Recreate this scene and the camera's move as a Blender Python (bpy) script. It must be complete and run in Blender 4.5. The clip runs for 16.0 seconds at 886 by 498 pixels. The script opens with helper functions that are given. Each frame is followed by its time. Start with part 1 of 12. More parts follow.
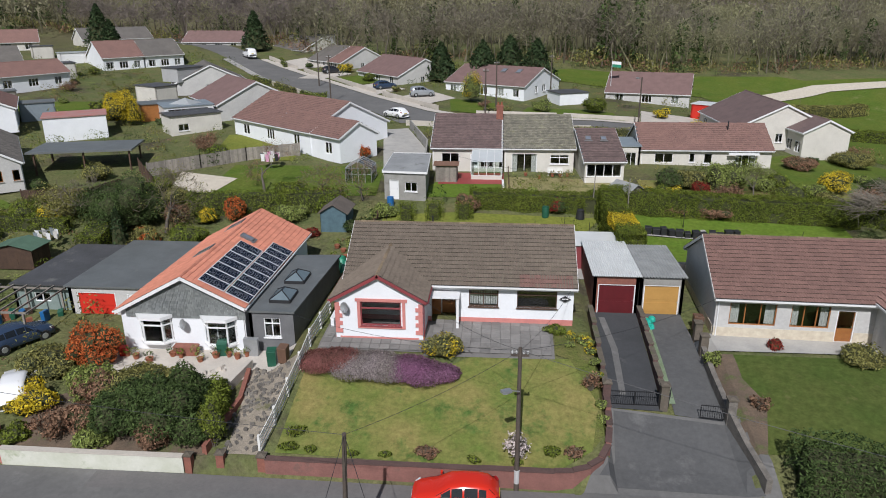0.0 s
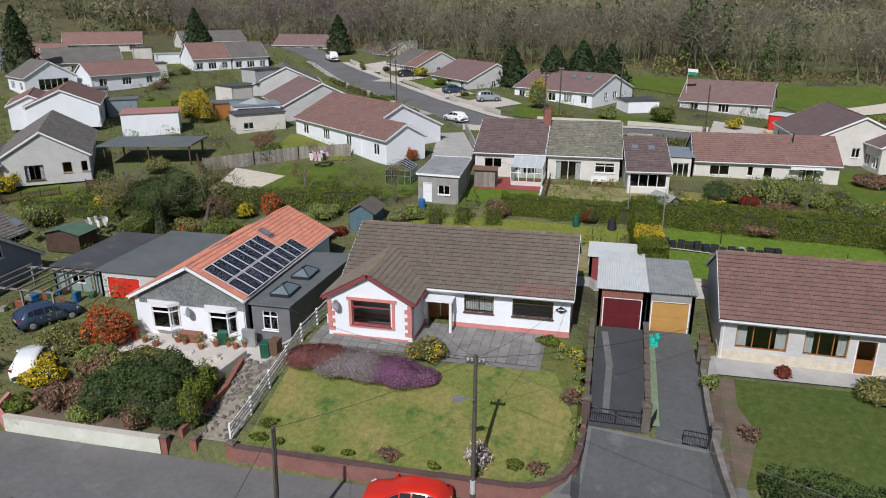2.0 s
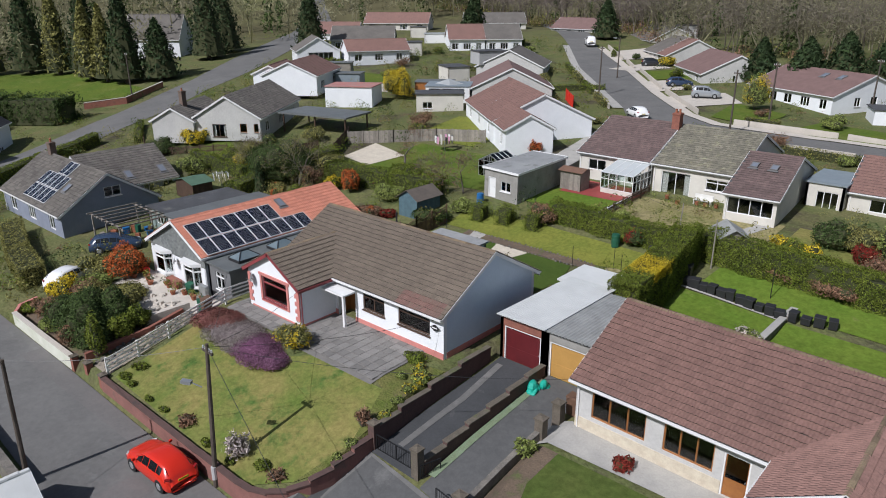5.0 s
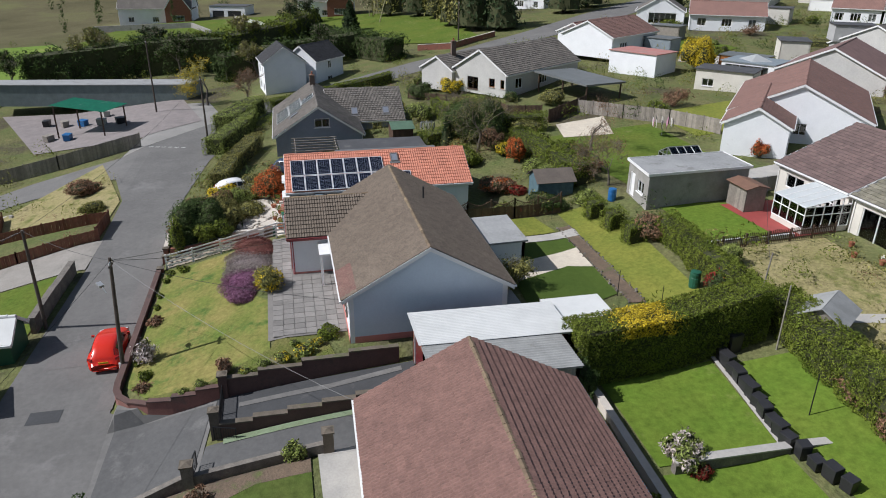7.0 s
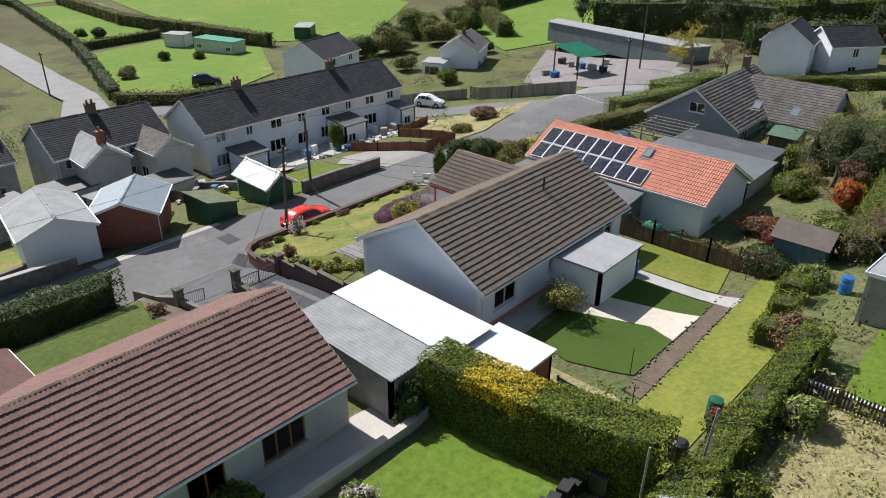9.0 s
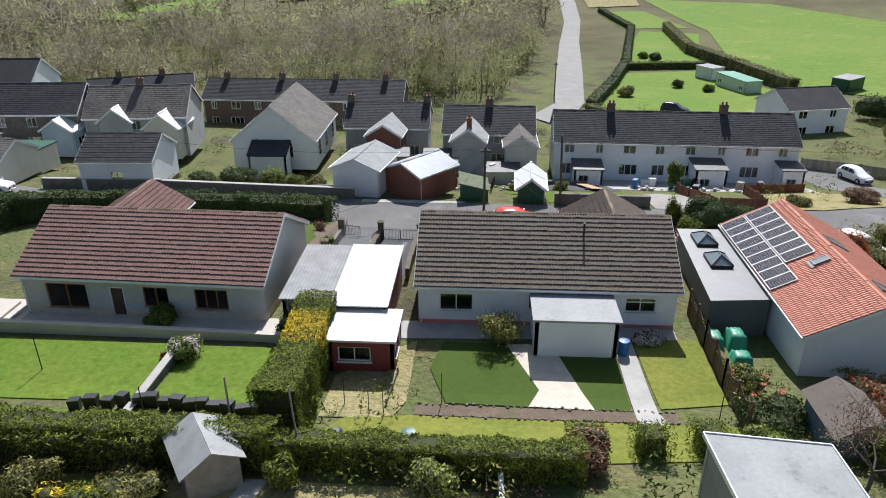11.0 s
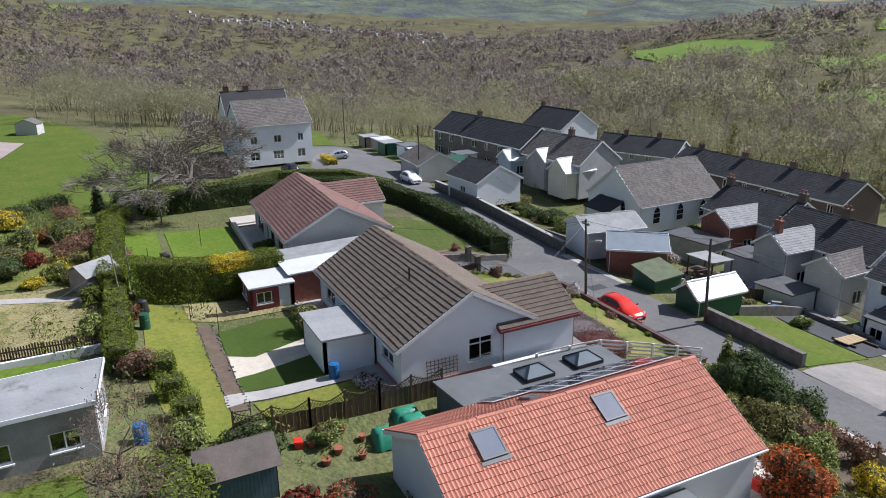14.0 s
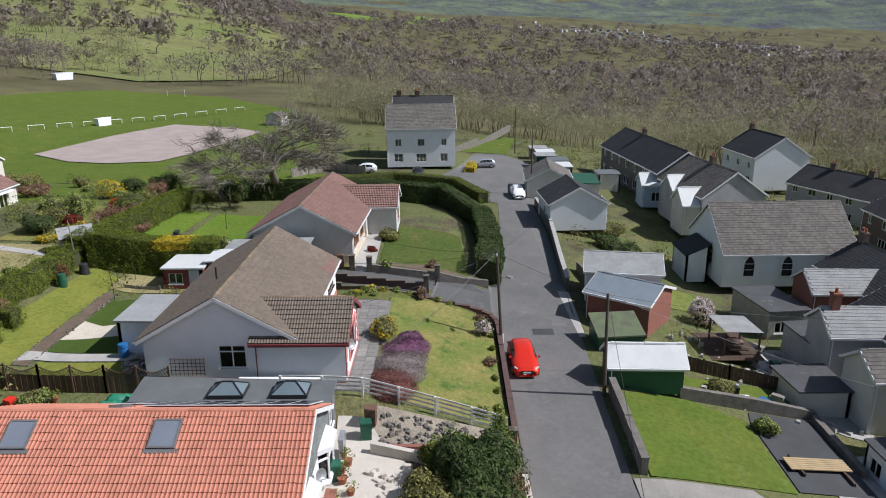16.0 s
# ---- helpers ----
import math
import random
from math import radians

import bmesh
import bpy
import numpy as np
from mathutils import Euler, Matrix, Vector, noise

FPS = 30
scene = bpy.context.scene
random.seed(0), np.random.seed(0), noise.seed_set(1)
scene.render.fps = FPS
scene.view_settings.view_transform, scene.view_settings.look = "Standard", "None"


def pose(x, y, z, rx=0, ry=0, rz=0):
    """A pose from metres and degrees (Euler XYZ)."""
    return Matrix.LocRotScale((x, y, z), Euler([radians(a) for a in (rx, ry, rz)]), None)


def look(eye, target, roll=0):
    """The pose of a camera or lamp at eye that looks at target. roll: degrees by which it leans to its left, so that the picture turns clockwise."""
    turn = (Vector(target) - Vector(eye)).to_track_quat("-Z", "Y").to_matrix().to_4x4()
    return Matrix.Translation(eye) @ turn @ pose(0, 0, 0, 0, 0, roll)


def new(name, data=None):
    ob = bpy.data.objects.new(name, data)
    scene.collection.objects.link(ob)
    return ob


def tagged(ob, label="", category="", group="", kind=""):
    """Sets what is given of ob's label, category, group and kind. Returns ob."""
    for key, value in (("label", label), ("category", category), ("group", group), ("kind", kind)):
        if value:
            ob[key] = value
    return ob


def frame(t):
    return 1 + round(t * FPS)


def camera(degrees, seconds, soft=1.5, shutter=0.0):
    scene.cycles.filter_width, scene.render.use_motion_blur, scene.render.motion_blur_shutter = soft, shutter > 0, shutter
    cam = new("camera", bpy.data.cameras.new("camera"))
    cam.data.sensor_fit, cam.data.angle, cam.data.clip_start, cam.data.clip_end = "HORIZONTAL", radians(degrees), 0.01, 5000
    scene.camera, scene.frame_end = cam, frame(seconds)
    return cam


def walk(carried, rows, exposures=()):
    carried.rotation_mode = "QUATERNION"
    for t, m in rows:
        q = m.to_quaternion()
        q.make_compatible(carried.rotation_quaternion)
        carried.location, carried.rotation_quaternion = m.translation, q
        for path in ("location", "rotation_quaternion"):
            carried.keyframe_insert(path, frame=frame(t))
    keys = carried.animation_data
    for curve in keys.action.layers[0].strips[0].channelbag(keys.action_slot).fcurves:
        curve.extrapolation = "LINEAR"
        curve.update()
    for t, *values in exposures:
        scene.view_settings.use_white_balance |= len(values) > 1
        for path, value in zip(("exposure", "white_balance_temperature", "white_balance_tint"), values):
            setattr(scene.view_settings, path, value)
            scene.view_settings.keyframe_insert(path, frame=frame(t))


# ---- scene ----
cam = camera(64.4, 16.0, soft=1.0)
PATH = [
    (0, (0.193, -0.174, 18.104), (-2.273, 28.012, 8.130), -0.31),
    (0.5, (1.145, -0.035, 17.859), (-1.916, 28.137, 8.012), -0.32),
    (1, (2.254, 0.103, 17.652), (-1.515, 28.206, 7.854), -0.17),
    (1.5, (4.153, 0.518, 17.561), (-0.945, 28.458, 7.898), -0.33),
    (2, (6.190, 1.027, 17.858), (-0.269, 28.656, 8.117), -0.18),
    (2.5, (9.155, 1.982, 18.124), (0.771, 29.060, 8.303), -0.24),
    (3, (12.618, 3.568, 18.028), (2.095, 29.885, 8.196), -0.39),
    (3.5, (16.370, 5.569, 17.913), (3.828, 30.976, 8.056), -0.44),
    (4, (20.282, 8.031, 17.884), (5.768, 32.333, 7.946), -0.39),
    (4.5, (24.196, 11.094, 17.935), (7.633, 33.978, 7.838), -0.29),
    (5, (27.954, 14.899, 18.062), (9.185, 35.885, 7.703), -0.17),
    (5.5, (31.398, 19.587, 18.262), (10.270, 37.974, 7.514), -0.09),
    (6, (34.359, 25.179, 18.470), (10.907, 40.144, 7.241), -0.06),
    (6.5, (36.506, 31.426, 18.475), (11.109, 42.368, 6.844), 0.04),
    (7, (37.465, 38.524, 18.409), (10.653, 44.517, 6.361), 0.49),
    (7.5, (37.727, 46.073, 18.508), (10.459, 46.326, 6.002), 0.74),
    (8, (35.877, 53.808, 18.580), (9.551, 47.761, 5.527), 0.62),
    (8.5, (32.946, 60.919, 18.810), (8.957, 48.883, 5.405), 0.78),
    (9, (28.814, 67.853, 19.235), (8.731, 50.309, 5.491), 0.77),
    (9.5, (23.390, 73.989, 19.528), (8.170, 52.137, 5.713), 0.63),
    (10, (16.848, 78.933, 19.652), (7.009, 54.066, 6.057), 0.42),
    (10.5, (9.394, 82.453, 19.672), (5.244, 55.819, 6.505), 0.15),
    (11, (1.236, 84.320, 19.651), (2.913, 57.150, 7.041), -0.16),
    (11.5, (-7.421, 84.302, 19.652), (0.055, 57.845, 7.646), -0.51),
    (12, (-16.078, 82.536, 19.666), (-3.221, 57.971, 8.210), -0.81),
    (12.5, (-23.705, 79.891, 19.492), (-6.499, 57.902, 8.519), -0.80),
    (13, (-30.933, 75.346, 19.220), (-9.903, 56.561, 8.980), -0.83),
    (13.5, (-36.965, 69.470, 18.827), (-13.379, 53.699, 9.082), -0.84),
    (14, (-41.401, 62.602, 18.254), (-15.877, 49.901, 8.914), -0.78),
    (14.5, (-44.602, 55.264, 18.162), (-17.660, 45.751, 9.017), -0.69),
    (15, (-46.501, 47.656, 17.966), (-18.559, 41.440, 8.987), -0.60),
    (15.5, (-46.540, 39.909, 17.741), (-18.025, 36.906, 8.917), -0.27),
    (16, (-45.708, 32.238, 17.665), (-17.030, 32.452, 8.863), -0.57),
]
EXPOSURES = [(0, -0.19, 6450, 10), (3, -0.17, 6350, 11), (5.5, -0.09, 6380, 11), (7, 0.1, 6480, 10), (8, 0.36, 6600, 10), (9, 0.53, 6580, 10), (11.5, 0.64, 6400, 10.5), (12.5, 0.58, 6320, 12), (13.5, 0.48, 6180, 14), (14.5, 0.41, 6220, 14), (15, 0.35, 6320, 13), (16, 0.2, 6380, 11)]
walk(cam, [(t, look(eye, target, roll)) for t, eye, target, roll in PATH], EXPOSURES)
SKY_STRENGTH, SUN_STRENGTH = 0.064, 4.5

# ---- world, sun, exposure ----
world = bpy.data.worlds.new("sky")
scene.world = world
world.use_nodes = True
wn = world.node_tree
sky = wn.nodes.new("ShaderNodeTexSky")
sky.sky_type, sky.sun_disc = "NISHITA", False
sky.sun_elevation, sky.sun_rotation = radians(45.5), radians(184)
sky.air_density, sky.dust_density = 1.2, 1.5
wn.links.new(sky.outputs[0], wn.nodes["Background"].inputs[0])
wn.nodes["Background"].inputs[1].default_value = SKY_STRENGTH
sun = new("sun", bpy.data.lights.new("sun", "SUN"))
sun.data.energy, sun.data.angle, sun.data.color = SUN_STRENGTH, radians(0.55), (0.985, 0.98, 1.0)
sun.matrix_world = look((-4.9, -math.cos(radians(45.5)) * 100, math.sin(radians(45.5)) * 100), (0, 0, 0))

# ---- materials ----
MATS = {}


def mat(name, c1, c2=None, scale=2.0, rough=0.8, bump=0.0, bscale=None, fine=0.25, island=0.0, each=0.0, metal=0.0,
        stain=None, stain_scale=0.6, stain_at=0.58, spec=0.4, sheen=0.0, bdist=0.02):
    """A surface with two scales of variation, optional stains, fine relief and shade that differs from piece to piece."""
    m = bpy.data.materials.new(name)
    m.use_nodes = True
    n, l = m.node_tree.nodes, m.node_tree.links
    b = n["Principled BSDF"]
    b.inputs["Roughness"].default_value = rough
    b.inputs["Metallic"].default_value = metal
    b.inputs["Specular IOR Level"].default_value = spec
    c2 = c2 or tuple(0.72 * v for v in c1)
    geo = n.new("ShaderNodeNewGeometry")
    co = geo.outputs["Position"]
    n1 = n.new("ShaderNodeTexNoise")
    n1.inputs["Scale"].default_value, n1.inputs["Detail"].default_value = scale, 5
    n1.inputs["Roughness"].default_value = 0.62
    l.new(co, n1.inputs["Vector"])
    mix = n.new("ShaderNodeMixRGB")
    mix.inputs[1].default_value, mix.inputs[2].default_value = (*c1, 1), (*c2, 1)
    ramp = n.new("ShaderNodeMapRange")
    ramp.inputs[1].default_value, ramp.inputs[2].default_value = 0.32, 0.68
    l.new(n1.outputs[0], ramp.inputs[0])
    l.new(ramp.outputs[0], mix.inputs[0])
    out = mix.outputs[0]
    n2 = n.new("ShaderNodeTexNoise")
    n2.inputs["Scale"].default_value, n2.inputs["Detail"].default_value = scale * 11, 7
    n2.inputs["Roughness"].default_value = 0.74
    l.new(co, n2.inputs["Vector"])
    val = n.new("ShaderNodeMapRange")
    val.inputs[1].default_value, val.inputs[2].default_value = 0.25, 0.75
    val.inputs[3].default_value, val.inputs[4].default_value = 1 - fine, 1 + fine
    l.new(n2.outputs[0], val.inputs[0])
    shade = val.outputs[0]
    for amount, sock in ((island, geo.outputs["Random Per Island"]), (each, n.new("ShaderNodeObjectInfo").outputs["Random"])):
        if amount:
            r = n.new("ShaderNodeMapRange")
            r.inputs[3].default_value, r.inputs[4].default_value = 1 - amount, 1 + amount
            l.new(sock, r.inputs[0])
            mul = n.new("ShaderNodeMath")
            mul.operation = "MULTIPLY"
            l.new(shade, mul.inputs[0]), l.new(r.outputs[0], mul.inputs[1])
            shade = mul.outputs[0]
    if stain:
        n3 = n.new("ShaderNodeTexNoise")
        n3.inputs["Scale"].default_value, n3.inputs["Detail"].default_value = stain_scale, 6
        n3.inputs["Roughness"].default_value = 0.7
        l.new(co, n3.inputs["Vector"])
        r3 = n.new("ShaderNodeMapRange")
        r3.inputs[1].default_value, r3.inputs[2].default_value = stain_at, stain_at + 0.12
        l.new(n3.outputs[0], r3.inputs[0])
        ms = n.new("ShaderNodeMixRGB")
        ms.inputs[2].default_value = (*stain, 1)
        l.new(r3.outputs[0], ms.inputs[0]), l.new(out, ms.inputs[1])
        out = ms.outputs[0]
    mulc = n.new("ShaderNodeVectorMath")
    mulc.operation = "SCALE"
    l.new(out, mulc.inputs[0]), l.new(shade, mulc.inputs["Scale"])
    l.new(mulc.outputs[0], b.inputs["Base Color"])
    if bump:
        nb = n.new("ShaderNodeTexNoise")
        nb.inputs["Scale"].default_value, nb.inputs["Detail"].default_value = bscale or scale * 6, 4
        l.new(co, nb.inputs["Vector"])
        bp = n.new("ShaderNodeBump")
        bp.inputs["Strength"].default_value, bp.inputs["Distance"].default_value = bump, bdist
        l.new(nb.outputs[0], bp.inputs["Height"]), l.new(bp.outputs[0], b.inputs["Normal"])
    MATS[name] = m
    return m


def leaf_mat(name, c1, c2, scale=0.8, island=0.6):
    m = mat(name, c1, c2, scale=scale, rough=0.7, fine=0.2, island=island, spec=0.12)
    return thin(m, 0.2)


def thin(m, amount):
    """Lets light through thin leaves and twigs."""
    n, l = m.node_tree.nodes, m.node_tree.links
    b, out = n["Principled BSDF"], n["Material Output"]
    tr, mx = n.new("ShaderNodeBsdfTranslucent"), n.new("ShaderNodeMixShader")
    mx.inputs[0].default_value = amount
    l.new(b.inputs["Base Color"].links[0].from_socket, tr.inputs[0])
    l.new(b.outputs[0], mx.inputs[1]), l.new(tr.outputs[0], mx.inputs[2])
    l.new(mx.outputs[0], out.inputs[0])
    return m


def glass_mat(name, tint, rough=0.04, alpha=0.35):
    m = bpy.data.materials.new(name)
    m.use_nodes = True
    n, l = m.node_tree.nodes, m.node_tree.links
    out = n["Material Output"]
    gl, tr, mx, fr = (n.new(k) for k in ("ShaderNodeBsdfGlossy", "ShaderNodeBsdfTransparent", "ShaderNodeMixShader", "ShaderNodeFresnel"))
    gl.inputs["Roughness"].default_value = rough
    tr.inputs[0].default_value = (*tint, 1)
    fr.inputs["IOR"].default_value = 1.75
    l.new(fr.outputs[0], mx.inputs[0]), l.new(tr.outputs[0], mx.inputs[1]), l.new(gl.outputs[0], mx.inputs[2])
    l.new(mx.outputs[0], out.inputs[0])
    return m


# White render with the blue sky light of a shaded gable in its colour.
SKYLIT_GABLE = mat("blue_or_skylit_render", (0.64, 0.72, 0.82), (0.58, 0.66, 0.76), 0.7, 0.85, 0.25, 25, 0.05, stain=(0.52, 0.58, 0.64), stain_at=0.66)
WHITE_RENDER = mat("white_render", (0.81, 0.825, 0.85), (0.75, 0.765, 0.79), 0.7, 0.85, 0.25, 25, 0.04, stain=(0.60, 0.60, 0.58), stain_at=0.66)
CREAM_RENDER = mat("cream_render", (0.66, 0.63, 0.57), (0.57, 0.54, 0.49), 0.6, 0.9, 0.3, 25, 0.06, stain=(0.45, 0.42, 0.38), stain_at=0.66)
GREY_RENDER = mat("grey_render", (0.44, 0.44, 0.44), (0.35, 0.35, 0.35), 0.6, 0.92, 0.4, 22, 0.10, stain=(0.26, 0.25, 0.24), stain_at=0.64)
PALE_DASH = mat("pebble_dash", (0.56, 0.55, 0.53), (0.47, 0.46, 0.45), 0.5, 0.95, 0.5, 30, 0.12, stain=(0.38, 0.37, 0.35), stain_at=0.64)
SLATE_HUNG = mat("slate_hanging", (0.20, 0.21, 0.20), (0.14, 0.15, 0.15), 1.0, 0.7, 0.2, 12, 0.15, island=0.2)
DARK_RENDER = mat("dark_grey_render", (0.17, 0.17, 0.175), (0.13, 0.13, 0.135), 0.8, 0.85, 0.2, 25, 0.08)
PINK = mat("pink_paint", (0.62, 0.24, 0.21), (0.52, 0.20, 0.18), 1.5, 0.7, 0.15, 20, 0.08)
MAROON = mat("maroon_paint", (0.27, 0.055, 0.06), (0.21, 0.045, 0.05), 1.5, 0.6, 0.1, 20, 0.08)
BRICK = mat("red_brick", (0.29, 0.115, 0.08), (0.21, 0.085, 0.065), 3.0, 0.9, 0.4, 14, 0.25, stain=(0.15, 0.09, 0.07), stain_at=0.6)
BROWN_BRICK = mat("sooty_brown_brick", (0.175, 0.125, 0.10), (0.13, 0.095, 0.078), 3.0, 0.9, 0.3, 14, 0.3, stain=(0.09, 0.075, 0.065), stain_at=0.6)
STONE = mat("rubble_stone", (0.20, 0.18, 0.155), (0.115, 0.105, 0.095), 2.0, 0.95, 0.8, 7, 0.45, stain=(0.10, 0.10, 0.09), stain_at=0.6, island=0.25)
PALE_STONE = mat("pale_stone_cladding", (0.60, 0.54, 0.43), (0.48, 0.41, 0.32), 3.0, 0.9, 0.4, 10, 0.15, island=0.18, each=0.15)
BLOCKWORK = mat("weathered_blockwork", (0.33, 0.32, 0.30), (0.25, 0.24, 0.22), 1.2, 0.95, 0.4, 14, 0.15, stain=(0.17, 0.17, 0.14), stain_at=0.6)
CONCRETE = mat("concrete", (0.42, 0.40, 0.37), (0.33, 0.32, 0.30), 0.9, 0.9, 0.3, 16, 0.14, stain=(0.24, 0.24, 0.21), stain_at=0.62)
PALE_CONCRETE = mat("pale_concrete", (0.55, 0.50, 0.44), (0.46, 0.42, 0.37), 0.7, 0.9, 0.25, 16, 0.1, stain=(0.36, 0.33, 0.29), stain_at=0.64)
SLABS = mat("paving_slabs", (0.235, 0.222, 0.21), (0.185, 0.175, 0.165), 1.0, 0.85, 0.2, 14, 0.15, each=0.17, stain=(0.14, 0.135, 0.12), stain_at=0.6)
ASPHALT = mat("worn_asphalt", (0.16, 0.156, 0.15), (0.125, 0.122, 0.118), 0.28, 0.92, 0.3, 60, 0.16, stain=(0.185, 0.18, 0.175), stain_scale=0.35, stain_at=0.58)
ASPHALT_DARK = mat("dark_asphalt", (0.062, 0.064, 0.068), (0.048, 0.05, 0.053), 0.6, 0.9, 0.3, 60, 0.14, stain=(0.10, 0.10, 0.10), stain_scale=0.5, stain_at=0.62)
ASPHALT_PATCH = mat("patched_asphalt", (0.165, 0.155, 0.15), (0.14, 0.135, 0.13), 0.5, 0.92, 0.3, 60, 0.14)
PALE_ROAD = mat("pale_lane", (0.27, 0.26, 0.245), (0.22, 0.215, 0.205), 0.4, 0.92, 0.3, 40, 0.12, stain=(0.18, 0.175, 0.17), stain_scale=0.3, stain_at=0.58)
SHALE = mat("red_shale", (0.40, 0.33, 0.30), (0.32, 0.26, 0.235), 0.25, 0.95, 0.2, 10, 0.1)
SOIL = mat("garden_soil", (0.16, 0.115, 0.08), (0.10, 0.075, 0.055), 1.2, 0.98, 0.8, 8, 0.3, stain=(0.10, 0.12, 0.04), stain_at=0.56, bdist=0.06)
RUBBLE = mat("rubble_ground", (0.34, 0.29, 0.23), (0.22, 0.19, 0.15), 1.4, 0.98, 0.9, 7, 0.35, stain=(0.11, 0.11, 0.05), stain_at=0.58, bdist=0.08)
GRAVEL = mat("pale_gravel", (0.60, 0.54, 0.44), (0.50, 0.44, 0.36), 2.0, 0.98, 0.4, 40, 0.2)
LAWN = mat("mown_lawn", (0.115, 0.158, 0.035), (0.235, 0.2, 0.072), 0.33, 0.95, 0.8, 14, 0.4, stain=(0.07, 0.125, 0.03), stain_scale=0.42, stain_at=0.54, spec=0.1)
LAWN_BRIGHT = mat("green_lawn", (0.08, 0.128, 0.02), (0.115, 0.142, 0.027), 0.25, 0.95, 0.7, 20, 0.4, stain=(0.16, 0.175, 0.06), stain_scale=0.35, stain_at=0.58, spec=0.1)
LAWN_FINE = mat("fine_green_lawn", (0.058, 0.092, 0.02), (0.085, 0.102, 0.028), 0.25, 0.95, 0.7, 20, 0.4, stain=(0.13, 0.12, 0.05), stain_scale=0.35, stain_at=0.6, spec=0.1)
WEEDY_GRASS = mat("weedy_grass", (0.10, 0.125, 0.03), (0.16, 0.15, 0.055), 0.9, 0.98, 0.9, 8, 0.45, stain=(0.12, 0.10, 0.06), stain_scale=0.8, stain_at=0.56, bdist=0.1, spec=0.1)
APRON_TAR = mat("smooth_asphalt", (0.105, 0.105, 0.105), (0.085, 0.085, 0.085), 0.3, 0.9, 0.3, 60, 0.2, stain=(0.15, 0.148, 0.145), stain_scale=0.3, stain_at=0.58)
LAWN_VIVID = mat("vivid_spring_lawn", (0.098, 0.165, 0.022), (0.13, 0.178, 0.028), 0.25, 0.95, 0.7, 20, 0.4, stain=(0.18, 0.195, 0.06), stain_scale=0.35, stain_at=0.6, spec=0.1)
LAWN_DARK = mat("synthetic_lawn", (0.054, 0.088, 0.018), (0.066, 0.1, 0.021), 0.3, 0.95, 0.4, 40, 0.14, spec=0.1)
LAWN_YELLOW = mat("mossy_lawn", (0.195, 0.20, 0.042), (0.14, 0.168, 0.033), 0.3, 0.95, 0.7, 20, 0.35, spec=0.1)
ROUGH_GRASS = mat("rough_grass", (0.25, 0.225, 0.10), (0.31, 0.265, 0.14), 0.35, 0.98, 0.9, 5, 0.45, stain=(0.14, 0.155, 0.05), stain_scale=0.6, stain_at=0.54, bdist=0.12, spec=0.1)
PASTURE = mat("bright_pasture", (0.12, 0.205, 0.035), (0.16, 0.22, 0.045), 0.06, 0.95, 0.6, 4, 0.2, stain=(0.24, 0.25, 0.08), stain_scale=0.12, stain_at=0.6, spec=0.1)
UPVC = mat("white_plastic", (0.80, 0.80, 0.80), (0.76, 0.76, 0.76), 2.0, 0.35, fine=0.03)
WHITE_PAINT = mat("white_painted_wood", (0.76, 0.75, 0.72), (0.66, 0.65, 0.62), 2.5, 0.6, 0.1, 20, 0.06)
WOOD_BROWN = mat("varnished_timber", (0.36, 0.15, 0.045), (0.27, 0.105, 0.035), 4.0, 0.4, 0.1, 20, 0.15)
WOOD_DARK = mat("dark_stained_timber", (0.10, 0.06, 0.04), (0.065, 0.04, 0.03), 3.0, 0.75, 0.2, 20, 0.2, island=0.2, each=0.15)
WOOD_GREY = mat("weathered_timber", (0.28, 0.25, 0.22), (0.20, 0.18, 0.155), 3.0, 0.9, 0.3, 20, 0.2, island=0.2, each=0.15)
POLE_WOOD = mat("tarred_pole", (0.105, 0.085, 0.07), (0.07, 0.055, 0.045), 2.0, 0.85, 0.3, 20, 0.2)
DOOR_MAROON = mat("maroon_door", (0.13, 0.018, 0.022), (0.10, 0.015, 0.018), 1.0, 0.4, fine=0.05)
DOOR_OCHRE = mat("ochre_door", (0.50, 0.28, 0.085), (0.43, 0.24, 0.07), 1.0, 0.45, fine=0.06)
DOOR_RED = mat("red_door", (0.62, 0.035, 0.02), (0.55, 0.03, 0.02), 1.0, 0.45, fine=0.05)
FELT = mat("grey_roof_felt", (0.15, 0.16, 0.16), (0.115, 0.122, 0.122), 0.8, 0.5, 0.12, 30, 0.12, stain=(0.20, 0.20, 0.19), stain_at=0.62, spec=0.65)
FELT_DARK = mat("dark_roof_felt", (0.085, 0.085, 0.09), (0.06, 0.06, 0.062), 0.9, 0.6, 0.15, 30, 0.18, stain=(0.15, 0.15, 0.14), stain_at=0.58, spec=0.5)
FELT_PALE = mat("silvered_flat_roof", (0.33, 0.335, 0.335), (0.25, 0.255, 0.255), 0.45, 0.75, 0.15, 20, 0.15, stain=(0.17, 0.17, 0.16), stain_scale=0.5, stain_at=0.58)
SHEET_WHITE = mat("white_coated_sheet", (0.66, 0.67, 0.66), (0.58, 0.59, 0.58), 0.8, 0.45, fine=0.03, stain=(0.62, 0.62, 0.58), stain_at=0.68)
SHEET_GREY = mat("fibre_cement_sheet", (0.33, 0.335, 0.33), (0.24, 0.245, 0.24), 1.0, 0.85, 0.2, 20, 0.12, stain=(0.16, 0.16, 0.14), stain_at=0.62)
SHEET_BLUE = mat("blue_grey_sheet", (0.24, 0.28, 0.31), (0.20, 0.235, 0.26), 1.0, 0.5, fine=0.08)
SHEET_GREEN = mat("dark_green_sheet", (0.022, 0.10, 0.055), (0.018, 0.08, 0.045), 1.0, 0.5, fine=0.1)
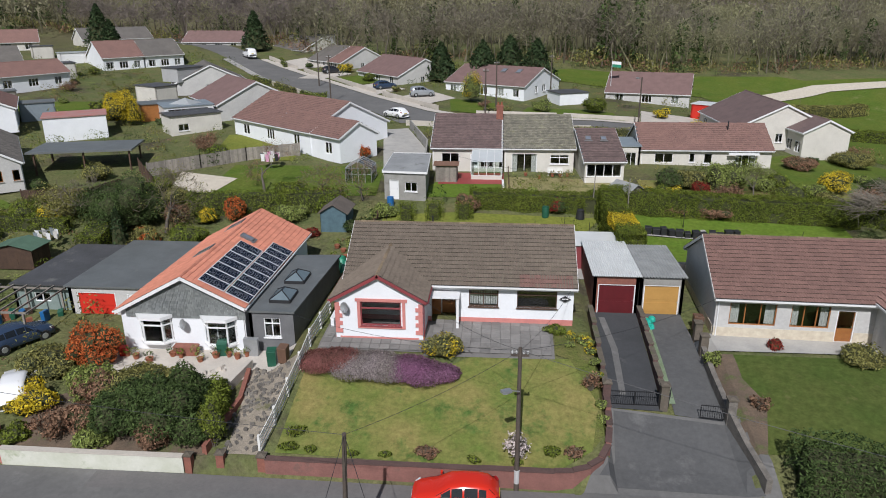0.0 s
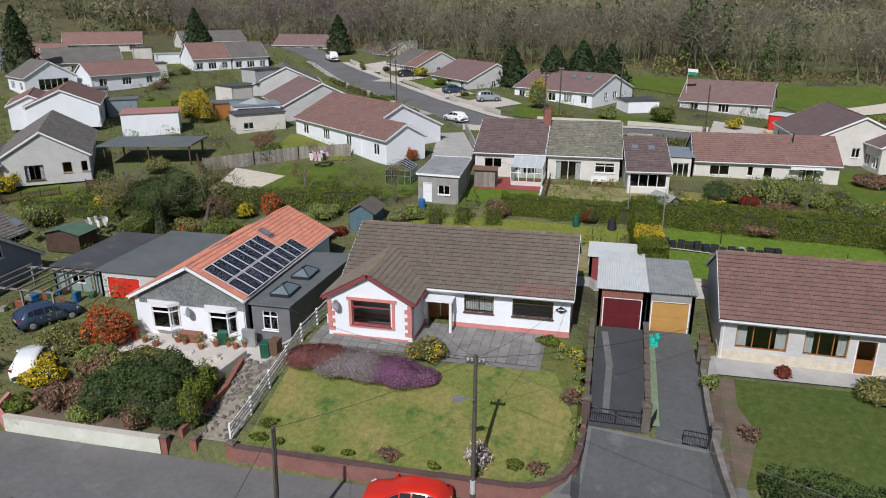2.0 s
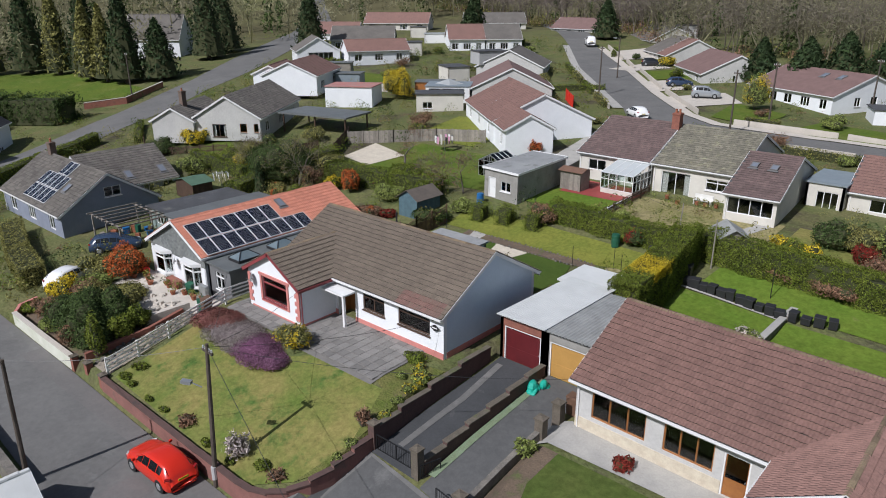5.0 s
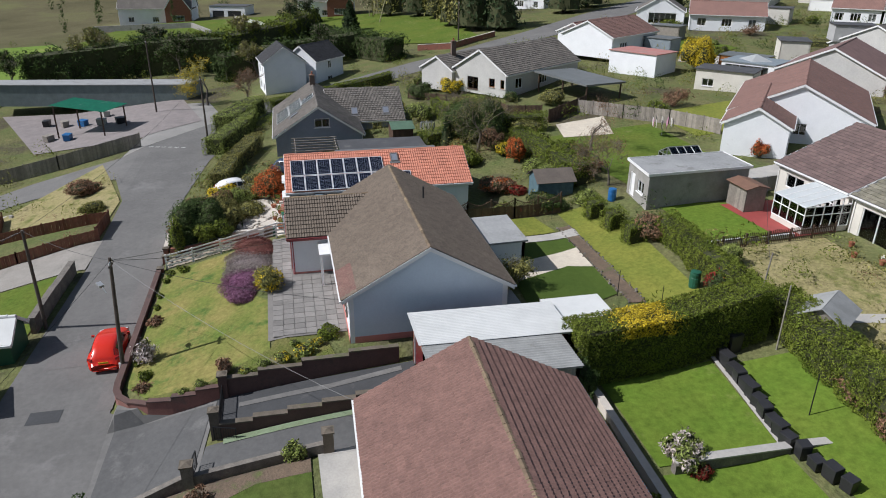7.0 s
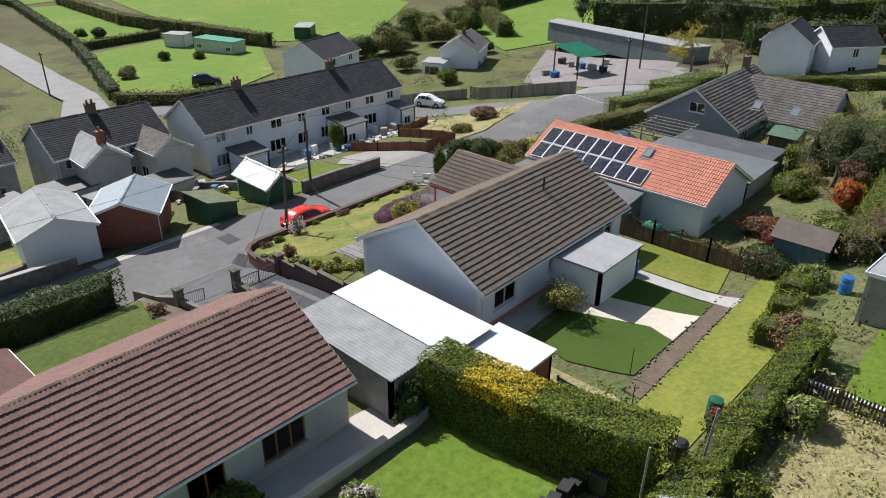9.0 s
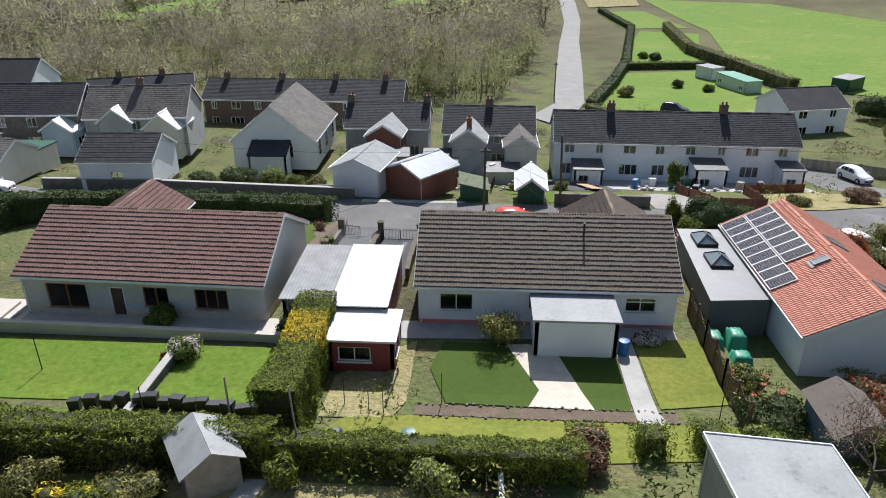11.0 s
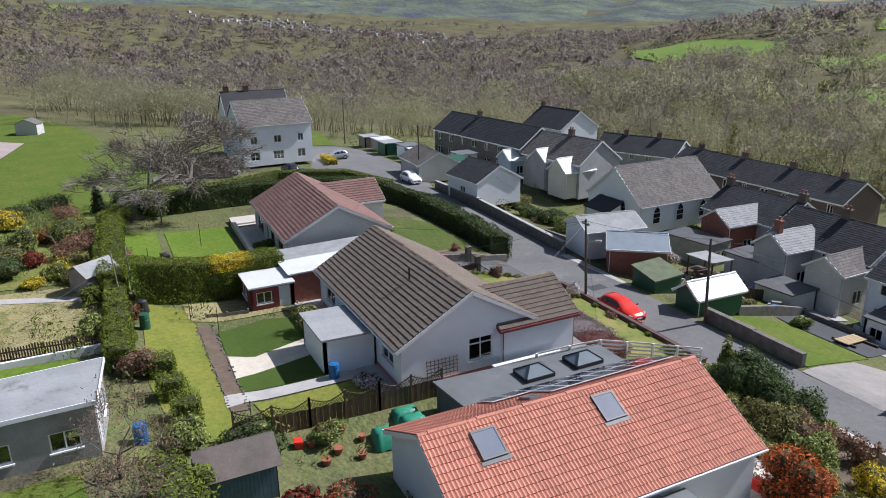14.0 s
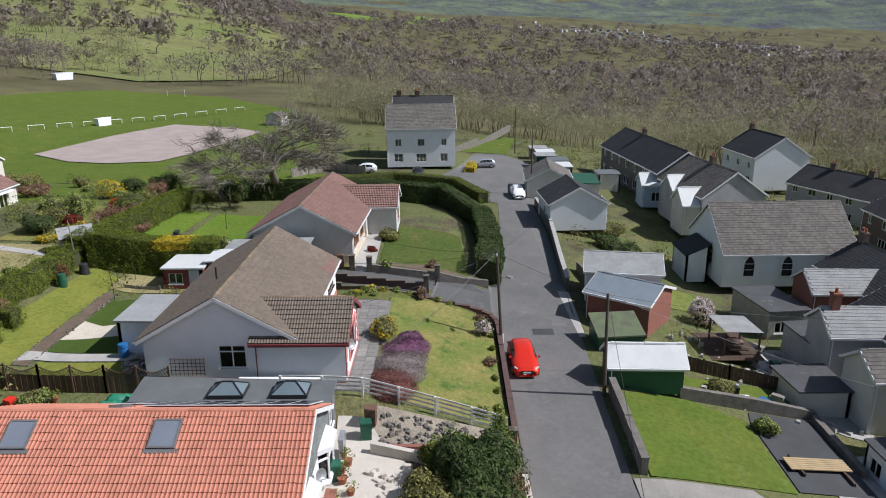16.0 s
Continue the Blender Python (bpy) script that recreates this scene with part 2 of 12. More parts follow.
TILE_BROWN = mat("brown_concrete_tile", (0.178, 0.143, 0.113), (0.155, 0.124, 0.098), 0.8, 0.92, 0.15, 20, 0.38, island=0.09, each=0.09, stain=(0.27, 0.245, 0.19), stain_scale=9, stain_at=0.61)
TILE_RED = mat("weathered_red_tile", (0.235, 0.134, 0.112), (0.195, 0.112, 0.095), 0.7, 0.9, 0.15, 20, 0.32, island=0.08, each=0.08, stain=(0.125, 0.085, 0.07), stain_scale=9, stain_at=0.58)
TILE_EDGE = mat("dark_tile_edge", (0.07, 0.06, 0.045), (0.05, 0.045, 0.035), 3, 0.95, fine=0.4)
TILE_ORANGE = mat("new_orange_tile", (0.52, 0.205, 0.135), (0.46, 0.18, 0.12), 0.8, 0.75, 0.15, 20, 0.08, island=0.10, each=0.10)
TILE_DUSKY = mat("dusky_red_tile", (0.20, 0.125, 0.115), (0.155, 0.098, 0.09), 0.9, 0.9, 0.25, 20, 0.15, island=0.16)
TILE_GREY = mat("grey_brown_tile", (0.155, 0.14, 0.125), (0.115, 0.105, 0.095), 0.5, 0.9, 0.3, 20, 0.18, island=0.2, stain=(0.22, 0.21, 0.17), stain_at=0.64)
TILE_PURPLE = mat("purple_brown_tile", (0.165, 0.112, 0.105), (0.125, 0.088, 0.083), 0.9, 0.9, 0.25, 20, 0.2, island=0.16, stain=(0.2, 0.17, 0.14), stain_scale=1.5, stain_at=0.62)
TILE_MOSSY = mat("mossy_grey_tile", (0.21, 0.195, 0.15), (0.15, 0.14, 0.11), 0.7, 0.95, 0.3, 20, 0.25, island=0.22, stain=(0.27, 0.26, 0.17), stain_scale=1.2, stain_at=0.56)
SLATE = mat("blue_grey_slate", (0.056, 0.056, 0.059), (0.042, 0.042, 0.045), 0.5, 0.8, 0.2, 20, 0.15, island=0.2, each=0.1, stain=(0.08, 0.077, 0.07), stain_at=0.66, spec=0.2)
RIDGE_MOSS = mat("mossy_ridge_tile", (0.25, 0.19, 0.12), (0.16, 0.115, 0.08), 1.8, 0.95, 0.4, 15, 0.3, island=0.25, each=0.2)
METAL_DARK = mat("black_iron", (0.02, 0.02, 0.022), (0.014, 0.014, 0.015), 2, 0.5, fine=0.1)
METAL_GREY = mat("galvanised_steel", (0.45, 0.46, 0.47), (0.37, 0.38, 0.39), 2, 0.45, fine=0.08, metal=0.6)
BLACK_PLASTIC = mat("dark_plastic", (0.03, 0.03, 0.033), (0.023, 0.023, 0.025), 2, 0.45, fine=0.1)
INTERIOR = mat("dim_interior", (0.12, 0.11, 0.10), (0.09, 0.085, 0.08), 1.5, 0.9, fine=0.2)
CURTAIN = mat("pale_curtain", (0.62, 0.60, 0.56), (0.52, 0.50, 0.47), 3, 0.9, fine=0.1)
BARK = mat("grey_bark", (0.145, 0.125, 0.105), (0.095, 0.082, 0.07), 1.0, 0.95, 0.5, 10, 0.25)
TWIG = thin(mat("bare_twigs", (0.285, 0.25, 0.19), (0.21, 0.182, 0.14), 0.05, 0.95, fine=0.35, island=0.14), 0.48)
BUDS = thin(mat("budding_twigs", (0.41, 0.42, 0.19), (0.31, 0.3, 0.165), 0.05, 0.95, fine=0.35, island=0.14), 0.4)
CATKIN = thin(mat("olive_twigs", (0.37, 0.36, 0.2), (0.29, 0.265, 0.18), 0.04, 0.95, fine=0.35, island=0.14), 0.48)
PURPLE_TWIG = thin(mat("purple_brown_twigs", (0.28, 0.232, 0.205), (0.22, 0.185, 0.165), 0.02, 0.95, fine=0.35, island=0.14), 0.48)
HILL_PASTURE = mat("rough_hill_pasture", (0.145, 0.175, 0.06), (0.2, 0.19, 0.085), 0.02, 0.95, 0.4, 0.8, 0.3, stain=(0.13, 0.115, 0.06), stain_scale=0.03, stain_at=0.56, spec=0.08)
# Plant hearts near black: the shade between leaves is put into the colour.
HEART_SHADE = mat("painted_heart_shade", (0.06, 0.065, 0.026), (0.04, 0.045, 0.018), 2.0, 0.95, fine=0.3)
LEAF_GREEN = leaf_mat("hedge_leaves", (0.155, 0.185, 0.03), (0.105, 0.14, 0.022))
LEAF_DARK = leaf_mat("evergreen_leaves", (0.075, 0.11, 0.034), (0.05, 0.078, 0.026))
LEAF_CONIFER = leaf_mat("conifer_foliage", (0.045, 0.07, 0.028), (0.03, 0.05, 0.022))
LEAF_LIGHT = leaf_mat("spring_leaves", (0.26, 0.30, 0.085), (0.19, 0.235, 0.065))
LEAF_YELLOW = leaf_mat("golden_leaves", (0.6, 0.45, 0.03), (0.46, 0.36, 0.035))
LEAF_OLIVE = leaf_mat("olive_leaves", (0.25, 0.235, 0.075), (0.175, 0.17, 0.06))
LEAF_ORANGE = leaf_mat("copper_leaves", (0.46, 0.125, 0.035), (0.34, 0.085, 0.028))
LEAF_RED = leaf_mat("red_leaves", (0.23, 0.035, 0.025), (0.16, 0.028, 0.02))
LEAF_RUST = leaf_mat("rusty_twigs", (0.27, 0.15, 0.095), (0.2, 0.125, 0.08))
HEATHER_PURPLE = leaf_mat("purple_heather", (0.27, 0.12, 0.21), (0.19, 0.1, 0.15))
HEATHER_GREY = leaf_mat("grey_heather", (0.31, 0.26, 0.26), (0.23, 0.2, 0.18))
HEATHER_RED = leaf_mat("russet_heather", (0.25, 0.1, 0.09), (0.18, 0.085, 0.07))
BLOSSOM = leaf_mat("pale_blossom", (0.62, 0.53, 0.52), (0.48, 0.42, 0.38))
# Deeper tone of the same shade colour for plant hearts.
CORE = mat("dense_heart_shade", (0.022, 0.026, 0.012), (0.016, 0.018, 0.010), 2, 0.98)
CAR_RED = mat("red_car_paint", (0.62, 0.028, 0.012), (0.60, 0.026, 0.012), 1, 0.22, fine=0.02, spec=0.6)
CAR_WHITE = mat("white_car_paint", (0.80, 0.80, 0.80), (0.78, 0.78, 0.78), 1, 0.22, fine=0.02, spec=0.6)
CAR_BLUE = mat("blue_car_paint", (0.035, 0.055, 0.10), (0.03, 0.05, 0.09), 1, 0.22, fine=0.02, spec=0.6)
CAR_SILVER = mat("silver_car_paint", (0.36, 0.38, 0.40), (0.34, 0.36, 0.38), 1, 0.25, fine=0.02, metal=0.3, spec=0.6)
CAR_BLACK = mat("black_car_paint", (0.025, 0.026, 0.03), (0.02, 0.021, 0.024), 1, 0.22, fine=0.02, spec=0.6)
CAR_GLASS = mat("car_glass", (0.012, 0.014, 0.016), (0.01, 0.012, 0.014), 1, 0.06, fine=0.02, spec=0.8)
TYRE = mat("tyre_rubber", (0.02, 0.02, 0.02), (0.015, 0.015, 0.015), 4, 0.9, fine=0.1)
# Pale blind, with the glass's bluish sky sheen mixed into the colour.
ROOF_PANE = mat("blind_with_sky_sheen", (0.21, 0.23, 0.27), (0.18, 0.2, 0.24), 1, 0.06, fine=0.05, spec=0.8)
LEAD_GREY = mat("lead_grey", (0.17, 0.165, 0.165), (0.13, 0.128, 0.128), 2, 0.55, fine=0.15)
LAMP_CLEAR = mat("lamp_lens", (0.55, 0.55, 0.55), (0.45, 0.45, 0.45), 2, 0.15, fine=0.05, spec=0.8)
LAMP_RED = mat("red_lamp_lens", (0.30, 0.01, 0.01), (0.25, 0.01, 0.01), 2, 0.2, fine=0.05, spec=0.8)
PV_CELL = mat("solar_cell", (0.012, 0.015, 0.03), (0.009, 0.011, 0.022), 2, 0.12, fine=0.1, spec=0.7, island=0.15)
PANE = glass_mat("window_glass", (0.80, 0.84, 0.84))
PANE_GREEN = glass_mat("conservatory_glass", (0.82, 0.88, 0.86))
PANE_OPAL = thin(mat("opal_roof_panel", (0.66, 0.69, 0.70), (0.60, 0.63, 0.64), 1.0, 0.35, fine=0.06), 0.45)
BLUE_PLASTIC = mat("blue_plastic", (0.02, 0.14, 0.36), (0.018, 0.11, 0.29), 2, 0.45, fine=0.06)
GREEN_PLASTIC = mat("green_plastic", (0.02, 0.105, 0.065), (0.016, 0.085, 0.05), 2, 0.45, fine=0.1)
TURQUOISE = mat("turquoise_bag", (0.015, 0.40, 0.30), (0.012, 0.32, 0.24), 4, 0.6, 0.3, 12, 0.12)
TARP_GREEN = mat("green_tarpaulin", (0.035, 0.27, 0.16), (0.028, 0.20, 0.125), 2, 0.45, 0.3, 6, 0.12, stain=(0.30, 0.36, 0.32), stain_at=0.6)
TERRACOTTA = mat("terracotta", (0.33, 0.12, 0.065), (0.26, 0.095, 0.055), 4, 0.85, fine=0.15)
RED_PAVING = mat("red_paving", (0.31, 0.055, 0.05), (0.25, 0.05, 0.045), 1.2, 0.8, 0.2, 14, 0.12)
SHED_BLUE = mat("faded_blue_timber", (0.10, 0.17, 0.20), (0.075, 0.125, 0.15), 3, 0.8, 0.2, 20, 0.15, each=0.12)

# ---- geometry helpers ----


class Geo:
    """Collects corners and faces of one mesh, in world metres."""

    def __init__(self):
        self.v, self.f = [], []

    def add(self, verts, faces):
        k = len(self.v)
        self.v += [tuple(p) for p in verts]
        self.f += [tuple(i + k for i in f) for f in faces]
        return self

    def box(self, x0, x1, y0, y1, z0, z1, m=None):
        p = [(x, y, z) for z in (z0, z1) for y in (y0, y1) for x in (x0, x1)]
        if m is not None:
            p = [m @ Vector(q) for q in p]
        return self.add(p, [(0, 2, 3, 1), (4, 5, 7, 6), (0, 1, 5, 4), (2, 6, 7, 3), (0, 4, 6, 2), (1, 3, 7, 5)])

    def bar(self, a, b, w, h, up=(0, 0, 1)):
        """A straight bar of section w x h between two points."""
        a, b = Vector(a), Vector(b)
        d = (b - a).normalized()
        s = d.cross(Vector(up))
        s = s.normalized() if s.length > 1e-4 else Vector((1, 0, 0))
        u = s.cross(d)
        p = [q + s * (w / 2 * i) + u * (h / 2 * j) for q in (a, b) for i, j in ((-1, -1), (1, -1), (1, 1), (-1, 1))]
        return self.add(p, [(0, 1, 2, 3), (7, 6, 5, 4), (0, 4, 5, 1), (1, 5, 6, 2), (2, 6, 7, 3), (3, 7, 4, 0)])

    def prism(self, poly, z0, z1):
        """A level polygon (x, y) raised from z0 to z1; each may be a number or a list for its corners."""
        n = len(poly)
        lo = z0 if isinstance(z0, (list, tuple)) else [z0] * n
        hi = z1 if isinstance(z1, (list, tuple)) else [z1] * n
        p = [(x, y, z) for (x, y), z in zip(poly, lo)] + [(x, y, z) for (x, y), z in zip(poly, hi)]
        return self.add(p, [tuple(range(n - 1, -1, -1)), tuple(range(n, 2 * n))] + [(i, (i + 1) % n, n + (i + 1) % n, n + i) for i in range(n)])

    def slab(self, pts, n, t):
        """A flat polygon of points thickened by t against n."""
        k, o = len(pts), Vector(n) * -t
        p = [Vector(q) for q in pts]
        p += [q + o for q in p]
        return self.add(p, [tuple(range(k)), tuple(range(2 * k - 1, k - 1, -1))] + [(i, k + i, k + (i + 1) % k, (i + 1) % k) for i in range(k)])

    def cone(self, a, b, r0, r1, n=8, caps=True):
        a, b = Vector(a), Vector(b)
        d = (b - a).normalized()
        s = d.cross(Vector((0.12, 0.3, 1))).normalized() if abs(d.z) < 0.95 else d.cross(Vector((1, 0, 0))).normalized()
        u = s.cross(d)
        p = [q + (s * math.cos(i * math.tau / n) + u * math.sin(i * math.tau / n)) * r for q, r in ((a, r0), (b, r1)) for i in range(n)]
        f = [(i, n + i, n + (i + 1) % n, (i + 1) % n) for i in range(n)]
        if caps:
            f += [tuple(range(n)), tuple(range(2 * n - 1, n - 1, -1))]
        return self.add(p, f)

    def lathe(self, c, rings, n=12):
        """Rings of (radius, height) turned round the upright through c."""
        p = [(c[0] + r * math.cos(i * math.tau / n), c[1] + r * math.sin(i * math.tau / n), c[2] + h) for r, h in rings for i in range(n)]
        f = [(k * n + i, k * n + (i + 1) % n, (k + 1) * n + (i + 1) % n, (k + 1) * n + i) for k in range(len(rings) - 1) for i in range(n)]
        f += [tuple(range(n - 1, -1, -1)), tuple(range((len(rings) - 1) * n, len(rings) * n))]
        return self.add(p, f)


def root_of(ob):
    while ob.parent:
        ob = ob.parent
    return ob


def part(name, g, material, parent=None, label="", smooth=False):
    """One mesh object from a Geo (or arrays of corners and faces) given in world metres."""
    v, f = (g.v, g.f) if isinstance(g, Geo) else g
    me = bpy.data.meshes.new(name)
    off = root_of(parent).location if parent else Vector((0, 0, 0))
    if isinstance(v, np.ndarray):
        vv = (v - np.array(off)).astype(np.float32)
        f = np.asarray(f, np.int32)
        me.vertices.add(len(vv)), me.loops.add(f.size), me.polygons.add(len(f))
        me.vertices.foreach_set("co", vv.ravel())
        me.loops.foreach_set("vertex_index", f.ravel())
        me.polygons.foreach_set("loop_start", np.arange(0, f.size, f.shape[1], dtype=np.int32))
        me.update(calc_edges=True)
        me.shade_flat()
    else:
        me.from_pydata([(x - off[0], y - off[1], z - off[2]) for x, y, z in v], [], f)
    me.materials.append(material)
    if smooth:
        me.shade_smooth()
    ob = new(name, me)
    if parent:
        ob.parent = parent
    if label:
        ob["label"] = label
    return ob


def thing(name, at, label, category, group="", kind=""):
    e = new(name)
    e.location = at
    e.empty_display_size = 0.3
    return tagged(e, label, category, group, kind)


# ---- ground heights ----
SHARED_S = ((-60, -10.5), (-32, -9.6), (-8, -8.4), (6, -7.9), (16, -5.6), (20.6, -4.6))
SHARED_N = ((75, 0.6), (90, 1.5), (120, 2.7), (160, 4.6), (220, 10.0))
MIDDLE_N = ((75, 0.6), (90, 1.1), (120, 1.9), (160, 4.0), (220, 10.0))
COLUMNS = (
    (-110, ((-60, -10), (0, -6), (20, -4.6), (30, -4.2), (50, -2.2), (75, 1.4), (90, 3.0), (120, 5.2), (160, 7.4), (220, 12))),
    (-48, SHARED_S + ((22, -4.4), (30, -4.35), (36, -3.4), (50, -2.0), (60, -0.4)) + SHARED_N),
    (-27, SHARED_S + ((22, -4.35), (28.4, -4.35), (30, -3.9), (37, -2.9), (52, -2.2), (60, -0.6)) + SHARED_N),
    (-13.2, SHARED_S + ((22, -4.35), (28.4, -4.35), (28.8, -3.6), (34, -2.75), (38, -2.55), (52, -2.1), (56, -1.4), (64, 0.3)) + SHARED_N),
    (-11.4, SHARED_S + ((22, -4.35), (28.4, -4.35), (28.8, -3.6), (36.2, -1.6), (37.2, -1.35), (56, -1.2), (59, -0.9), (64, 0.3)) + SHARED_N),
    (5.7, SHARED_S + ((22, -4.35), (28.4, -4.35), (28.8, -3.6), (36.2, -1.6), (37.2, -1.4), (56, -1.2), (59, -0.9), (64, 0.2)) + MIDDLE_N),
    (6.1, SHARED_S + ((22, -4.35), (28.4, -4.35), (30, -4.1), (34, -2.95), (38, -2.4), (44, -1.8), (56, -1.3), (59, -0.9), (64, 0.2)) + MIDDLE_N),
    (12.2, SHARED_S + ((22, -4.35), (28.4, -4.35), (30, -4.1), (34, -3.0), (38, -2.4), (44, -1.8), (56, -1.3), (59, -0.9), (64, 0.2)) + MIDDLE_N),
    (13.2, SHARED_S + ((22, -4.35), (28.4, -4.3), (30, -3.3), (34, -2.4), (38, -1.75), (56, -1.3), (59, -0.9), (64, 0.1)) + MIDDLE_N),
    (33, SHARED_S + ((22, -4.3), (28.4, -4.1), (32, -2.6), (38, -1.9), (56, -1.6), (64, -0.6), (75, 0.2), (90, 0.3), (120, 0.5), (160, 3), (220, 10))),
    (58, ((-60, -11), (-32, -9.6), (-8, -7.5), (6, -5.5), (16, -4.0), (30, -3.6), (45, -3.4), (60, -3.2), (110, -2.8), (130, -1), (160, 4), (220, 14))),
    (120, ((-60, -14), (-20, -9), (10, -6), (30, -5), (60, -3.6), (110, -3.0), (130, -1), (160, 5), (220, 16))),
)
COL_X = np.array([c for c, _ in COLUMNS])
# heights far out, by bearing from east (degrees) at 180, 320, 430, 800, 1350, 2100 and 3400 m
BEARINGS = (-180, -135, -90, -70, -54, -45, -35, -20, -10, 0, 12, 25, 50, 90, 135, 180)
FAR_R = (180, 320, 430, 800, 1350, 2100, 3400)
FAR_Z = ((-1, -9, -12, -14, -16, -16, -16, -15, -12, -8, -3.4, -3, 2, 7, 8, -1),
         (4, -4, -6, -8, -14, -24, -28, -28, -25, -18, -4.5, -2.5, 14, 30, 24, 4),
         (9, 0, -1, -4, -11, -22, -28, -29, -28, -25, 1, 22, 27, 38, 30, 9),
         (40, 30, 30, 26, 10, -10, -30, -34, -34, -30, 22, 78, 80, 90, 70, 40),
         (80, 60, 60, 50, 14, -10, -30, -10, 12, 28, 60, 80, 80, 120, 100, 80),
         (120, 110, 100, 60, 16, 8, 10, 40, 60, 75, 110, 120, 120, 160, 150, 120),
         (160, 170, 150, 80, 50, 105, 140, 190, 230, 260, 260, 260, 220, 200, 190, 160))


def ground_np(x, y):
    x, y = np.asarray(x, float), np.asarray(y, float)
    zc = np.stack([np.interp(y, [a for a, _ in p], [b for _, b in p]) for _, p in COLUMNS], -1)
    k = np.clip(np.searchsorted(COL_X, x) - 1, 0, len(COL_X) - 2)
    w = np.clip((x - COL_X[k]) / (COL_X[k + 1] - COL_X[k]), 0, 1)
    near = np.take_along_axis(zc, k[..., None], -1)[..., 0] * (1 - w) + np.take_along_axis(zc, k[..., None] + 1, -1)[..., 0] * w
    dx, dy = x, y - 40
    r, b = np.hypot(dx, dy), np.degrees(np.arctan2(dy, dx))
    zs = np.stack([np.interp(b, BEARINGS, row) for row in FAR_Z], -1)
    k = np.clip(np.searchsorted(FAR_R, r) - 1, 0, len(FAR_R) - 2)
    fr = np.array(FAR_R, float)
    w = np.clip((r - fr[k]) / (fr[k + 1] - fr[k]), 0, 1)
    w = w * w * (3 - 2 * w)
    far = np.take_along_axis(zs, k[..., None], -1)[..., 0] * (1 - w) + np.take_along_axis(zs, k[..., None] + 1, -1)[..., 0] * w
    far = far + np.sin(x / 63 + 1.3) * np.cos(y / 71) * np.clip((r - 150) / 60, 0, 6)
    mixw = np.clip((r - 105) / 75, 0, 1)
    mixw = mixw * mixw * (3 - 2 * mixw)
    return near * (1 - mixw) + far * mixw


def ground(x, y):
    return float(ground_np(np.array([x]), np.array([y]))[0])


def axis_lines(lo, hi, step, extra, reach):
    out = list(np.arange(lo, hi + 0.01, step)) + list(extra)
    d, p = step, hi
    while p < reach:
        d *= 1.12
        p += d
        out.append(p)
    d, p = step, lo
    while p > -reach:
        d *= 1.12
        p -= d
        out.append(p)
    return np.array(sorted(set(round(float(v), 3) for v in out)))


def grid_faces(nx, ny):
    i, j = np.meshgrid(np.arange(nx - 1), np.arange(ny - 1), indexing="ij")
    a = (i * ny + j).ravel()
    return np.stack([a, a + ny, a + ny + 1, a + 1], 1)


def patch(name, poly, material, off=0.05, step=1.25, parent=None, label="", category="ground", kind="structure", thick=0.0):
    """A sheet over the ground inside a polygon."""
    bm = bmesh.new()
    bm.faces.new([bm.verts.new((x, y, 0)) for x, y in poly])
    for ax in (0, 1):
        lo, hi = min(p[ax] for p in poly), max(p[ax] for p in poly)
        cuts = list(np.arange(math.ceil(lo / step) * step, hi, step)) + ([28.4, 28.8] if ax else [-13.2, -11.4, 5.7, 6.1, 12.2, 13.2])
        for c in cuts:
            if lo < c < hi:
                no = (1, 0, 0) if ax == 0 else (0, 1, 0)
                bmesh.ops.bisect_plane(bm, geom=bm.verts[:] + bm.edges[:] + bm.faces[:], plane_co=(c if ax == 0 else 0, c if ax else 0, 0), plane_no=no)
    for v in bm.verts:
        v.co.z = ground(v.co.x, v.co.y) + off
    bmesh.ops.recalc_face_normals(bm, faces=bm.faces)
    if bm.faces and sum(f.normal.z for f in bm.faces) < 0:
        bmesh.ops.reverse_faces(bm, faces=bm.faces)
    me = bpy.data.meshes.new(name)
    bm.to_mesh(me)
    bm.free()
    me.materials.append(material)
    ob = new(name, me)
    if parent:
        ob.parent = parent
    return tagged(ob, label, category if not parent else "", "", kind if not parent else "")


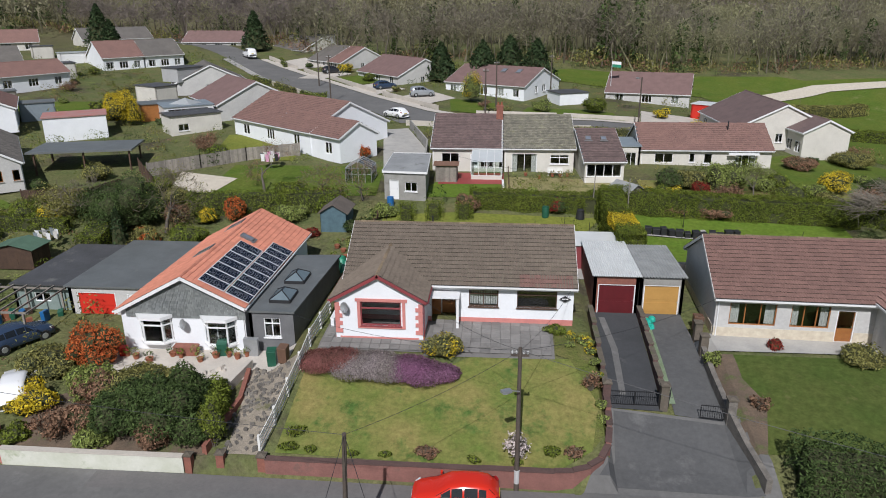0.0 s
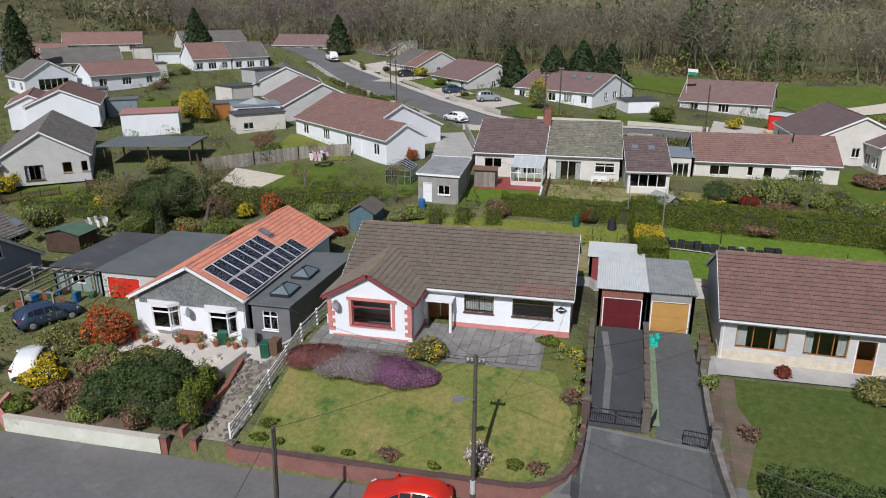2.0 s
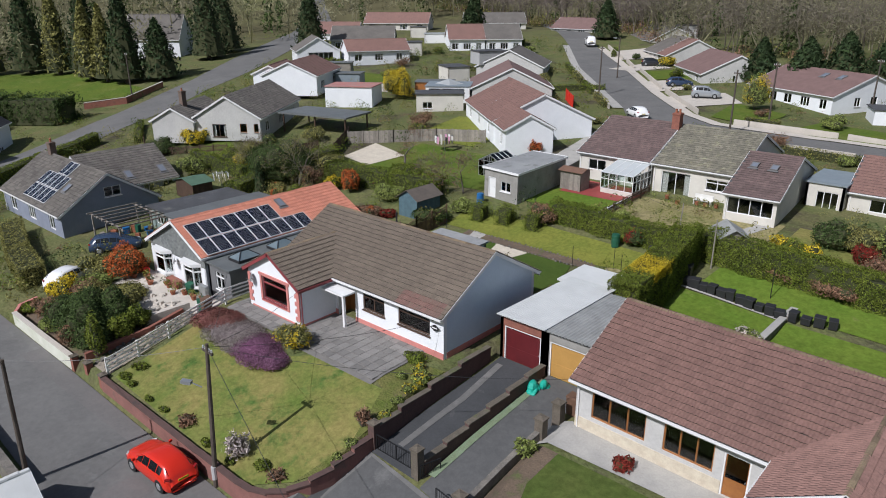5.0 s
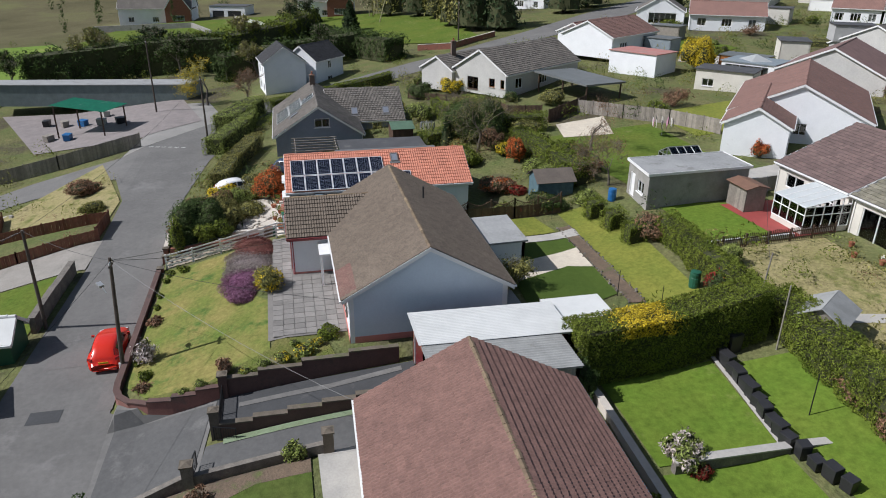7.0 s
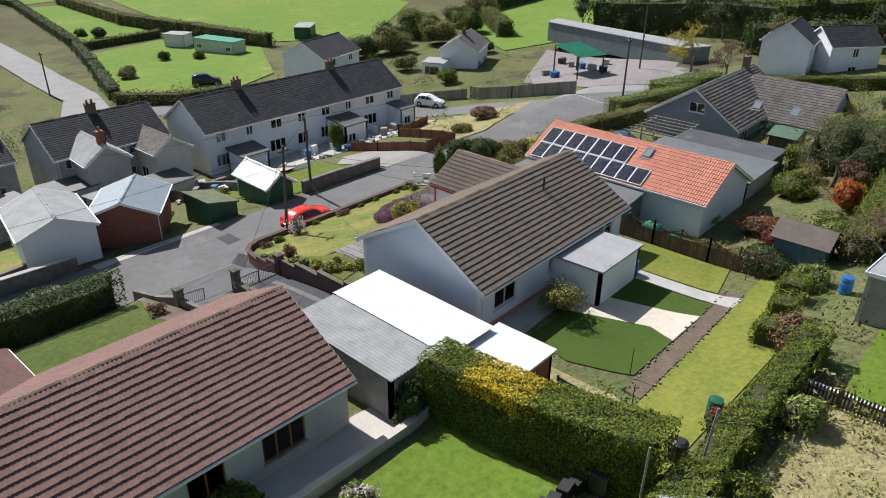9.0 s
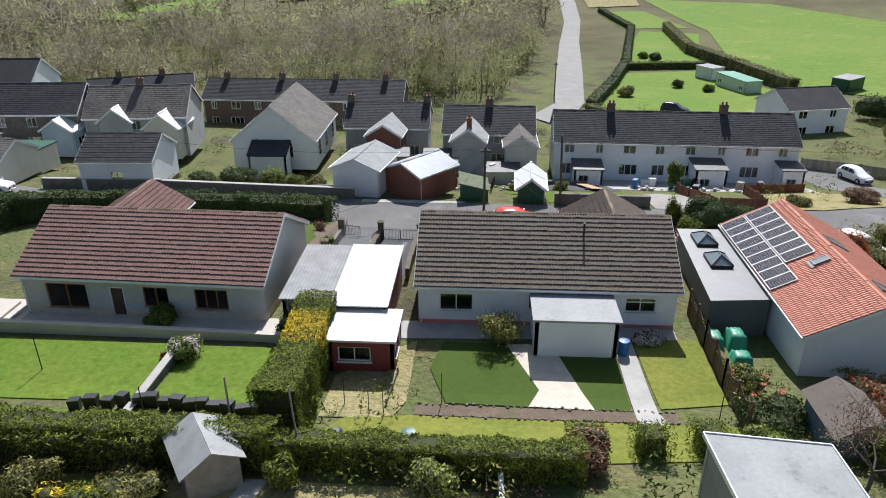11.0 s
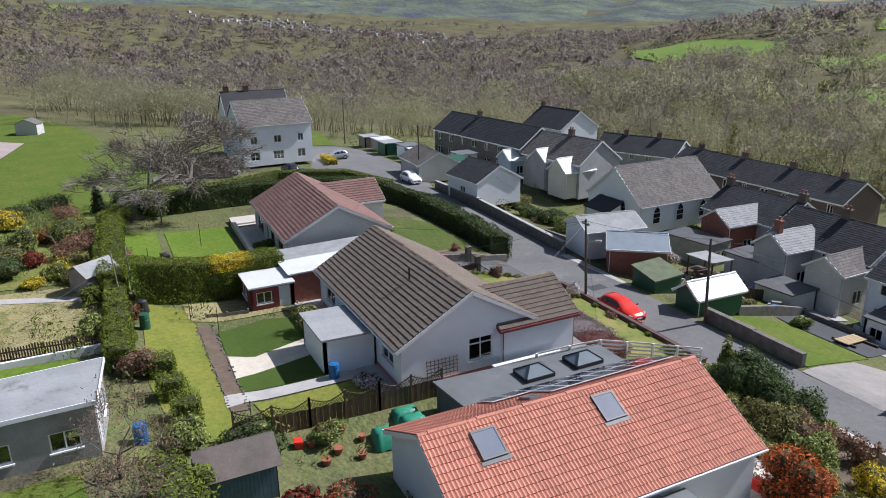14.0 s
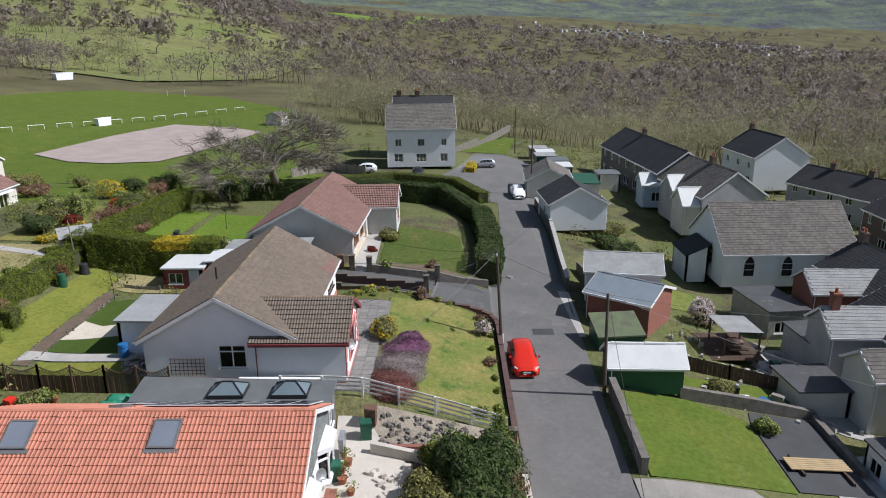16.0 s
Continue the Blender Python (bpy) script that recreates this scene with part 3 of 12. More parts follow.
# ---- the ground itself ----
def ground_material():
    """Garden grass near the houses, leaf litter and rough woodland floor further out."""
    m = mat("land", (0.10, 0.125, 0.045), (0.15, 0.14, 0.065), 0.3, 0.97, 0.8, 3.0, 0.45, stain=(0.085, 0.075, 0.05), stain_scale=0.12, stain_at=0.52, bdist=0.2, spec=0.1)
    n, l = m.node_tree.nodes, m.node_tree.links
    b = n["Principled BSDF"]
    old = b.inputs["Base Color"].links[0].from_socket
    geo = next(q for q in n if q.type == "NEW_GEOMETRY")
    d = n.new("ShaderNodeVectorMath")
    d.operation = "DISTANCE"
    d.inputs[1].default_value = (-5, 55, 0)
    l.new(geo.outputs["Position"], d.inputs[0])
    r = n.new("ShaderNodeMapRange")
    r.inputs[1].default_value, r.inputs[2].default_value = 125, 185
    l.new(d.outputs["Value"], r.inputs[0])
    nz = n.new("ShaderNodeTexNoise")
    nz.inputs["Scale"].default_value, nz.inputs["Detail"].default_value, nz.inputs["Roughness"].default_value = 0.02, 9, 0.72
    l.new(geo.outputs["Position"], nz.inputs["Vector"])
    cr = n.new("ShaderNodeValToRGB")
    cr.color_ramp.elements[0].position, cr.color_ramp.elements[0].color = 0.36, (0.08, 0.074, 0.038, 1)
    cr.color_ramp.elements[1].position, cr.color_ramp.elements[1].color = 0.66, (0.145, 0.15, 0.064, 1)
    e = cr.color_ramp.elements.new(0.52)
    e.color = (0.118, 0.106, 0.058, 1)
    l.new(nz.outputs[0], cr.inputs[0])
    mx = n.new("ShaderNodeMixRGB")
    l.new(r.outputs[0], mx.inputs[0]), l.new(old, mx.inputs[1]), l.new(cr.outputs[0], mx.inputs[2])
    l.new(mx.outputs[0], b.inputs["Base Color"])
    return m


gx, gy = axis_lines(-100, 112, 1.25, (-13.2, -11.4, 5.7, 6.1, 12.2, 13.2), 3600), axis_lines(-40, 130, 1.25, (28.4, 28.8), 3600)
GX, GY = np.meshgrid(gx, gy, indexing="ij")
GZ = ground_np(GX, GY)
land = part("ground", (np.stack([GX, GY, GZ], -1).reshape(-1, 3), grid_faces(len(gx), len(gy))), ground_material(), smooth=True)
tagged(land, "grassy sloping land running down into a wooded valley", "ground", "", "structure")

# ---- building kit ----
Z = Vector((0, 0, 1))


def welded(g):
    """Corners that meet become one, and faces shut in between two cells go."""
    index, remap, verts = {}, [], []
    for p in g.v:
        key = (round(p[0], 3), round(p[1], 3), round(p[2], 3))
        if key not in index:
            index[key] = len(verts)
            verts.append(p)
        remap.append(index[key])
    seen = {}
    for f in g.f:
        q = []
        for i in f:
            j = remap[i]
            if j not in q:
                q.append(j)
        if len(q) > 2:
            seen.setdefault(frozenset(q), []).append(tuple(q))
    g.v, g.f = verts, [fs[0] for fs in seen.values() if len(fs) == 1]
    return g


def wall_panel(g, o, u, n, width, top, openings=(), thick=0.25, breaks=()):
    """A wall from o along u, facing n, with openings (u0, u1, v0, v1) cut through; top: its height as a function of u."""
    cuts = sorted({0.0, width, *breaks, *[c for q in openings for c in q[:2] if 0 < c < width]})
    levels = [0.0] + sorted({c for q in openings for c in q[2:4] if c > 0.01}) + [1e9]
    for a, b in zip(cuts, cuts[1:]):
        if b - a < 1e-4:
            continue
        for lo, hi in zip(levels, levels[1:]):
            if any(q[0] <= a + 1e-6 and q[1] >= b - 1e-6 and q[2] <= lo + 1e-6 and q[3] >= hi - 1e-6 for q in openings):
                continue
            la, lb, ha, hb = min(lo, top(a)), min(lo, top(b)), min(hi, top(a)), min(hi, top(b))
            if max(ha - la, hb - lb) < 1e-3:
                continue
            g.slab([o + u * a + Z * la, o + u * b + Z * lb, o + u * b + Z * hb, o + u * a + Z * ha], n, thick)
    return welded(g)


def window(parent, o, u, n, q, frame_mat=None, cols=2, rows=1, sill=True, blind=0, name="window", bar=0.06, transom=0.0, label=""):
    """A framed window in the opening q; the panes hang under it. blind: 1 vertical strips, 2 curtains at the sides."""
    frame_mat = frame_mat or UPVC
    u0, u1, v0, v1 = q
    g = Geo()
    at = lambda a, b, w: o + u * a + Z * b + n * w  # noqa: E731

    us = [u0 + (u1 - u0) * i / cols for i in range(cols + 1)]
    vs = [v0 + (v1 - v0) * i / rows for i in range(rows + 1)]
    if transom:
        vs = [v0, v0 + (v1 - v0) * transom, v1]
    inset = lambda k, ks: (ks[k] + (bar if k == 0 else bar / 2), ks[k + 1] - (bar if k == len(ks) - 2 else bar / 2))  # noqa: E731
    holes = [(inset(i, us)[0] - u0, inset(i, us)[1] - u0, inset(j, vs)[0] - v0, inset(j, vs)[1] - v0) for i in range(len(us) - 1) for j in range(len(vs) - 1)]
    wall_panel(g, at(u0, v0, -0.05), u, n, u1 - u0, lambda q: v1 - v0, holes, 0.08)
    w = part(name, g, frame_mat, parent, label)
    p = part("pane", Geo().slab([at(u0 + bar, v0 + bar, -0.09), at(u1 - bar, v0 + bar, -0.09), at(u1 - bar, v1 - bar, -0.09), at(u0 + bar, v1 - bar, -0.09)], n, 0.012), PANE, w)
    p.visible_shadow = False
    if sill:
        part("sill", Geo().slab([at(u0 - 0.06, v0, 0.09), at(u1 + 0.06, v0, 0.09), at(u1 + 0.06, v0 - 0.07, 0.09), at(u0 - 0.06, v0 - 0.07, 0.09)][::-1], n, 0.13), frame_mat if frame_mat is not WOOD_BROWN else CONCRETE, w)
    if blind == 1:
        b = Geo()
        k = max(4, int((u1 - u0) / 0.11))
        for i in range(k):
            c = u0 + bar + (u1 - u0 - 2 * bar) * (i + 0.5) / k
            b.slab([at(c - 0.04, v0 + 0.1, -0.22), at(c + 0.04, v0 + 0.1, -0.24), at(c + 0.04, v1 - 0.08, -0.24), at(c - 0.04, v1 - 0.08, -0.22)], n, 0.006)
        part("blind", b, CURTAIN, w, "pale vertical blind")
    elif blind == 2:
        b = Geo()
        for a0, a1 in ((u0 + 0.05, u0 + 0.22 * (u1 - u0)), (u1 - 0.22 * (u1 - u0), u1 - 0.05)):
            for i in range(6):
                c0, c1 = a0 + (a1 - a0) * i / 6, a0 + (a1 - a0) * (i + 1) / 6
                b.slab([at(c0, v0 + 0.05, -0.22 - 0.03 * (i % 2)), at(c1, v0 + 0.05, -0.25 + 0.03 * (i % 2)), at(c1, v1 - 0.06, -0.25 + 0.03 * (i % 2)), at(c0, v1 - 0.06, -0.22 - 0.03 * (i % 2))], n, 0.01)
        part("curtain", b, CURTAIN, w, "pale drawn-back curtains")
    return w


def door(parent, o, u, n, q, material, glazed=False, name="door", label=""):
    u0, u1, v0, v1 = q
    at = lambda a, b, w: o + u * a + Z * b + n * w  # noqa: E731
    rect = lambda a0, a1, b0, b1, w: [at(a0, b0, w), at(a1, b0, w), at(a1, b1, w), at(a0, b1, w)]  # noqa: E731
    g = Geo().slab(rect(u0, u1, v0, v1, -0.10), n, 0.05)
    for b0, b1 in ((0.12, 0.42), (0.52, 0.92)):
        g.slab(rect(u0 + 0.14, u1 - 0.14, v0 + (v1 - v0) * b0, v0 + (v1 - v0) * b1, -0.08), n, 0.02)
    d = part(name, g, material, parent, label)
    if glazed:
        part("pane", Geo().slab(rect(u0 + 0.12, u1 - 0.12, v0 + 0.9, v1 - 0.12, -0.075), n, 0.01), PANE, d)
    part("door_frame", Geo().slab(rect(u0 - 0.0, u0 + 0.07, v0, v1, -0.02), n, 0.1).slab(rect(u1 - 0.07, u1, v0, v1, -0.02), n, 0.1).slab(rect(u0 + 0.07, u1 - 0.07, v1 - 0.07, v1, -0.02), n, 0.1), UPVC, d)
    part("door_handle", Geo().cone(at(u1 - 0.15, v0 + 1.0, -0.08), at(u1 - 0.15, v0 + 1.0, -0.02), 0.025, 0.025, 8), METAL_GREY, d)
    return d


LOOSE_TILES = []


def tile_field(o, u, v, n, width, length, tw, th, kind, seed=0, lift=0.028, skip=None):
    """Overlapping tiles on a slope: corner o, along the eave u, up the slope v. Arrays of corners and faces."""
    rng = np.random.default_rng(seed)
    lift = {"pan": 0.04, "roll": 0.052}.get(kind, lift)
    nc, nr = max(1, round(width / tw)), max(1, round(length / th))
    tw, th = width / nc, length / nr
    if kind == "roll":
        a, h = np.array([0.0, 0.3, 0.5, 0.8, 1.0]), np.array([0.0, 0.04, 0.0, 0.04, 0.0])
    elif kind == "pan":
        a, h = np.array([0.0, 0.14, 0.28, 0.4, 0.5, 0.64, 0.78, 0.9, 1.0]), np.array([0.0, -0.01, 0.008, 0.028, 0.0, -0.01, 0.008, 0.028, 0.0])
    else:
        a, h = np.array([0.012, 0.988]), np.array([0.0, 0.0])
    K = len(a)
    c, r = np.meshgrid(np.arange(nc), np.arange(nr), indexing="ij")
    c, r = c.ravel(), r.ravel()
    if skip:
        keep = (c < skip[0]) | (c >= skip[1])
        c, r = c[keep], r[keep]
    T = len(c)
    shift = (r % 2) * 0.5 * tw if kind == "flat" else 0 * r
    jit = rng.normal(0, 0.004, (T, 1))
    U = np.clip((c * tw)[:, None] + a[None] * tw + np.asarray(shift)[:, None], 0, width)
    rows = []
    for vv, hh in ((0.0, 0.0), (0.0, lift), (1.05, 0.004)):
        V = np.clip((r * th)[:, None] + vv * th + (jit * 2 if vv == 0 else 0), 0, length) + 0 * U
        H = 0.01 + hh + (h[None] if hh > 0 or vv > 0 else h[None] * 0.6) + jit * 0.5
        rows.append(np.stack([U, V, H + 0 * U], -1))
    P = np.stack(rows, 1)  # T, 3, K, 3
    W = np.array(o) + P[..., 0:1] * np.array(u) + P[..., 1:2] * np.array(v) + P[..., 2:3] * np.array(n)
    base = (np.arange(T) * 3 * K)[:, None]
    q = []
    for row in (0, 1):
        for k in range(K - 1):
            q.append(np.stack([base[:, 0] + row * K + k, base[:, 0] + row * K + k + 1, base[:, 0] + (row + 1) * K + k + 1, base[:, 0] + (row + 1) * K + k], -1))
    return W.reshape(-1, 3), np.concatenate(q)


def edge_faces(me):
    """The butt ends of weathered tiles are given a darker colour."""
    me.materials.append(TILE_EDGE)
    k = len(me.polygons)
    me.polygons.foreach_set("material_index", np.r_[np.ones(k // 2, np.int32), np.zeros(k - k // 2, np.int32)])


def roof_slope(root, o, u, v, n, width, length, material, tile, tw, th, seed, under=None, name="roof", loose=0):
    slab = part(name, Geo().slab([o, o + u * width, o + u * width + v * length, o + v * length], n, 0.1), under or FELT_DARK, root)
    if tile:
        nc, nr = max(1, round(width / tw)), max(1, round(length / th))
        skip = None
        if loose:
            k = min(nc - 2, max(1, abs(loose) // nr))
            skip = (0, k) if loose < 0 else (nc - k, nc)
            LOOSE_TILES.append((slab, o, u, v, n, width / nc, length / nr, tile, skip, nr, material))
        t = part("tiles", tile_field(o, u, v, n, width, length, tw, th, tile, seed, skip=skip), material, slab)
        t["kind"] = "stuff"
        if tile != "pan":
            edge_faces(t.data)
    else:
        slab.data.materials[0] = material
    return slab


def ridge_run(root, a, b, material, piece=0.45, r=0.13, name="ridge_tiles"):
    a, b = Vector(a), Vector(b)
    d, k = b - a, max(1, round((b - a).length / piece))
    e = d.normalized()
    s = e.cross(Z).normalized()
    g = Geo()
    for i in range(k):
        p, q = a + d * (i / k), a + d * ((i + 0.97) / k)
        ring = [(-r, -0.07), (-r * 0.75, 0.015), (0, 0.06), (r * 0.75, 0.015), (r, -0.07)]
        lift = 0.008 * ((i * 7919) % 5 - 2)
        pts = [w + s * x + Z * (z + lift) for w in (p, q) for x, z in ring]
        g.add(pts, [(j, j + 1, j + 6, j + 5) for j in range(4)] + [(0, 1, 2, 3, 4), (9, 8, 7, 6, 5)])
    part(name, g, material, root)


def gable(root, ax, ay, bx, by, rz, half, ez, gz, wallm, roofm, tile="flat", tw=0.3, th=0.3, over=0.3, verge=0.2,
          front=(), back=(), left=(), right=(), ez_back=None, half_back=None, plinth=None, ridge=None, barge=None, seed=0, walls="fblr", gable_mat=None, gutter=None, slopes="fb", loose=0, right_mat=None):
    """A pitched building with its ridge from a to b. front lies to the right of the way from a to b.
    Openings: (kind, from, to, bottom, top, options) measured along each wall and up from the ground."""
    A, B = Vector((ax, ay, 0)), Vector((bx, by, 0))
    X = (B - A).normalized()
    F = Vector((X.y, -X.x, 0))
    L = (B - A).length
    hb, eb = half_back or half, ez if ez_back is None else ez_back
    barge, gutter = barge or UPVC, gutter or UPVC
    base = Vector((0, 0, gz))
    lw = L - 2 * verge
    O = A + X * verge
    sf, sb = (rz - ez) / half, (rz - eb) / hb
    wf, wb = half - over, hb - over
    tf, tb = rz - sf * wf - 0.14 - gz, rz - sb * wb - 0.14 - gz
    walls_at = {
        "f": (O + F * wf + base, X, F, lw, lambda s: tf, (), front),
        "b": (O + X * lw - F * wb + base, -X, -F, lw, lambda s: tb, (), back),
        "l": (O - F * (wb - 0.25) + base, F, -X, wf + wb - 0.5, lambda s: rz - 0.14 - gz - (sb * (wb - 0.25 - s) if s < wb - 0.25 else sf * (s - wb + 0.25)), (wb - 0.25,), left),
        "r": (O + X * lw + F * (wf - 0.25) + base, -F, X, wf + wb - 0.5, lambda s: rz - 0.14 - gz - (sf * (wf - 0.25 - s) if s < wf - 0.25 else sb * (s - wf + 0.25)), (wf - 0.25,), right),
    }
    for key, (o, u, n, width, top, breaks, opens) in walls_at.items():
        if key not in walls:
            continue
        holes = [q[1:5] for q in opens if q[0] in "wdh"]
        m = right_mat if right_mat and key == "r" else gable_mat if gable_mat and key in "lr" else wallm
        w = part("wall", wall_panel(Geo(), o, u, n, width, top, holes, 0.25, breaks), m, root)
        if plinth:
            pm, ph = plinth
            pl = [(a, b, c, d) for a, b, c, d in holes if c < ph]
            part("plinth", wall_panel(Geo(), o + n * 0.03, u, n, width, lambda s: ph, [(a, b, c, ph) for a, b, c, d in pl], 0.028), pm, root)
        for q in opens:
            opt = q[5] if len(q) > 5 else {}
            if q[0] == "w":
                window(root, o, u, n, q[1:5], **opt)
            elif q[0] == "d":
                door(root, o, u, n, q[1:5], **({"material": UPVC} | opt))
    for key, side, half_, s_, e_ in (("f", F, half, sf, ez), ("b", -F, hb, sb, eb)):
        if key not in slopes:
            continue
        u = X if key == "f" else -X
        o = (A if key == "f" else B) + side * half_ + Z * e_
        v = (-side * half_ + Z * (rz - e_))
        ln = v.length
        v.normalize()
        n = u.cross(v)
        roof_slope(root, o, u, v, n, L, ln, roofm, tile, tw, th, seed + (key == "b"), loose=loose if key == "f" else -loose)
        gp = o + side * 0.05 - Z * 0.06
        part("gutter", Geo().bar(gp, gp + u * L, 0.1, 0.09), gutter, root)
        part("fascia", Geo().bar(o - side * 0.06 - Z * 0.16, o - side * 0.06 - Z * 0.16 + u * L, 0.03, 0.16), barge, root)
        for k in (0.0, L):
            a = o + u * k - n * 0.06
            part("bargeboard", Geo().slab([a + n * 0.06, a + v * ln + n * 0.06, a + v * ln - n * 0.14, a - n * 0.14][:: 1 if k else -1], u if k else -u, -0.03), barge, root)
        dp = o + u * 0.35 - side * (over - 0.06)
        part("downpipe", Geo().cone(dp - Z * 0.1, Vector((dp.x, dp.y, gz)), 0.035, 0.035, 6), gutter, root)
    ridge_run(root, (ax, ay, rz), (bx, by, rz), ridge or roofm)
    return root


def chimney(root, x, y, z0, z1, w=0.7, d=0.5, material=None, pots=2, rz=0):
    m = pose(x, y, 0, 0, 0, rz)
    s = part("chimney", Geo().box(-w / 2, w / 2, -d / 2, d / 2, z0, z1, m).box(-w / 2 - 0.05, w / 2 + 0.05, -d / 2 - 0.05, d / 2 + 0.05, z1 - 0.16, z1 - 0.06, m), material or BROWN_BRICK, root)
    for i in range(pots):
        p = m @ Vector(((i - (pots - 1) / 2) * w / max(pots, 1), 0, z1))
        part("chimney_pot", Geo().lathe(p, ((0.13, 0), (0.10, 0.25), (0.12, 0.32), (0.12, 0.36)), 8), TERRACOTTA, s)


def rooflight(root, c, u, v, n, w=0.78, h=1.18):
    """A roof window lying in a slope, centred at c."""
    c, u, v, n = Vector(c), Vector(u), Vector(v), Vector(n)
    at = lambda a, b, t: c + u * a + v * b + n * t  # noqa: E731
    g = Geo()
    for a0, a1, b0, b1 in ((-w / 2, -w / 2 + 0.08, -h / 2, h / 2), (w / 2 - 0.08, w / 2, -h / 2, h / 2), (-w / 2 + 0.08, w / 2 - 0.08, -h / 2, -h / 2 + 0.08), (-w / 2 + 0.08, w / 2 - 0.08, h / 2 - 0.1, h / 2)):
        g.slab([at(a0, b0, 0.13), at(a1, b0, 0.13), at(a1, b1, 0.13), at(a0, b1, 0.13)], n, 0.14)
    f = part("roof_window", g, LEAD_GREY, root, "grey-framed roof window")
    part("pane", Geo().slab([at(-w / 2 + 0.08, -h / 2 + 0.08, 0.11), at(w / 2 - 0.08, -h / 2 + 0.08, 0.11), at(w / 2 - 0.08, h / 2 - 0.1, 0.11), at(-w / 2 + 0.08, h / 2 - 0.1, 0.11)], n, 0.02), ROOF_PANE, f)
    part("flashing", Geo().slab([at(-w / 2 - 0.12, -h / 2 - 0.2, 0.06), at(w / 2 + 0.12, -h / 2 - 0.2, 0.06), at(w / 2 + 0.12, -h / 2, 0.06), at(-w / 2 - 0.12, -h / 2, 0.06)], n, 0.03), LEAD_GREY, f)


def flat_block(root, poly, z0, z1, wallm, roofm, lip=0.12, roof_over=0.15, slope=(0, 0), trim=None, opens=None):
    """A flat-roofed block over a polygon (counter-clockwise), walls one by one; slope: fall of the roof in x and y."""
    cx, cy = sum(p[0] for p in poly) / len(poly), sum(p[1] for p in poly) / len(poly)
    top = lambda x, y: z1 + slope[0] * (x - cx) + slope[1] * (y - cy)  # noqa: E731
    n = len(poly)
    for i in range(n):
        a, b = Vector((*poly[i], z0)), Vector((*poly[(i + 1) % n], z0))
        u = (b - a).normalized()
        nn = Vector((u.y, -u.x, 0))
        width = (b - a).length
        h0, h1 = top(a.x, a.y) - z0, top(b.x, b.y) - z0
        ops = (opens or {}).get(i, ())
        holes = [q[1:5] for q in ops if q[0] in "wd"]
        part("wall", wall_panel(Geo(), a, u, nn, width, lambda s: h0 + (h1 - h0) * s / width, holes, 0.2), wallm, root)
        for q in ops:
            opt = q[5] if len(q) > 5 else {}
            (window if q[0] == "w" else door)(root, a, u, nn, q[1:5], **(opt if q[0] == "w" else {"material": UPVC} | opt))
    big = []
    for i in range(n):
        p, q, r = Vector(poly[i - 1]), Vector(poly[i]), Vector(poly[(i + 1) % n])
        e0, e1 = (q - p).normalized(), (r - q).normalized()
        n0, n1 = Vector((e0.y, -e0.x)), Vector((e1.y, -e1.x))
        k = (n0 + n1) / max(0.35, 1 + n0.dot(n1))
        big.append(tuple(q + k * roof_over))
    zt = [top(x, y) for x, y in big]
    part("roof", Geo().prism(big, [z + 0.002 for z in zt], [z + lip for z in zt]), roofm, root)
    if trim:
        for i in range(n):
            a, b = big[i], big[(i + 1) % n]
            part("trim", Geo().bar((*a, zt[i] + lip - 0.05), (*b, zt[(i + 1) % n] + lip - 0.05), 0.05, 0.2), trim, root)
    return root


def corrugated(root, c0, c1, c2, c3, material, pitch=0.15, amp=0.025, thick=0.02, name="roof_sheet"):
    """A corrugated sheet over four corners, ribs running c0 to c3 and c1 to c2."""
    c0, c1, c2, c3 = (np.array(c, float) for c in (c0, c1, c2, c3))
    k = max(4, int(np.linalg.norm(c1 - c0) / pitch * 4))
    s = np.linspace(0, 1, k + 1)[:, None]
    n = np.cross(c1 - c0, c3 - c0)
    n = n / np.linalg.norm(n)
    h = (amp * np.sin(np.arange(k + 1) * math.pi / 2))[:, None] * n
    lo, hi = c0 + (c1 - c0) * s + h, c3 + (c2 - c3) * s + h
    v = np.concatenate([lo, hi, lo - n * thick, hi - n * thick])
    i, m = np.arange(k), k + 1
    f = np.concatenate([np.stack([i, i + 1, m + i + 1, m + i], 1), np.stack([2 * m + i + 1, 2 * m + i, 3 * m + i, 3 * m + i + 1], 1), np.stack([i + 1, i, 2 * m + i, 2 * m + i + 1], 1), np.stack([m + i, m + i + 1, 3 * m + i + 1, 3 * m + i], 1)])
    return part(name, (v, f), material, root)

# ---- plants ----
def leaf_cloud(points, normals, size, rng, flat=0.5, three=None):
    """Small leaf quads at the points, facing roughly along the normals. Arrays of corners and faces."""
    n = len(points)
    d = normals + rng.normal(0, flat, (n, 3))
    d /= np.linalg.norm(d, axis=1, keepdims=True) + 1e-9
    t = np.cross(d, rng.normal(0, 1, (n, 3)))
    t /= np.linalg.norm(t, axis=1, keepdims=True) + 1e-9
    b = np.cross(d, t)
    s = size * rng.uniform(0.55, 1.3, (n, 1))
    if three or (three is None and size > 0.03):
        c = np.array([(-1, -0.55), (0.1, -0.75), (0.8, 0.85)])
    else:
        c = np.array([(-1, 0), (0, -0.6), (1, 0), (0, 0.6)])
    v = points[:, None] + t[:, None] * (c[None, :, :1] * s[:, None]) + b[:, None] * (c[None, :, 1:] * s[:, None])
    return v.reshape(-1, 3), np.arange(len(c) * n).reshape(-1, len(c))


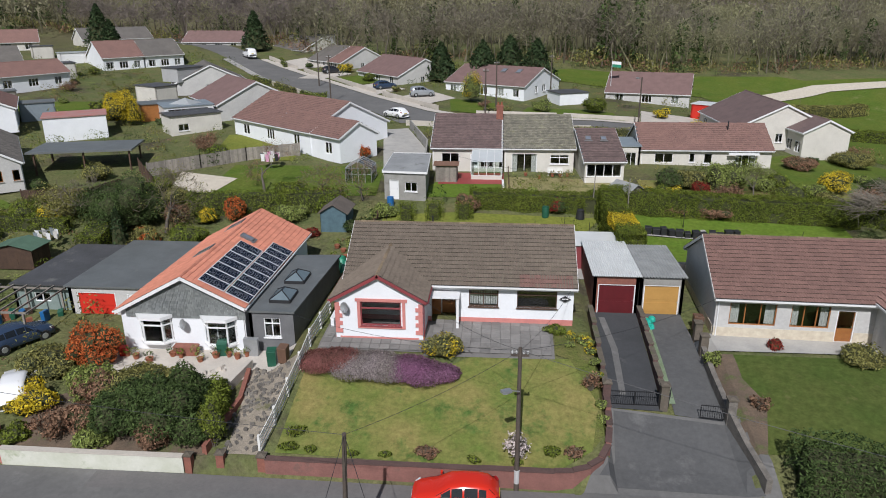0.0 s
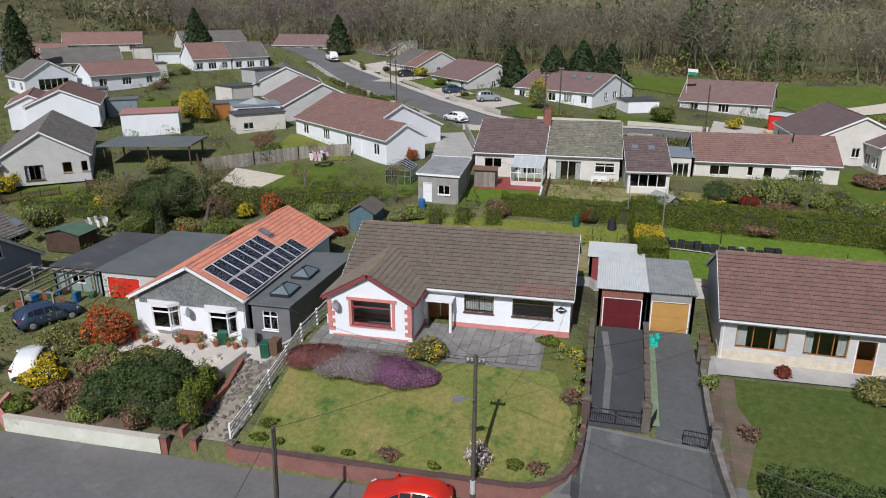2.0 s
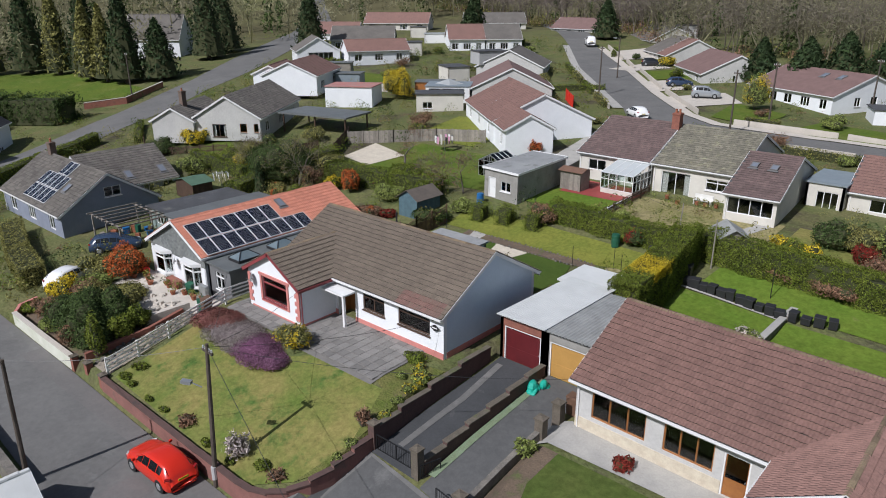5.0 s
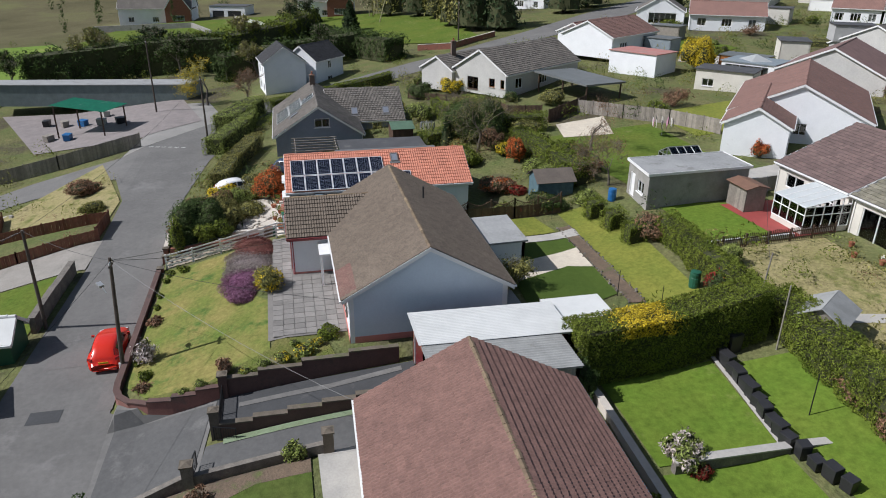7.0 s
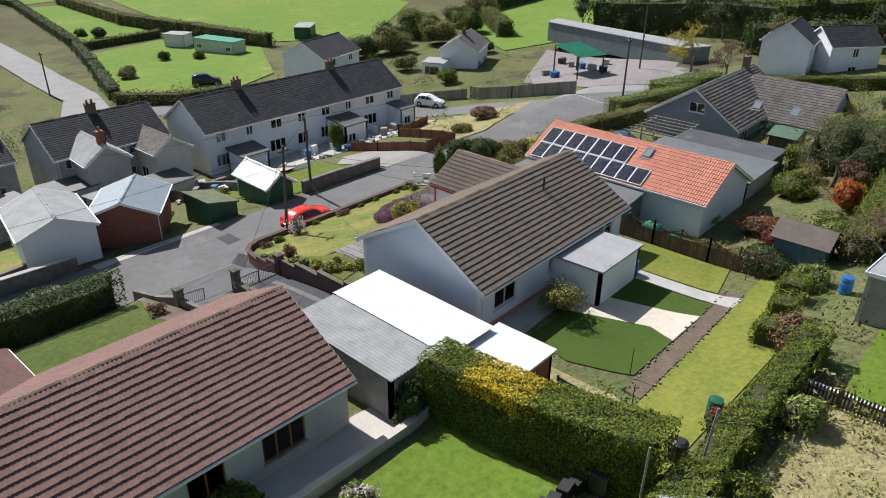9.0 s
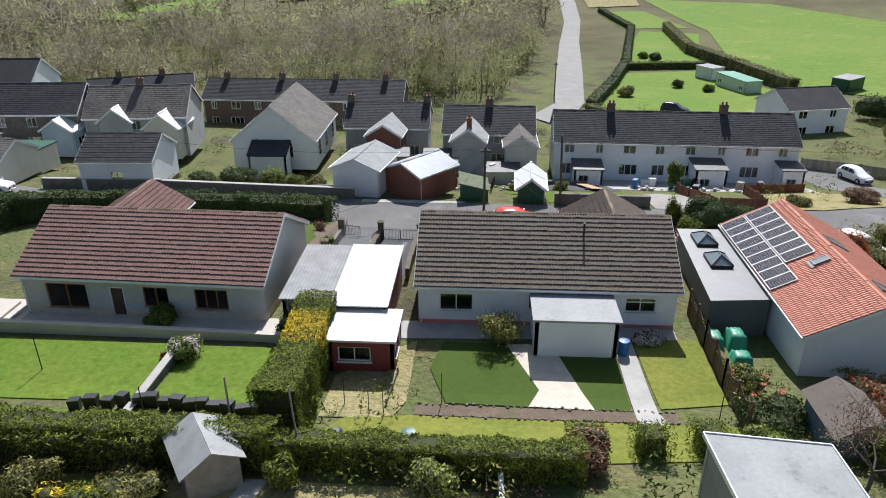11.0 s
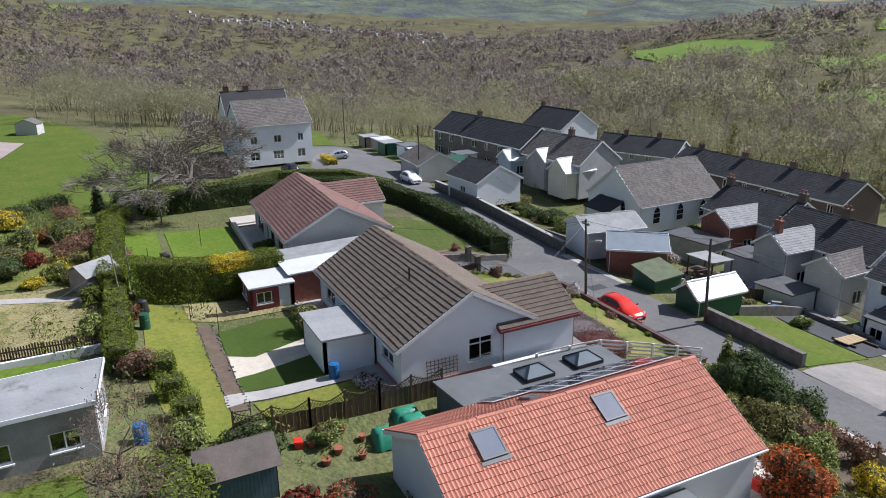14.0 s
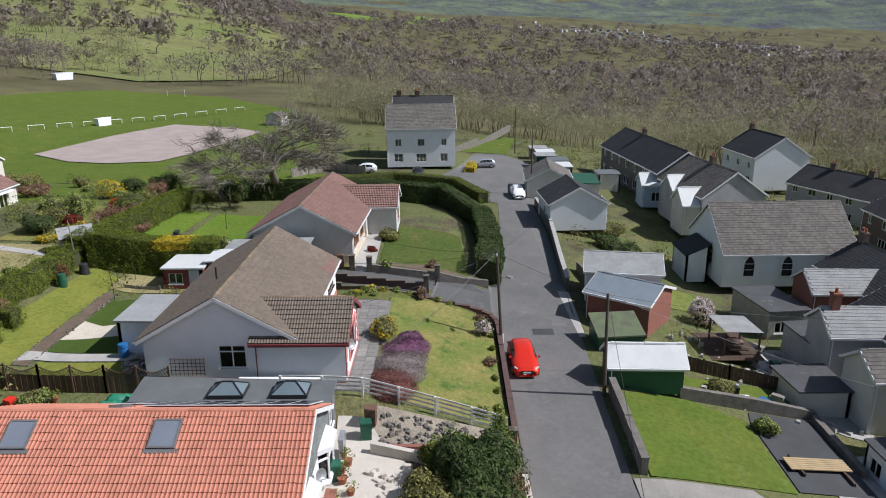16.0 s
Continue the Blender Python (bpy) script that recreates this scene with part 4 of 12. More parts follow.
def lump(p, seed, scale):
    """A smooth wavering between -1 and 1 for an array of places."""
    a = np.array([[1.7, 0.6, 0.9], [-0.8, 1.9, 0.5], [0.4, -1.1, 2.1], [2.9, 2.3, -1.7]]) / scale
    ph = np.array([0.3, 1.9, 4.1, 2.7]) + seed * 1.37
    return np.sin(p @ a.T + ph).mean(1) * 1.6


def blob_points(n, c, r, rng, seed, low=-0.35, rough=0.28):
    """Places on an uneven dome."""
    d = rng.normal(0, 1, (int(n * 1.7) + 8, 3))
    d /= np.linalg.norm(d, axis=1, keepdims=True)
    d = d[d[:, 2] > low][:n]
    k = 1 + rough * lump(d, seed, 0.9) + rng.normal(0, 0.05, len(d))
    return np.array(c) + d * k[:, None] * np.array(r), d


def dome(c, r, seed, n=14, m=8, low=-0.5, shrink=0.9, rough=0.28):
    a = np.linspace(0, math.tau, n, endpoint=False)
    e = np.linspace(math.asin(low), math.pi / 2, m)
    d = np.stack([np.outer(np.cos(e), np.cos(a)), np.outer(np.cos(e), np.sin(a)), np.outer(np.sin(e), np.ones(n))], -1).reshape(-1, 3)
    v = np.array(c) + d * (shrink * (1 + rough * lump(d, seed, 0.9)))[:, None] * np.array(r)
    i, j = np.meshgrid(np.arange(m - 1), np.arange(n), indexing="ij")
    i, j = i.ravel(), j.ravel()
    return v, np.stack([i * n + j, i * n + (j + 1) % n, (i + 1) * n + (j + 1) % n, (i + 1) * n + j], 1)


def shrub(x, y, rx, ry, h, material, label, leaf=0.092, density=92, z=None, name="shrub", category="shrub", seed=None, core=None, accent=None, group="", bare=0.0, rough=0.3, lobes=None):
    """A bush of several uneven lobes: a heart, by default coloured as inner shade, and many small leaves with gaps;
    accent: a second leaf colour for some of it.
    """
    seed = seed if seed is not None else int(abs(x * 31 + y * 17)) % 9973
    rng = np.random.default_rng(seed)
    z = ground(x, y) if z is None else z
    if len(label.split()) < 4:
        label += " in a garden bed"
    t = thing(name, (x, y, z), label, category, group)
    k = lobes if lobes is not None else (3 + int(2.2 * min(rx, 2.5)))
    cs = [((x, y, z + h * 0.40), (rx * 0.82, ry * 0.82, h * 0.52))] if k > 1 else [((x, y, z + h * 0.42), (rx, ry, h * 0.58))]
    for i in range(k if k > 1 else 0):
        a = math.tau * (i + rng.uniform(-0.3, 0.3)) / k
        d, q = rng.uniform(0.42, 0.62), rng.uniform(0.40, 0.58)
        e = rng.uniform(0.25, 0.72)
        cs.append(((x + math.cos(a) * rx * d, y + math.sin(a) * ry * d, z + h * e), (rx * q, ry * q, h * q * rng.uniform(0.55, 0.8))))
    V, F, P, D, n0 = [], [], [], [], 0
    for i, (c, r) in enumerate(cs):
        if not bare:
            v, f = dome(c, r, seed + i, 10, 6, shrink=0.78, rough=rough)
            V.append(v), F.append(f + n0)
            n0 += len(v)
        area = 4 * math.pi * ((r[0] * r[1]) ** 0.8 + 2 * (r[0] * r[2]) ** 0.8) / 3
        p, d = blob_points(int(area * density * (0.075 / leaf) ** 1.3), c, r, rng, seed + i, rough=rough)
        inner = rng.uniform(0.84, 1.1, (len(p), 1)) if not bare else rng.uniform(0.35, 1.1, (len(p), 1))
        P.append(np.array(c) + (p - np.array(c)) * inner), D.append(d)
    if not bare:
        part("heart", (np.concatenate(V), np.concatenate(F)), core or HEART_SHADE, t)
    stems = Geo()
    for _ in range(5 if not bare else int(70 * bare)):
        d = rng.normal(0, 1, 3)
        d[2] = abs(d[2]) + 0.5
        d /= np.linalg.norm(d)
        e = Vector((x, y, z + 0.4 * h)) + Vector((d[0] * rx, d[1] * ry, d[2] * h * 0.6)) * rng.uniform(0.7, 1.0)
        stems.cone((x + d[0] * 0.1, y + d[1] * 0.1, z - 0.05), e, 0.025, 0.007, 4, False)
    part("stem", stems, BARK if not bare else TWIG, t)
    P, D = np.concatenate(P), np.concatenate(D)
    P[:, 2] = np.maximum(P[:, 2], z + 0.03)
    if bare:
        keep = rng.uniform(0, 1, len(P)) < 0.55
        P, D = P[keep], D[keep]
    if accent is not None:
        pick = lump(P, seed + 3, 0.5 * max(rx, 0.5)) + rng.normal(0, 0.35, len(P)) > 0.3
        part("blossom", leaf_cloud(P[pick], D[pick], leaf, rng), accent, t)["kind"] = "stuff"
        P, D = P[~pick], D[~pick]
    part("foliage", leaf_cloud(P, D, leaf, rng), material, t)["kind"] = "stuff"
    return t


def hedge(path, width, height, material, label, leaf=0.088, density=135, name="hedge", accent=None, seed=1, base=None, rough=0.09, core=None):
    """A clipped hedge along a path of (x, y) points."""
    rng = np.random.default_rng(seed)
    pts = [Vector((x, y, 0)) for x, y in path]
    x0, y0 = path[0]
    t = thing(name, (x0, y0, ground(x0, y0)), label, "hedge")
    P, D, core_v, core_f = [], [], [], []
    for a, b in zip(pts, pts[1:]):
        d = (b - a)
        L = d.length
        d.normalize()
        s = Vector((-d.y, d.x, 0))
        k = int(L * (2 * height + width) * density * (0.075 / leaf) ** 1.3)
        u = rng.uniform(-width * 0.3, L + width * 0.3, k)
        q = rng.uniform(0, 2 * height + width, k)
        side = np.where(q < height, -1, np.where(q > height + width, 1, 0))
        hh = np.where(side == 0, height, np.where(side < 0, q, q - height - width))
        ww = np.where(side == 0, q - height - width / 2, side * width / 2)
        kk = int(width * height * density * 1.2)
        for end, uu in ((-1, 0.0), (1, L)):
            u = np.r_[u, np.full(kk, uu)]
            side = np.r_[side, np.full(kk, 5 * end)]
            hh, ww = np.r_[hh, rng.uniform(0, height, kk)], np.r_[ww, rng.uniform(-width / 2, width / 2, kk)]
        xy = np.array(a)[None, :2] + u[:, None] * np.array(d)[None, :2] + ww[:, None] * np.array(s)[None, :2]
        g = ground_np(xy[:, 0], xy[:, 1]) if base is None else base + 0 * u
        p = np.c_[xy, g + hh]
        nrm = np.where((side == 0)[:, None], np.array([0, 0, 1.0]), np.where((np.abs(side) == 1)[:, None], side[:, None] * np.array(s)[None], np.sign(side)[:, None] * np.array(d)[None]))
        p = p + nrm * (lump(p, seed, 1.1) * rough + lump(p, seed + 5, 0.3) * rough * 0.6 + rng.normal(0, 0.035, len(p)))[:, None]
        P.append(p), D.append(nrm)
        g2 = Geo()
        steps = max(1, int(L / 1.5))
        for i in range(steps):
            m0, m1 = a + d * (L * i / steps), a + d * (L * (i + 1) / steps)
            zz = [(ground(m.x, m.y) if base is None else base) for m in (m0, m1)]
            w = width / 2 - 0.16
            poly = [tuple((m0 - s * w)[:2]), tuple((m1 - s * w)[:2]), tuple((m1 + s * w)[:2]), tuple((m0 + s * w)[:2])]
            g2.prism(poly, [zz[0] - 0.1, zz[1] - 0.1, zz[1] - 0.1, zz[0] - 0.1], [zz[0] + height - 0.2, zz[1] + height - 0.2, zz[1] + height - 0.2, zz[0] + height - 0.12])
        core_f += [tuple(i + len(core_v) for i in f) for f in g2.f]
        core_v += g2.v
    part("heart", (core_v, core_f), core or HEART_SHADE, t)
    P, D = np.concatenate(P), np.concatenate(D)
    if accent is not None:
        am, test = accent
        pick = test(P, rng)
        part("young_growth", leaf_cloud(P[pick], D[pick], leaf, rng), am, t)["kind"] = "stuff"
        P, D = P[~pick], D[~pick]
    part("foliage", leaf_cloud(P, D, leaf, rng), material, t)["kind"] = "stuff"
    return t


def limbs(rng, height, spread, levels=4, trunk=0.2, fork=(2, 4), start=0.28, droop=0.0, up=0.55):
    """Limbs of a bare tree as (from, to, r0, r1, level), rooted at the origin."""
    out = []

    def grow(p, d, length, r, level):
        q = p
        bends = 2 if level < levels else 1
        for b in range(bends):
            d2 = d + rng.normal(0, 0.16, 3)
            d2[2] -= droop * level * 0.12
            d2 /= np.linalg.norm(d2)
            e = q + d2 * length / bends
            r1 = r * (0.82 if level < levels else 0.4)
            out.append((q, e, r, r1, level))
            q, d, r = e, d2, r1
        if level < levels:
            for _ in range(rng.integers(fork[0], fork[1] + 1)):
                k = rng.normal(0, 1, 3)
                k -= d * (k @ d)
                k /= np.linalg.norm(k) + 1e-9
                nd = d * up + k * (1 - up) * spread + np.array([0, 0, 0.12])
                nd /= np.linalg.norm(nd)
                grow(q, nd, length * rng.uniform(0.58, 0.86), r * rng.uniform(0.5, 0.72), level + 1)

    grow(np.zeros(3), np.array([0, 0, 1.0]), height * start, trunk, 0)
    return out


def limb_mesh(segs, sides=(6, 5, 4, 3, 3, 3)):
    V, F, k = [], [], 0
    for a, b, r0, r1, lv in segs:
        n = sides[min(lv, 5)]
        d = (b - a) / (np.linalg.norm(b - a) + 1e-9)
        s = np.cross(d, (0.31, 0.47, 0.83))
        s /= np.linalg.norm(s) + 1e-9
        u = np.cross(s, d)
        an = np.arange(n) * math.tau / n
        ring = np.cos(an)[:, None] * s + np.sin(an)[:, None] * u
        V += [a + ring * r0, b + ring * r1]
        F += [(k + i, k + (i + 1) % n, k + n + (i + 1) % n, k + n + i) for i in range(n)]
        k += 2 * n
    return np.concatenate(V), np.array(F)


def bare_tree(x, y, height, spread, seed, label, material=None, levels=5, trunk=0.2, twig=0.012, z=None, leaves=None, leaf_n=0, leaf=0.06, start=0.28, droop=0.0, up=0.55, fork=(2, 4), name="tree", wide=1.0, blades=0, blade=0.03, reach=0.9, sweep=False):
    rng = np.random.default_rng(seed)
    z = ground(x, y) if z is None else z
    t = thing(name, (x, y, z), label, "tree")
    segs = limbs(rng, height, spread, levels, trunk, fork, start, droop, up)
    tops = max(s[1][2] for s in segs)
    k = height / tops
    segs = [(a * (k * wide, k * wide, k), b * (k * wide, k * wide, k), max(r0, twig), max(r1, twig * 0.7), lv) for a, b, r0, r1, lv in segs]
    if sweep:
        fz = segs[1][1][2]
        up_ = lambda q: np.array((q[0], q[1], q[2] if q[2] > fz else fz + (fz - q[2]) * 0.3))  # noqa: E731
        segs = [q if q[4] == 0 else (up_(q[0]), up_(q[1]), *q[2:]) for q in segs]
    o = np.array((x, y, z - 0.1))
    v, f = limb_mesh([s for s in segs if s[4] <= 1])
    part("trunk", (v + o, f), BARK, t, smooth=True)
    v, f = limb_mesh([s for s in segs if s[4] > 1])
    part("crown", (v + o, f), material or TWIG, t)["kind"] = "stuff"
    if blades:
        ends = np.array([q[1] for q in segs if q[4] >= levels - 1])
        p = ends[rng.integers(0, len(ends), blades)] + rng.normal(0, 0.25, (blades, 3))
        d = (p - np.array((0, 0, height * 0.35))) / height + rng.normal(0, 0.5, (blades, 3))
        d *= reach * rng.uniform(0.4, 1.1, (blades, 1)) / np.linalg.norm(d, axis=1, keepdims=True)
        sd = np.cross(d, rng.normal(0, 1, (blades, 3)))
        sd *= blade / np.linalg.norm(sd, axis=1, keepdims=True)
        part("twig_mass", (np.stack([p - sd, p + sd, p + d], 1).reshape(-1, 3) + o, np.arange(3 * blades).reshape(-1, 3)), material or TWIG, t)["kind"] = "stuff"
    if leaf_n:
        ends = np.array([s[1] for s in segs if s[4] >= levels - 1])
        p = ends[rng.integers(0, len(ends), leaf_n)] + rng.normal(0, 0.22, (leaf_n, 3)) + o
        part("foliage", leaf_cloud(p, rng.normal(0, 1, (leaf_n, 3)), leaf, rng), leaves, t)["kind"] = "stuff"
    return t


def scatter(name, protos, places, material, label, category="trees", seed=3):
    """Many plants joined into one mesh: prototypes (corners, faces) set at places (x, y, scale, turn)."""
    rng = np.random.default_rng(seed)
    V, F, k = [], [], 0
    pl = np.array(places)
    zz = ground_np(pl[:, 0], pl[:, 1])
    for (x, y, s, a), z in zip(pl, zz):
        v, f = protos[rng.integers(0, len(protos))]
        c, n = math.cos(a) * s, math.sin(a) * s
        q = np.stack([x + v[:, 0] * c - v[:, 1] * n, y + v[:, 0] * n + v[:, 1] * c, z + v[:, 2] * s * rng.uniform(0.85, 1.15)], 1)
        V.append(q), F.append(f + k)
        k += len(v)
    ob = part(name, (np.concatenate(V), np.concatenate(F)), material)
    return tagged(ob, label, category, "", "stuff")


def twig_tree(rng, height=10.0, n=260, width=0.34, twig=0.05, stem=0.15, levels=2, clumps=0, size=0.2, reach=(0.1, 0.22), core=0, bulk=0.3):
    """A bare tree: trunk and limbs inside rounded tufts of many fine twigs that sweep upwards and out."""
    segs = limbs(rng, height, 0.9, levels, stem, (2, 3), 0.3)
    k = height * 0.8 / max(s[1][2] for s in segs)
    segs = [(a * k, b * k, r0, max(r1, 0.025), lv) for a, b, r0, r1, lv in segs]
    v, f = limb_mesh(segs, (3,) * 6)
    f = np.concatenate([f[:, [0, 1, 2]], f[:, [0, 2, 3]]])
    m = 6
    lobes = rng.normal(0, 1, (m, 3)) * np.array([width, width, 0.16]) * height * 0.42 + np.array([0, 0, 0.5 * height])
    lobes[0] = (0, 0, 0.68 * height)
    c = lobes[rng.integers(0, m, n)]
    d = rng.normal(0, 1, (n, 3)) + np.array([0, 0, 0.45])
    d /= np.linalg.norm(d, axis=1, keepdims=True)
    o = c + d * np.array([width, width, 0.3]) * height * 0.5 * rng.uniform(0.45, 1.0, (n, 1))
    e = rng.normal(0, 1, (n, 3))
    e -= d * (e * d).sum(1, keepdims=True)
    e = e / np.linalg.norm(e, axis=1, keepdims=True) + 0.5 * d + np.array([0, 0, 0.35])
    e /= np.linalg.norm(e, axis=1, keepdims=True)
    L = rng.uniform(reach[0], reach[1], (n, 1)) * height
    s = np.cross(e, d + rng.normal(0, 0.12, (n, 3)))
    s = s / np.linalg.norm(s, axis=1, keepdims=True) * twig * rng.uniform(0.6, 1.3, (n, 1))
    q = np.stack([o - s, o + s, o + e * L], 1).reshape(-1, 3)
    q[:, 2] = np.maximum(q[:, 2], 0.0)
    V, F = [v, q], [f, np.arange(3 * n).reshape(-1, 3) + len(v)]
    if core:
        k = lobes[rng.integers(0, m, core)]
        d = rng.normal(0, 1, (core, 3)) + np.array([0, 0, 0.3])
        d /= np.linalg.norm(d, axis=1, keepdims=True)
        p = k + d * np.array([width, width, 0.3]) * height * 0.5 * rng.uniform(0.5, 0.85, (core, 1))
        p[:, 2] = np.maximum(p[:, 2], 0.4)
        cv, cf = leaf_cloud(p, d, bulk, rng, 0.25, three=True)
        F.append(cf + sum(len(q_) for q_ in V)), V.append(cv)
    if clumps:
        p = (o + e * L)[rng.integers(0, n, clumps)] + rng.normal(0, 0.25, (clumps, 3))
        cv, cf = leaf_cloud(p, rng.normal(0, 1, (clumps, 3)), size, rng, 0.35, three=True)
        F.append(cf + sum(len(q_) for q_ in V)), V.append(cv)
    return np.concatenate(V), np.concatenate(F)


def ivy_tree(rng, height=10.0, n=170, size=0.34):
    """A trunk wrapped in ivy: an uneven leafy column that thins out upwards."""
    k = rng.uniform(0.02, 0.95, n)
    a = rng.uniform(0, math.tau, n)
    r = height * (0.13 + 0.06 * np.sin(k * 11 + rng.uniform(0, 6))) * (1 - 0.55 * k) * rng.uniform(0.6, 1.1, n)
    p = np.stack([r * np.cos(a), r * np.sin(a), k * height], 1)
    return leaf_cloud(p, np.stack([np.cos(a), np.sin(a), 0.4 + 0 * a], 1), size, rng, 0.5, three=True)


def puff(rng, n=34, r=3.0, h=6.5, size=0.7):
    """A far crown: loose sprays in a rounded heap."""
    d = rng.normal(0, 1, (n, 3)) + np.array([0, 0, 0.3])
    d /= np.linalg.norm(d, axis=1, keepdims=True)
    p = d * np.array([r, r, h * 0.4]) * rng.uniform(0.3, 0.8, (n, 1)) + np.array([0, 0, h * 0.5])
    e = rng.normal(0, 1, (n, 3))
    e -= d * (e * d).sum(1, keepdims=True)
    e = e / np.linalg.norm(e, axis=1, keepdims=True) + 0.4 * d + np.array([0, 0, 0.25])
    e *= h * rng.uniform(0.16, 0.3, (n, 1)) / np.linalg.norm(e, axis=1, keepdims=True)
    s = np.cross(e, d + rng.normal(0, 0.12, (n, 3)))
    s *= size / np.linalg.norm(s, axis=1, keepdims=True)
    v = np.stack([p - s, p + s, p + e], 1).reshape(-1, 3)
    v[:, 2] = np.maximum(v[:, 2], 0.1)
    return v, np.arange(3 * n).reshape(-1, 3)


def conifer(x, y, h, r, label, material=None, seed=0, leaf=0.16, n=1500, name="conifer", bell=0.75, z=None):
    rng = np.random.default_rng(seed + int(abs(x) * 13))
    z = ground(x, y) if z is None else z
    t = thing(name, (x, y, z), label, "tree")
    part("trunk", Geo().cone((x, y, z - 0.1), (x, y, z + h * 0.9), 0.03 * h, 0.02, 7), BARK, t)
    k = rng.uniform(0, 1, n) ** 0.8
    a = rng.uniform(0, math.tau, n)
    rad = r * (1 - k) ** bell * (1 + 0.18 * np.sin(a * 5 + k * 30)) * rng.uniform(0.75, 1.05, n)
    p = np.stack([x + rad * np.cos(a), y + rad * np.sin(a), z + 0.06 * h + k * h * 0.95], 1)
    d = np.stack([np.cos(a), np.sin(a), 0.25 + 0 * a], 1)
    part("foliage", leaf_cloud(p, d, leaf, rng, 0.6), material or LEAF_CONIFER, t)["kind"] = "stuff"
    rings = [(max(0.02, r * 0.8 * (1 - q) ** bell), 0.06 * h + q * h * 0.9) for q in (0, 0.2, 0.4, 0.6, 0.8, 0.97)]
    part("heart", Geo().lathe((x, y, z), rings, 9), HEART_SHADE, t)
    return t

# ---- roads, paths, lawns ----
patch("road", [(-30, 22.6), (-15, 22.9), (2, 22.3), (19, 21.5), (33, 20.8), (45, 21), (45, 25.6), (33, 26.2), (19, 27.6), (13.8, 28.3), (13.4, 33.2), (6.2, 33.9), (5.9, 30.2), (4.3, 28.2), (-15, 28.3), (-30, 28.2)], ASPHALT, 0.05, label="worn grey asphalt lane between garden walls", category="road")
patch("road", [(-30, 22.6), (-30, 28.2), (-42, 29.6), (-56, 32.4), (-63, 38), (-68.5, 46), (-72.5, 56), (-77.5, 66.5), (-82, 74), (-87.5, 82), (-93, 92), (-107, 113), (-119.5, 130), (-132.6, 146.3), (-155.8, 167.6), (-214.5, 210.2), (-220, 208.7), (-169.8, 167.4), (-148.5, 145.7), (-120.5, 114), (-108, 98), (-98.3, 85), (-90.5, 73), (-84, 62), (-79.5, 52), (-74.5, 43), (-66, 33), (-58, 27), (-47, 19.5), (-38, 20.5)], ASPHALT, 0.055, label="asphalt lane widening at a junction", category="road")
patch("road", [(-47, 19.4), (-58, 27), (-62, 30), (-74, 27), (-74, 23), (-60, 21)], PALE_ROAD, 0.05, label="pale drive into the workshop yard", category="road")
patch("road", [(-38, 20.5), (-47, 19.5), (-45.5, 10), (-41.5, 1), (-36, -12), (-26, -24), (-14, -31), (-8, -31), (-9, -26), (-13, -25.5), (-22, -19.5), (-31, -9), (-36, 2), (-38.5, 12)], ASPHALT, 0.058, label="narrow lane round the end of the terrace", category="road")
patch("road", [(45, 21), (52, 19), (78, 18), (88, 22), (88, 27), (73, 30), (62, 33.5), (62, 44), (55, 46), (50, 36), (46, 27), (45, 25.6)], ASPHALT, 0.06, label="asphalt turning area beside the white house", category="road")
patch("road", [(-14.5, 98.5), (-2.5, 97.5), (8, 98.5), (40, 96.5), (40, 101.5), (8, 104.5), (-6, 104), (-11.5, 107.5), (-22.5, 120.6), (-36, 138.3), (-43.5, 147.4), (-55, 160), (-72, 184), (-94, 208), (-100, 203), (-80, 181), (-62, 159), (-46, 138), (-33, 122.7), (-20, 107)], ASPHALT, 0.07, step=2.5, label="grey estate road curving between bungalows", category="road")
patch("pavement", [(-6, 104), (8, 104.5), (40, 101.5), (40, 103), (8, 106), (-5.4, 105.5), (-10.4, 108.6), (-21.3, 121.5), (-34.8, 139.2), (-42.3, 148.4), (-53.8, 161), (-55, 160), (-43.5, 147.4), (-36, 138.3), (-22.5, 120.6), (-11.5, 107.5)], PALE_CONCRETE, 0.14, step=2.5, label="pale concrete footway along the estate road", category="pavement")
patch("pavement", [(-20, 107), (-33, 122.7), (-46, 138), (-62, 159), (-63.2, 158.2), (-47.2, 137.2), (-34.2, 121.9), (-21.3, 106.3)], CONCRETE, 0.14, step=2.5, label="grey footway on the inner side of the estate road", category="pavement")
patch("road", [(-9, -26), (-13.5, -32), (-16.5, -43), (-20, -75), (-25, -125), (-31, -174), (-33.5, -214), (-37, -340), (-31, -340), (-27.5, -214), (-25, -170), (-19, -121), (-14, -73), (-11, -42), (-6, -31)], PALE_ROAD, 0.2, step=5, label="pale country lane running down the valley side", category="road")
patch("driveway", [(6.25, 33.9), (9.15, 33.8), (9.3, 43.9), (6.5, 43.9)], ASPHALT_DARK, 0.06, label="steep black asphalt drive with a worn pale streak", category="driveway")
patch("driveway", [(9.75, 33.6), (12.6, 33.2), (12.2, 43.9), (9.75, 43.9)], APRON_TAR, 0.06, label="grey concrete drive with weedy edges", category="driveway")
patch("driveway", [(13.0, 28.6), (12.5, 33.0), (6.5, 33.7), (6.2, 30.4), (5.2, 28.8)], APRON_TAR, 0.075, label="smooth dark asphalt apron before the two drives", category="driveway")
patch("lawn", [(-11.0, 29.2), (3.2, 28.9), (5.0, 30.2), (5.6, 33.2), (4.3, 36.6), (-1.4, 36.5), (-4.5, 34.4), (-10.9, 34.9)], LAWN, 0.04, label="mown front lawn patched green and straw yellow", category="lawn")
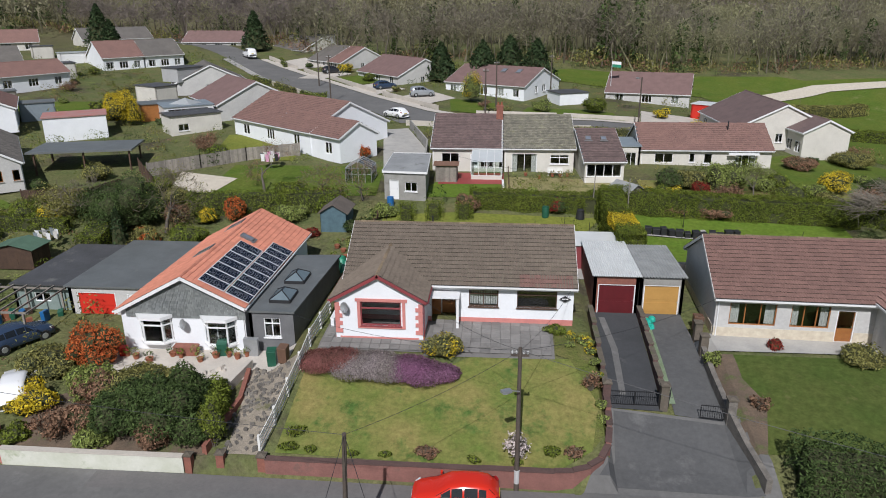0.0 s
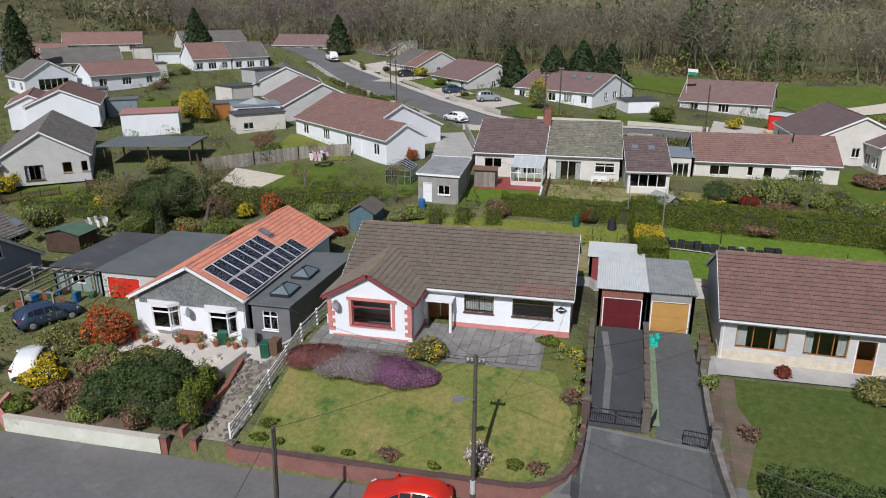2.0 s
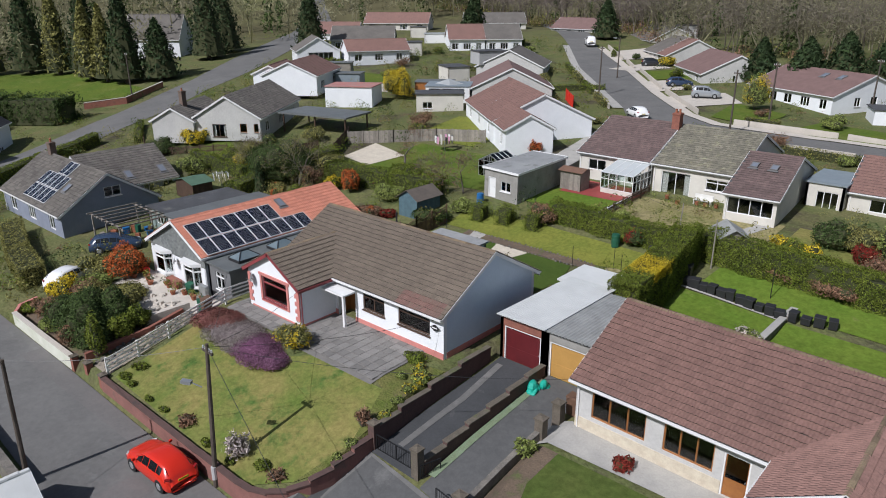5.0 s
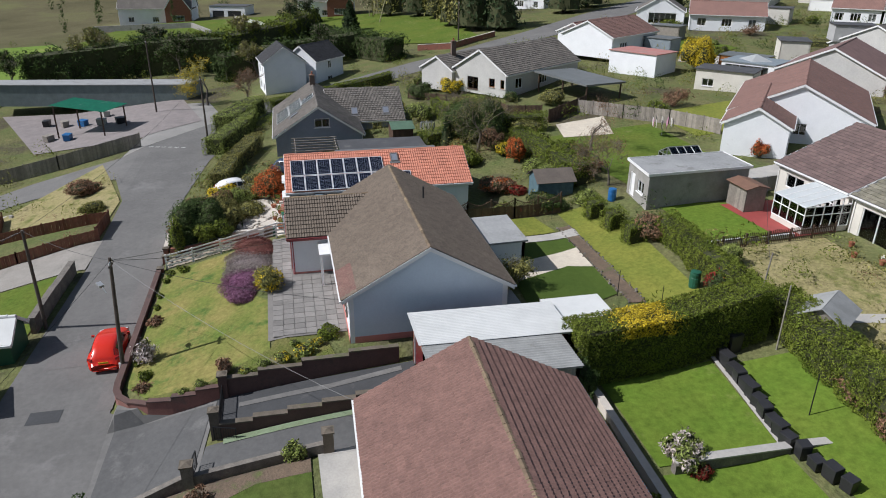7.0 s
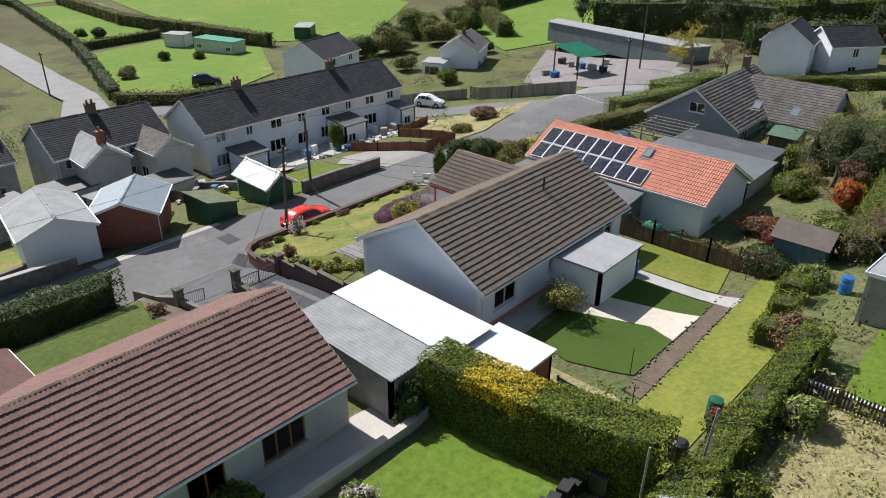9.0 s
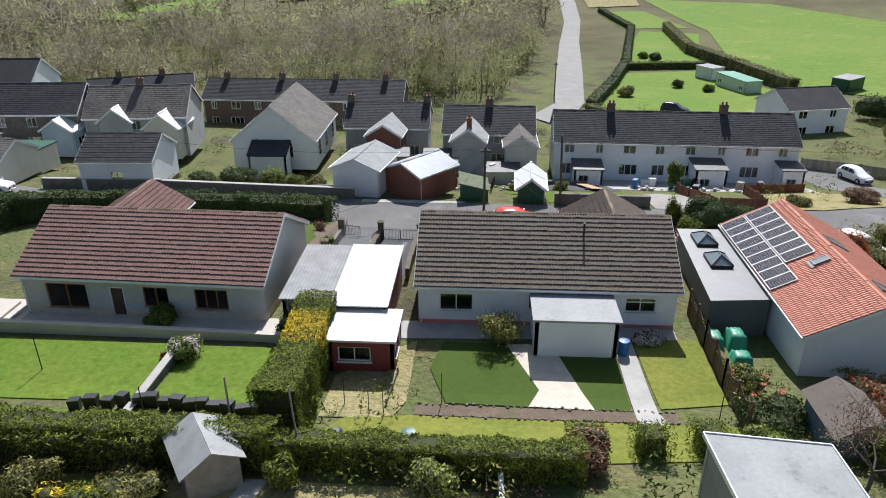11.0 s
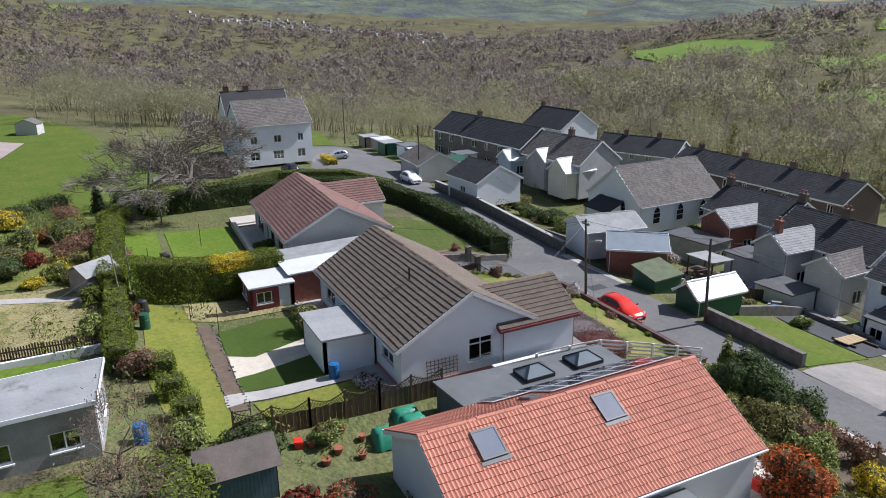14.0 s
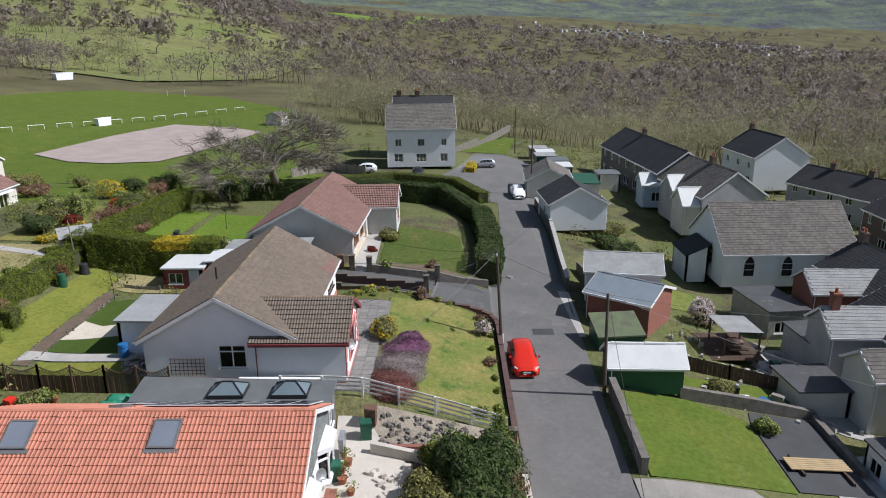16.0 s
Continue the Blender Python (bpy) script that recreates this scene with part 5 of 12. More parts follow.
patch("flower_bed", [(5.0, 30.2), (5.9, 31.5), (6.05, 40), (3.6, 39.5), (3.5, 36.9), (4.3, 36.6), (5.6, 33.2)], WEEDY_GRASS, 0.045, label="weedy border of daffodils beside the drive wall", category="flower bed")
patch("lawn", [(13.4, 30.5), (26, 31), (27, 38.4), (14.0, 38.3), (13.2, 36)], LAWN_FINE, 0.05, label="smooth green front lawn of the red-roofed bungalow", category="lawn")
patch("flower_bed", [(12.75, 30.5), (13.6, 30.5), (14.6, 34), (13.9, 36), (14.0, 38.3), (12.6, 38.3)], SOIL, 0.06, label="stony earth border with small shrubs", category="flower bed")
patch("patio", [(12.3, 38.6), (27, 38.9), (27, 40.8), (12.3, 40.8)], CONCRETE, 0.10, label="pale concrete terrace before the red-roofed bungalow", category="patio")
patch("patio", [(-24.4, 33.8), (-15.4, 34.4), (-12.3, 36.6), (-12.3, 38.2), (-24.4, 38.2)], PALE_CONCRETE, 0.06, label="pale paved forecourt with worn slabs", category="patio")
patch("rubble_bed", [(-13.5, 29.0), (-11.6, 29.0), (-11.6, 36.4), (-14.4, 36.0), (-14.0, 33.0)], RUBBLE, 0.06, label="stony rubble strip beside the white railing", category="ground")
patch("flower_bed", [(-26, 28.9), (-14.6, 28.9), (-15.2, 34.2), (-24.4, 33.7), (-26, 33)], SOIL, 0.06, label="crowded shrub bed behind the white wall", category="flower bed")
patch("lawn", [(3.2, 51.4), (3.8, 54), (2.8, 57.1), (-1.1, 57.2), (-1.7, 55.7), (-0.2, 51.6)], LAWN_DARK, 0.06, label="dark green lawn with a curved edge", category="lawn")
patch("gravel_bed", [(-0.2, 51.6), (-1.7, 55.7), (-1.1, 57.2), (-4.2, 57.3), (-2.9, 52.5), (-1.4, 51.5)], GRAVEL, 0.07, label="pale gravel strip between two lawns", category="ground")
patch("lawn", [(-2.9, 52.5), (-4.2, 57.3), (-5.9, 57.3), (-5.95, 51.8)], LAWN_DARK, 0.062, label="dark green lawn behind the bungalow", category="lawn")
patch("path", [(-6.0, 49.6), (-7.0, 49.6), (-7.1, 57.3), (-7.4, 58.4), (-6.0, 58.3)], CONCRETE, 0.07, label="grey concrete garden path", category="path")
patch("lawn", [(-7.1, 50.6), (-10.7, 50.6), (-10.6, 56.4), (-7.3, 57.0)], LAWN_YELLOW, 0.05, label="yellow-green mossy lawn", category="lawn")
patch("flower_bed", [(-7.9, 57.35), (4.1, 57.3), (4.3, 58.2), (-7.9, 58.25)], SOIL, 0.06, label="long earth border edged with stones", category="flower bed")
patch("lawn", [(-10.6, 58.3), (4.3, 58.25), (7.4, 58.6), (9.0, 61.2), (-4, 61.8), (-10.6, 61.0)], LAWN_YELLOW, 0.05, label="long strip of yellow-green lawn", category="lawn")
patch("flower_bed", [(4.7, 51.4), (8.6, 54.8), (8.6, 58.6), (5.2, 58.5), (4.7, 57)], ROUGH_GRASS, 0.05, label="overgrown vegetable bed with straw-coloured grass", category="flower bed")
patch("yard", [(-9.6, 49.3), (9.2, 49.3), (9.2, 51.4), (-9.6, 50.6)], CONCRETE, 0.05, label="concrete yard behind the bungalow", category="yard")
patch("lawn", [(10.9, 52.4), (17.0, 52.3), (17.2, 57.75), (10.8, 58.4)], LAWN_VIVID, 0.05, label="bright green back lawn with daisies", category="lawn")
patch("lawn", [(17.5, 52.2), (30, 51.6), (30, 57.6), (17.6, 57.75)], LAWN_VIVID, 0.05, label="bright green lawn beside the low wall", category="lawn")
patch("lawn", [(11.4, 58.9), (30, 58.3), (30, 61.6), (12.0, 62.4)], LAWN_VIVID, 0.05, label="bright green lawn beyond the low boxes", category="lawn")
patch("yard", [(12.3, 49.2), (30, 48.6), (30, 50.9), (12.3, 51.4)], PALE_CONCRETE, 0.06, label="pale concrete yard behind the red-roofed bungalow", category="yard")
patch("lawn", [(-8.5, 65), (0, 65), (0, 71.5), (-6.2, 71.5)], LAWN_VIVID, 0.05, label="shady green lawn below the conservatory", category="lawn")
patch("waste_ground", [(0.6, 64.2), (13, 63.8), (13, 72.2), (0.6, 72.6)], ROUGH_GRASS, 0.05, label="rough straw-coloured garden with bare patches", category="ground")
patch("lawn", [(14, 64), (40, 62), (40, 72), (14, 72.5)], LAWN, 0.05, label="allotment-like garden of grass and beds", category="lawn")
patch("lawn", [(-30, 64), (-12, 65), (-13, 76), (-30, 76)], LAWN_BRIGHT, 0.05, label="green back lawn round a bare tree", category="lawn")
patch("gravel_bed", [(-34, 67), (-29, 66), (-28, 71), (-35, 73)], GRAVEL, 0.09, label="pale gravel garden", category="ground")
patch("lawn", [(-34, 78), (-24, 78), (-25, 90), (-36, 90)], LAWN_YELLOW, 0.05, label="lawn behind a grey board fence", category="lawn")
patch("sports_pitch", [(96, 126), (104.5, 121.4), (117.2, 114.4), (139.5, 103.3), (147.5, 97.2), (163.5, 89.2), (167, 80.5), (206, 110), (214, 132), (212.8, 152.5), (171, 167.6), (130, 160)], LAWN_BRIGHT, 0.12, step=4, label="flat green football pitch", category="pitch")
patch("shale_pitch", [(81.5, 107.6), (105, 103.8), (126, 98.2), (123.8, 92.6), (120, 81.9), (113, 74), (99, 76.1), (82.4, 79), (73.8, 81.9), (72, 90), (73.8, 97.4)], SHALE, 0.2, step=4, label="bare reddish shale area beside the pitch", category="ground")
patch("lawn", [(30, 62), (66, 60), (60, 78), (40, 92), (30, 84)], LAWN_BRIGHT, 0.06, step=2.5, label="grass field round the spreading tree", category="lawn")
patch("lawn", [(42, 47), (55, 47), (62, 49), (66, 60), (69, 79), (60, 78), (44, 62), (41.8, 54)], LAWN_BRIGHT, 0.07, step=2.5, label="open grass beside the bare oak", category="lawn")
patch("lawn", [(66, 60), (70, 52), (92, 58), (130, 64), (168, 79), (163.5, 90), (139.5, 104), (117, 115), (104, 122), (96, 127), (60, 112), (46, 108), (44, 95), (60, 78)], LAWN_BRIGHT, 0.06, step=2.5, label="open grass round the shale area", category="lawn")
patch("lawn", [(14, 8), (20, 8), (20, 19), (14, 19)], LAWN, 0.05, label="small lawn behind the garages", category="lawn")
patch("lawn", [(-5.0, 21.5), (-14.3, 21.8), (-13.5, 13.6), (-6, 13.4), (-4.5, 16.8)], LAWN_BRIGHT, 0.05, label="rough green plot behind the lane wall", category="lawn")
patch("yard", [(-14.6, 22.8), (-14.0, 16.3), (-16.7, 14.2), (-19.0, 15.2), (-20.3, 22.9)], mat("worn_concrete", (0.285, 0.265, 0.24), (0.225, 0.21, 0.19), 0.6, 0.9, 0.3, 16, 0.18, stain=(0.16, 0.155, 0.13), stain_at=0.58), 0.06, label="pale concrete parking bay", category="yard")
patch("lawn", [(88, 21), (130, 14), (134, 22), (90, 30)], LAWN_BRIGHT, 0.08, step=2.5, label="bright grass verge below the houses", category="lawn")
for poly in ([(-46, -146), (-62, -138), (-49, -90), (-32, -84), (-36, -110)], [(-28, -74), (-46, -78), (-56, -56), (-43, -34), (-32, -29), (-18, -40)], [(-66, -142), (-56, -86), (-60, -60), (-76, -46), (-116, -72), (-130, -130), (-100, -190), (-60, -215)],
             [(-86, -23), (-112, -50), (-150, -50), (-150, -14), (-118, 2), (-102, -3), (-78, -11)], [(-39, -190), (-55, -188), (-62, -150), (-42, -152)]):
    patch("pasture", poly, PASTURE, 0.14, step=4, label="bright green grazing field", category="field")
patch("rough_field", [(-38, -264), (-60, -244), (-56, -200), (-37, -200)], ROUGH_GRASS, 0.3, step=6, label="straw-coloured rough field beside the lane", category="field")
HILLSIDE = [(262, 165), (270, 215), (330, 260), (405, 300), (440, 360), (520, 400), (600, 395), (620, 300), (600, 200), (560, 140), (430, 112), (320, 122)]
patch("pasture", HILLSIDE, HILL_PASTURE, 0.5, step=12, label="rough hillside pasture above the playing field", category="field")
patch("field", [(-2, 150), (6, 146), (16, 139), (36, 134), (45, 113), (60, 150), (56, 153), (36, 154), (14, 158)], LAWN_BRIGHT, 0.1, step=2.5, label="open green field below the wood", category="field")
HILL_FIELDS = ([(153, -178), (126, -236), (124, -252), (98, -182)], [(116, -282), (70, -293), (60, -237), (88, -219)], [(44, -209), (26, -354), (-13, -300), (-11, -240), (24, -192)], [(620, -512), (403, -430), (325, -415), (275, -322), (344, -330), (465, -377)], [(266, -341), (251, -479), (200, -445), (180, -255)],
               [(140, -262), (146, -360), (110, -386), (72, -267), (86, -224)], [(469, -732), (275, -581), (240, -530), (322, -500)], [(1340, 260), (1800, 60), (1700, -60), (1260, 190)])
for poly in HILL_FIELDS:
    patch("pasture", poly, PASTURE, 0.8, step=16, label="bright green hillside field", category="field")

# ---- the white bungalow ----
bungalow = thing("bungalow", (-2.4, 45, -1.35), "white rendered bungalow with brown tiled roof and pink plinth", "house")
GZM = -1.4
# The east gable's blue sky light is painted in through right_mat.
gable(bungalow, -9.8, 45.12, 5.0, 45.12, 3.97, 4.7, 1.32, GZM, WHITE_RENDER, TILE_BROWN, "roll", 0.33, 0.34, over=0.4, verge=0.2, loose=150, right_mat=SKYLIT_GABLE,
      front=[("w", 7.84, 9.7, 1.19, 2.37, dict(frame_mat=WOOD_DARK, cols=2, blind=1, transom=0.72)), ("w", 10.87, 13.37, 1.18, 2.34, dict(frame_mat=WOOD_DARK, cols=1, transom=0.74)),
             ("h", 5.45, 7.1, 0.02, 2.14)],
      back=[("w", 1.2, 3.1, 1.0, 2.1, dict(cols=2)), ("w", 6.2, 7.6, 1.2, 2.1, dict(cols=2)), ("d", 9.0, 9.9, 0.02, 2.05, {}), ("w", 11.6, 13.3, 1.2, 2.1, dict(cols=2, transom=0.7))],
      left=[("w", 3.95, 5.5, 1.0, 2.4, dict(cols=2, transom=0.72))], plinth=(PINK, 0.42), ridge=RIDGE_MOSS, seed=1)
gable(bungalow, -7.06, 37.8, -7.06, 43.4, 2.95, 2.95, 1.28, GZM, WHITE_RENDER, TILE_BROWN, "roll", 0.33, 0.34, over=0.28, verge=0.25,
      left=[("w", 1.30, 3.77, 0.95, 2.5, dict(frame_mat=MAROON, cols=1, transom=0.72, bar=0.08))], plinth=(PINK, 0.2), ridge=RIDGE_MOSS, seed=5, walls="fbl", barge=MAROON, gutter=MAROON)
for s in (-9.73, -4.39):
    for k in range(8):
        w = 0.26 if k % 2 else 0.44
        a, b = (s, s + w) if s < -7 else (s - w, s)
        part("quoin", Geo().box(a, b, 37.99, 38.06, GZM + 0.44 + k * 0.25, GZM + 0.44 + k * 0.25 + 0.245), PINK, bungalow)
part("surround", Geo().box(-8.36, -8.17, 37.98, 38.06, -0.62, 1.14).box(-5.62, -5.44, 37.98, 38.06, -0.62, 1.14).box(-8.48, -5.32, 37.98, 38.07, 1.14, 1.32).box(-8.17, -5.62, 37.98, 38.06, -0.62, -0.5), PINK, bungalow, "pink window surround")
door(bungalow, Vector((-4.1, 42.1, -1.35)), Vector((1, 0, 0)), Vector((0, -1, 0)), (0.45, 1.45, 0, 2.0), WOOD_BROWN, True, label="varnished timber front door")
part("porch_wall", Geo().box(-4.2, -3.66, 41.9, 42.1, -1.38, 1.0).box(-2.64, -2.4, 41.9, 42.1, -1.38, 1.0).box(-4.3, -4.2, 41.0, 42.1, -1.38, 1.0).box(-2.5, -2.4, 41.0, 41.9, -1.38, 1.0), WOOD_BROWN, bungalow)
part("canopy", Geo().box(-4.4, -2.3, 39.7, 40.7, 0.72, 0.82).box(-2.5, -2.34, 39.75, 39.9, -1.38, 0.72), UPVC, bungalow, "white porch canopy on a post")
part("vent_pipe", Geo().cone((-4.6, 46.6, 3.1), (-4.6, 46.6, 4.0), 0.06, 0.06, 8), BLACK_PLASTIC, bungalow)
outh = thing("lean_to", (-3.7, 51.2, -1.3), "white rendered lean-to with pale and grey flat roof", "outbuilding")
flat_block(outh, [(-5.9, 49.35), (-1.6, 49.35), (-1.6, 52.6), (-5.9, 52.6)], -1.4, 0.92, WHITE_RENDER, FELT_PALE, slope=(0, 0.02))

# ---- garages ----
garage = thing("garage", (7.9, 46, -1.8), "brick-fronted garage with maroon roller door and white sheet roof", "garage")
flat_block(garage, [(6.4, 43.9), (9.35, 43.9), (9.35, 51.2), (6.4, 51.2)], -2.1, 0.78, BRICK, SHEET_WHITE, slope=(0, -0.02), opens={0: [("d", 0.3, 2.75, 0.25, 2.4, dict(material=DOOR_MAROON, name="roller_door"))]}, roof_over=0.08)
corrugated(garage, (6.25, 43.65, 0.985), (9.5, 43.65, 0.985), (9.5, 51.4, 0.84), (6.25, 51.4, 0.84), SHEET_WHITE)
garage_grey = thing("garage", (10.9, 46, -1.8), "grey rendered garage with ochre door and fibre-cement roof", "garage")
flat_block(garage_grey, [(9.45, 43.95), (12.3, 43.95), (12.3, 50.6), (9.45, 50.6)], -2.1, 0.74, BLOCKWORK, SHEET_GREY, slope=(0, -0.02), opens={0: [("d", 0.25, 2.6, 0.2, 2.4, dict(material=DOOR_OCHRE, name="garage_door"))]}, roof_over=0.08)
workshop = thing("workshop", (7.2, 53, -1.3), "red-painted workshop with white flat roof", "outbuilding")
flat_block(workshop, [(5.6, 51.25), (9.0, 51.25), (9.0, 54.3), (5.6, 54.3)], -1.5, 0.45, MAROON, SHEET_WHITE, roof_over=0.14, opens={2: [("w", 0.5, 2.2, 0.75, 1.6, dict(cols=2))], 3: [("w", 0.4, 1.5, 0.75, 1.6, {}), ("d", 2.0, 2.8, 0.1, 1.85, {})]})

# ---- the orange-roofed bungalow ----
corrugated(garage_grey, (9.55, 43.75, 0.945), (12.45, 43.75, 0.945), (12.45, 50.75, 0.80), (9.55, 50.75, 0.80), SHEET_GREY, pitch=0.2, amp=0.03)
orange_house = thing("bungalow", (-18.5, 45, -2.6), "cream bungalow with new orange tiled roof and solar panels", "house")
gable(orange_house, -19.05, 52.76, -19.17, 37.9, 2.44, 4.6, 0.0, -2.75, WHITE_RENDER, TILE_ORANGE, "pan", 0.36, 0.36, over=0.3, verge=0.3, loose=-150, ez_back=0.48, half_back=3.9,
      right=[("w", 1.0, 3.05, 0.72, 2.4, dict(cols=3, transom=0.7)), ("w", 5.2, 7.2, 0.72, 2.4, dict(cols=3, transom=0.7))], ridge=TILE_ORANGE, seed=9)
flat_ext = flat_block(orange_house, [(-15.25, 38.3), (-12.45, 38.3), (-11.9, 48.4), (-15.25, 48.1)], -2.75, 0.1, DARK_RENDER, FELT, roof_over=0.15, opens={0: [("w", 0.9, 1.95, 1.15, 2.45, dict(cols=2, transom=0.7))]})

# ---- the red-roofed bungalow ----
red_house = thing("bungalow", (21, 45, -1.6), "pale rendered bungalow with weathered red tiled roof", "house")
gable(red_house, 13.36, 45.03, 28.55, 44.5, 3.57, 4.8, 1.03, -1.75, PALE_DASH, TILE_RED, "roll", 0.33, 0.34, over=0.4, verge=0.2, loose=150,
      front=[("w", 0.85, 3.6, 0.95, 2.48, dict(frame_mat=WOOD_BROWN, cols=3, sill=False, blind=2)), ("w", 4.45, 6.7, 0.95, 2.45, dict(frame_mat=WOOD_BROWN, cols=3, sill=False, blind=2)), ("d", 7.1, 8.2, 0.1, 2.2, dict(material=WOOD_BROWN, glazed=True))],
      back=[("w", 10.6, 12.6, 0.9, 2.2, dict(frame_mat=WOOD_BROWN, cols=3)), ("w", 7.5, 9.0, 0.9, 2.2, dict(frame_mat=WOOD_BROWN)), ("d", 5.4, 6.3, 0.05, 2.1, dict(material=WOOD_DARK)), ("w", 1.5, 4.0, 0.6, 2.2, dict(frame_mat=WOOD_BROWN, cols=2))],
      plinth=(PALE_STONE, 0.75), ridge=RIDGE_MOSS, seed=13, barge=WHITE_PAINT)
gable(red_house, 25.3, 37.2, 25.3, 43.2, 2.85, 2.9, 1.15, -1.75, PALE_DASH, TILE_RED, "roll", 0.33, 0.34, over=0.3, verge=0.2, ridge=RIDGE_MOSS, seed=15, walls="fbl", left=[("w", 1.5, 3.6, 0.9, 2.3, dict(frame_mat=WOOD_BROWN, cols=3))])

# ---- bungalows behind ----
def openings_row(width, n, w=1.7, v0=0.85, v1=2.2, **k):
    """A row of windows of differing width, some with curtains."""
    out = []
    for i in range(n):
        h = w * (1.0, 0.75, 1.25, 0.9)[(i + n) % 4] / 2
        h = min(h, width / n * 0.42)
        out.append(("w", width * (i + 0.5) / n - h, width * (i + 0.5) / n + h, v0, v1, dict(cols=2 if h < 0.8 else 3, sill=False, bar=0.085, blind=(2, 0, 1)[(i + n) % 3]) | k))
    return out


def simple_house(ax, ay, bx, by, rz, half, ez, gz, wallm, roofm, label, tile=None, tw=0.33, th=0.34, seed=0, nf=3, nb=3, storeys=1, name="bungalow", chim=(), **k):
    t = thing(name, ((ax + bx) / 2, (ay + by) / 2, gz), label, "house")
    L = math.hypot(bx - ax, by - ay) - 0.4
    f, b = openings_row(L, nf), openings_row(L, nb)
    if storeys == 2:
        f, b = f + openings_row(L, nf, v0=3.4, v1=4.6, w=1.2), b + openings_row(L, nb, v0=3.4, v1=4.6, w=1.2)
    gable(t, ax, ay, bx, by, rz, half, ez, gz, wallm, roofm, tile, tw, th, front=f if "front" not in k else k.pop("front"), back=b, seed=seed, **k)
    for c in chim:
        x, y = ax + (bx - ax) * c, ay + (by - ay) * c
        chimney(t, x, y, rz - 0.8, rz + 0.9, 0.9, 0.55, rz=math.degrees(math.atan2(by - ay, bx - ax)))
    return t


b1 = simple_house(-7.7, 81.0, -0.05, 81.05, 5.9, 6.5, 3.2, 0.4, CREAM_RENDER, TILE_PURPLE, "cream semi-detached bungalow with purple-brown tiled roof", "flat", seed=21, front=[("w", 1.0, 2.9, 1.2, 2.2, dict(sill=False)), ("d", 4.1, 5.0, 0.05, 2.1, dict(glazed=True)), ("w", 5.2, 6.6, 0.3, 2.1, dict(cols=3, sill=False))], nb=2)
chimney(b1, -0.3, 80.3, 5.2, 7.0, 0.75, 0.75, BRICK)
b1b = simple_house(0.0, 81.05, 7.8, 81.2, 5.86, 6.5, 3.2, 0.4, CREAM_RENDER, TILE_MOSSY, "cream semi-detached bungalow with mossy grey tiled roof", "flat", seed=20, front=[("w", 0.8, 3.5, 0.1, 2.2, dict(cols=2, sill=False, blind=2)), ("w", 4.9, 6.9, 1.1, 2.1, dict(cols=2, transom=0.7))], nb=2)
b1x = simple_house(7.85, 77.1, 12.2, 77.4, 5.0, 6.6, 2.75, 0.3, CREAM_RENDER, TILE_PURPLE, "cream extension with faded tiled roof and sun room", "flat", nf=1, nb=1, seed=22, name="extension", front=[("w", 0.2, 3.7, 0.85, 2.15, dict(cols=4, sill=False))])
for x in (9.1, 10.7):
    rooflight(b1x, (x, 75.0, 4.28), (1, 0, 0), Vector((0, 6.6, 2.25)).normalized(), Vector((0, -2.25, 6.6)).normalized(), 0.6, 0.8)
b2l = thing("extension", (13.8, 80, 0.3), "cream link room with blue-grey flat roof", "extension")
flat_block(b2l, [(12.35, 78.7), (15.35, 78.7), (15.35, 84.0), (12.35, 84.0)], -0.2, 2.75, CREAM_RENDER, SHEET_BLUE, opens={0: [("w", 0.9, 2.6, 0.4, 2.3, dict(cols=3, sill=False))]})
b2 = simple_house(15.3, 83.45, 30.0, 83.6, 4.68, 4.3, 2.32, -0.1, CREAM_RENDER, TILE_RED, "cream bungalow with red-brown tiled roof", "flat", seed=23, front=[("w", 1.6, 3.6, 0.95, 2.0, dict(cols=2, sill=False)), ("w", 5.4, 6.0, 1.0, 2.0, dict(cols=1)), ("w", 7.0, 7.9, 0.9, 2.0, dict(cols=1)), ("w", 10.4, 12.6, 0.1, 2.1, dict(cols=3, sill=False, blind=2))], nb=3)
part("awning_box", Geo().bar((25.0, 79.0, 2.0), (28.3, 79.05, 2.0), 0.3, 0.2), UPVC, b2, "white awning box over the patio doors")
part("vent_pipe", Geo().cone((25.6, 82.4, 4.1), (25.6, 82.4, 5.1), 0.07, 0.07, 8), BLACK_PLASTIC, b2)
c1 = simple_house(-18.4, 84.6, -31.8, 95.6, 6.7, 6.3, 3.7, 1.0, WHITE_RENDER, TILE_RED, "white L-shaped bungalow with dark red tiled roof", "flat", seed=24, left=[("w", 5.4, 6.6, 1.0, 2.1, {})])
c2 = simple_house(-16.2, 78.7, -26.6, 87.2, 5.3, 3.0, 3.68, 0.8, WHITE_RENDER, TILE_RED, "white gabled wing with dark red tiled roof", "flat", seed=25, nf=0, nb=3, name="wing")
bw = simple_house(-51.6, 62.9, -62.0, 77.0, 5.76, 4.6, 3.0, 0.1, PALE_DASH, TILE_GREY, "pale bungalow with ribbed grey-brown tiled roof", "roll", 0.36, 0.36, seed=26, left=[("w", 2.1, 3.9, 0.5, 2.1, dict(frame_mat=WOOD_DARK, cols=2, blind=2)), ("w", 5.7, 6.6, 1.1, 2.2, dict(frame_mat=WOOD_BROWN, cols=1)), ("w", 7.5, 8.3, 1.1, 2.2, dict(frame_mat=WOOD_BROWN, cols=1))])
bww = simple_house(-56.9, 58.4, -63.6, 67.2, 4.3, 3.0, 2.6, -0.2, PALE_DASH, TILE_GREY, "low pale wing with tiled roof beside the bungalow", "roll", 0.36, 0.36, seed=261, nf=0, nb=2, name="wing")
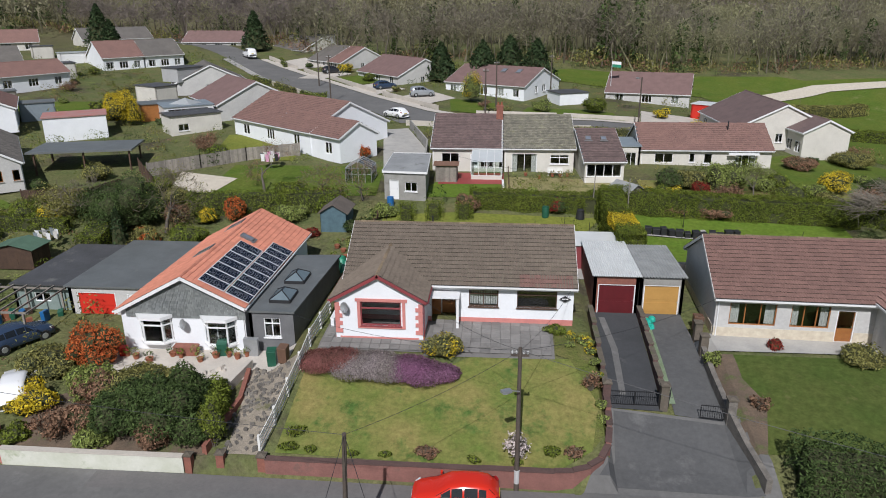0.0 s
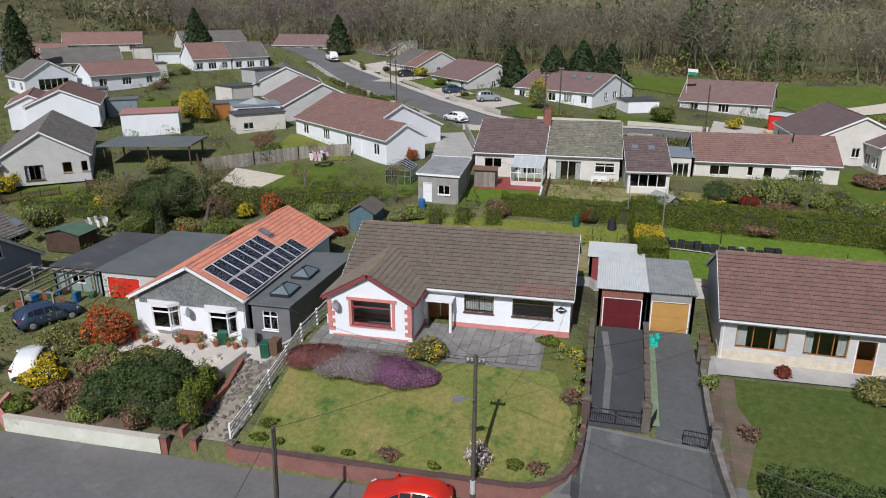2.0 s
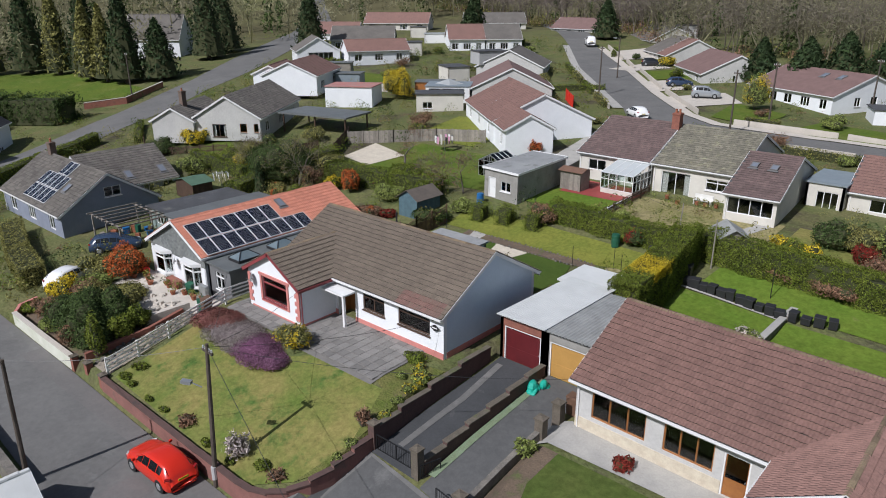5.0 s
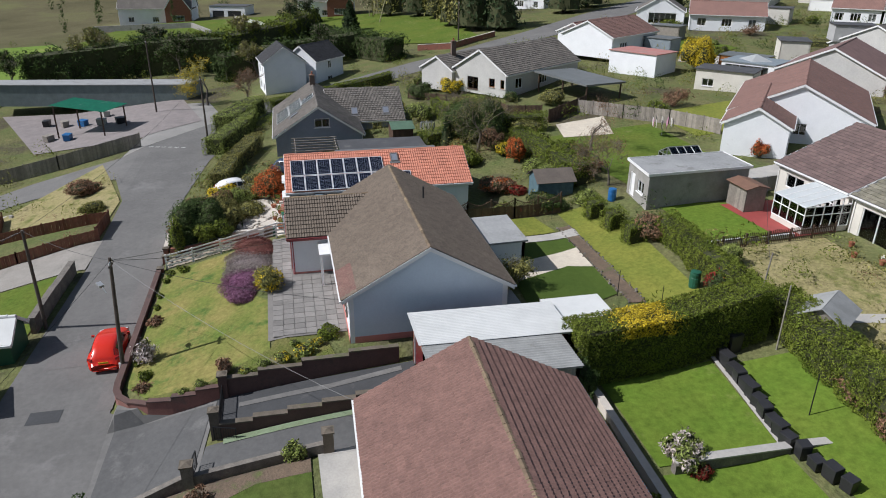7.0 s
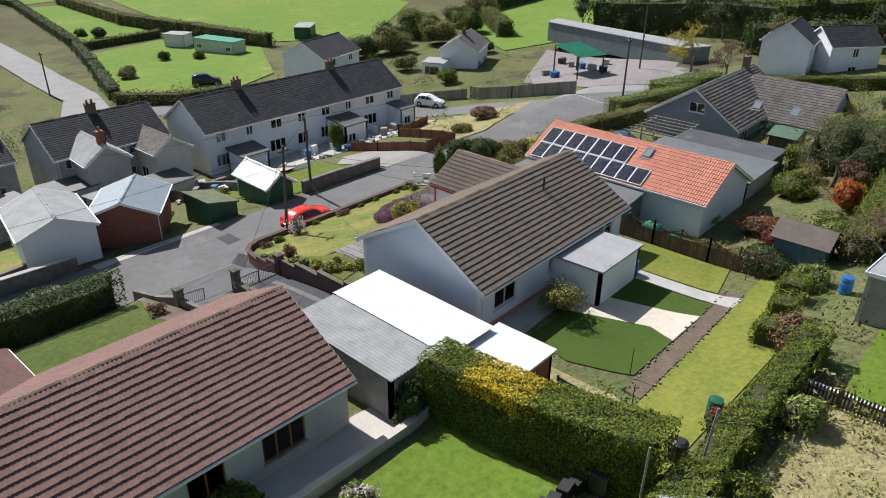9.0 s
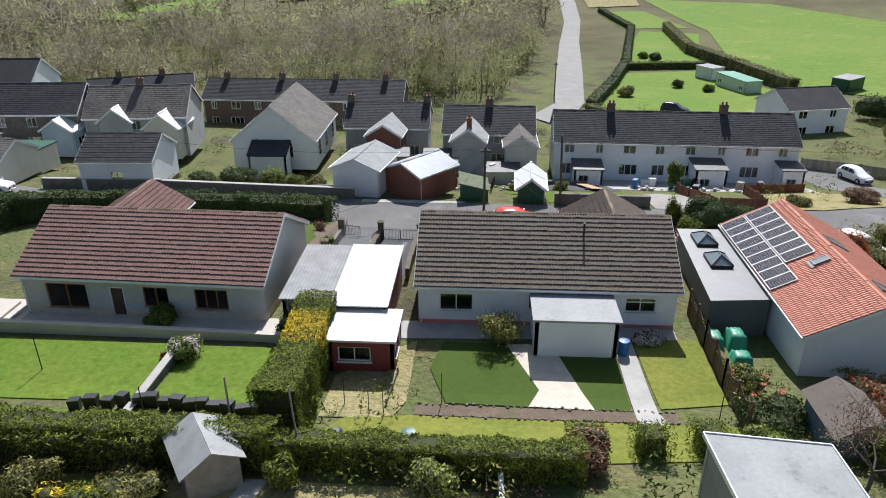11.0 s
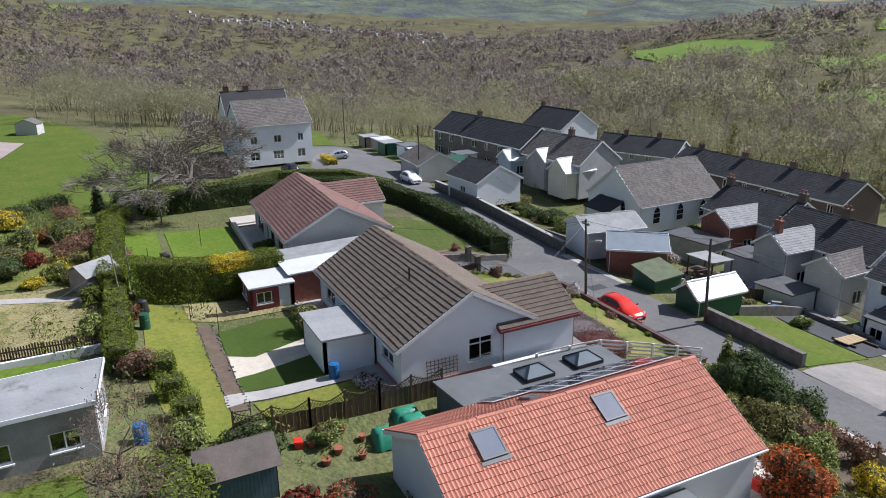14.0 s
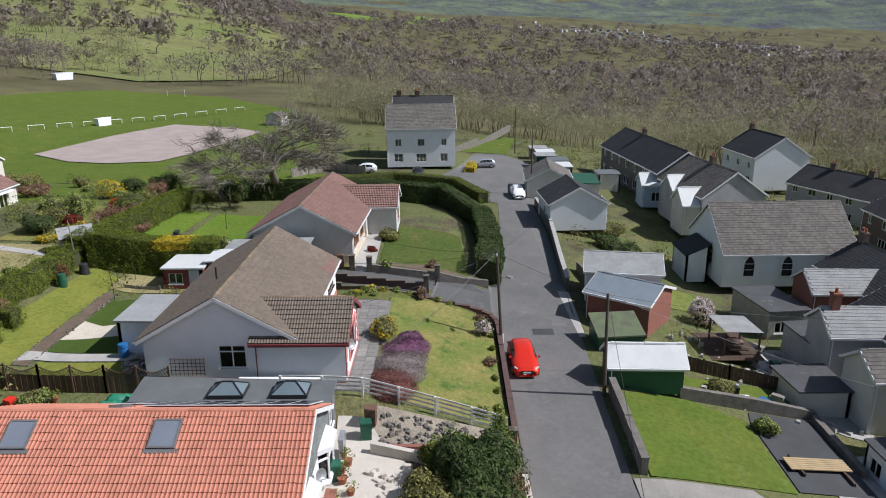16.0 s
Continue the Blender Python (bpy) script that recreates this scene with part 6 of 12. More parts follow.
chimney(bww, -58.6, 61.2, 3.6, 6.0, 0.8, 0.6, BROWN_BRICK, 1)
w2 = simple_house(-66.6, 83.9, -74.4, 95.5, 7.5, 4.8, 5.35, 2.2, WHITE_RENDER, TILE_RED, "white gabled bungalow with red tiled roof", "flat", seed=27, left=[], nf=2)
w2w = simple_house(-71.5, 83.6, -78.5, 92.5, 6.7, 3.0, 5.3, 2.0, WHITE_RENDER, TILE_RED, "low white wing with red tiled roof", seed=271, nf=0, nb=2, name="wing")
nh = simple_house(-89.0, 108.1, -96.7, 112.6, 9.3, 4.6, 6.6, 3.6, WHITE_RENDER, TILE_GREY, "white gabled bungalow with a glazed gable room", seed=281, nf=2, nb=2, left=[("w", 2.0, 7.0, 0.8, 2.7, dict(cols=5, sill=False))])
nhr = simple_house(-86.5, 112.5, -80.0, 124.0, 8.7, 3.8, 6.6, 3.8, WHITE_RENDER, TILE_RED, "low white wing with dull red roof", seed=282, nf=3, nb=2, name="wing")
nhg = simple_house(-108.0, 127.8, -96.9, 137.8, 10.2, 5.2, 7.4, 4.6, CREAM_RENDER, TILE_GREY, "pale bungalow with broad grey-brown roof", seed=283, nf=4, nb=3)
E_HALF = [(-82.7, 140.0, -77.0, 146.1, TILE_RED), (-77.0, 146.1, -71.3, 152.2, TILE_GREY)]
for i, (ax, ay, bx, by, rm) in enumerate(E_HALF):
    simple_house(ax, ay, bx, by, 10.85, 5.2, 7.8, 4.8, WHITE_RENDER, rm, "white semi-detached bungalow with tiled roof", seed=290 + i, nf=3, nb=3)
for i, (ax, ay, bx, by, rz, half, rm, wm) in enumerate(((-36.0, 102.1, -44.3, 112.1, 7.2, 6.3, TILE_DUSKY, PALE_DASH), (-50.6, 120.9, -56.4, 132.0, 7.95, 6.4, TILE_GREY, PALE_DASH), (-106.4, 174.1, -94.3, 186.3, 12.2, 5.0, TILE_GREY, CREAM_RENDER), (-84.1, 189.3, -67.6, 188.2, 11.0, 4.8, TILE_DUSKY, PALE_DASH), (-44.5, 176.5, -56.0, 187.5, 9.95, 6.2, TILE_GREY, CREAM_RENDER),
              (-30.0, 154.8, -34.0, 159.0, 8.85, 6.3, TILE_RED, PALE_DASH), (-34.05, 159.05, -40.0, 165.3, 8.85, 6.3, TILE_GREY, PALE_DASH), (-14.9, 136.6, -25.0, 148.5, 7.87, 6.4, TILE_DUSKY, PALE_DASH), (32.9, 128.6, 19.1, 132.3, 6.0, 6.3, TILE_DUSKY, PALE_DASH), (-124.4, 154.0, -109.5, 164.0, 12.4, 5.0, TILE_RED, CREAM_RENDER),
              (35.1, 90.8, 34.5, 105.7, 5.87, 6.3, TILE_PURPLE, CREAM_RENDER), (39.0, 87.6, 38.0, 94.5, 4.5, 3.2, TILE_PURPLE, CREAM_RENDER), (-112, 140.5, -122, 134, 10.6, 4.4, TILE_RED, WHITE_RENDER))):
    gz = ground((ax + bx) / 2, (ay + by) / 2)
    dz = 3.0 if half > 5.5 else 2.7 if half > 4 else 1.5
    simple_house(ax, ay, bx, by, rz, half, rz - dz, min(gz, rz - dz - 2.4), wm, rm, "pale rendered estate bungalow with tiled roof", seed=30 + i, nf=4, nb=3, left=[("w", half - 1.5, half - 0.6, 1.0, 2.1, {})] if half > 5.5 else [])
ih = simple_house(-7.3, 134.6, 6.9, 126.4, 7.1, 6.9, 4.5, 1.8, WHITE_RENDER, TILE_DUSKY, "white bungalow with broad red tiled roof and rooflights", seed=44, nf=5, nb=3, right=[("w", 3.6, 4.6, 1.2, 2.4, {}), ("w", 6.4, 7.6, 1.2, 2.4, {})])
iu, iv, inn = Vector((0.866, -0.5, 0)), Vector((0.5, 0.866, 0)) * 6.9 + Z * 2.6, Vector((-0.5, -0.866, 0)) * 2.6 + Z * 6.9
for k in (9.5, 12.5):
    rooflight(ih, Vector((-7.3, 134.6, 7.1)) + iu * k - iv * 0.25, iu, iv.normalized(), inn.normalized(), 0.9, 1.2)
# box dormer with white windows on the slope of the second gabled bungalow
dm = thing("dormer", (-57, 124, 6), "grey box dormer with a row of white windows", "dormer")
flat_block(dm, [(-58.9, 119.9), (-55.2, 118.0), (-52.6, 123.0), (-56.3, 124.9)][::1], 5.2, 7.5, GREY_RENDER, FELT_DARK, opens={3: [("w", 0.4, 5.2, 0.7, 1.8, dict(cols=5, sill=False))]})
# glazed garden rooms: roof lantern room and lean-to on the estate bungalows
lr = thing("garden_room", (-43, 97, 2), "white flat-roofed garden room with a glass lantern", "garden room")
flat_block(lr, [(-46.8, 94.6), (-41.4, 98.6), (-44.6, 103.2), (-50.0, 99.2)], 1.6, 4.3, UPVC, SHEET_BLUE, opens={0: [("w", 0.5, 6.0, 0.7, 2.4, dict(cols=6, sill=False))]})
part("roof_lantern", Geo().add([(-47.6, 97.6, 4.42), (-44.2, 97.2, 4.42), (-43.6, 99.9, 4.42), (-47.0, 100.3, 4.42), (-45.6, 98.75, 5.2)], [(0, 1, 4), (1, 2, 4), (2, 3, 4), (3, 0, 4), (3, 2, 1, 0)]), PANE_OPAL, lr, "glass pyramid roof lantern")
ct = thing("garage", (12.0, 119, 1.5), "white flat garage with a grey felt roof", "garage")
flat_block(ct, [(9.2, 117.6), (14.0, 119.6), (12.2, 124.0), (7.4, 122.0)], 0.8, 3.7, WHITE_RENDER, FELT_DARK)
for x, y, w, d, h, turn, m, rm, lab in ((-56.5, 112.4, 5.5, 4, 2.7, -30, CREAM_RENDER, FELT_DARK, "cream flat garage behind a bungalow"), (-83, 128.5, 5, 4, 2.6, 45, CREAM_RENDER, FELT_DARK, "cream flat garage beside the semi"), (31.5, 112.5, 4, 3.2, 2.4, -35, DOOR_RED, SHEET_WHITE, "bright red sheet garage with white roof"), (-67, 97, 4.5, 3.4, 2.4, 35, SHEET_BLUE, FELT, "small blue-grey shed by a bungalow"), (-50.2, 100.5, 6, 3.6, 2.3, 35, WOOD_BROWN, FELT, "brown timber shed by the red fence"), (-47, 188, 5, 4, 2.6, 20, PALE_DASH, FELT_DARK, "pale flat garage at the wood edge"), (-78, 104, 5, 3, 2.3, 40, WOOD_GREY, FELT, "weathered garden shed on the estate"), (-98, 147, 4, 3, 2.4, 40, CREAM_RENDER, FELT_DARK, "cream porch block of a bungalow"), (-88.5, 144, 7, 3, 2.0, 45, UPVC, PANE_OPAL, "pale polythene greenhouse on the estate")):
    t = thing("garage" if m not in (WOOD_BROWN, WOOD_GREY, SHEET_BLUE) else "shed", (x, y, ground(x, y)), lab, "garage" if m not in (WOOD_BROWN, WOOD_GREY, SHEET_BLUE) else "shed")
    c, q = math.cos(radians(turn)), math.sin(radians(turn))
    flat_block(t, [(x + a * c - b * q, y + a * q + b * c) for a, b in ((-w / 2, -d / 2), (w / 2, -d / 2), (w / 2, d / 2), (-w / 2, d / 2))], ground(x, y) - 0.4, ground(x, y) + h, m, rm)
BLUE_RENDER = mat("blue_grey_render", (0.25, 0.275, 0.345), (0.21, 0.232, 0.29), 0.7, 0.9, 0.2, 20, 0.1, stain=(0.2, 0.21, 0.25), stain_at=0.6)
dh = simple_house(-37.9, 41.65, -53.0, 41.7, 2.2, 4.9, -1.0, -3.6, BLUE_RENDER, TILE_GREY, "grey rendered dormer bungalow with solar panels", "roll", 0.36, 0.36, seed=50, left=[("w", 3.9, 5.5, 3.5, 4.45, dict(cols=2))], barge=UPVC, gutter=UPVC)
dh2 = simple_house(-49.7, 43.0, -49.7, 52.2, 1.8, 5.0, -1.2, -3.4, BLUE_RENDER, TILE_GREY, "grey rear wing with tiled roof", "roll", 0.36, 0.36, seed=51, name="wing", front=[("w", 5.0, 6.2, 0.9, 2.0, {}), ("w", 7.2, 8.4, 0.2, 2.0, {})])
for y in (46.0, 49.6):
    rooflight(dh2, (-43.3, y, 0.33), (0, 1, 0), Vector((-4.6, 0, 3.0)).normalized(), Vector((3.0, 0, 4.6)).normalized(), 0.75, 1.1)
chimney(dh, -50.6, 41.7, 1.6, 3.4, 0.8, 0.6, BROWN_BRICK, 1)
wh = simple_house(-74.0, 38.6, -81.5, 37.6, 3.6, 3.4, 1.2, -4.2, WHITE_RENDER, SLATE, "white two-storey cottage with slate roof", "flat", seed=52, storeys=2, nf=2, nb=2)
whb = simple_house(-79.5, 41.0, -86.0, 46.0, 3.0, 3.2, 0.7, -4.2, WHITE_RENDER, SLATE, "white cottage wing with slate roof", "flat", seed=53, storeys=2, nf=1, nb=2, name="wing")

# ---- south side: terraces, chapel, garages ----
terrace = simple_house(-34.7, 1.0, -6.8, 0.4, -0.57, 4.3, -3.4, -8.1, WHITE_RENDER, SLATE, "white rendered two-storey terrace with dark slate roof", "flat", 0.3, 0.28, seed=60, nf=8, nb=8, storeys=2, name="terrace", chim=(0.29, 0.756))
d0 = simple_house(-5.0, -3.0, 6.5, -3.25, -1.0, 4.2, -3.6, -8.2, GREY_RENDER, SLATE, "grey rendered cottages with slate roof", "flat", 0.3, 0.28, seed=61, nf=4, nb=4, storeys=2, name="terrace", chim=(0.5,))
chapel = thing("chapel", (26.4, -2, -7), "white rendered chapel with brown tiled roof and arched windows", "chapel")
gable(chapel, 26.3, 4.95, 26.5, -8.9, 0.48, 5.2, -3.7, -7.2, WHITE_RENDER, TILE_GREY, "flat", 0.3, 0.3, front=[], seed=62)


def arched_window(root, o, u, n, w, h):
    """A pointed church window: a pale surround and a dark leaded pane, set on the wall at its sill's middle o."""
    arch = [(-w / 2, 0), (w / 2, 0), (w / 2, h * 0.6), (w * 0.36, h * 0.8), (0, h), (-w * 0.36, h * 0.8), (-w / 2, h * 0.6)]
    at = lambda a, b, k: o + u * a + Z * b + n * k  # noqa: E731
    fr = part("arched_window", Geo().slab([at(a * 1.25, b * 1.06 - 0.06, 0.05) for a, b in arch], n, 0.06), UPVC, root, "pointed church window with pale surround")
    p = part("pane", Geo().slab([at(a, b, 0.07) for a, b in arch], n, 0.018), DARK_GLAZE, fr)
    for z in (0.3, 0.6):
        part("glazing_bar", Geo().slab([at(-w / 2, h * z, 0.085), at(w / 2, h * z, 0.085), at(w / 2, h * z + 0.05, 0.085), at(-w / 2, h * z + 0.05, 0.085)], n, 0.014), UPVC, fr)
    return p


DARK_GLAZE = mat("leaded_glass", (0.02, 0.022, 0.026), (0.03, 0.032, 0.036), 3, 0.12, fine=0.2, spec=0.6)
for k in (2.7, 6.5, 10.3):
    arched_window(chapel, Vector((21.385, 4.75 - k, -6.0)), Vector((0, -1, 0)), Vector((-1, 0, 0)), 1.0, 2.1)
for k in (-1.9, 1.9):
    arched_window(chapel, Vector((26.3 + k, 4.8, -5.6)), Vector((-1, 0, 0)), Vector((0, 1, 0)), 0.9, 2.2)
t2 = simple_house(13.8, -26.5, 45.7, -27.0, -2.7, 4.2, -5.2, -10.2, BROWN_BRICK, SLATE, "brown brick terrace with grey slate roofs and chimneys", "flat", 0.3, 0.3, seed=63, nf=9, nb=9, storeys=2, name="terrace", chim=(0.1, 0.35, 0.62, 0.9))
t3 = simple_house(50.9, -1.0, 77.0, 1.4, 1.8, 4.3, -1.2, -6.2, STONE, SLATE, "stone terrace with dark slate roof and rooflights", "flat", 0.3, 0.3, seed=64, nf=6, nb=7, storeys=2, name="terrace", chim=(0.65,))
t3b = simple_house(38.4, -2.9, 50.8, -1.2, 1.32, 4.4, -1.8, -6.8, GREY_RENDER, TILE_GREY, "grey rendered end house with ribbed tile roof", "flat", 0.3, 0.34, seed=65, nf=3, nb=3, storeys=2, name="house", chim=(0.5,))
t4 = simple_house(70.5, -23.5, 82.6, -22.6, 0.76, 5.0, -2.6, -8.2, WHITE_RENDER, SLATE, "white gabled house with slate roof", seed=66, nf=3, nb=3, storeys=2, name="house", chim=(0.95,))
t5 = simple_house(49.4, -30.4, 64.6, -24.6, -2.6, 4.2, -5.2, -9.8, GREY_RENDER, SLATE, "grey terrace with slate roof", seed=67, nf=5, nb=5, storeys=2, name="terrace", chim=(0.3, 0.7))
white_house = simple_house(73.2, 42.4, 73.6, 30.9, 6.4, 5.0, 2.95, -3.3, WHITE_RENDER, TILE_GREY, "white two-storey house with grey-brown tiled roof", "flat", 0.33, 0.34, seed=68, nf=3, nb=3, storeys=2, name="house")
sg1 = simple_house(33.7, 17.0, 41.3, 17.4, 0.6, 3.6, -1.4, -4.6, WHITE_RENDER, SLATE, "white gabled garage with slate roof", "flat", seed=69, nf=1, nb=1, name="garage")
sga = simple_house(13.8, 20.2, 12.6, 13.6, -0.8, 2.6, -1.9, -4.8, WHITE_RENDER, SHEET_GREY, "white garage with pale sheet roof", seed=70, nf=0, nb=0, name="garage")
sgb = simple_house(9.3, 19.9, 5.8, 15.4, -1.2, 2.6, -2.2, -4.9, BRICK, SHEET_BLUE, "brick double garage with blue-grey sheet roof", seed=71, nf=0, nb=0, name="garage")
gsh = simple_house(-3.2, 22.0, -3.4, 16.8, -1.88, 1.5, -3.0, -5.0, SHEET_GREEN, SHEET_WHITE, "dark green shed with white sheet roof", seed=72, nf=0, nb=0, name="shed")
fb = thing("outbuilding", (-9.5, 68, 0.4), "long grey block outbuilding with silvered flat roof", "outbuilding")
flat_block(fb, [(-11.0, 64.2), (-7.0, 63.8), (-7.5, 72.3), (-11.2, 72.3)], 0.0, 2.9, BLOCKWORK, FELT_PALE, trim=UPVC, opens={3: [("w", 0.9, 1.8, 1.0, 1.9, {}), ("w", 3.6, 4.8, 1.0, 1.9, dict(cols=2)), ("w", 6.2, 7.4, 1.0, 1.9, dict(cols=2))], 0: [("d", 0.5, 1.4, 0.3, 2.2, {}), ("w", 2.0, 3.2, 1.1, 2.0, {})]})

# ---- front boundary: walls, pillars, gates, railing ----
def wall_run(name, path, z0, tops, thick, material, label, coping=None, category="wall"):
    """A wall along a path; z0 and tops: heights at the points, stepping or sloping."""
    t = thing(name, (*path[0], z0[0] if isinstance(z0, (list, tuple)) else z0), label, category, kind="structure")
    n = len(path)
    z0 = z0 if isinstance(z0, (list, tuple)) else [z0] * n
    left, right = [], []
    for i in range(n):
        p = Vector(path[i])
        d0 = (p - Vector(path[i - 1])).normalized() if i else None
        d1 = (Vector(path[i + 1]) - p).normalized() if i < n - 1 else None
        d = ((d0 or d1) + (d1 or d0)).normalized()
        s = Vector((-d.y, d.x)) * thick / 2
        left.append(p + s), right.append(p - s)
    g, c = Geo(), Geo()
    for i in range(n - 1):
        q = [tuple(right[i]), tuple(right[i + 1]), tuple(left[i + 1]), tuple(left[i])]
        zt = tops[i]
        zt = zt if isinstance(zt, (list, tuple)) else (zt, zt)
        g.prism(q, [z0[i], z0[i + 1], z0[i + 1], z0[i]], [zt[0], zt[1], zt[1], zt[0]])
        if coping:
            big = []
            for a, b in ((right[i], left[i]), (right[i + 1], left[i + 1])):
                m = (a - b).normalized() * 0.04
                big.append((tuple(a + m), tuple(b - m)))
            q = [big[0][0], big[1][0], big[1][1], big[0][1]]
            c.prism(q, [zt[0] + 0.002, zt[1] + 0.002, zt[1] + 0.002, zt[0] + 0.002], [zt[0] + 0.07, zt[1] + 0.07, zt[1] + 0.07, zt[0] + 0.07])
    part("masonry", welded(g), material, t)
    if coping:
        part("coping", welded(c), coping, t)
    return t


def pillar(x, y, z0, z1, w, material, label="brick gate pillar with concrete cap", cap=None):
    t = thing("gate_pillar", (x, y, z0), label, "pillar", kind="structure")
    part("shaft", Geo().box(x - w / 2, x + w / 2, y - w / 2, y + w / 2, z0, z1), material, t)
    part("cap", Geo().box(x - w / 2 - 0.05, x + w / 2 + 0.05, y - w / 2 - 0.05, y + w / 2 + 0.05, z1 + 0.001, z1 + 0.07).add(
        [(x - w / 2, y - w / 2, z1 + 0.07), (x + w / 2, y - w / 2, z1 + 0.07), (x + w / 2, y + w / 2, z1 + 0.07), (x - w / 2, y + w / 2, z1 + 0.07), (x, y, z1 + 0.16)], [(0, 1, 4), (1, 2, 4), (2, 3, 4), (3, 0, 4)]), cap or MOSS_BRICK, t)
    return t


WALL_PINK = mat("faded_red_wall", (0.27, 0.125, 0.105), (0.20, 0.095, 0.08), 1.1, 0.92, 0.35, 14, 0.18, stain=(0.13, 0.10, 0.085), stain_at=0.58)
MOSS_BRICK = mat("mossy_brown_coping", (0.15, 0.125, 0.1), (0.1, 0.085, 0.065), 1.6, 0.95, 0.4, 14, 0.3, stain=(0.1, 0.11, 0.05), stain_at=0.56)
WALL_MAROON = mat("dark_brown_wall", (0.125, 0.075, 0.065), (0.09, 0.055, 0.05), 1.1, 0.92, 0.35, 14, 0.18, stain=(0.06, 0.05, 0.045), stain_at=0.6)
curve = [(3.0, 28.55), (3.9, 28.62), (4.7, 28.95), (5.35, 29.55), (5.8, 30.5), (6.0, 31.7), (6.08, 32.9), (6.1, 34.05)]
wall_run("garden_wall", [(-11.3, 28.6), (-8, 28.6), (-4.2, 28.58), (-0.5, 28.56)] + curve, [-4.5] * 9 + [-4.4, -4.0, -3.4],
         [-3.38, -3.36, -3.34, -3.3, -3.26, -3.22, -3.14, (-3.05, -3.0), (-2.85, -2.8), (-2.6, -2.55), (-2.3, -2.25)], 0.26, WALL_PINK, "faded red brick front wall curving into the drive", coping=WALL_MAROON)
wall_run("drive_wall", [(6.12, 34.4), (6.13, 36.0), (6.14, 38.2), (6.15, 40.6), (6.15, 43.2)], [-3.2, -2.9, -2.6, -2.3, -2.1], [-1.78, -1.5, -1.22, -0.98], 0.24, WALL_MAROON, "dark stepped brick wall along the black drive", coping=MOSS_BRICK)
wall_run("drive_wall", [(9.32, 34.3), (9.34, 35.8), (9.36, 37.4), (9.4, 39), (9.42, 40.6), (9.44, 42.2), (9.45, 43.8)], [-3.2, -2.95, -2.75, -2.5, -2.35, -2.2, -2.1], [-2.15, -1.95, -1.75, -1.55, -1.35, -1.2], 0.26, WALL_MAROON, "rough stepped wall between two drives", coping=MOSS_BRICK)
wall_run("drive_wall", [(12.45, 33.4), (12.4, 36.3), (12.45, 39.0)], [-3.4, -3.0, -2.6], [(-2.3, -1.9), (-1.9, -1.5)], 0.28, STONE, "rough low stone wall beside the grey drive")
wall_run("drive_wall", [(13.1, 28.7), (12.75, 31.1), (12.45, 33.0)], [-4.5, -4.3, -3.6], [(-3.3, -2.9), (-2.9, -2.3)], 0.3, STONE, "crumbling stone wall at the lane edge")
pillar(6.13, 34.25, -3.3, -1.55, 0.42, WALL_MAROON)
pillar(9.2, 34.07, -3.3, -1.48, 0.42, MOSS_BRICK, "weathered block gate pillar")
pillar(12.5, 33.2, -3.6, -1.7, 0.45, STONE, "ivy-clad stone gate pillar")
pillar(12.5, 40.6, -2.4, -0.75, 0.45, MOSS_BRICK, "weathered block pillar with cap")
pillar(12.5, 39.1, -2.5, -0.9, 0.45, MOSS_BRICK, "weathered block pillar with cap")
pillar(-13.65, 28.75, -4.5, -3.3, 0.4, BRICK)
pillar(-11.5, 28.7, -4.5, -3.3, 0.4, BRICK)
pillar(-15.25, 28.55, -4.5, -3.35, 0.36, BRICK)
wall_run("garden_wall", [(-25.2, 28.45), (-20, 28.45), (-15.5, 28.5)], -4.6, [-3.42, -3.42], 0.24, mat("stained_cream_wall", (0.66, 0.66, 0.58), (0.55, 0.56, 0.46), 0.8, 0.9, 0.2, 20, 0.06, stain=(0.36, 0.40, 0.26), stain_scale=0.5, stain_at=0.57), "pale cream roadside wall stained green", coping=PALE_CONCRETE)
wall_run("garden_wall", [(-25.2, 28.45), (-26.4, 29.2), (-26.9, 30.6)], -4.6, [-3.45, -3.4], 0.22, PINK, "short pink wall curving off the lane")
wall_run("step_edge", [(-14.6, 29.0), (-14.1, 33.0), (-14.5, 35.6)], -4.2, [(-3.1, -2.6), (-2.6, -2.3)], 0.25, BRICK, "low brick edging up the garden path")


def iron_gate(x0, x1, y, z0, z1, swing=0.0, label="black wrought-iron drive gate"):
    t = thing("iron_gate", (x0, y, z0), label, "gate")
    m = Matrix.Translation((x0, y, 0)) @ Matrix.Rotation(radians(swing), 4, "Z")
    w = x1 - x0
    part("gate_frame", Geo().bar(m @ Vector((0, 0, z0)), m @ Vector((w, 0, z0)), 0.04, 0.04).bar(m @ Vector((0, 0, z1)), m @ Vector((w, 0, z1)), 0.04, 0.04).bar(m @ Vector((0, 0, z0)), m @ Vector((0, 0, z1)), 0.04, 0.04, (1, 0, 0)).bar(m @ Vector((w, 0, z0)), m @ Vector((w, 0, z1)), 0.04, 0.04, (1, 0, 0)), METAL_DARK, t)
    k = int(w / 0.11)
    for i in range(1, k):
        a = w * i / k
        part("bar", Geo().cone(m @ Vector((a, 0, z0)), m @ Vector((a, 0, z1 + 0.1 * math.sin(math.pi * i / k))), 0.01, 0.01, 5), METAL_DARK, t)
    return t


iron_gate(6.36, 7.66, 34.2, -2.85, -2.05), iron_gate(7.7, 8.97, 34.2, -2.85, -2.05)
iron_gate(11.0, 12.2, 33.35, -2.95, -2.2, -8), iron_gate(9.45, 10.5, 34.0, -2.9, -2.2, 72)

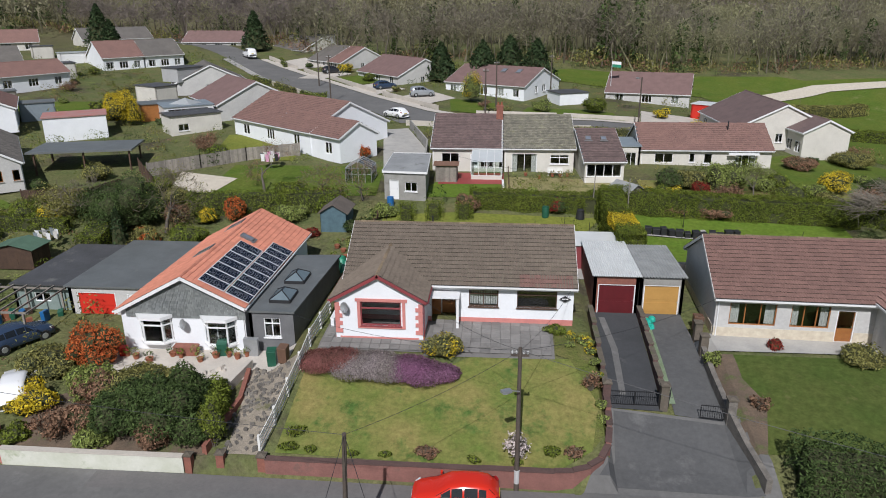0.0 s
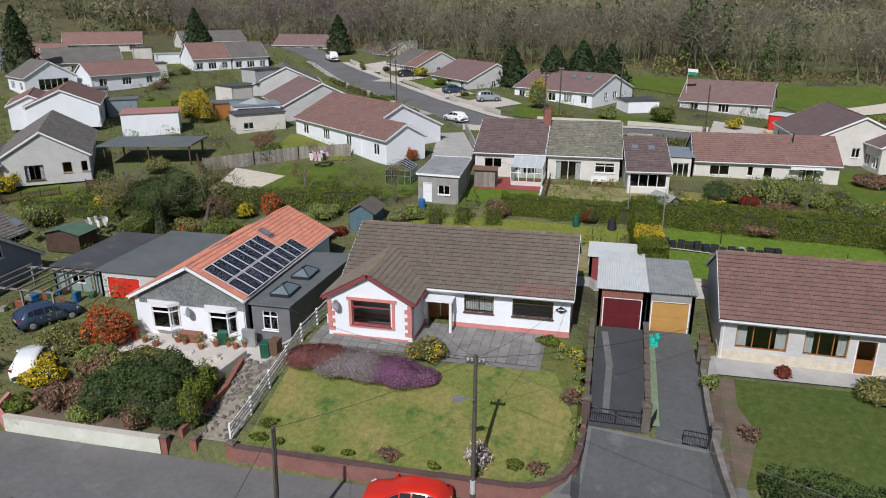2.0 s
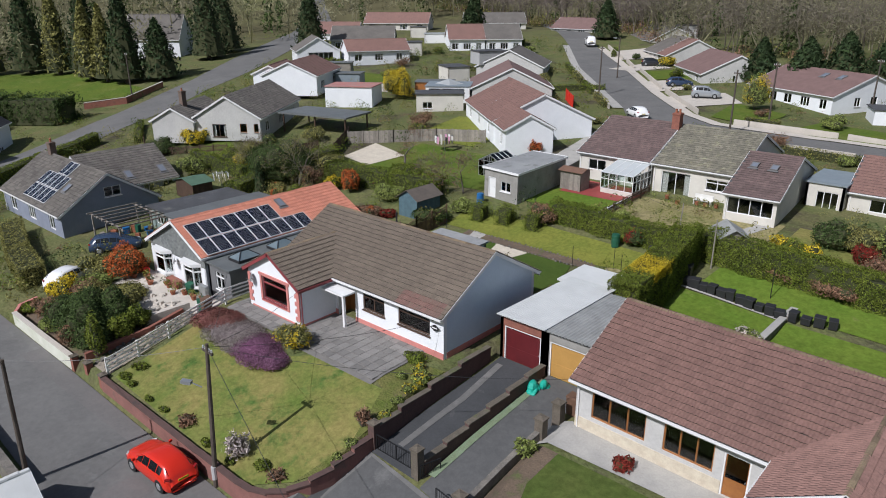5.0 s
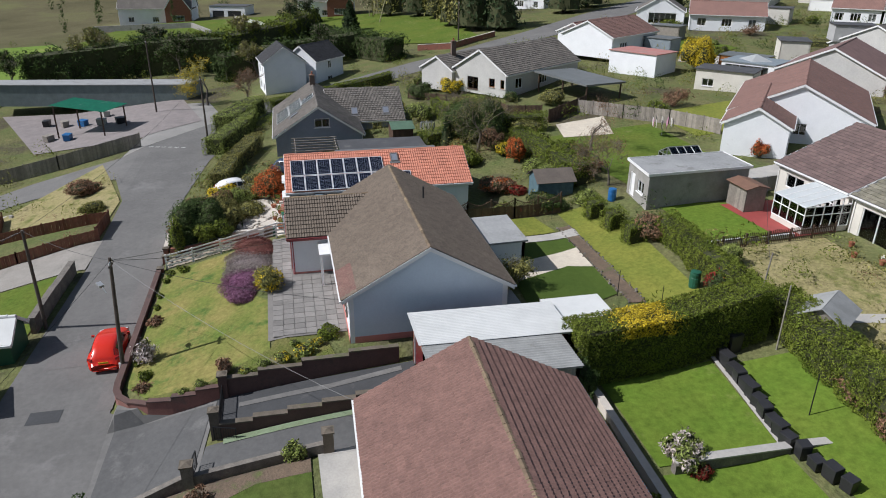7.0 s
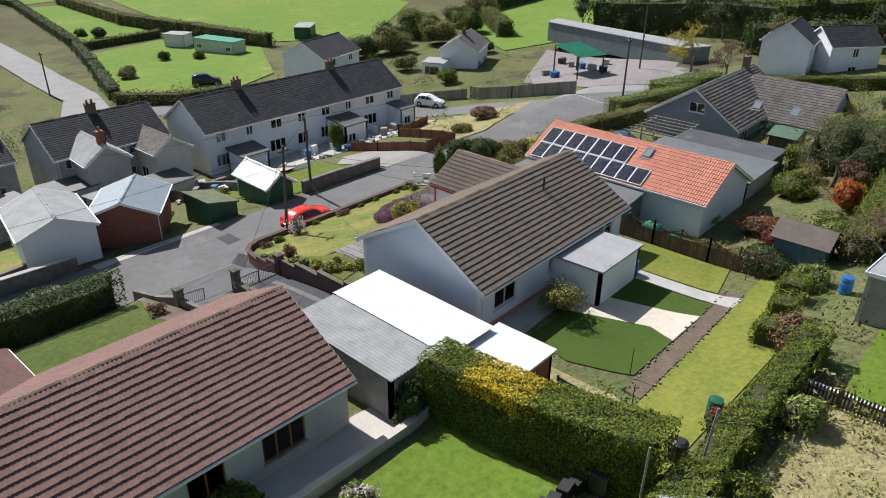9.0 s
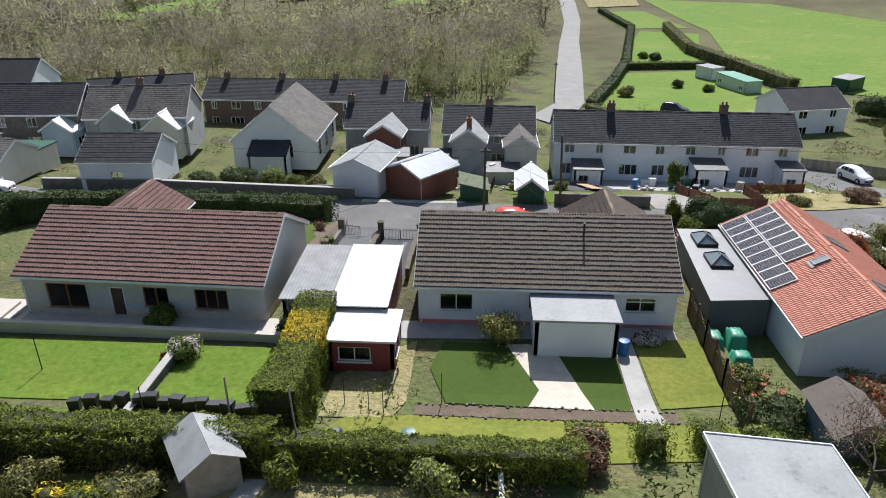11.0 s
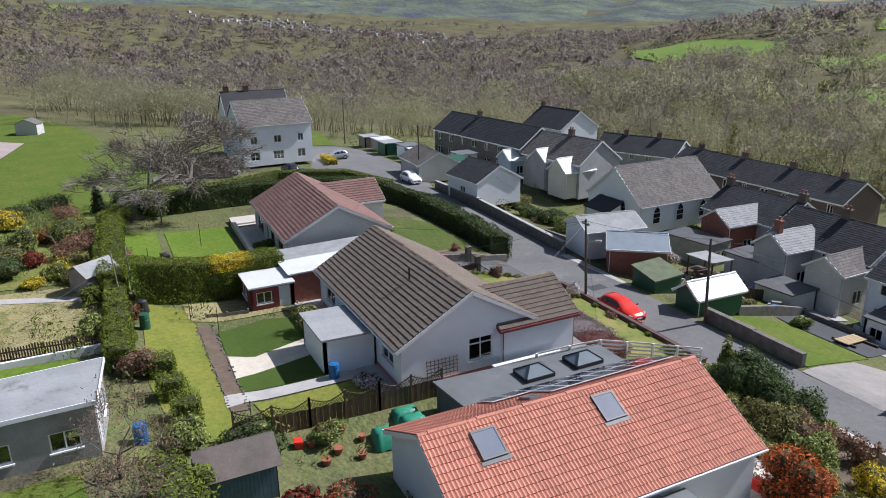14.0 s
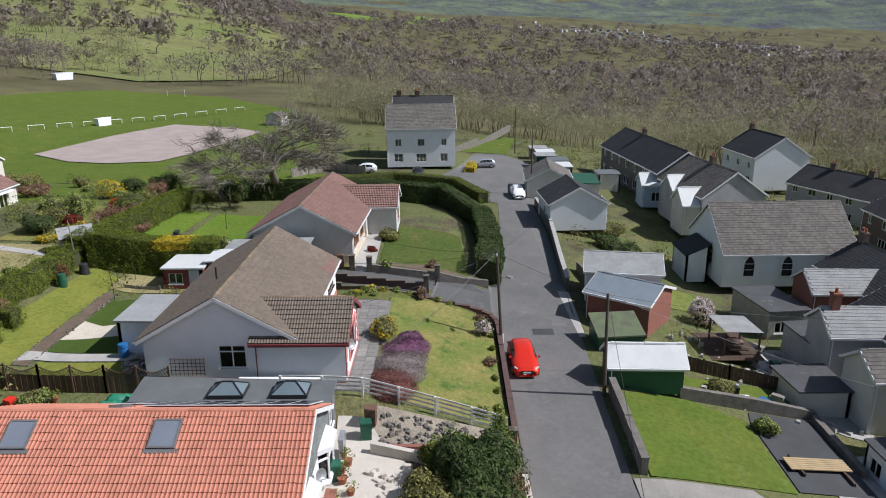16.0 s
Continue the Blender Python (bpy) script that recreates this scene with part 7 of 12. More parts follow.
rail = thing("white_railing", (-11.6, 33, -2.6), "white painted post-and-rail fence climbing the slope", "fence")
posts = [(-11.72, 29.1), (-11.5, 31.0), (-11.35, 33.0), (-11.2, 35.0), (-11.1, 37.0), (-11.0, 39.2), (-10.95, 41.5)]
zs = [ground(x, y) + 0.02 for x, y in posts]
for (x, y), z in zip(posts, zs):
    part("post", Geo().box(x - 0.06, x + 0.06, y - 0.06, y + 0.06, z - 0.15, z + 1.12), WHITE_PAINT, rail)
for i in range(len(posts) - 1):
    for h in (0.28, 0.56, 0.82, 1.06):
        part("rail", Geo().bar((posts[i][0] + 0.07, posts[i][1], zs[i] + h), (posts[i + 1][0] + 0.07, posts[i + 1][1], zs[i + 1] + h), 0.035, 0.1), WHITE_PAINT, rail)

# heather and paving before the white bungalow
for x, y, q, m, lab in ((-10.1, 35.5, 1.25, HEATHER_RED, "low russet heather mound"), (-9.0, 35.7, 1.2, HEATHER_RED, "low russet heather mound"), (-7.9, 35.3, 1.5, HEATHER_GREY, "grey faded heather mound"), (-6.8, 35.4, 1.5, HEATHER_GREY, "grey faded heather mound"), (-6.0, 35.0, 1.25, HEATHER_GREY, "grey faded heather mound"),
                        (-4.9, 35.2, 1.4, HEATHER_PURPLE, "purple flowering heather mound"), (-3.9, 34.8, 1.25, HEATHER_PURPLE, "purple flowering heather mound"), (-2.8, 34.8, 0.85, HEATHER_PURPLE, "purple flowering heather mound")):
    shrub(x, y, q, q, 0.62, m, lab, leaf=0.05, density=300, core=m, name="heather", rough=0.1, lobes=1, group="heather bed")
patio = patch("patio", [(-10.6, 36.7), (-4.2, 36.7), (-4.2, 36.4), (3.45, 36.5), (3.5, 40.75), (-10.6, 40.75)], SLABS, 0.05, label="grey slab patio before the white bungalow", category="patio")
slab_mesh = None
k = 0
for i in range(24):
    for j in range(7):
        x, y = -10.5 + i * 0.6, 36.75 + j * 0.6
        if y > 37.5 and -10 < x < -4.2 or x > 3.2:
            continue
        if slab_mesh is None:
            ob = part("slab", Geo().add([(-0.29, -0.29, 0), (0.29, -0.29, 0), (0.29, 0.29, 0), (-0.29, 0.29, 0), (-0.28, -0.28, 0.03), (0.28, -0.28, 0.03), (0.28, 0.28, 0.03), (-0.28, 0.28, 0.03)], [(4, 5, 6, 7), (0, 1, 5, 4), (1, 2, 6, 5), (2, 3, 7, 6), (3, 0, 4, 7)]), SLABS)
            slab_mesh = ob.data
        else:
            ob = new("slab", slab_mesh)
        ob.parent = patio
        ob.location = (x + 0.3, y + 0.3, ground(x + 0.3, y + 0.3) + 0.055)
        ob.rotation_euler = (0, 0, (k % 4) * math.pi / 2 + 0.004 * ((k * 7) % 5 - 2))
        k += 1

# ---- poles and wires ----
def utility_pole(x, y, z0, z1, label, arm=0, lamp=None, lean=(0, 0)):
    t = thing("utility_pole", (x, y, z0), label, "pole")
    part("pole", Geo().cone((x, y, z0 - 0.2), (x + lean[0], y + lean[1], z1), 0.13, 0.085, 9), POLE_WOOD, t)
    tx, ty = x + lean[0], y + lean[1]
    if arm:
        part("crossarm", Geo().box(tx - arm, tx + arm, ty - 0.05, ty + 0.05, z1 - 0.45, z1 - 0.33), POLE_WOOD, t)
        for s in (-0.85, -0.4, 0.4, 0.85):
            part("insulator", Geo().lathe((tx + s * arm, ty, z1 - 0.33), ((0.03, 0), (0.05, 0.04), (0.035, 0.08), (0.05, 0.12), (0.02, 0.16)), 7), LAMP_CLEAR, t)
    if lamp:
        dx, dy, zl = lamp
        part("lamp_arm", Geo().bar((x, y, zl - 0.1), (x + dx * 0.8, y + dy * 0.8, zl + 0.1), 0.04, 0.04), METAL_GREY, t)
        h = part("lamp_head", Geo().bar((x + dx * 0.75, y + dy * 0.75, zl + 0.1), (x + dx * 1.5, y + dy * 1.5, zl + 0.14), 0.26, 0.13), METAL_GREY, t, "grey street lamp head")
        part("lens", Geo().bar((x + dx * 0.85, y + dy * 0.85, zl + 0.02), (x + dx * 1.4, y + dy * 1.4, zl + 0.05), 0.2, 0.05), LAMP_CLEAR, h)
    return t


utility_pole(1.2, 28.35, -4.4, 3.15, "tarred timber utility pole with street lamp", 0.42, (-0.55, -0.35, 1.25), (-0.02, 0.5))
part("marker", Geo().cone((1.2, 28.37, -3.9), (1.2, 28.37, -3.2), 0.135, 0.135, 9), LAMP_CLEAR, bpy.data.objects["utility_pole"], "pale painted band")
utility_pole(-5.9, 22.45, -4.6, 2.46, "slim tarred timber pole at the lane edge", lean=(0.25, 0.1))
utility_pole(-48.0, 29.0, -4.5, 4.0, "timber utility pole at the junction", 0.4)
utility_pole(-70.0, 20.0, -5.0, 5.5, "timber utility pole by the yard", 0.4)
for x, y in ((7.9, 122.0), (-1.1, 110.2), (-28.0, 114.0), (-2.5, 100.7)):
    utility_pole(x, y, ground(x, y), ground(x, y) + 7.6, "timber utility pole beside the estate road", 0.4)
for x, y in ((19.0, 101.0), (-34.3, 131.2)):
    utility_pole(x, y, ground(x, y), ground(x, y) + 7.0, "grey street lamp column", 0, (-0.6, -0.5, ground(x, y) + 6.8))
utility_pole(50.5, 20.6, -4.0, 4.0, "timber utility pole near the garages", 0.4)
utility_pole(86.5, 19.5, -4.0, 4.5, "timber utility pole beyond the turning area", 0.4)
utility_pole(-11.5, -48.0, -10.5, -3.5, "timber utility pole beside the pale lane", 0.4)
utility_pole(-92.0, 70.0, 0.5, 8.5, "timber utility pole by the upper lane", 0.4)


def cable(a, b, sag, label="thin black overhead cable", r=0.012):
    t = thing("overhead_cable", a, label, "cable")
    a, b, g = Vector(a), Vector(b), Geo()
    pts = [a.lerp(b, i / 14) - Z * (4 * sag * (i / 14) * (1 - i / 14)) for i in range(15)]
    side = (b - a).cross(Z).normalized()
    for p in pts:
        g.v += [tuple(p + side * r), tuple(p + Z * r), tuple(p - side * r), tuple(p - Z * r)]
    g.f += [(4 * i + k, 4 * i + (k + 1) % 4, 4 * i + 4 + (k + 1) % 4, 4 * i + 4 + k) for i in range(14) for k in range(4)]
    part("wire", g, BLACK_PLASTIC, t)


P1T, P2T = (1.18, 28.85, 3.0), (-5.65, 22.55, 2.4)
cable(P1T, P2T, 0.25), cable(P1T, (4.6, 40.6, 1.2), 0.35), cable(P1T, (-4.3, 38.2, 1.3), 0.35), cable(P1T, (-12.6, 38.2, 0.1), 0.5), cable(P1T, (13.6, 40.6, 1.0), 0.5)
cable(P2T, (-6.9, 5.2, -3.6), 0.3), cable(P2T, (-47.8, 29.0, 3.8), 0.9), cable(P1T, (34.0, 19.0, 0.5), 0.8), cable(P2T, (5.0, 1.2, -3.8), 0.4)


# ---- vehicles ----
def car(x, y, z, heading, paint, label, size=1.0, tall=1.0, boxy=0.0, name="car"):
    """A small hatchback whose nose points along heading (degrees from +x)."""
    t = thing(name, (x, y, z), label, "car")
    m = Matrix.Translation((x, y, z)) @ Matrix.Rotation(radians(heading), 4, "Z") @ Matrix.Diagonal((size, size, size * tall, 1))
    #       along  half  shoulder roof-half roof
    st = [(2.06, 0.62, 0.52, 0.50, 0.60), (1.98, 0.78, 0.62, 0.64, 0.74), (1.70, 0.84, 0.72, 0.72, 0.84), (1.25, 0.87, 0.82, 0.74, 0.93), (0.92, 0.88, 0.87, 0.74, 0.99), (0.22, 0.885, 0.91, 0.61, 1.40), (-0.35, 0.885, 0.93, 0.60, 1.46), (-1.05, 0.885, 0.94, 0.59, 1.44),
          (-1.50, 0.88, 0.95, 0.57 + 0.1 * boxy, 1.36 + 0.06 * boxy), (-1.86, 0.86, 0.94, 0.62, 1.02 + 0.32 * boxy), (-2.0, 0.80, 0.80, 0.66, 0.88 + 0.1 * boxy), (-2.05, 0.70, 0.50, 0.60, 0.58)]

    def ring(s):
        a, w, zs, wr, zr = s
        half = [(w - 0.1, 0.2), (w - 0.01, 0.32), (w, 0.52 if zs > 0.55 else 0.42), (w - 0.015, zs), (wr + 0.02, zr - 0.07), (wr - 0.08, zr - 0.012), (wr * 0.5, zr + 0.015)]
        return [(a, -p, q) for p, q in half] + [(a, p, q) for p, q in half[::-1]]

    rings = [ring(s) for s in st]
    k = len(rings[0])
    v = [m @ Vector(p) for r in rings for p in r]
    f = [(i * k + j, i * k + j + 1, (i + 1) * k + j + 1, (i + 1) * k + j) for i in range(len(st) - 1) for j in range(k - 1)]
    f += [(i * k + k - 1, i * k, (i + 1) * k, (i + 1) * k + k - 1) for i in range(len(st) - 1)] + [tuple(range(k)), tuple(range(len(st) * k - 1, (len(st) - 1) * k - 1, -1))]
    body = part("body", (v, f), paint, t, smooth=True)

    def panel(nm, i, u0, u1, ia, ja, wa, wb, material, push=0.014, label_=""):
        """A pane lying on the skin between stations i and i+1."""
        def on(jj, frac, uu):
            def at(si):
                r = rings[si]
                p, q = Vector(r[jj]), Vector(r[jj + 1])
                return p.lerp(q, frac)
            return at(i).lerp(at(i + 1), uu)
        pts = [on(ia, wa, u0), on(ja, wb, u0), on(ja, wb, u1), on(ia, wa, u1)]
        nn = (pts[1] - pts[0]).cross(pts[3] - pts[0]).normalized()
        c = Vector((0, 0, 0.7))
        if nn.dot(pts[0] - c) < 0:
            nn = -nn
        pts = [m @ (p + nn * push) for p in pts]
        return part(nm, Geo().slab(pts, (m.to_3x3() @ nn).normalized(), 0.01), material, t, label_)

    panel("windscreen", 4, 0.06, 0.95, 4, 8, 0.15, 0.85, CAR_GLASS)
    panel("rear_window", 8, 0.1, 0.85, 4, 8, 0.2, 0.8, CAR_GLASS)
    for j in (3, 9):
        panel("side_window", 4, 0.35, 0.97, j, j, 0.12, 0.88, CAR_GLASS), panel("side_window", 5, 0.06, 0.95, j, j, 0.1, 0.88, CAR_GLASS)
        panel("side_window", 6, 0.08, 0.95, j, j, 0.1, 0.88, CAR_GLASS), panel("side_window", 7, 0.05, 0.8, j, j, 0.12, 0.85, CAR_GLASS)
    for s in (-1, 1):
        for a in (1.28, -1.25):
            c = m @ Vector((a, s * 0.86, 0.31))
            d = (m.to_3x3() @ Vector((0, s, 0))).normalized()
            w = part("wheel", Geo().cone(c - d * 0.16, c + d * 0.035, 0.31 * size, 0.31 * size, 18), TYRE, t)
            part("rim", Geo().cone(c + d * 0.036, c + d * 0.05, 0.2 * size, 0.18 * size, 12), METAL_GREY, w)
            part("wheel_arch", Geo().cone(c - d * 0.02, c + d * 0.026, 0.36 * size, 0.36 * size, 18), BLACK_PLASTIC, t)
        part("headlight", Geo().bar(m @ Vector((1.93, s * 0.62, 0.66)), m @ Vector((1.72, s * 0.80, 0.72)), 0.1, 0.13), LAMP_CLEAR, t)
        part("tail_light", Geo().bar(m @ Vector((-1.97, s * 0.62, 0.86)), m @ Vector((-1.84, s * 0.84, 0.9)), 0.1, 0.16), LAMP_RED, t)
        part("mirror", Geo().bar(m @ Vector((0.72, s * 0.90, 0.98)), m @ Vector((0.72, s * 1.06, 1.0)), 0.1, 0.12), paint, t)
    part("grille", Geo().bar(m @ Vector((2.05, -0.45, 0.45)), m @ Vector((2.05, 0.45, 0.45)), 0.06, 0.16), BLACK_PLASTIC, t)
    part("number_plate", Geo().bar(m @ Vector((2.085, -0.26, 0.5)), m @ Vector((2.085, 0.26, 0.5)), 0.01, 0.11), UPVC, t)
    part("number_plate", Geo().bar(m @ Vector((-2.04, -0.26, 0.7)), m @ Vector((-2.04, 0.26, 0.7)), 0.03, 0.11), LEAF_YELLOW, t)
    return t


car(-1.65, 27.15, ground(-1.65, 27.15) + 0.06, 182, CAR_RED, "bright red hatchback parked by the garden wall")
car(-27.6, 33.4, ground(-27.6, 33.4) + 0.02, 118, CAR_WHITE, "white hatchback parked beside the shrub bed")
car(-31.0, 38.6, ground(-31, 38.6) + 0.02, 60, CAR_BLUE, "dark blue car parked by the red-doored garage")
car(49.0, 22.6, ground(49, 22.6) + 0.07, 182, CAR_WHITE, "white car parked by the hedge")
car(71.5, 26.2, ground(71.5, 26.2) + 0.07, 95, CAR_SILVER, "silver car parked beyond the verge")
car(61.0, 36.8, ground(61, 36.8) + 0.07, 5, CAR_BLACK, "dark car parked before the white house", tall=1.15)
car(57.0, 36.2, ground(57, 36.2) + 0.07, 5, CAR_BLUE, "dark blue car in the turning area")
car(65.0, 45.5, ground(65, 45.5) + 0.07, 90, CAR_WHITE, "white car beside the white house")
car(-15.6, 102.6, ground(-15.6, 102.6) + 0.08, 140, CAR_WHITE, "white car on the estate road")
car(-58.0, 161.5, ground(-58, 161.5) + 0.08, 128, CAR_WHITE, "white van on the estate road", 1.15, 1.3, 1.0, "van")
car(-13.8, 120.6, ground(-13.8, 120.6) + 0.1, 20, CAR_SILVER, "silver off-road car on a drive", 1.0, 1.2, 0.8)
car(-21.5, 128.5, ground(-21.5, 128.5) + 0.1, 35, CAR_BLUE, "dark car on a drive")
car(-35.5, 147.0, ground(-35.5, 147) + 0.1, 30, CAR_BLACK, "dark car on a drive")
car(-42.2, 3.0, ground(-42.2, 3) + 0.08, 110, CAR_WHITE, "white car parked by the cottage", tall=1.1)
car(-26.5, -19.0, ground(-26.5, -19) + 0.15, 150, CAR_SILVER, "pale car parked behind the terrace", 1.1, 1.15, 0.8)

# ---- parts of the orange-roofed bungalow ----
ALU_FRAME = mat("bright_anodised_frame", (0.66, 0.67, 0.68), (0.6, 0.61, 0.62), 2, 0.45, fine=0.05)


def solar_row(parent, o, u, v, n, count, pw=1.02, ph=1.7):
    o, u, v, n = (Vector(q) for q in (o, u, v, n))
    for i in range(count):
        c = o + u * (pw * i)
        at = lambda a, b, t: c + u * a + v * b + n * t  # noqa: E731
        fr = part("solar_panel", Geo().slab([at(0, 0, 0.12), at(pw - 0.02, 0, 0.12), at(pw - 0.02, ph - 0.02, 0.12), at(0, ph - 0.02, 0.12)], n, 0.04), ALU_FRAME, parent, "framed black solar panel")
        cells = Geo()
        for a in range(6):
            for b in range(10):
                x0, x1 = 0.045 + (pw - 0.11) / 6 * a + 0.004, 0.045 + (pw - 0.11) / 6 * (a + 1) - 0.004
                y0, y1 = 0.045 + (ph - 0.11) / 10 * b + 0.004, 0.045 + (ph - 0.11) / 10 * (b + 1) - 0.004
                cells.add([at(x0, y0, 0.125), at(x1, y0, 0.125), at(x1, y1, 0.125), at(x0, y1, 0.125)], [(0, 1, 2, 3)])
        cl = part("cell_grid", cells, PV_CELL, fr)
        cl["kind"] = "stuff"


sl = Vector((-3.9, 0, 1.96)).normalized()
nE = Vector((1.96, 0, 3.9)).normalized()
solar_row(orange_house, Vector((-15.25, 38.35, 0.5)) + nE * 0.03, (0, 1, 0), sl, nE, 9, 1.055, 1.62)
solar_row(orange_house, Vector((-15.25, 38.35, 0.5)) + sl * 1.68 + nE * 0.03, (0, 1, 0), sl, nE, 7, 1.055, 1.75)
rooflight(orange_house, (-18.15, 46.75, 2.0), (0, 1, 0), sl, nE, 0.6, 0.95)
sw = Vector((4.6, 0, 2.44)).normalized()
nW = Vector((-2.44, 0, 4.6)).normalized()
rooflight(orange_house, (-20.16, 44.0, 1.88), (0, -1, 0), sw, nW, 1.15, 1.35)
rooflight(orange_house, (-20.16, 50.1, 1.88), (0, -1, 0), sw, nW, 1.15, 1.35)
for y0 in (39.4, 42.6):
    x0, x1, y1, z0 = -14.25, -12.95, y0 + 1.75, 0.24
    fr = part("roof_lantern", Geo().bar((x0, y0, z0 + 0.1), (x1, y0, z0 + 0.1), 0.08, 0.2).bar((x0, y1, z0 + 0.1), (x1, y1, z0 + 0.1), 0.08, 0.2).bar((x0, y0, z0 + 0.1), (x0, y1, z0 + 0.1), 0.08, 0.2).bar((x1, y0, z0 + 0.1), (x1, y1, z0 + 0.1), 0.08, 0.2), BLACK_PLASTIC, orange_house, "black-framed glass roof lantern")
    xm, ra, rb, zr = (x0 + x1) / 2, y0 + 0.6, y1 - 0.6, z0 + 0.62
    for q in ([(x0, y0, z0 + 0.2), (x1, y0, z0 + 0.2), (xm, ra, zr)], [(x1, y0, z0 + 0.2), (x1, y1, z0 + 0.2), (xm, rb, zr), (xm, ra, zr)], [(x1, y1, z0 + 0.2), (x0, y1, z0 + 0.2), (xm, rb, zr)], [(x0, y1, z0 + 0.2), (x0, y0, z0 + 0.2), (xm, ra, zr), (xm, rb, zr)]):
        a, b, c = (Vector(p) for p in q[:3])
        part("pane", Geo().slab(q, (b - a).cross(c - a).normalized(), 0.02), mat("lantern_glass", (0.16, 0.20, 0.22), (0.13, 0.17, 0.19), 1, 0.06, fine=0.03, spec=0.8) if "lantern_glass" not in MATS else MATS["lantern_glass"], fr)
    for p, q in (((x0, y0), (xm, ra)), ((x1, y0), (xm, ra)), ((x0, y1), (xm, rb)), ((x1, y1), (xm, rb))):
        part("glazing_bar", Geo().bar((*p, z0 + 0.22), (*q, zr + 0.02), 0.05, 0.05), BLACK_PLASTIC, fr)
    part("glazing_bar", Geo().bar((xm, ra, zr + 0.02), (xm, rb, zr + 0.02), 0.06, 0.06), BLACK_PLASTIC, fr)
# slate-hung gable and bay windows
g = Geo()
for r in range(17):
    zz = -0.42 + r * 0.16
    lo, hi = -19.17 - (2.15 - zz) * 1.82, -19.17 + (2.15 - zz) * 1.93
    lo, hi = max(lo, -23.1), min(hi, -15.4)
    nn = max(1, int((hi - lo) / 0.22))
    for i in range(nn):
        a, b = lo + (hi - lo) * i / nn, lo + (hi - lo) * (i + 1) / nn
        g.slab([(a + 0.006, 38.145, zz), (b - 0.006, 38.145, zz), (b - 0.006, 38.17, zz + 0.165), (a + 0.006, 38.17, zz + 0.165)], (0, -1, 0), 0.03)
sh = part("slate_hanging", g, SLATE_HUNG, orange_house, "grey slate-hung gable")
sh["kind"] = "stuff"


def bay(root, x0, x1, y, z0, z1, out=0.5):
    pts = [(x0, y), (x0 + 0.45, y - out), (x1 - 0.45, y - out), (x1, y)]
    part("bay_base", Geo().prism(pts, z0 - 0.12, z0), UPVC, root)
    part("bay_roof", Geo().prism([(x0 - 0.12, y), (x0 + 0.4, y - out - 0.15), (x1 - 0.4, y - out - 0.15), (x1 + 0.12, y)], z1, z1 + 0.22), UPVC, root)
    for a, b in zip(pts, pts[1:]):
        a, b = Vector((*a, z0)), Vector((*b, z0))
        u = (b - a).normalized()
        window(root, a, u, Vector((u.y, -u.x, 0)), (0, (b - a).length, 0.001, z1 - z0), cols=1, transom=0.74, sill=False, bar=0.08)


bay(orange_house, -22.4, -20.2, 38.2, -2.0, -0.42), bay(orange_house, -18.25, -16.05, 38.2, -2.03, -0.42)


def satellite_dish(root, x, y, z, d):
    g = Geo()
    c, n = Vector((x, y, z)), Vector(d).normalized()
    g.cone(c + n * 0.12, c + n * 0.2, 0.12, 0.33, 14, False), g.cone(c, c + n * 0.12, 0.03, 0.12, 10)
    di = part("satellite_dish", g, METAL_GREY, root, "grey satellite dish")
    part("arm", Geo().bar(c + n * 0.1 - Z * 0.25, c + n * 0.5 - Z * 0.12, 0.03, 0.03), METAL_GREY, di)


satellite_dish(orange_house, -19.25, 38.0, -0.75, (-0.5, -0.8, 0.25)), satellite_dish(bungalow, -9.0, 37.95, 0.75, (-0.5, -0.8, 0.25))
part("name_plate", Geo().add([(3.9, 40.69, 0.5), (4.25, 40.69, 0.3), (4.6, 40.69, 0.5), (4.25, 40.69, 0.72), (3.9, 40.72, 0.5), (4.25, 40.72, 0.3), (4.6, 40.72, 0.5), (4.25, 40.72, 0.72)], [(0, 1, 2, 3), (0, 4, 5, 1), (1, 5, 6, 2), (2, 6, 7, 3), (3, 7, 4, 0)]), BLACK_PLASTIC, bungalow, "dark diamond-shaped plaque")
part("plaque_bar", Geo().box(4.05, 4.45, 40.675, 40.69, 0.48, 0.54), UPVC, bungalow)

# flat garage with the red door, pergola and clutter
rg = thing("garage", (-27, 47, -3), "flat-roofed garage with bright red roller door", "garage")
flat_block(rg, [(-29.9, 42.9), (-23.9, 42.9), (-23.9, 52.4), (-29.9, 52.4)], -3.2, -0.55, PALE_DASH, FELT, roof_over=0.2, opens={0: [("d", 0.55, 3.35, 0.15, 2.25, dict(material=DOOR_RED, name="roller_door")), ("d", 4.2, 5.2, 0.15, 2.2, {})]})
rg2 = thing("outbuilding", (-32, 47, -3), "grey-green timber outbuilding with dark sheet roof", "outbuilding")
flat_block(rg2, [(-34.4, 43.4), (-30.1, 43.4), (-30.1, 51.8), (-34.4, 51.8)], -3.2, -0.75, mat("grey_green_boards", (0.24, 0.30, 0.28), (0.20, 0.25, 0.235), 2, 0.8, 0.2, 16, 0.12), FELT_DARK, opens={0: [("w", 1.5, 2.7, 1.2, 1.9, dict(sill=False))]})
pg = thing("pergola", (-33, 40.8, -3.2), "weathered timber pergola of open beams", "pergola")
for x in (-36.0, -33.2, -30.6):
    part("post", Geo().box(x - 0.06, x + 0.06, 38.9, 39.02, -3.6, -0.9), WOOD_GREY, pg)
    part("post", Geo().box(x - 0.06, x + 0.06, 43.0, 43.12, -3.4, -0.9), WOOD_GREY, pg)
for y in (38.96, 43.06):
    part("beam", Geo().box(-36.4, -30.2, y - 0.04, y + 0.04, -0.9, -0.76), WOOD_GREY, pg)
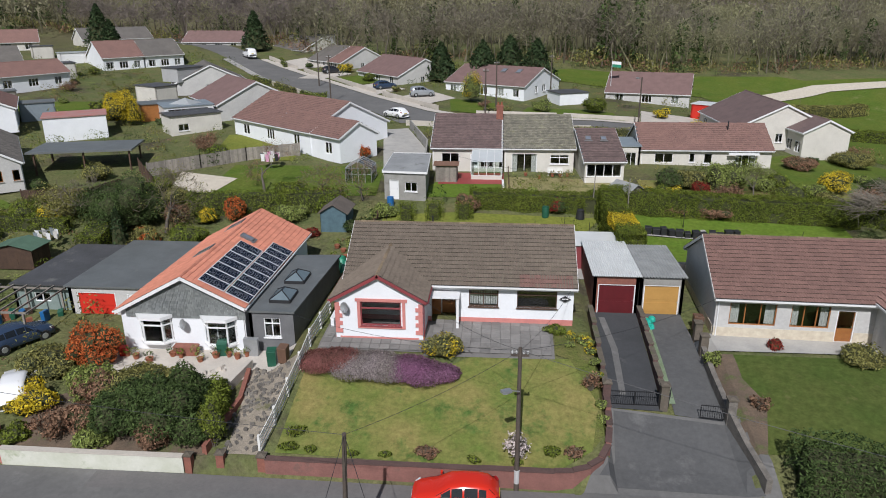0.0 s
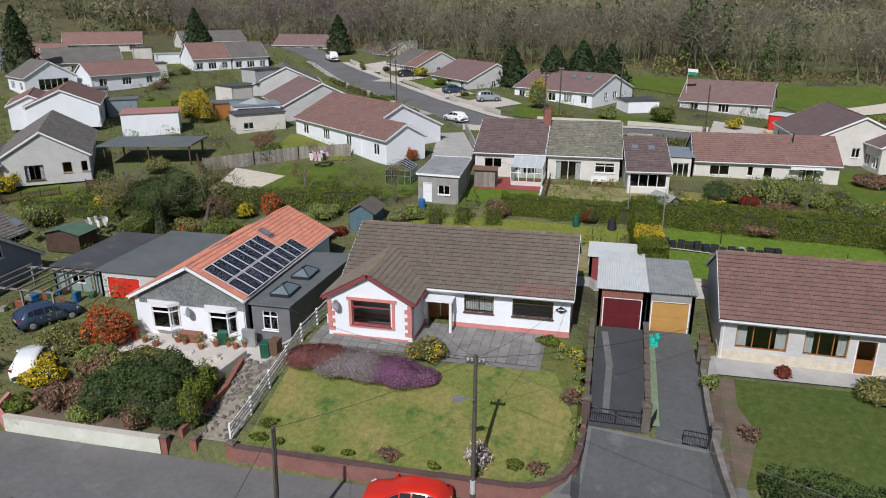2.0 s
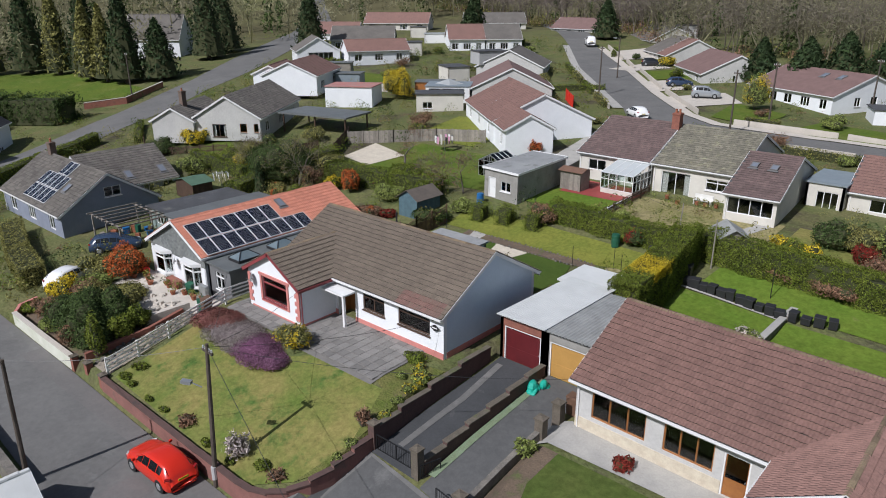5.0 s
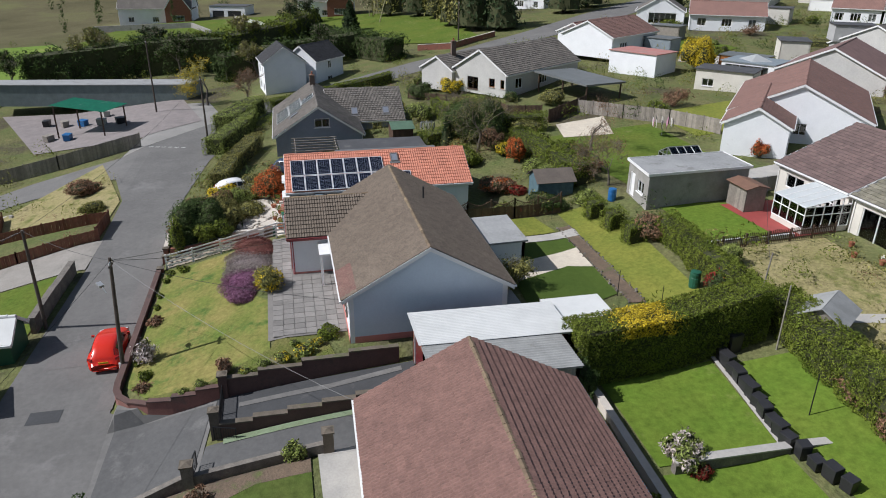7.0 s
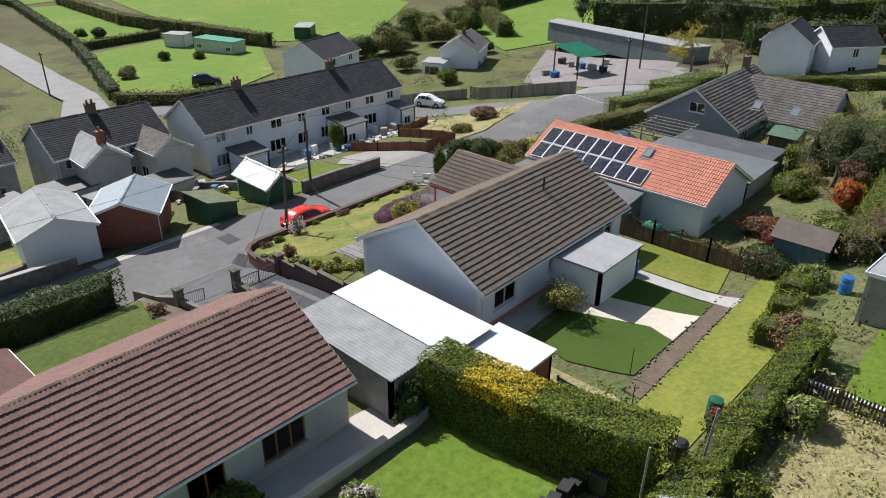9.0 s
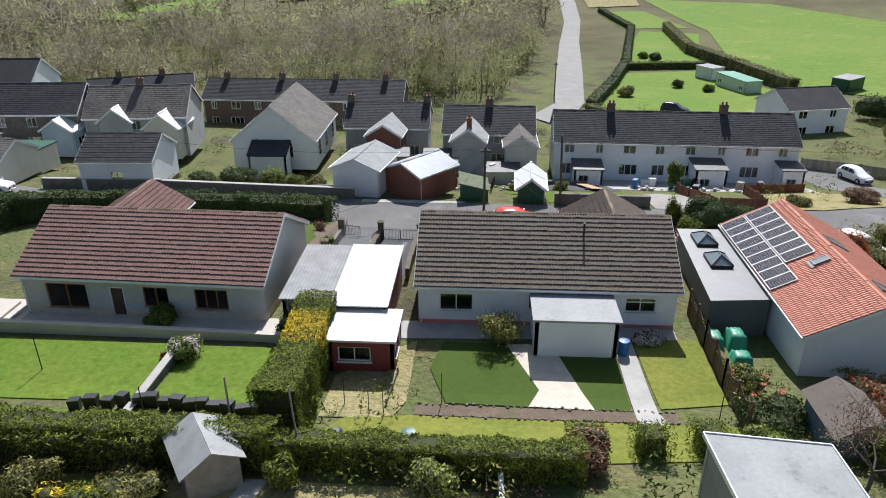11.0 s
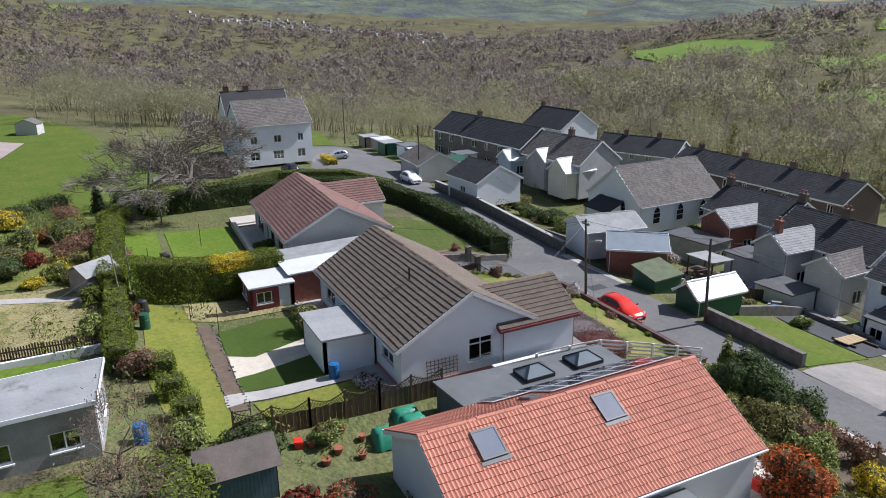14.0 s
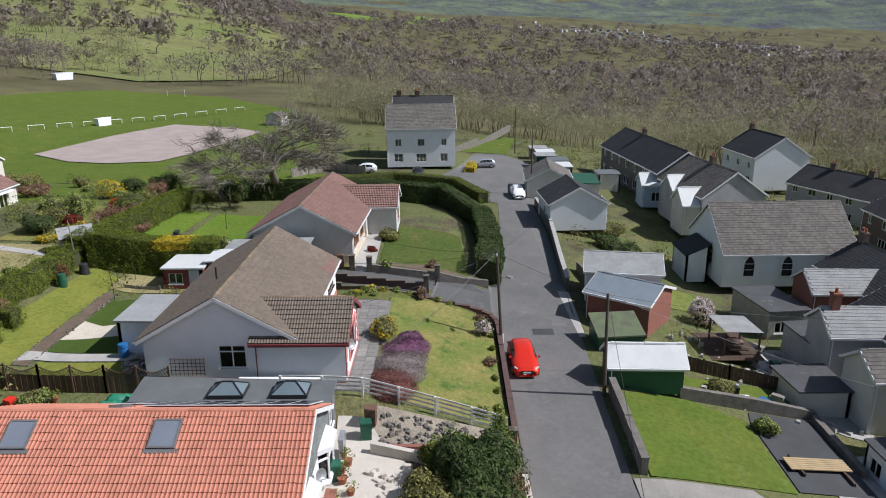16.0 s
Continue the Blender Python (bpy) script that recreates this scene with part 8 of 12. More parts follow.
for i in range(7):
    part("rafter", Geo().box(-36.2 + i, -36.12 + i, 38.6, 43.3, -0.758, -0.65), WOOD_GREY, pg)
car(-30.4, -34.5, ground(-30.4, -34.5) + 0.15, 150, CAR_BLACK, "dark off-road car parked behind the terrace", 1.1, 1.2, 0.8)

# panels on the grey dormer bungalow
dv, dn = Vector((0, 4.9, 3.2)).normalized(), Vector((0, -3.2, 4.9)).normalized()
for row, x0, count in ((0, -47.4, 5), (1, -47.4, 5), (2, -45.3, 2)):
    solar_row(dh, Vector((x0, 37.3, -0.7)) + dv * (1.72 * row) + dn * 0.05, (1, 0, 0), dv, dn, count, 1.05, 1.65)
rooflight(dh, (-41.2, 39.2, 0.62), (1, 0, 0), dv, dn, 0.8, 1.0)

# ---- garden kit ----
def board_fence(path, height, material, label, board=0.15, gap=0.01, lattice=0.0, base=None):
    """Upright boards between posts; lattice: height of a scalloped trellis on top."""
    t = thing("fence", (*path[0], ground(*path[0])), label, "fence")
    for a, b in zip(path, path[1:]):
        a, b = Vector(a), Vector(b)
        d = b - a
        bays = max(1, round(d.length / 1.83))
        u = d.normalized()
        for i in range(bays + 1):
            p = a + d * (i / bays)
            z = ground(p.x, p.y) if base is None else base
            part("post", Geo().box(p.x - 0.05, p.x + 0.05, p.y - 0.05, p.y + 0.05, z - 0.1, z + height + lattice + 0.1), material, t)
        for i in range(bays):
            p, q = a + d * (i / bays), a + d * ((i + 1) / bays)
            z0, z1 = ((ground(w.x, w.y) if base is None else base) for w in (p, q))
            k = max(1, int((q - p).length / (board + gap)))
            g = Geo()
            for j in range(k):
                m0, m1 = p.lerp(q, j / k), p.lerp(q, (j + 0.95) / k)
                zz = z0 + (z1 - z0) * (j + 0.5) / k
                h = height + 0.015 * ((j * 37) % 3 - 1)
                off = Vector((-u.y, u.x)) * 0.012 * (j % 2)
                g.bar((*(m0 + off), zz + h / 2), (*(m1 + off), zz + h / 2), 0.02, h)
            pn = part("panel", g, material, t)
            pn["kind"] = "stuff"
            if lattice:
                gl = Geo()
                for j in range(13):
                    f0 = j / 12
                    top = lattice * (0.35 + 0.65 * abs(2 * f0 - 1) ** 1.5)
                    m = p.lerp(q, f0)
                    zz = z0 + (z1 - z0) * f0 + height
                    for s in (-1, 1):
                        e = p.lerp(q, min(1, max(0, f0 + s * 0.14)))
                        gl.bar((*m, zz), (*e, zz + top), 0.015, 0.03)
                for j in range(10):
                    f0, f1 = j / 10, (j + 1) / 10
                    h0, h1 = (lattice * (0.35 + 0.65 * abs(2 * f - 1) ** 1.5) for f in (f0, f1))
                    m, e = p.lerp(q, f0), p.lerp(q, f1)
                    zz = z0 + (z1 - z0) * f0 + height
                    gl.bar((*m, zz + h0), (*e, zz + h1), 0.04, 0.05)
                part("trellis", gl, material, t)["kind"] = "stuff"
    return t


def picket_fence(path, height, material, label, wave=0.12):
    t = thing("fence", (*path[0], ground(*path[0])), label, "fence")
    for a, b in zip(path, path[1:]):
        a, b = Vector(a), Vector(b)
        L = (b - a).length
        k = int(L / 0.14)
        for h in (0.3, height - 0.25):
            part("rail", Geo().bar((*a, ground(*a) + h), (*b, ground(*b) + h), 0.04, 0.08), material, t)
        bays = max(1, round(L / 1.8))
        for i in range(bays + 1):
            p = a.lerp(b, i / bays)
            part("post", Geo().box(p.x - 0.05, p.x + 0.05, p.y - 0.05, p.y + 0.05, ground(*p) - 0.1, ground(*p) + height), material, t)
        for i in range(k):
            p = a.lerp(b, (i + 0.5) / k)
            z, h = ground(*p), height - wave * abs(math.sin(i * math.pi / 13))
            d = (b - a).normalized() * 0.04
            part("picket", Geo().slab([(*(p - d), z + 0.08), (*(p + d), z + 0.08), (*(p + d), z + h), (*p, z + h + 0.06), (*(p - d), z + h)], (d.y, -d.x, 0), 0.018), material, t)
    return t


def garden_shed(x, y, w, d, gz, eave, ridge, wallm, roofm, label, turn=0.0):
    """A small boarded shed with a low pitched felt roof; the ridge runs along its depth."""
    t = thing("shed", (x, y, gz), label, "shed")
    m = Matrix.Translation((x, y, 0)) @ Matrix.Rotation(radians(turn), 4, "Z")
    P = lambda a, b, c: m @ Vector((a, b, c))  # noqa: E731
    for s in (-1, 1):
        k = int(d / 0.16)
        g = Geo()
        for i in range(k):
            y0, y1 = -d / 2 + d * i / k, -d / 2 + d * (i + 0.94) / k
            g.slab([P(s * w / 2, y0, gz), P(s * w / 2, y1, gz), P(s * w / 2, y1, eave), P(s * w / 2, y0, eave)][::s], (m.to_3x3() @ Vector((s, 0, 0))), 0.03)
        part("wall", g, wallm, t)["kind"] = "stuff"
        part("end_wall", Geo().slab([P(-w / 2, s * d / 2, gz), P(w / 2, s * d / 2, gz), P(w / 2, s * d / 2, eave), P(0, s * d / 2, ridge - 0.05), P(-w / 2, s * d / 2, eave)][::-s], m.to_3x3() @ Vector((0, s, 0)), 0.04), wallm, t)
        o = 0.2
        sl = (ridge - eave) / (w / 2)
        q = [P(0, -d / 2 - o, ridge), P(0, d / 2 + o, ridge), P(s * (w / 2 + o), d / 2 + o, eave - sl * o), P(s * (w / 2 + o), -d / 2 - o, eave - sl * o)]
        n = (q[1] - q[0]).cross(q[2] - q[1]).normalized()
        n = n if n.z > 0 else -n
        part("roof", Geo().slab([p + n * 0.04 for p in q][::-s], n, 0.04), roofm, t)
    part("door", Geo().slab([P(-0.4, -d / 2 - 0.01, gz + 0.05), P(0.4, -d / 2 - 0.01, gz + 0.05), P(0.4, -d / 2 - 0.01, min(eave, gz + 1.85)), P(-0.4, -d / 2 - 0.01, min(eave, gz + 1.85))], m.to_3x3() @ Vector((0, -1, 0)), 0.03), wallm, t)
    return t


def glasshouse(x0, x1, y0, y1, z0, eave, ridge, label, name="greenhouse", bars=UPVC, base=0.0, lean=None):
    """A glazed frame: posts, rails, roof bars and panes. lean: roof falls from y1 to y0 when set."""
    t = thing(name, ((x0 + x1) / 2, (y0 + y1) / 2, z0), label, name.replace("_", " "))
    xm = (x0 + x1) / 2
    top = (lambda x, y: ridge - (ridge - eave) * (y1 - y) / (y1 - y0)) if lean else (lambda x, y: ridge - (ridge - eave) * abs(x - xm) / ((x1 - x0) / 2))
    nx, ny = max(2, round((x1 - x0) / 0.75)), max(2, round((y1 - y0) / 0.75))
    if base:
        part("dwarf_wall", Geo().box(x0, x1, y0, y0 + 0.15, z0, z0 + base).box(x0, x1, y1 - 0.15, y1, z0, z0 + base).box(x0, x0 + 0.15, y0 + 0.15, y1 - 0.15, z0, z0 + base).box(x1 - 0.15, x1, y0 + 0.15, y1 - 0.15, z0, z0 + base), CREAM_RENDER, t)
    w = 0.05
    for y in (y0, y1):
        for i in range(nx + 1):
            x = x0 + (x1 - x0) * i / nx
            part("post", Geo().bar((x, y, z0 + base), (x, y, top(x, y)), w, w, (1, 0, 0)), bars, t)
        for h in (z0 + base + 0.02, z0 + base + (eave - z0 - base) * 0.62, eave):
            part("rail", Geo().bar((x0, y, h), (x1, y, h), w, w), bars, t)
    for x in (x0, x1):
        for i in range(1, ny):
            y = y0 + (y1 - y0) * i / ny
            part("post", Geo().bar((x, y, z0 + base), (x, y, top(x, y)), w, w, (1, 0, 0)), bars, t)
        for h in (z0 + base + 0.02, z0 + base + (eave - z0 - base) * 0.62, eave):
            part("rail", Geo().bar((x, y0, h), (x, y1, h), w, w), bars, t)
    if lean:
        for i in range(nx + 1):
            x = x0 + (x1 - x0) * i / nx
            part("roof_bar", Geo().bar((x, y0 - 0.1, eave), (x, y1, ridge), w, w), bars, t)
        quads = [[(x0, y0 - 0.1, eave), (x1, y0 - 0.1, eave), (x1, y1, ridge), (x0, y1, ridge)]]
    else:
        for i in range(ny + 1):
            y = y0 + (y1 - y0) * i / ny
            part("roof_bar", Geo().bar((x0, y, eave), (xm, y, ridge), w, w).bar((xm, y, ridge), (x1, y, eave), w, w), bars, t)
        part("ridge_bar", Geo().bar((xm, y0, ridge), (xm, y1, ridge), w, w), bars, t)
        quads = [[(x0, y0, eave), (xm, y0, ridge), (xm, y1, ridge), (x0, y1, eave)], [(xm, y0, ridge), (x1, y0, eave), (x1, y1, eave), (xm, y1, ridge)]]
    quads += [[(x0, y0, z0 + base), (x1, y0, z0 + base), (x1, y0, eave), (x0, y0, eave)], [(x0, y0, z0 + base), (x0, y1, z0 + base), (x0, y1, eave), (x0, y0, eave)], [(x1, y0, z0 + base), (x1, y1, z0 + base), (x1, y1, eave), (x1, y0, eave)]]
    for q in quads:
        a, b, c = (Vector(p) for p in q[:3])
        p = part("pane", Geo().slab(q, (b - a).cross(c - a).normalized(), 0.008), PANE_OPAL if lean and q is quads[0] else PANE_GREEN, t)
        p.visible_shadow = False
    return t


def bin_box(x, y, z, w, d, h, turn, material, label, name="storage_box", lid=None):
    t = thing(name, (x, y, z), label, name.replace("_", " "))
    m = Matrix.Translation((x, y, z)) @ Matrix.Rotation(radians(turn), 4, "Z")
    part("body", Geo().add([m @ Vector(p) for p in [(-w * 0.46, -d * 0.46, 0), (w * 0.46, -d * 0.46, 0), (w * 0.46, d * 0.46, 0), (-w * 0.46, d * 0.46, 0), (-w / 2, -d / 2, h), (w / 2, -d / 2, h), (w / 2, d / 2, h), (-w / 2, d / 2, h)]], [(0, 3, 2, 1), (4, 5, 6, 7), (0, 1, 5, 4), (1, 2, 6, 5), (2, 3, 7, 6), (3, 0, 4, 7)]), material, t)
    part("lid", Geo().add([m @ Vector(p) for p in [(-w * 0.53, -d * 0.53, h), (w * 0.53, -d * 0.53, h), (w * 0.53, d * 0.53, h), (-w * 0.53, d * 0.53, h), (-w * 0.5, -d * 0.5, h + 0.05), (w * 0.5, -d * 0.5, h + 0.05), (w * 0.5, d * 0.5, h + 0.1), (-w * 0.5, d * 0.5, h + 0.1)]], [(0, 3, 2, 1), (4, 5, 6, 7), (0, 1, 5, 4), (1, 2, 6, 5), (2, 3, 7, 6), (3, 0, 4, 7)]), lid or material, t)
    return t


def barrel(x, y, z, r, h, material, label, name="barrel"):
    t = thing(name, (x, y, z), label, name.replace("_", " "))
    part("body", Geo().lathe((x, y, z), ((r * 0.92, 0), (r, h * 0.12), (r * 0.97, h * 0.34), (r * 1.02, h * 0.36), (r * 1.02, h * 0.66), (r * 0.97, h * 0.68), (r, h * 0.9), (r * 0.9, h)), 14), material, t)
    part("lid", Geo().lathe((x, y, z + h), ((r * 0.95, 0), (r * 0.95, 0.03), (r * 0.3, 0.06)), 14), material, t)
    return t


def pot(x, y, z, r, h, label="terracotta flower pot with a plant", plant=None):
    t = thing("flower_pot", (x, y, z), label, "flower pot")
    part("pot", Geo().lathe((x, y, z), ((r * 0.7, 0), (r * 0.95, h * 0.8), (r, h * 0.82), (r, h), (r * 0.85, h * 0.95)), 10), TERRACOTTA, t)
    if plant:
        rng_ = np.random.default_rng(int(abs(x * 97 + y * 31)))
        p, d = blob_points(60, (x, y, z + h + r * 0.6), (r * 1.3, r * 1.3, r * 1.2), rng_, 1)
        part("plant", leaf_cloud(p, d, 0.07, rng_), plant, t)["kind"] = "stuff"


def rod(x, y, h, label="thin garden line post", r=0.025, z=None, material=None, lean=(0, 0), name="post"):
    z = ground(x, y) if z is None else z
    t = thing(name, (x, y, z), label, "post")
    part("shaft", Geo().cone((x, y, z - 0.1), (x + lean[0], y + lean[1], z + h), r, r * 0.8, 6), material or METAL_DARK, t)


def stones(name, places, size, material, label, seed=5):
    """Loose stones lying on the ground, joined."""
    r_, V, F, k = np.random.default_rng(seed), [], [], 0
    for x, y in places:
        s = size * r_.uniform(0.5, 1.4, 3) * (1, 1, 0.6)
        c = np.array([(-1, -1, -1), (1, -1, -1), (1, 1, -1), (-1, 1, -1), (-0.7, -0.7, 1), (0.7, -0.7, 1), (0.7, 0.7, 1), (-0.7, 0.7, 1)]) * r_.uniform(0.75, 1.1, (8, 3)) * s / 2
        a = r_.uniform(0, 6.3)
        c = np.stack([c[:, 0] * math.cos(a) - c[:, 1] * math.sin(a), c[:, 0] * math.sin(a) + c[:, 1] * math.cos(a), c[:, 2] + s[2] * 0.3], 1)
        V.append(c + (x, y, ground(x, y) + 0.05))
        F.append(np.array([(0, 3, 2, 1), (4, 5, 6, 7), (0, 1, 5, 4), (1, 2, 6, 5), (2, 3, 7, 6), (3, 0, 4, 7)]) + k)
        k += 8
    return tagged(part(name, (np.concatenate(V), np.concatenate(F)), material), label, "stones", "", "stuff")


# ---- back garden of the white bungalow ----
board_fence([(-10.7, 58.6), (-10.75, 54.9), (-10.85, 51.2), (-10.9, 47.6)], 1.05, mat("brown_trellis_wood", (0.15, 0.09, 0.055), (0.1, 0.065, 0.045), 3, 0.8, 0.2, 20, 0.2, island=0.2), "dark board fence with scalloped trellis top", lattice=0.55)
garden_shed(-14.5, 59.2, 2.3, 3.0, -1.5, 0.75, 1.45, SHED_BLUE, mat("worn_brown_felt", (0.15, 0.125, 0.105), (0.11, 0.092, 0.08), 1.2, 0.9, 0.2, 30, 0.2), "faded blue garden shed with worn felt roof")
tarp = thing("covered_goods", (-12.6, 50.2, -2.1), "green tarpaulin draped over garden goods", "tarpaulin")
for x0, y0, w, d, h in ((-13.4, 49.4, 1.1, 1.6, 1.35), (-12.2, 49.3, 1.0, 1.7, 1.15), (-13.3, 51.2, 1.2, 1.2, 0.95)):
    n_ = 7
    v = [(x0 + w * i / n_, y0 + d * j / n_, -2.1 + h * (1 - 0.9 * max(abs(2 * i / n_ - 1), abs(2 * j / n_ - 1)) ** 7) + 0.05 * math.sin(i * 1.9 + j * 2.3)) for i in range(n_ + 1) for j in range(n_ + 1)]
    part("sheet", (v, [(i * (n_ + 1) + j, (i + 1) * (n_ + 1) + j, (i + 1) * (n_ + 1) + j + 1, i * (n_ + 1) + j + 1) for i in range(n_) for j in range(n_)]), TARP_GREEN, tarp, smooth=True)
for i, (x, y) in enumerate(((-12.4, 52.8), (-13.5, 53.2), (-12.9, 54.2), (-11.7, 53.6), (-12.2, 55.3), (-13.6, 55.0))):
    pot(x, y, ground(x, y) + 0.03, 0.2 + 0.03 * (i % 3), 0.3, plant=LEAF_GREEN if i % 2 else None)
bin_box(-11.6, 54.6, ground(-11.6, 54.6), 0.5, 0.4, 0.35, 20, DOOR_RED, "red plastic garden crate")
bin_box(-12.0, 55.9, ground(-12, 55.9), 0.5, 0.4, 0.3, -10, DOOR_RED, "red plastic garden crate")
barrel(-6.35, 52.2, -1.25, 0.3, 0.9, BLUE_PLASTIC, "blue plastic water butt by the lean-to")
barrel(-10.2, 62.6, ground(-10.2, 62.6), 0.32, 0.95, BLUE_PLASTIC, "blue plastic barrel beside the outbuilding")
barrel(4.1, 61.3, ground(4.1, 61.3), 0.32, 1.0, GREEN_PLASTIC, "dark green water tank by the hedge", "water_tank")
tc = thing("compost_bin", (7.2, 61.2, ground(7.2, 61.2)), "black tapered plastic compost bin", "compost bin")
part("body", Geo().lathe((7.2, 61.2, ground(7.2, 61.2)), ((0.42, 0), (0.32, 0.75), (0.34, 0.8), (0.2, 0.9)), 14), BLACK_PLASTIC, tc)
for x, y, h in ((5.6, 58.4, 1.7), (3.0, 57.0, 1.7), (7.6, 57.4, 1.6), (-9.8, 57.6, 1.6), (6.3, 58.2, 1.4)):
    rod(x, y, h)
r_ = np.random.default_rng(4)
stones("edging_stones", [(x, 57.3 + r_.normal(0, 0.05)) for x in np.arange(-7.8, 4.1, 0.32)] + [(x, 58.25 + r_.normal(0, 0.06)) for x in np.arange(-7.8, 4.1, 0.3)], 0.15, STONE, "grey edging stones along the long border")
board_fence([(5.4, 54.6), (5.6, 57.4)], 0.3, WOOD_GREY, "low timber edging of the vegetable bed")
tr = thing("trellis", (-9.62, 47, -0.6), "dark timber trellis leaning on the white wall", "trellis")
for i in range(9):
    part("lath", Geo().bar((-9.78, 46.05 + i * 0.235, -0.75), (-9.7, 46.05 + i * 0.235, 0.3), 0.03, 0.02, (1, 0, 0)), WOOD_DARK, tr)
for i in range(5):
    part("lath", Geo().bar((-9.76, 46.0, -0.65 + i * 0.22), (-9.76, 48.0, -0.65 + i * 0.22), 0.03, 0.03), WOOD_DARK, tr)
wall_run("garden_wall", [(-10.3, 39.4), (-10.25, 44.0)], -2.6, [-0.75], 0.2, WHITE_RENDER, "white rendered side wall beside the bungalow", coping=UPVC)

# forecourt of the orange-roofed bungalow
bin_box(-13.4, 36.6, ground(-13.4, 36.6) + 0.05, 0.55, 0.6, 0.95, 10, GREEN_PLASTIC, "green wheeled bin on the forecourt", "wheeled_bin")
bin_box(-12.6, 36.4, ground(-12.6, 36.4) + 0.05, 0.55, 0.6, 0.95, -5, mat("brown_plastic", (0.16, 0.09, 0.06), (0.13, 0.075, 0.05), 2, 0.5, fine=0.08), "brown wheeled bin on the forecourt", "wheeled_bin")
for i, (x, y) in enumerate(((-22.9, 37.3), (-22.2, 37.0), (-20.0, 37.4), (-19.4, 37.2), (-18.6, 37.5), (-17.2, 37.3), (-16.4, 37.4), (-15.8, 37.2), (-21.2, 36.7), (-15.3, 37.5), (-18.0, 36.8), (-23.6, 36.6))):
    pot(x, y, ground(x, y) + 0.06, 0.17 + 0.04 * (i % 3), 0.28 + 0.05 * (i % 2), plant=(LEAF_GREEN, LEAF_LIGHT, LEAF_DARK)[i % 3])
bin_box(-19.2, 37.6, ground(-19, 37.6) + 0.06, 1.5, 0.5, 0.55, 0, BRICK, "low brick planter with small plants", "planter")
bin_box(-16.9, 37.7, ground(-17, 37.7) + 0.06, 0.6, 0.6, 0.8, 12, GREEN_PLASTIC, "dark green plastic composter", "composter")
bin_box(-15.0, 37.6, ground(-15, 37.6) + 0.06, 0.9, 0.25, 1.1, 0, METAL_GREY, "grey door panel leaning on the wall", "panel")
bin_box(-23.2, 37.4, ground(-23.2, 37.4) + 0.06, 0.45, 0.4, 0.5, 8, DOOR_RED, "red plastic tub on the forecourt", "tub")
wall_run("low_wall", [(-15.3, 33.2), (-14.6, 36.2)], -3.1, [(-2.35, -2.05)], 0.3, PALE_CONCRETE, "pale low garden wall beside the path")
stones("rubble_stones", [(r_.uniform(-14.2, -11.9), r_.uniform(29.3, 36.0)) for _ in range(150)], 0.24, STONE, "scattered rubble stones on the bank")
stones("paving_debris", [(r_.uniform(-23.5, -15.8), r_.uniform(33.9, 36.4)) for _ in range(60)], 0.4, PALE_CONCRETE, "loose pale paving pieces", 8)
for i in range(14):
    x, y = -35.5 + (i * 0.61) % 5.2, 39.4 + (i * 0.83) % 3.4
    bin_box(x, y, ground(x, y), 0.4 + 0.1 * (i % 3), 0.35, 0.3 + 0.12 * (i % 4), i * 37, (WOOD_GREY, TERRACOTTA, BLUE_PLASTIC, GREEN_PLASTIC, WOOD_DARK)[i % 5], ("weathered timber crate under the pergola", "terracotta trough under the pergola", "blue plastic tub under the pergola", "green plastic tub under the pergola", "dark timber crate under the pergola")[i % 5], "crate")
bag = thing("garden_bag", (9.75, 42.6, ground(9.75, 42.6)), "crumpled turquoise plastic garden bags", "bag")
for x, y, r in ((9.75, 42.5, 0.36), (10.1, 42.9, 0.3), (9.95, 42.1, 0.26)):
    part("bag", dome((x, y, ground(x, y) + 0.1), (r, r * 1.1, r * 0.9), int(x * 10), 12, 7, -0.2, 1.0, 0.4), TURQUOISE, bag)
bin_box(12.75, 41.6, ground(12.75, 41.6) + 0.1, 0.55, 0.6, 0.95, 90, MATS["brown_plastic"], "brown wheeled bin beside the garage", "wheeled_bin")
patch("weed_strip", [(9.55, 34.4), (9.95, 34.4), (10.0, 43.4), (9.6, 43.4)], mat("pale_moss", (0.20, 0.26, 0.17), (0.15, 0.19, 0.11), 1.5, 0.95, 0.6, 9, 0.3), 0.09, label="pale mossy strip beside the drive wall", category="ground")
patch("worn_streak", [(7.0, 35.0), (7.35, 35.0), (7.5, 39.5), (7.15, 43.2), (6.75, 43.2), (7.1, 39.5)], ASPHALT, 0.085, label="paler worn streak down the black drive", category="driveway")
patch("road_patch", [(-2.4, 23.6), (-0.6, 23.7), (-0.7, 26.2), (-2.5, 26.1)], ASPHALT_PATCH, 0.062, label="square asphalt repair in the lane", category="road")
patch("road_patch", [(3.5, 24.2), (4.6, 24.2), (4.6, 25.8), (3.5, 25.8)], ASPHALT_DARK, 0.062, label="dark asphalt repair in the lane", category="road")
patch("road_patch", [(-20, 26.9), (4, 27.4), (4, 28.25), (-20, 28.2)], ASPHALT_PATCH, 0.06, label="paler gritty edge of the lane", category="road")

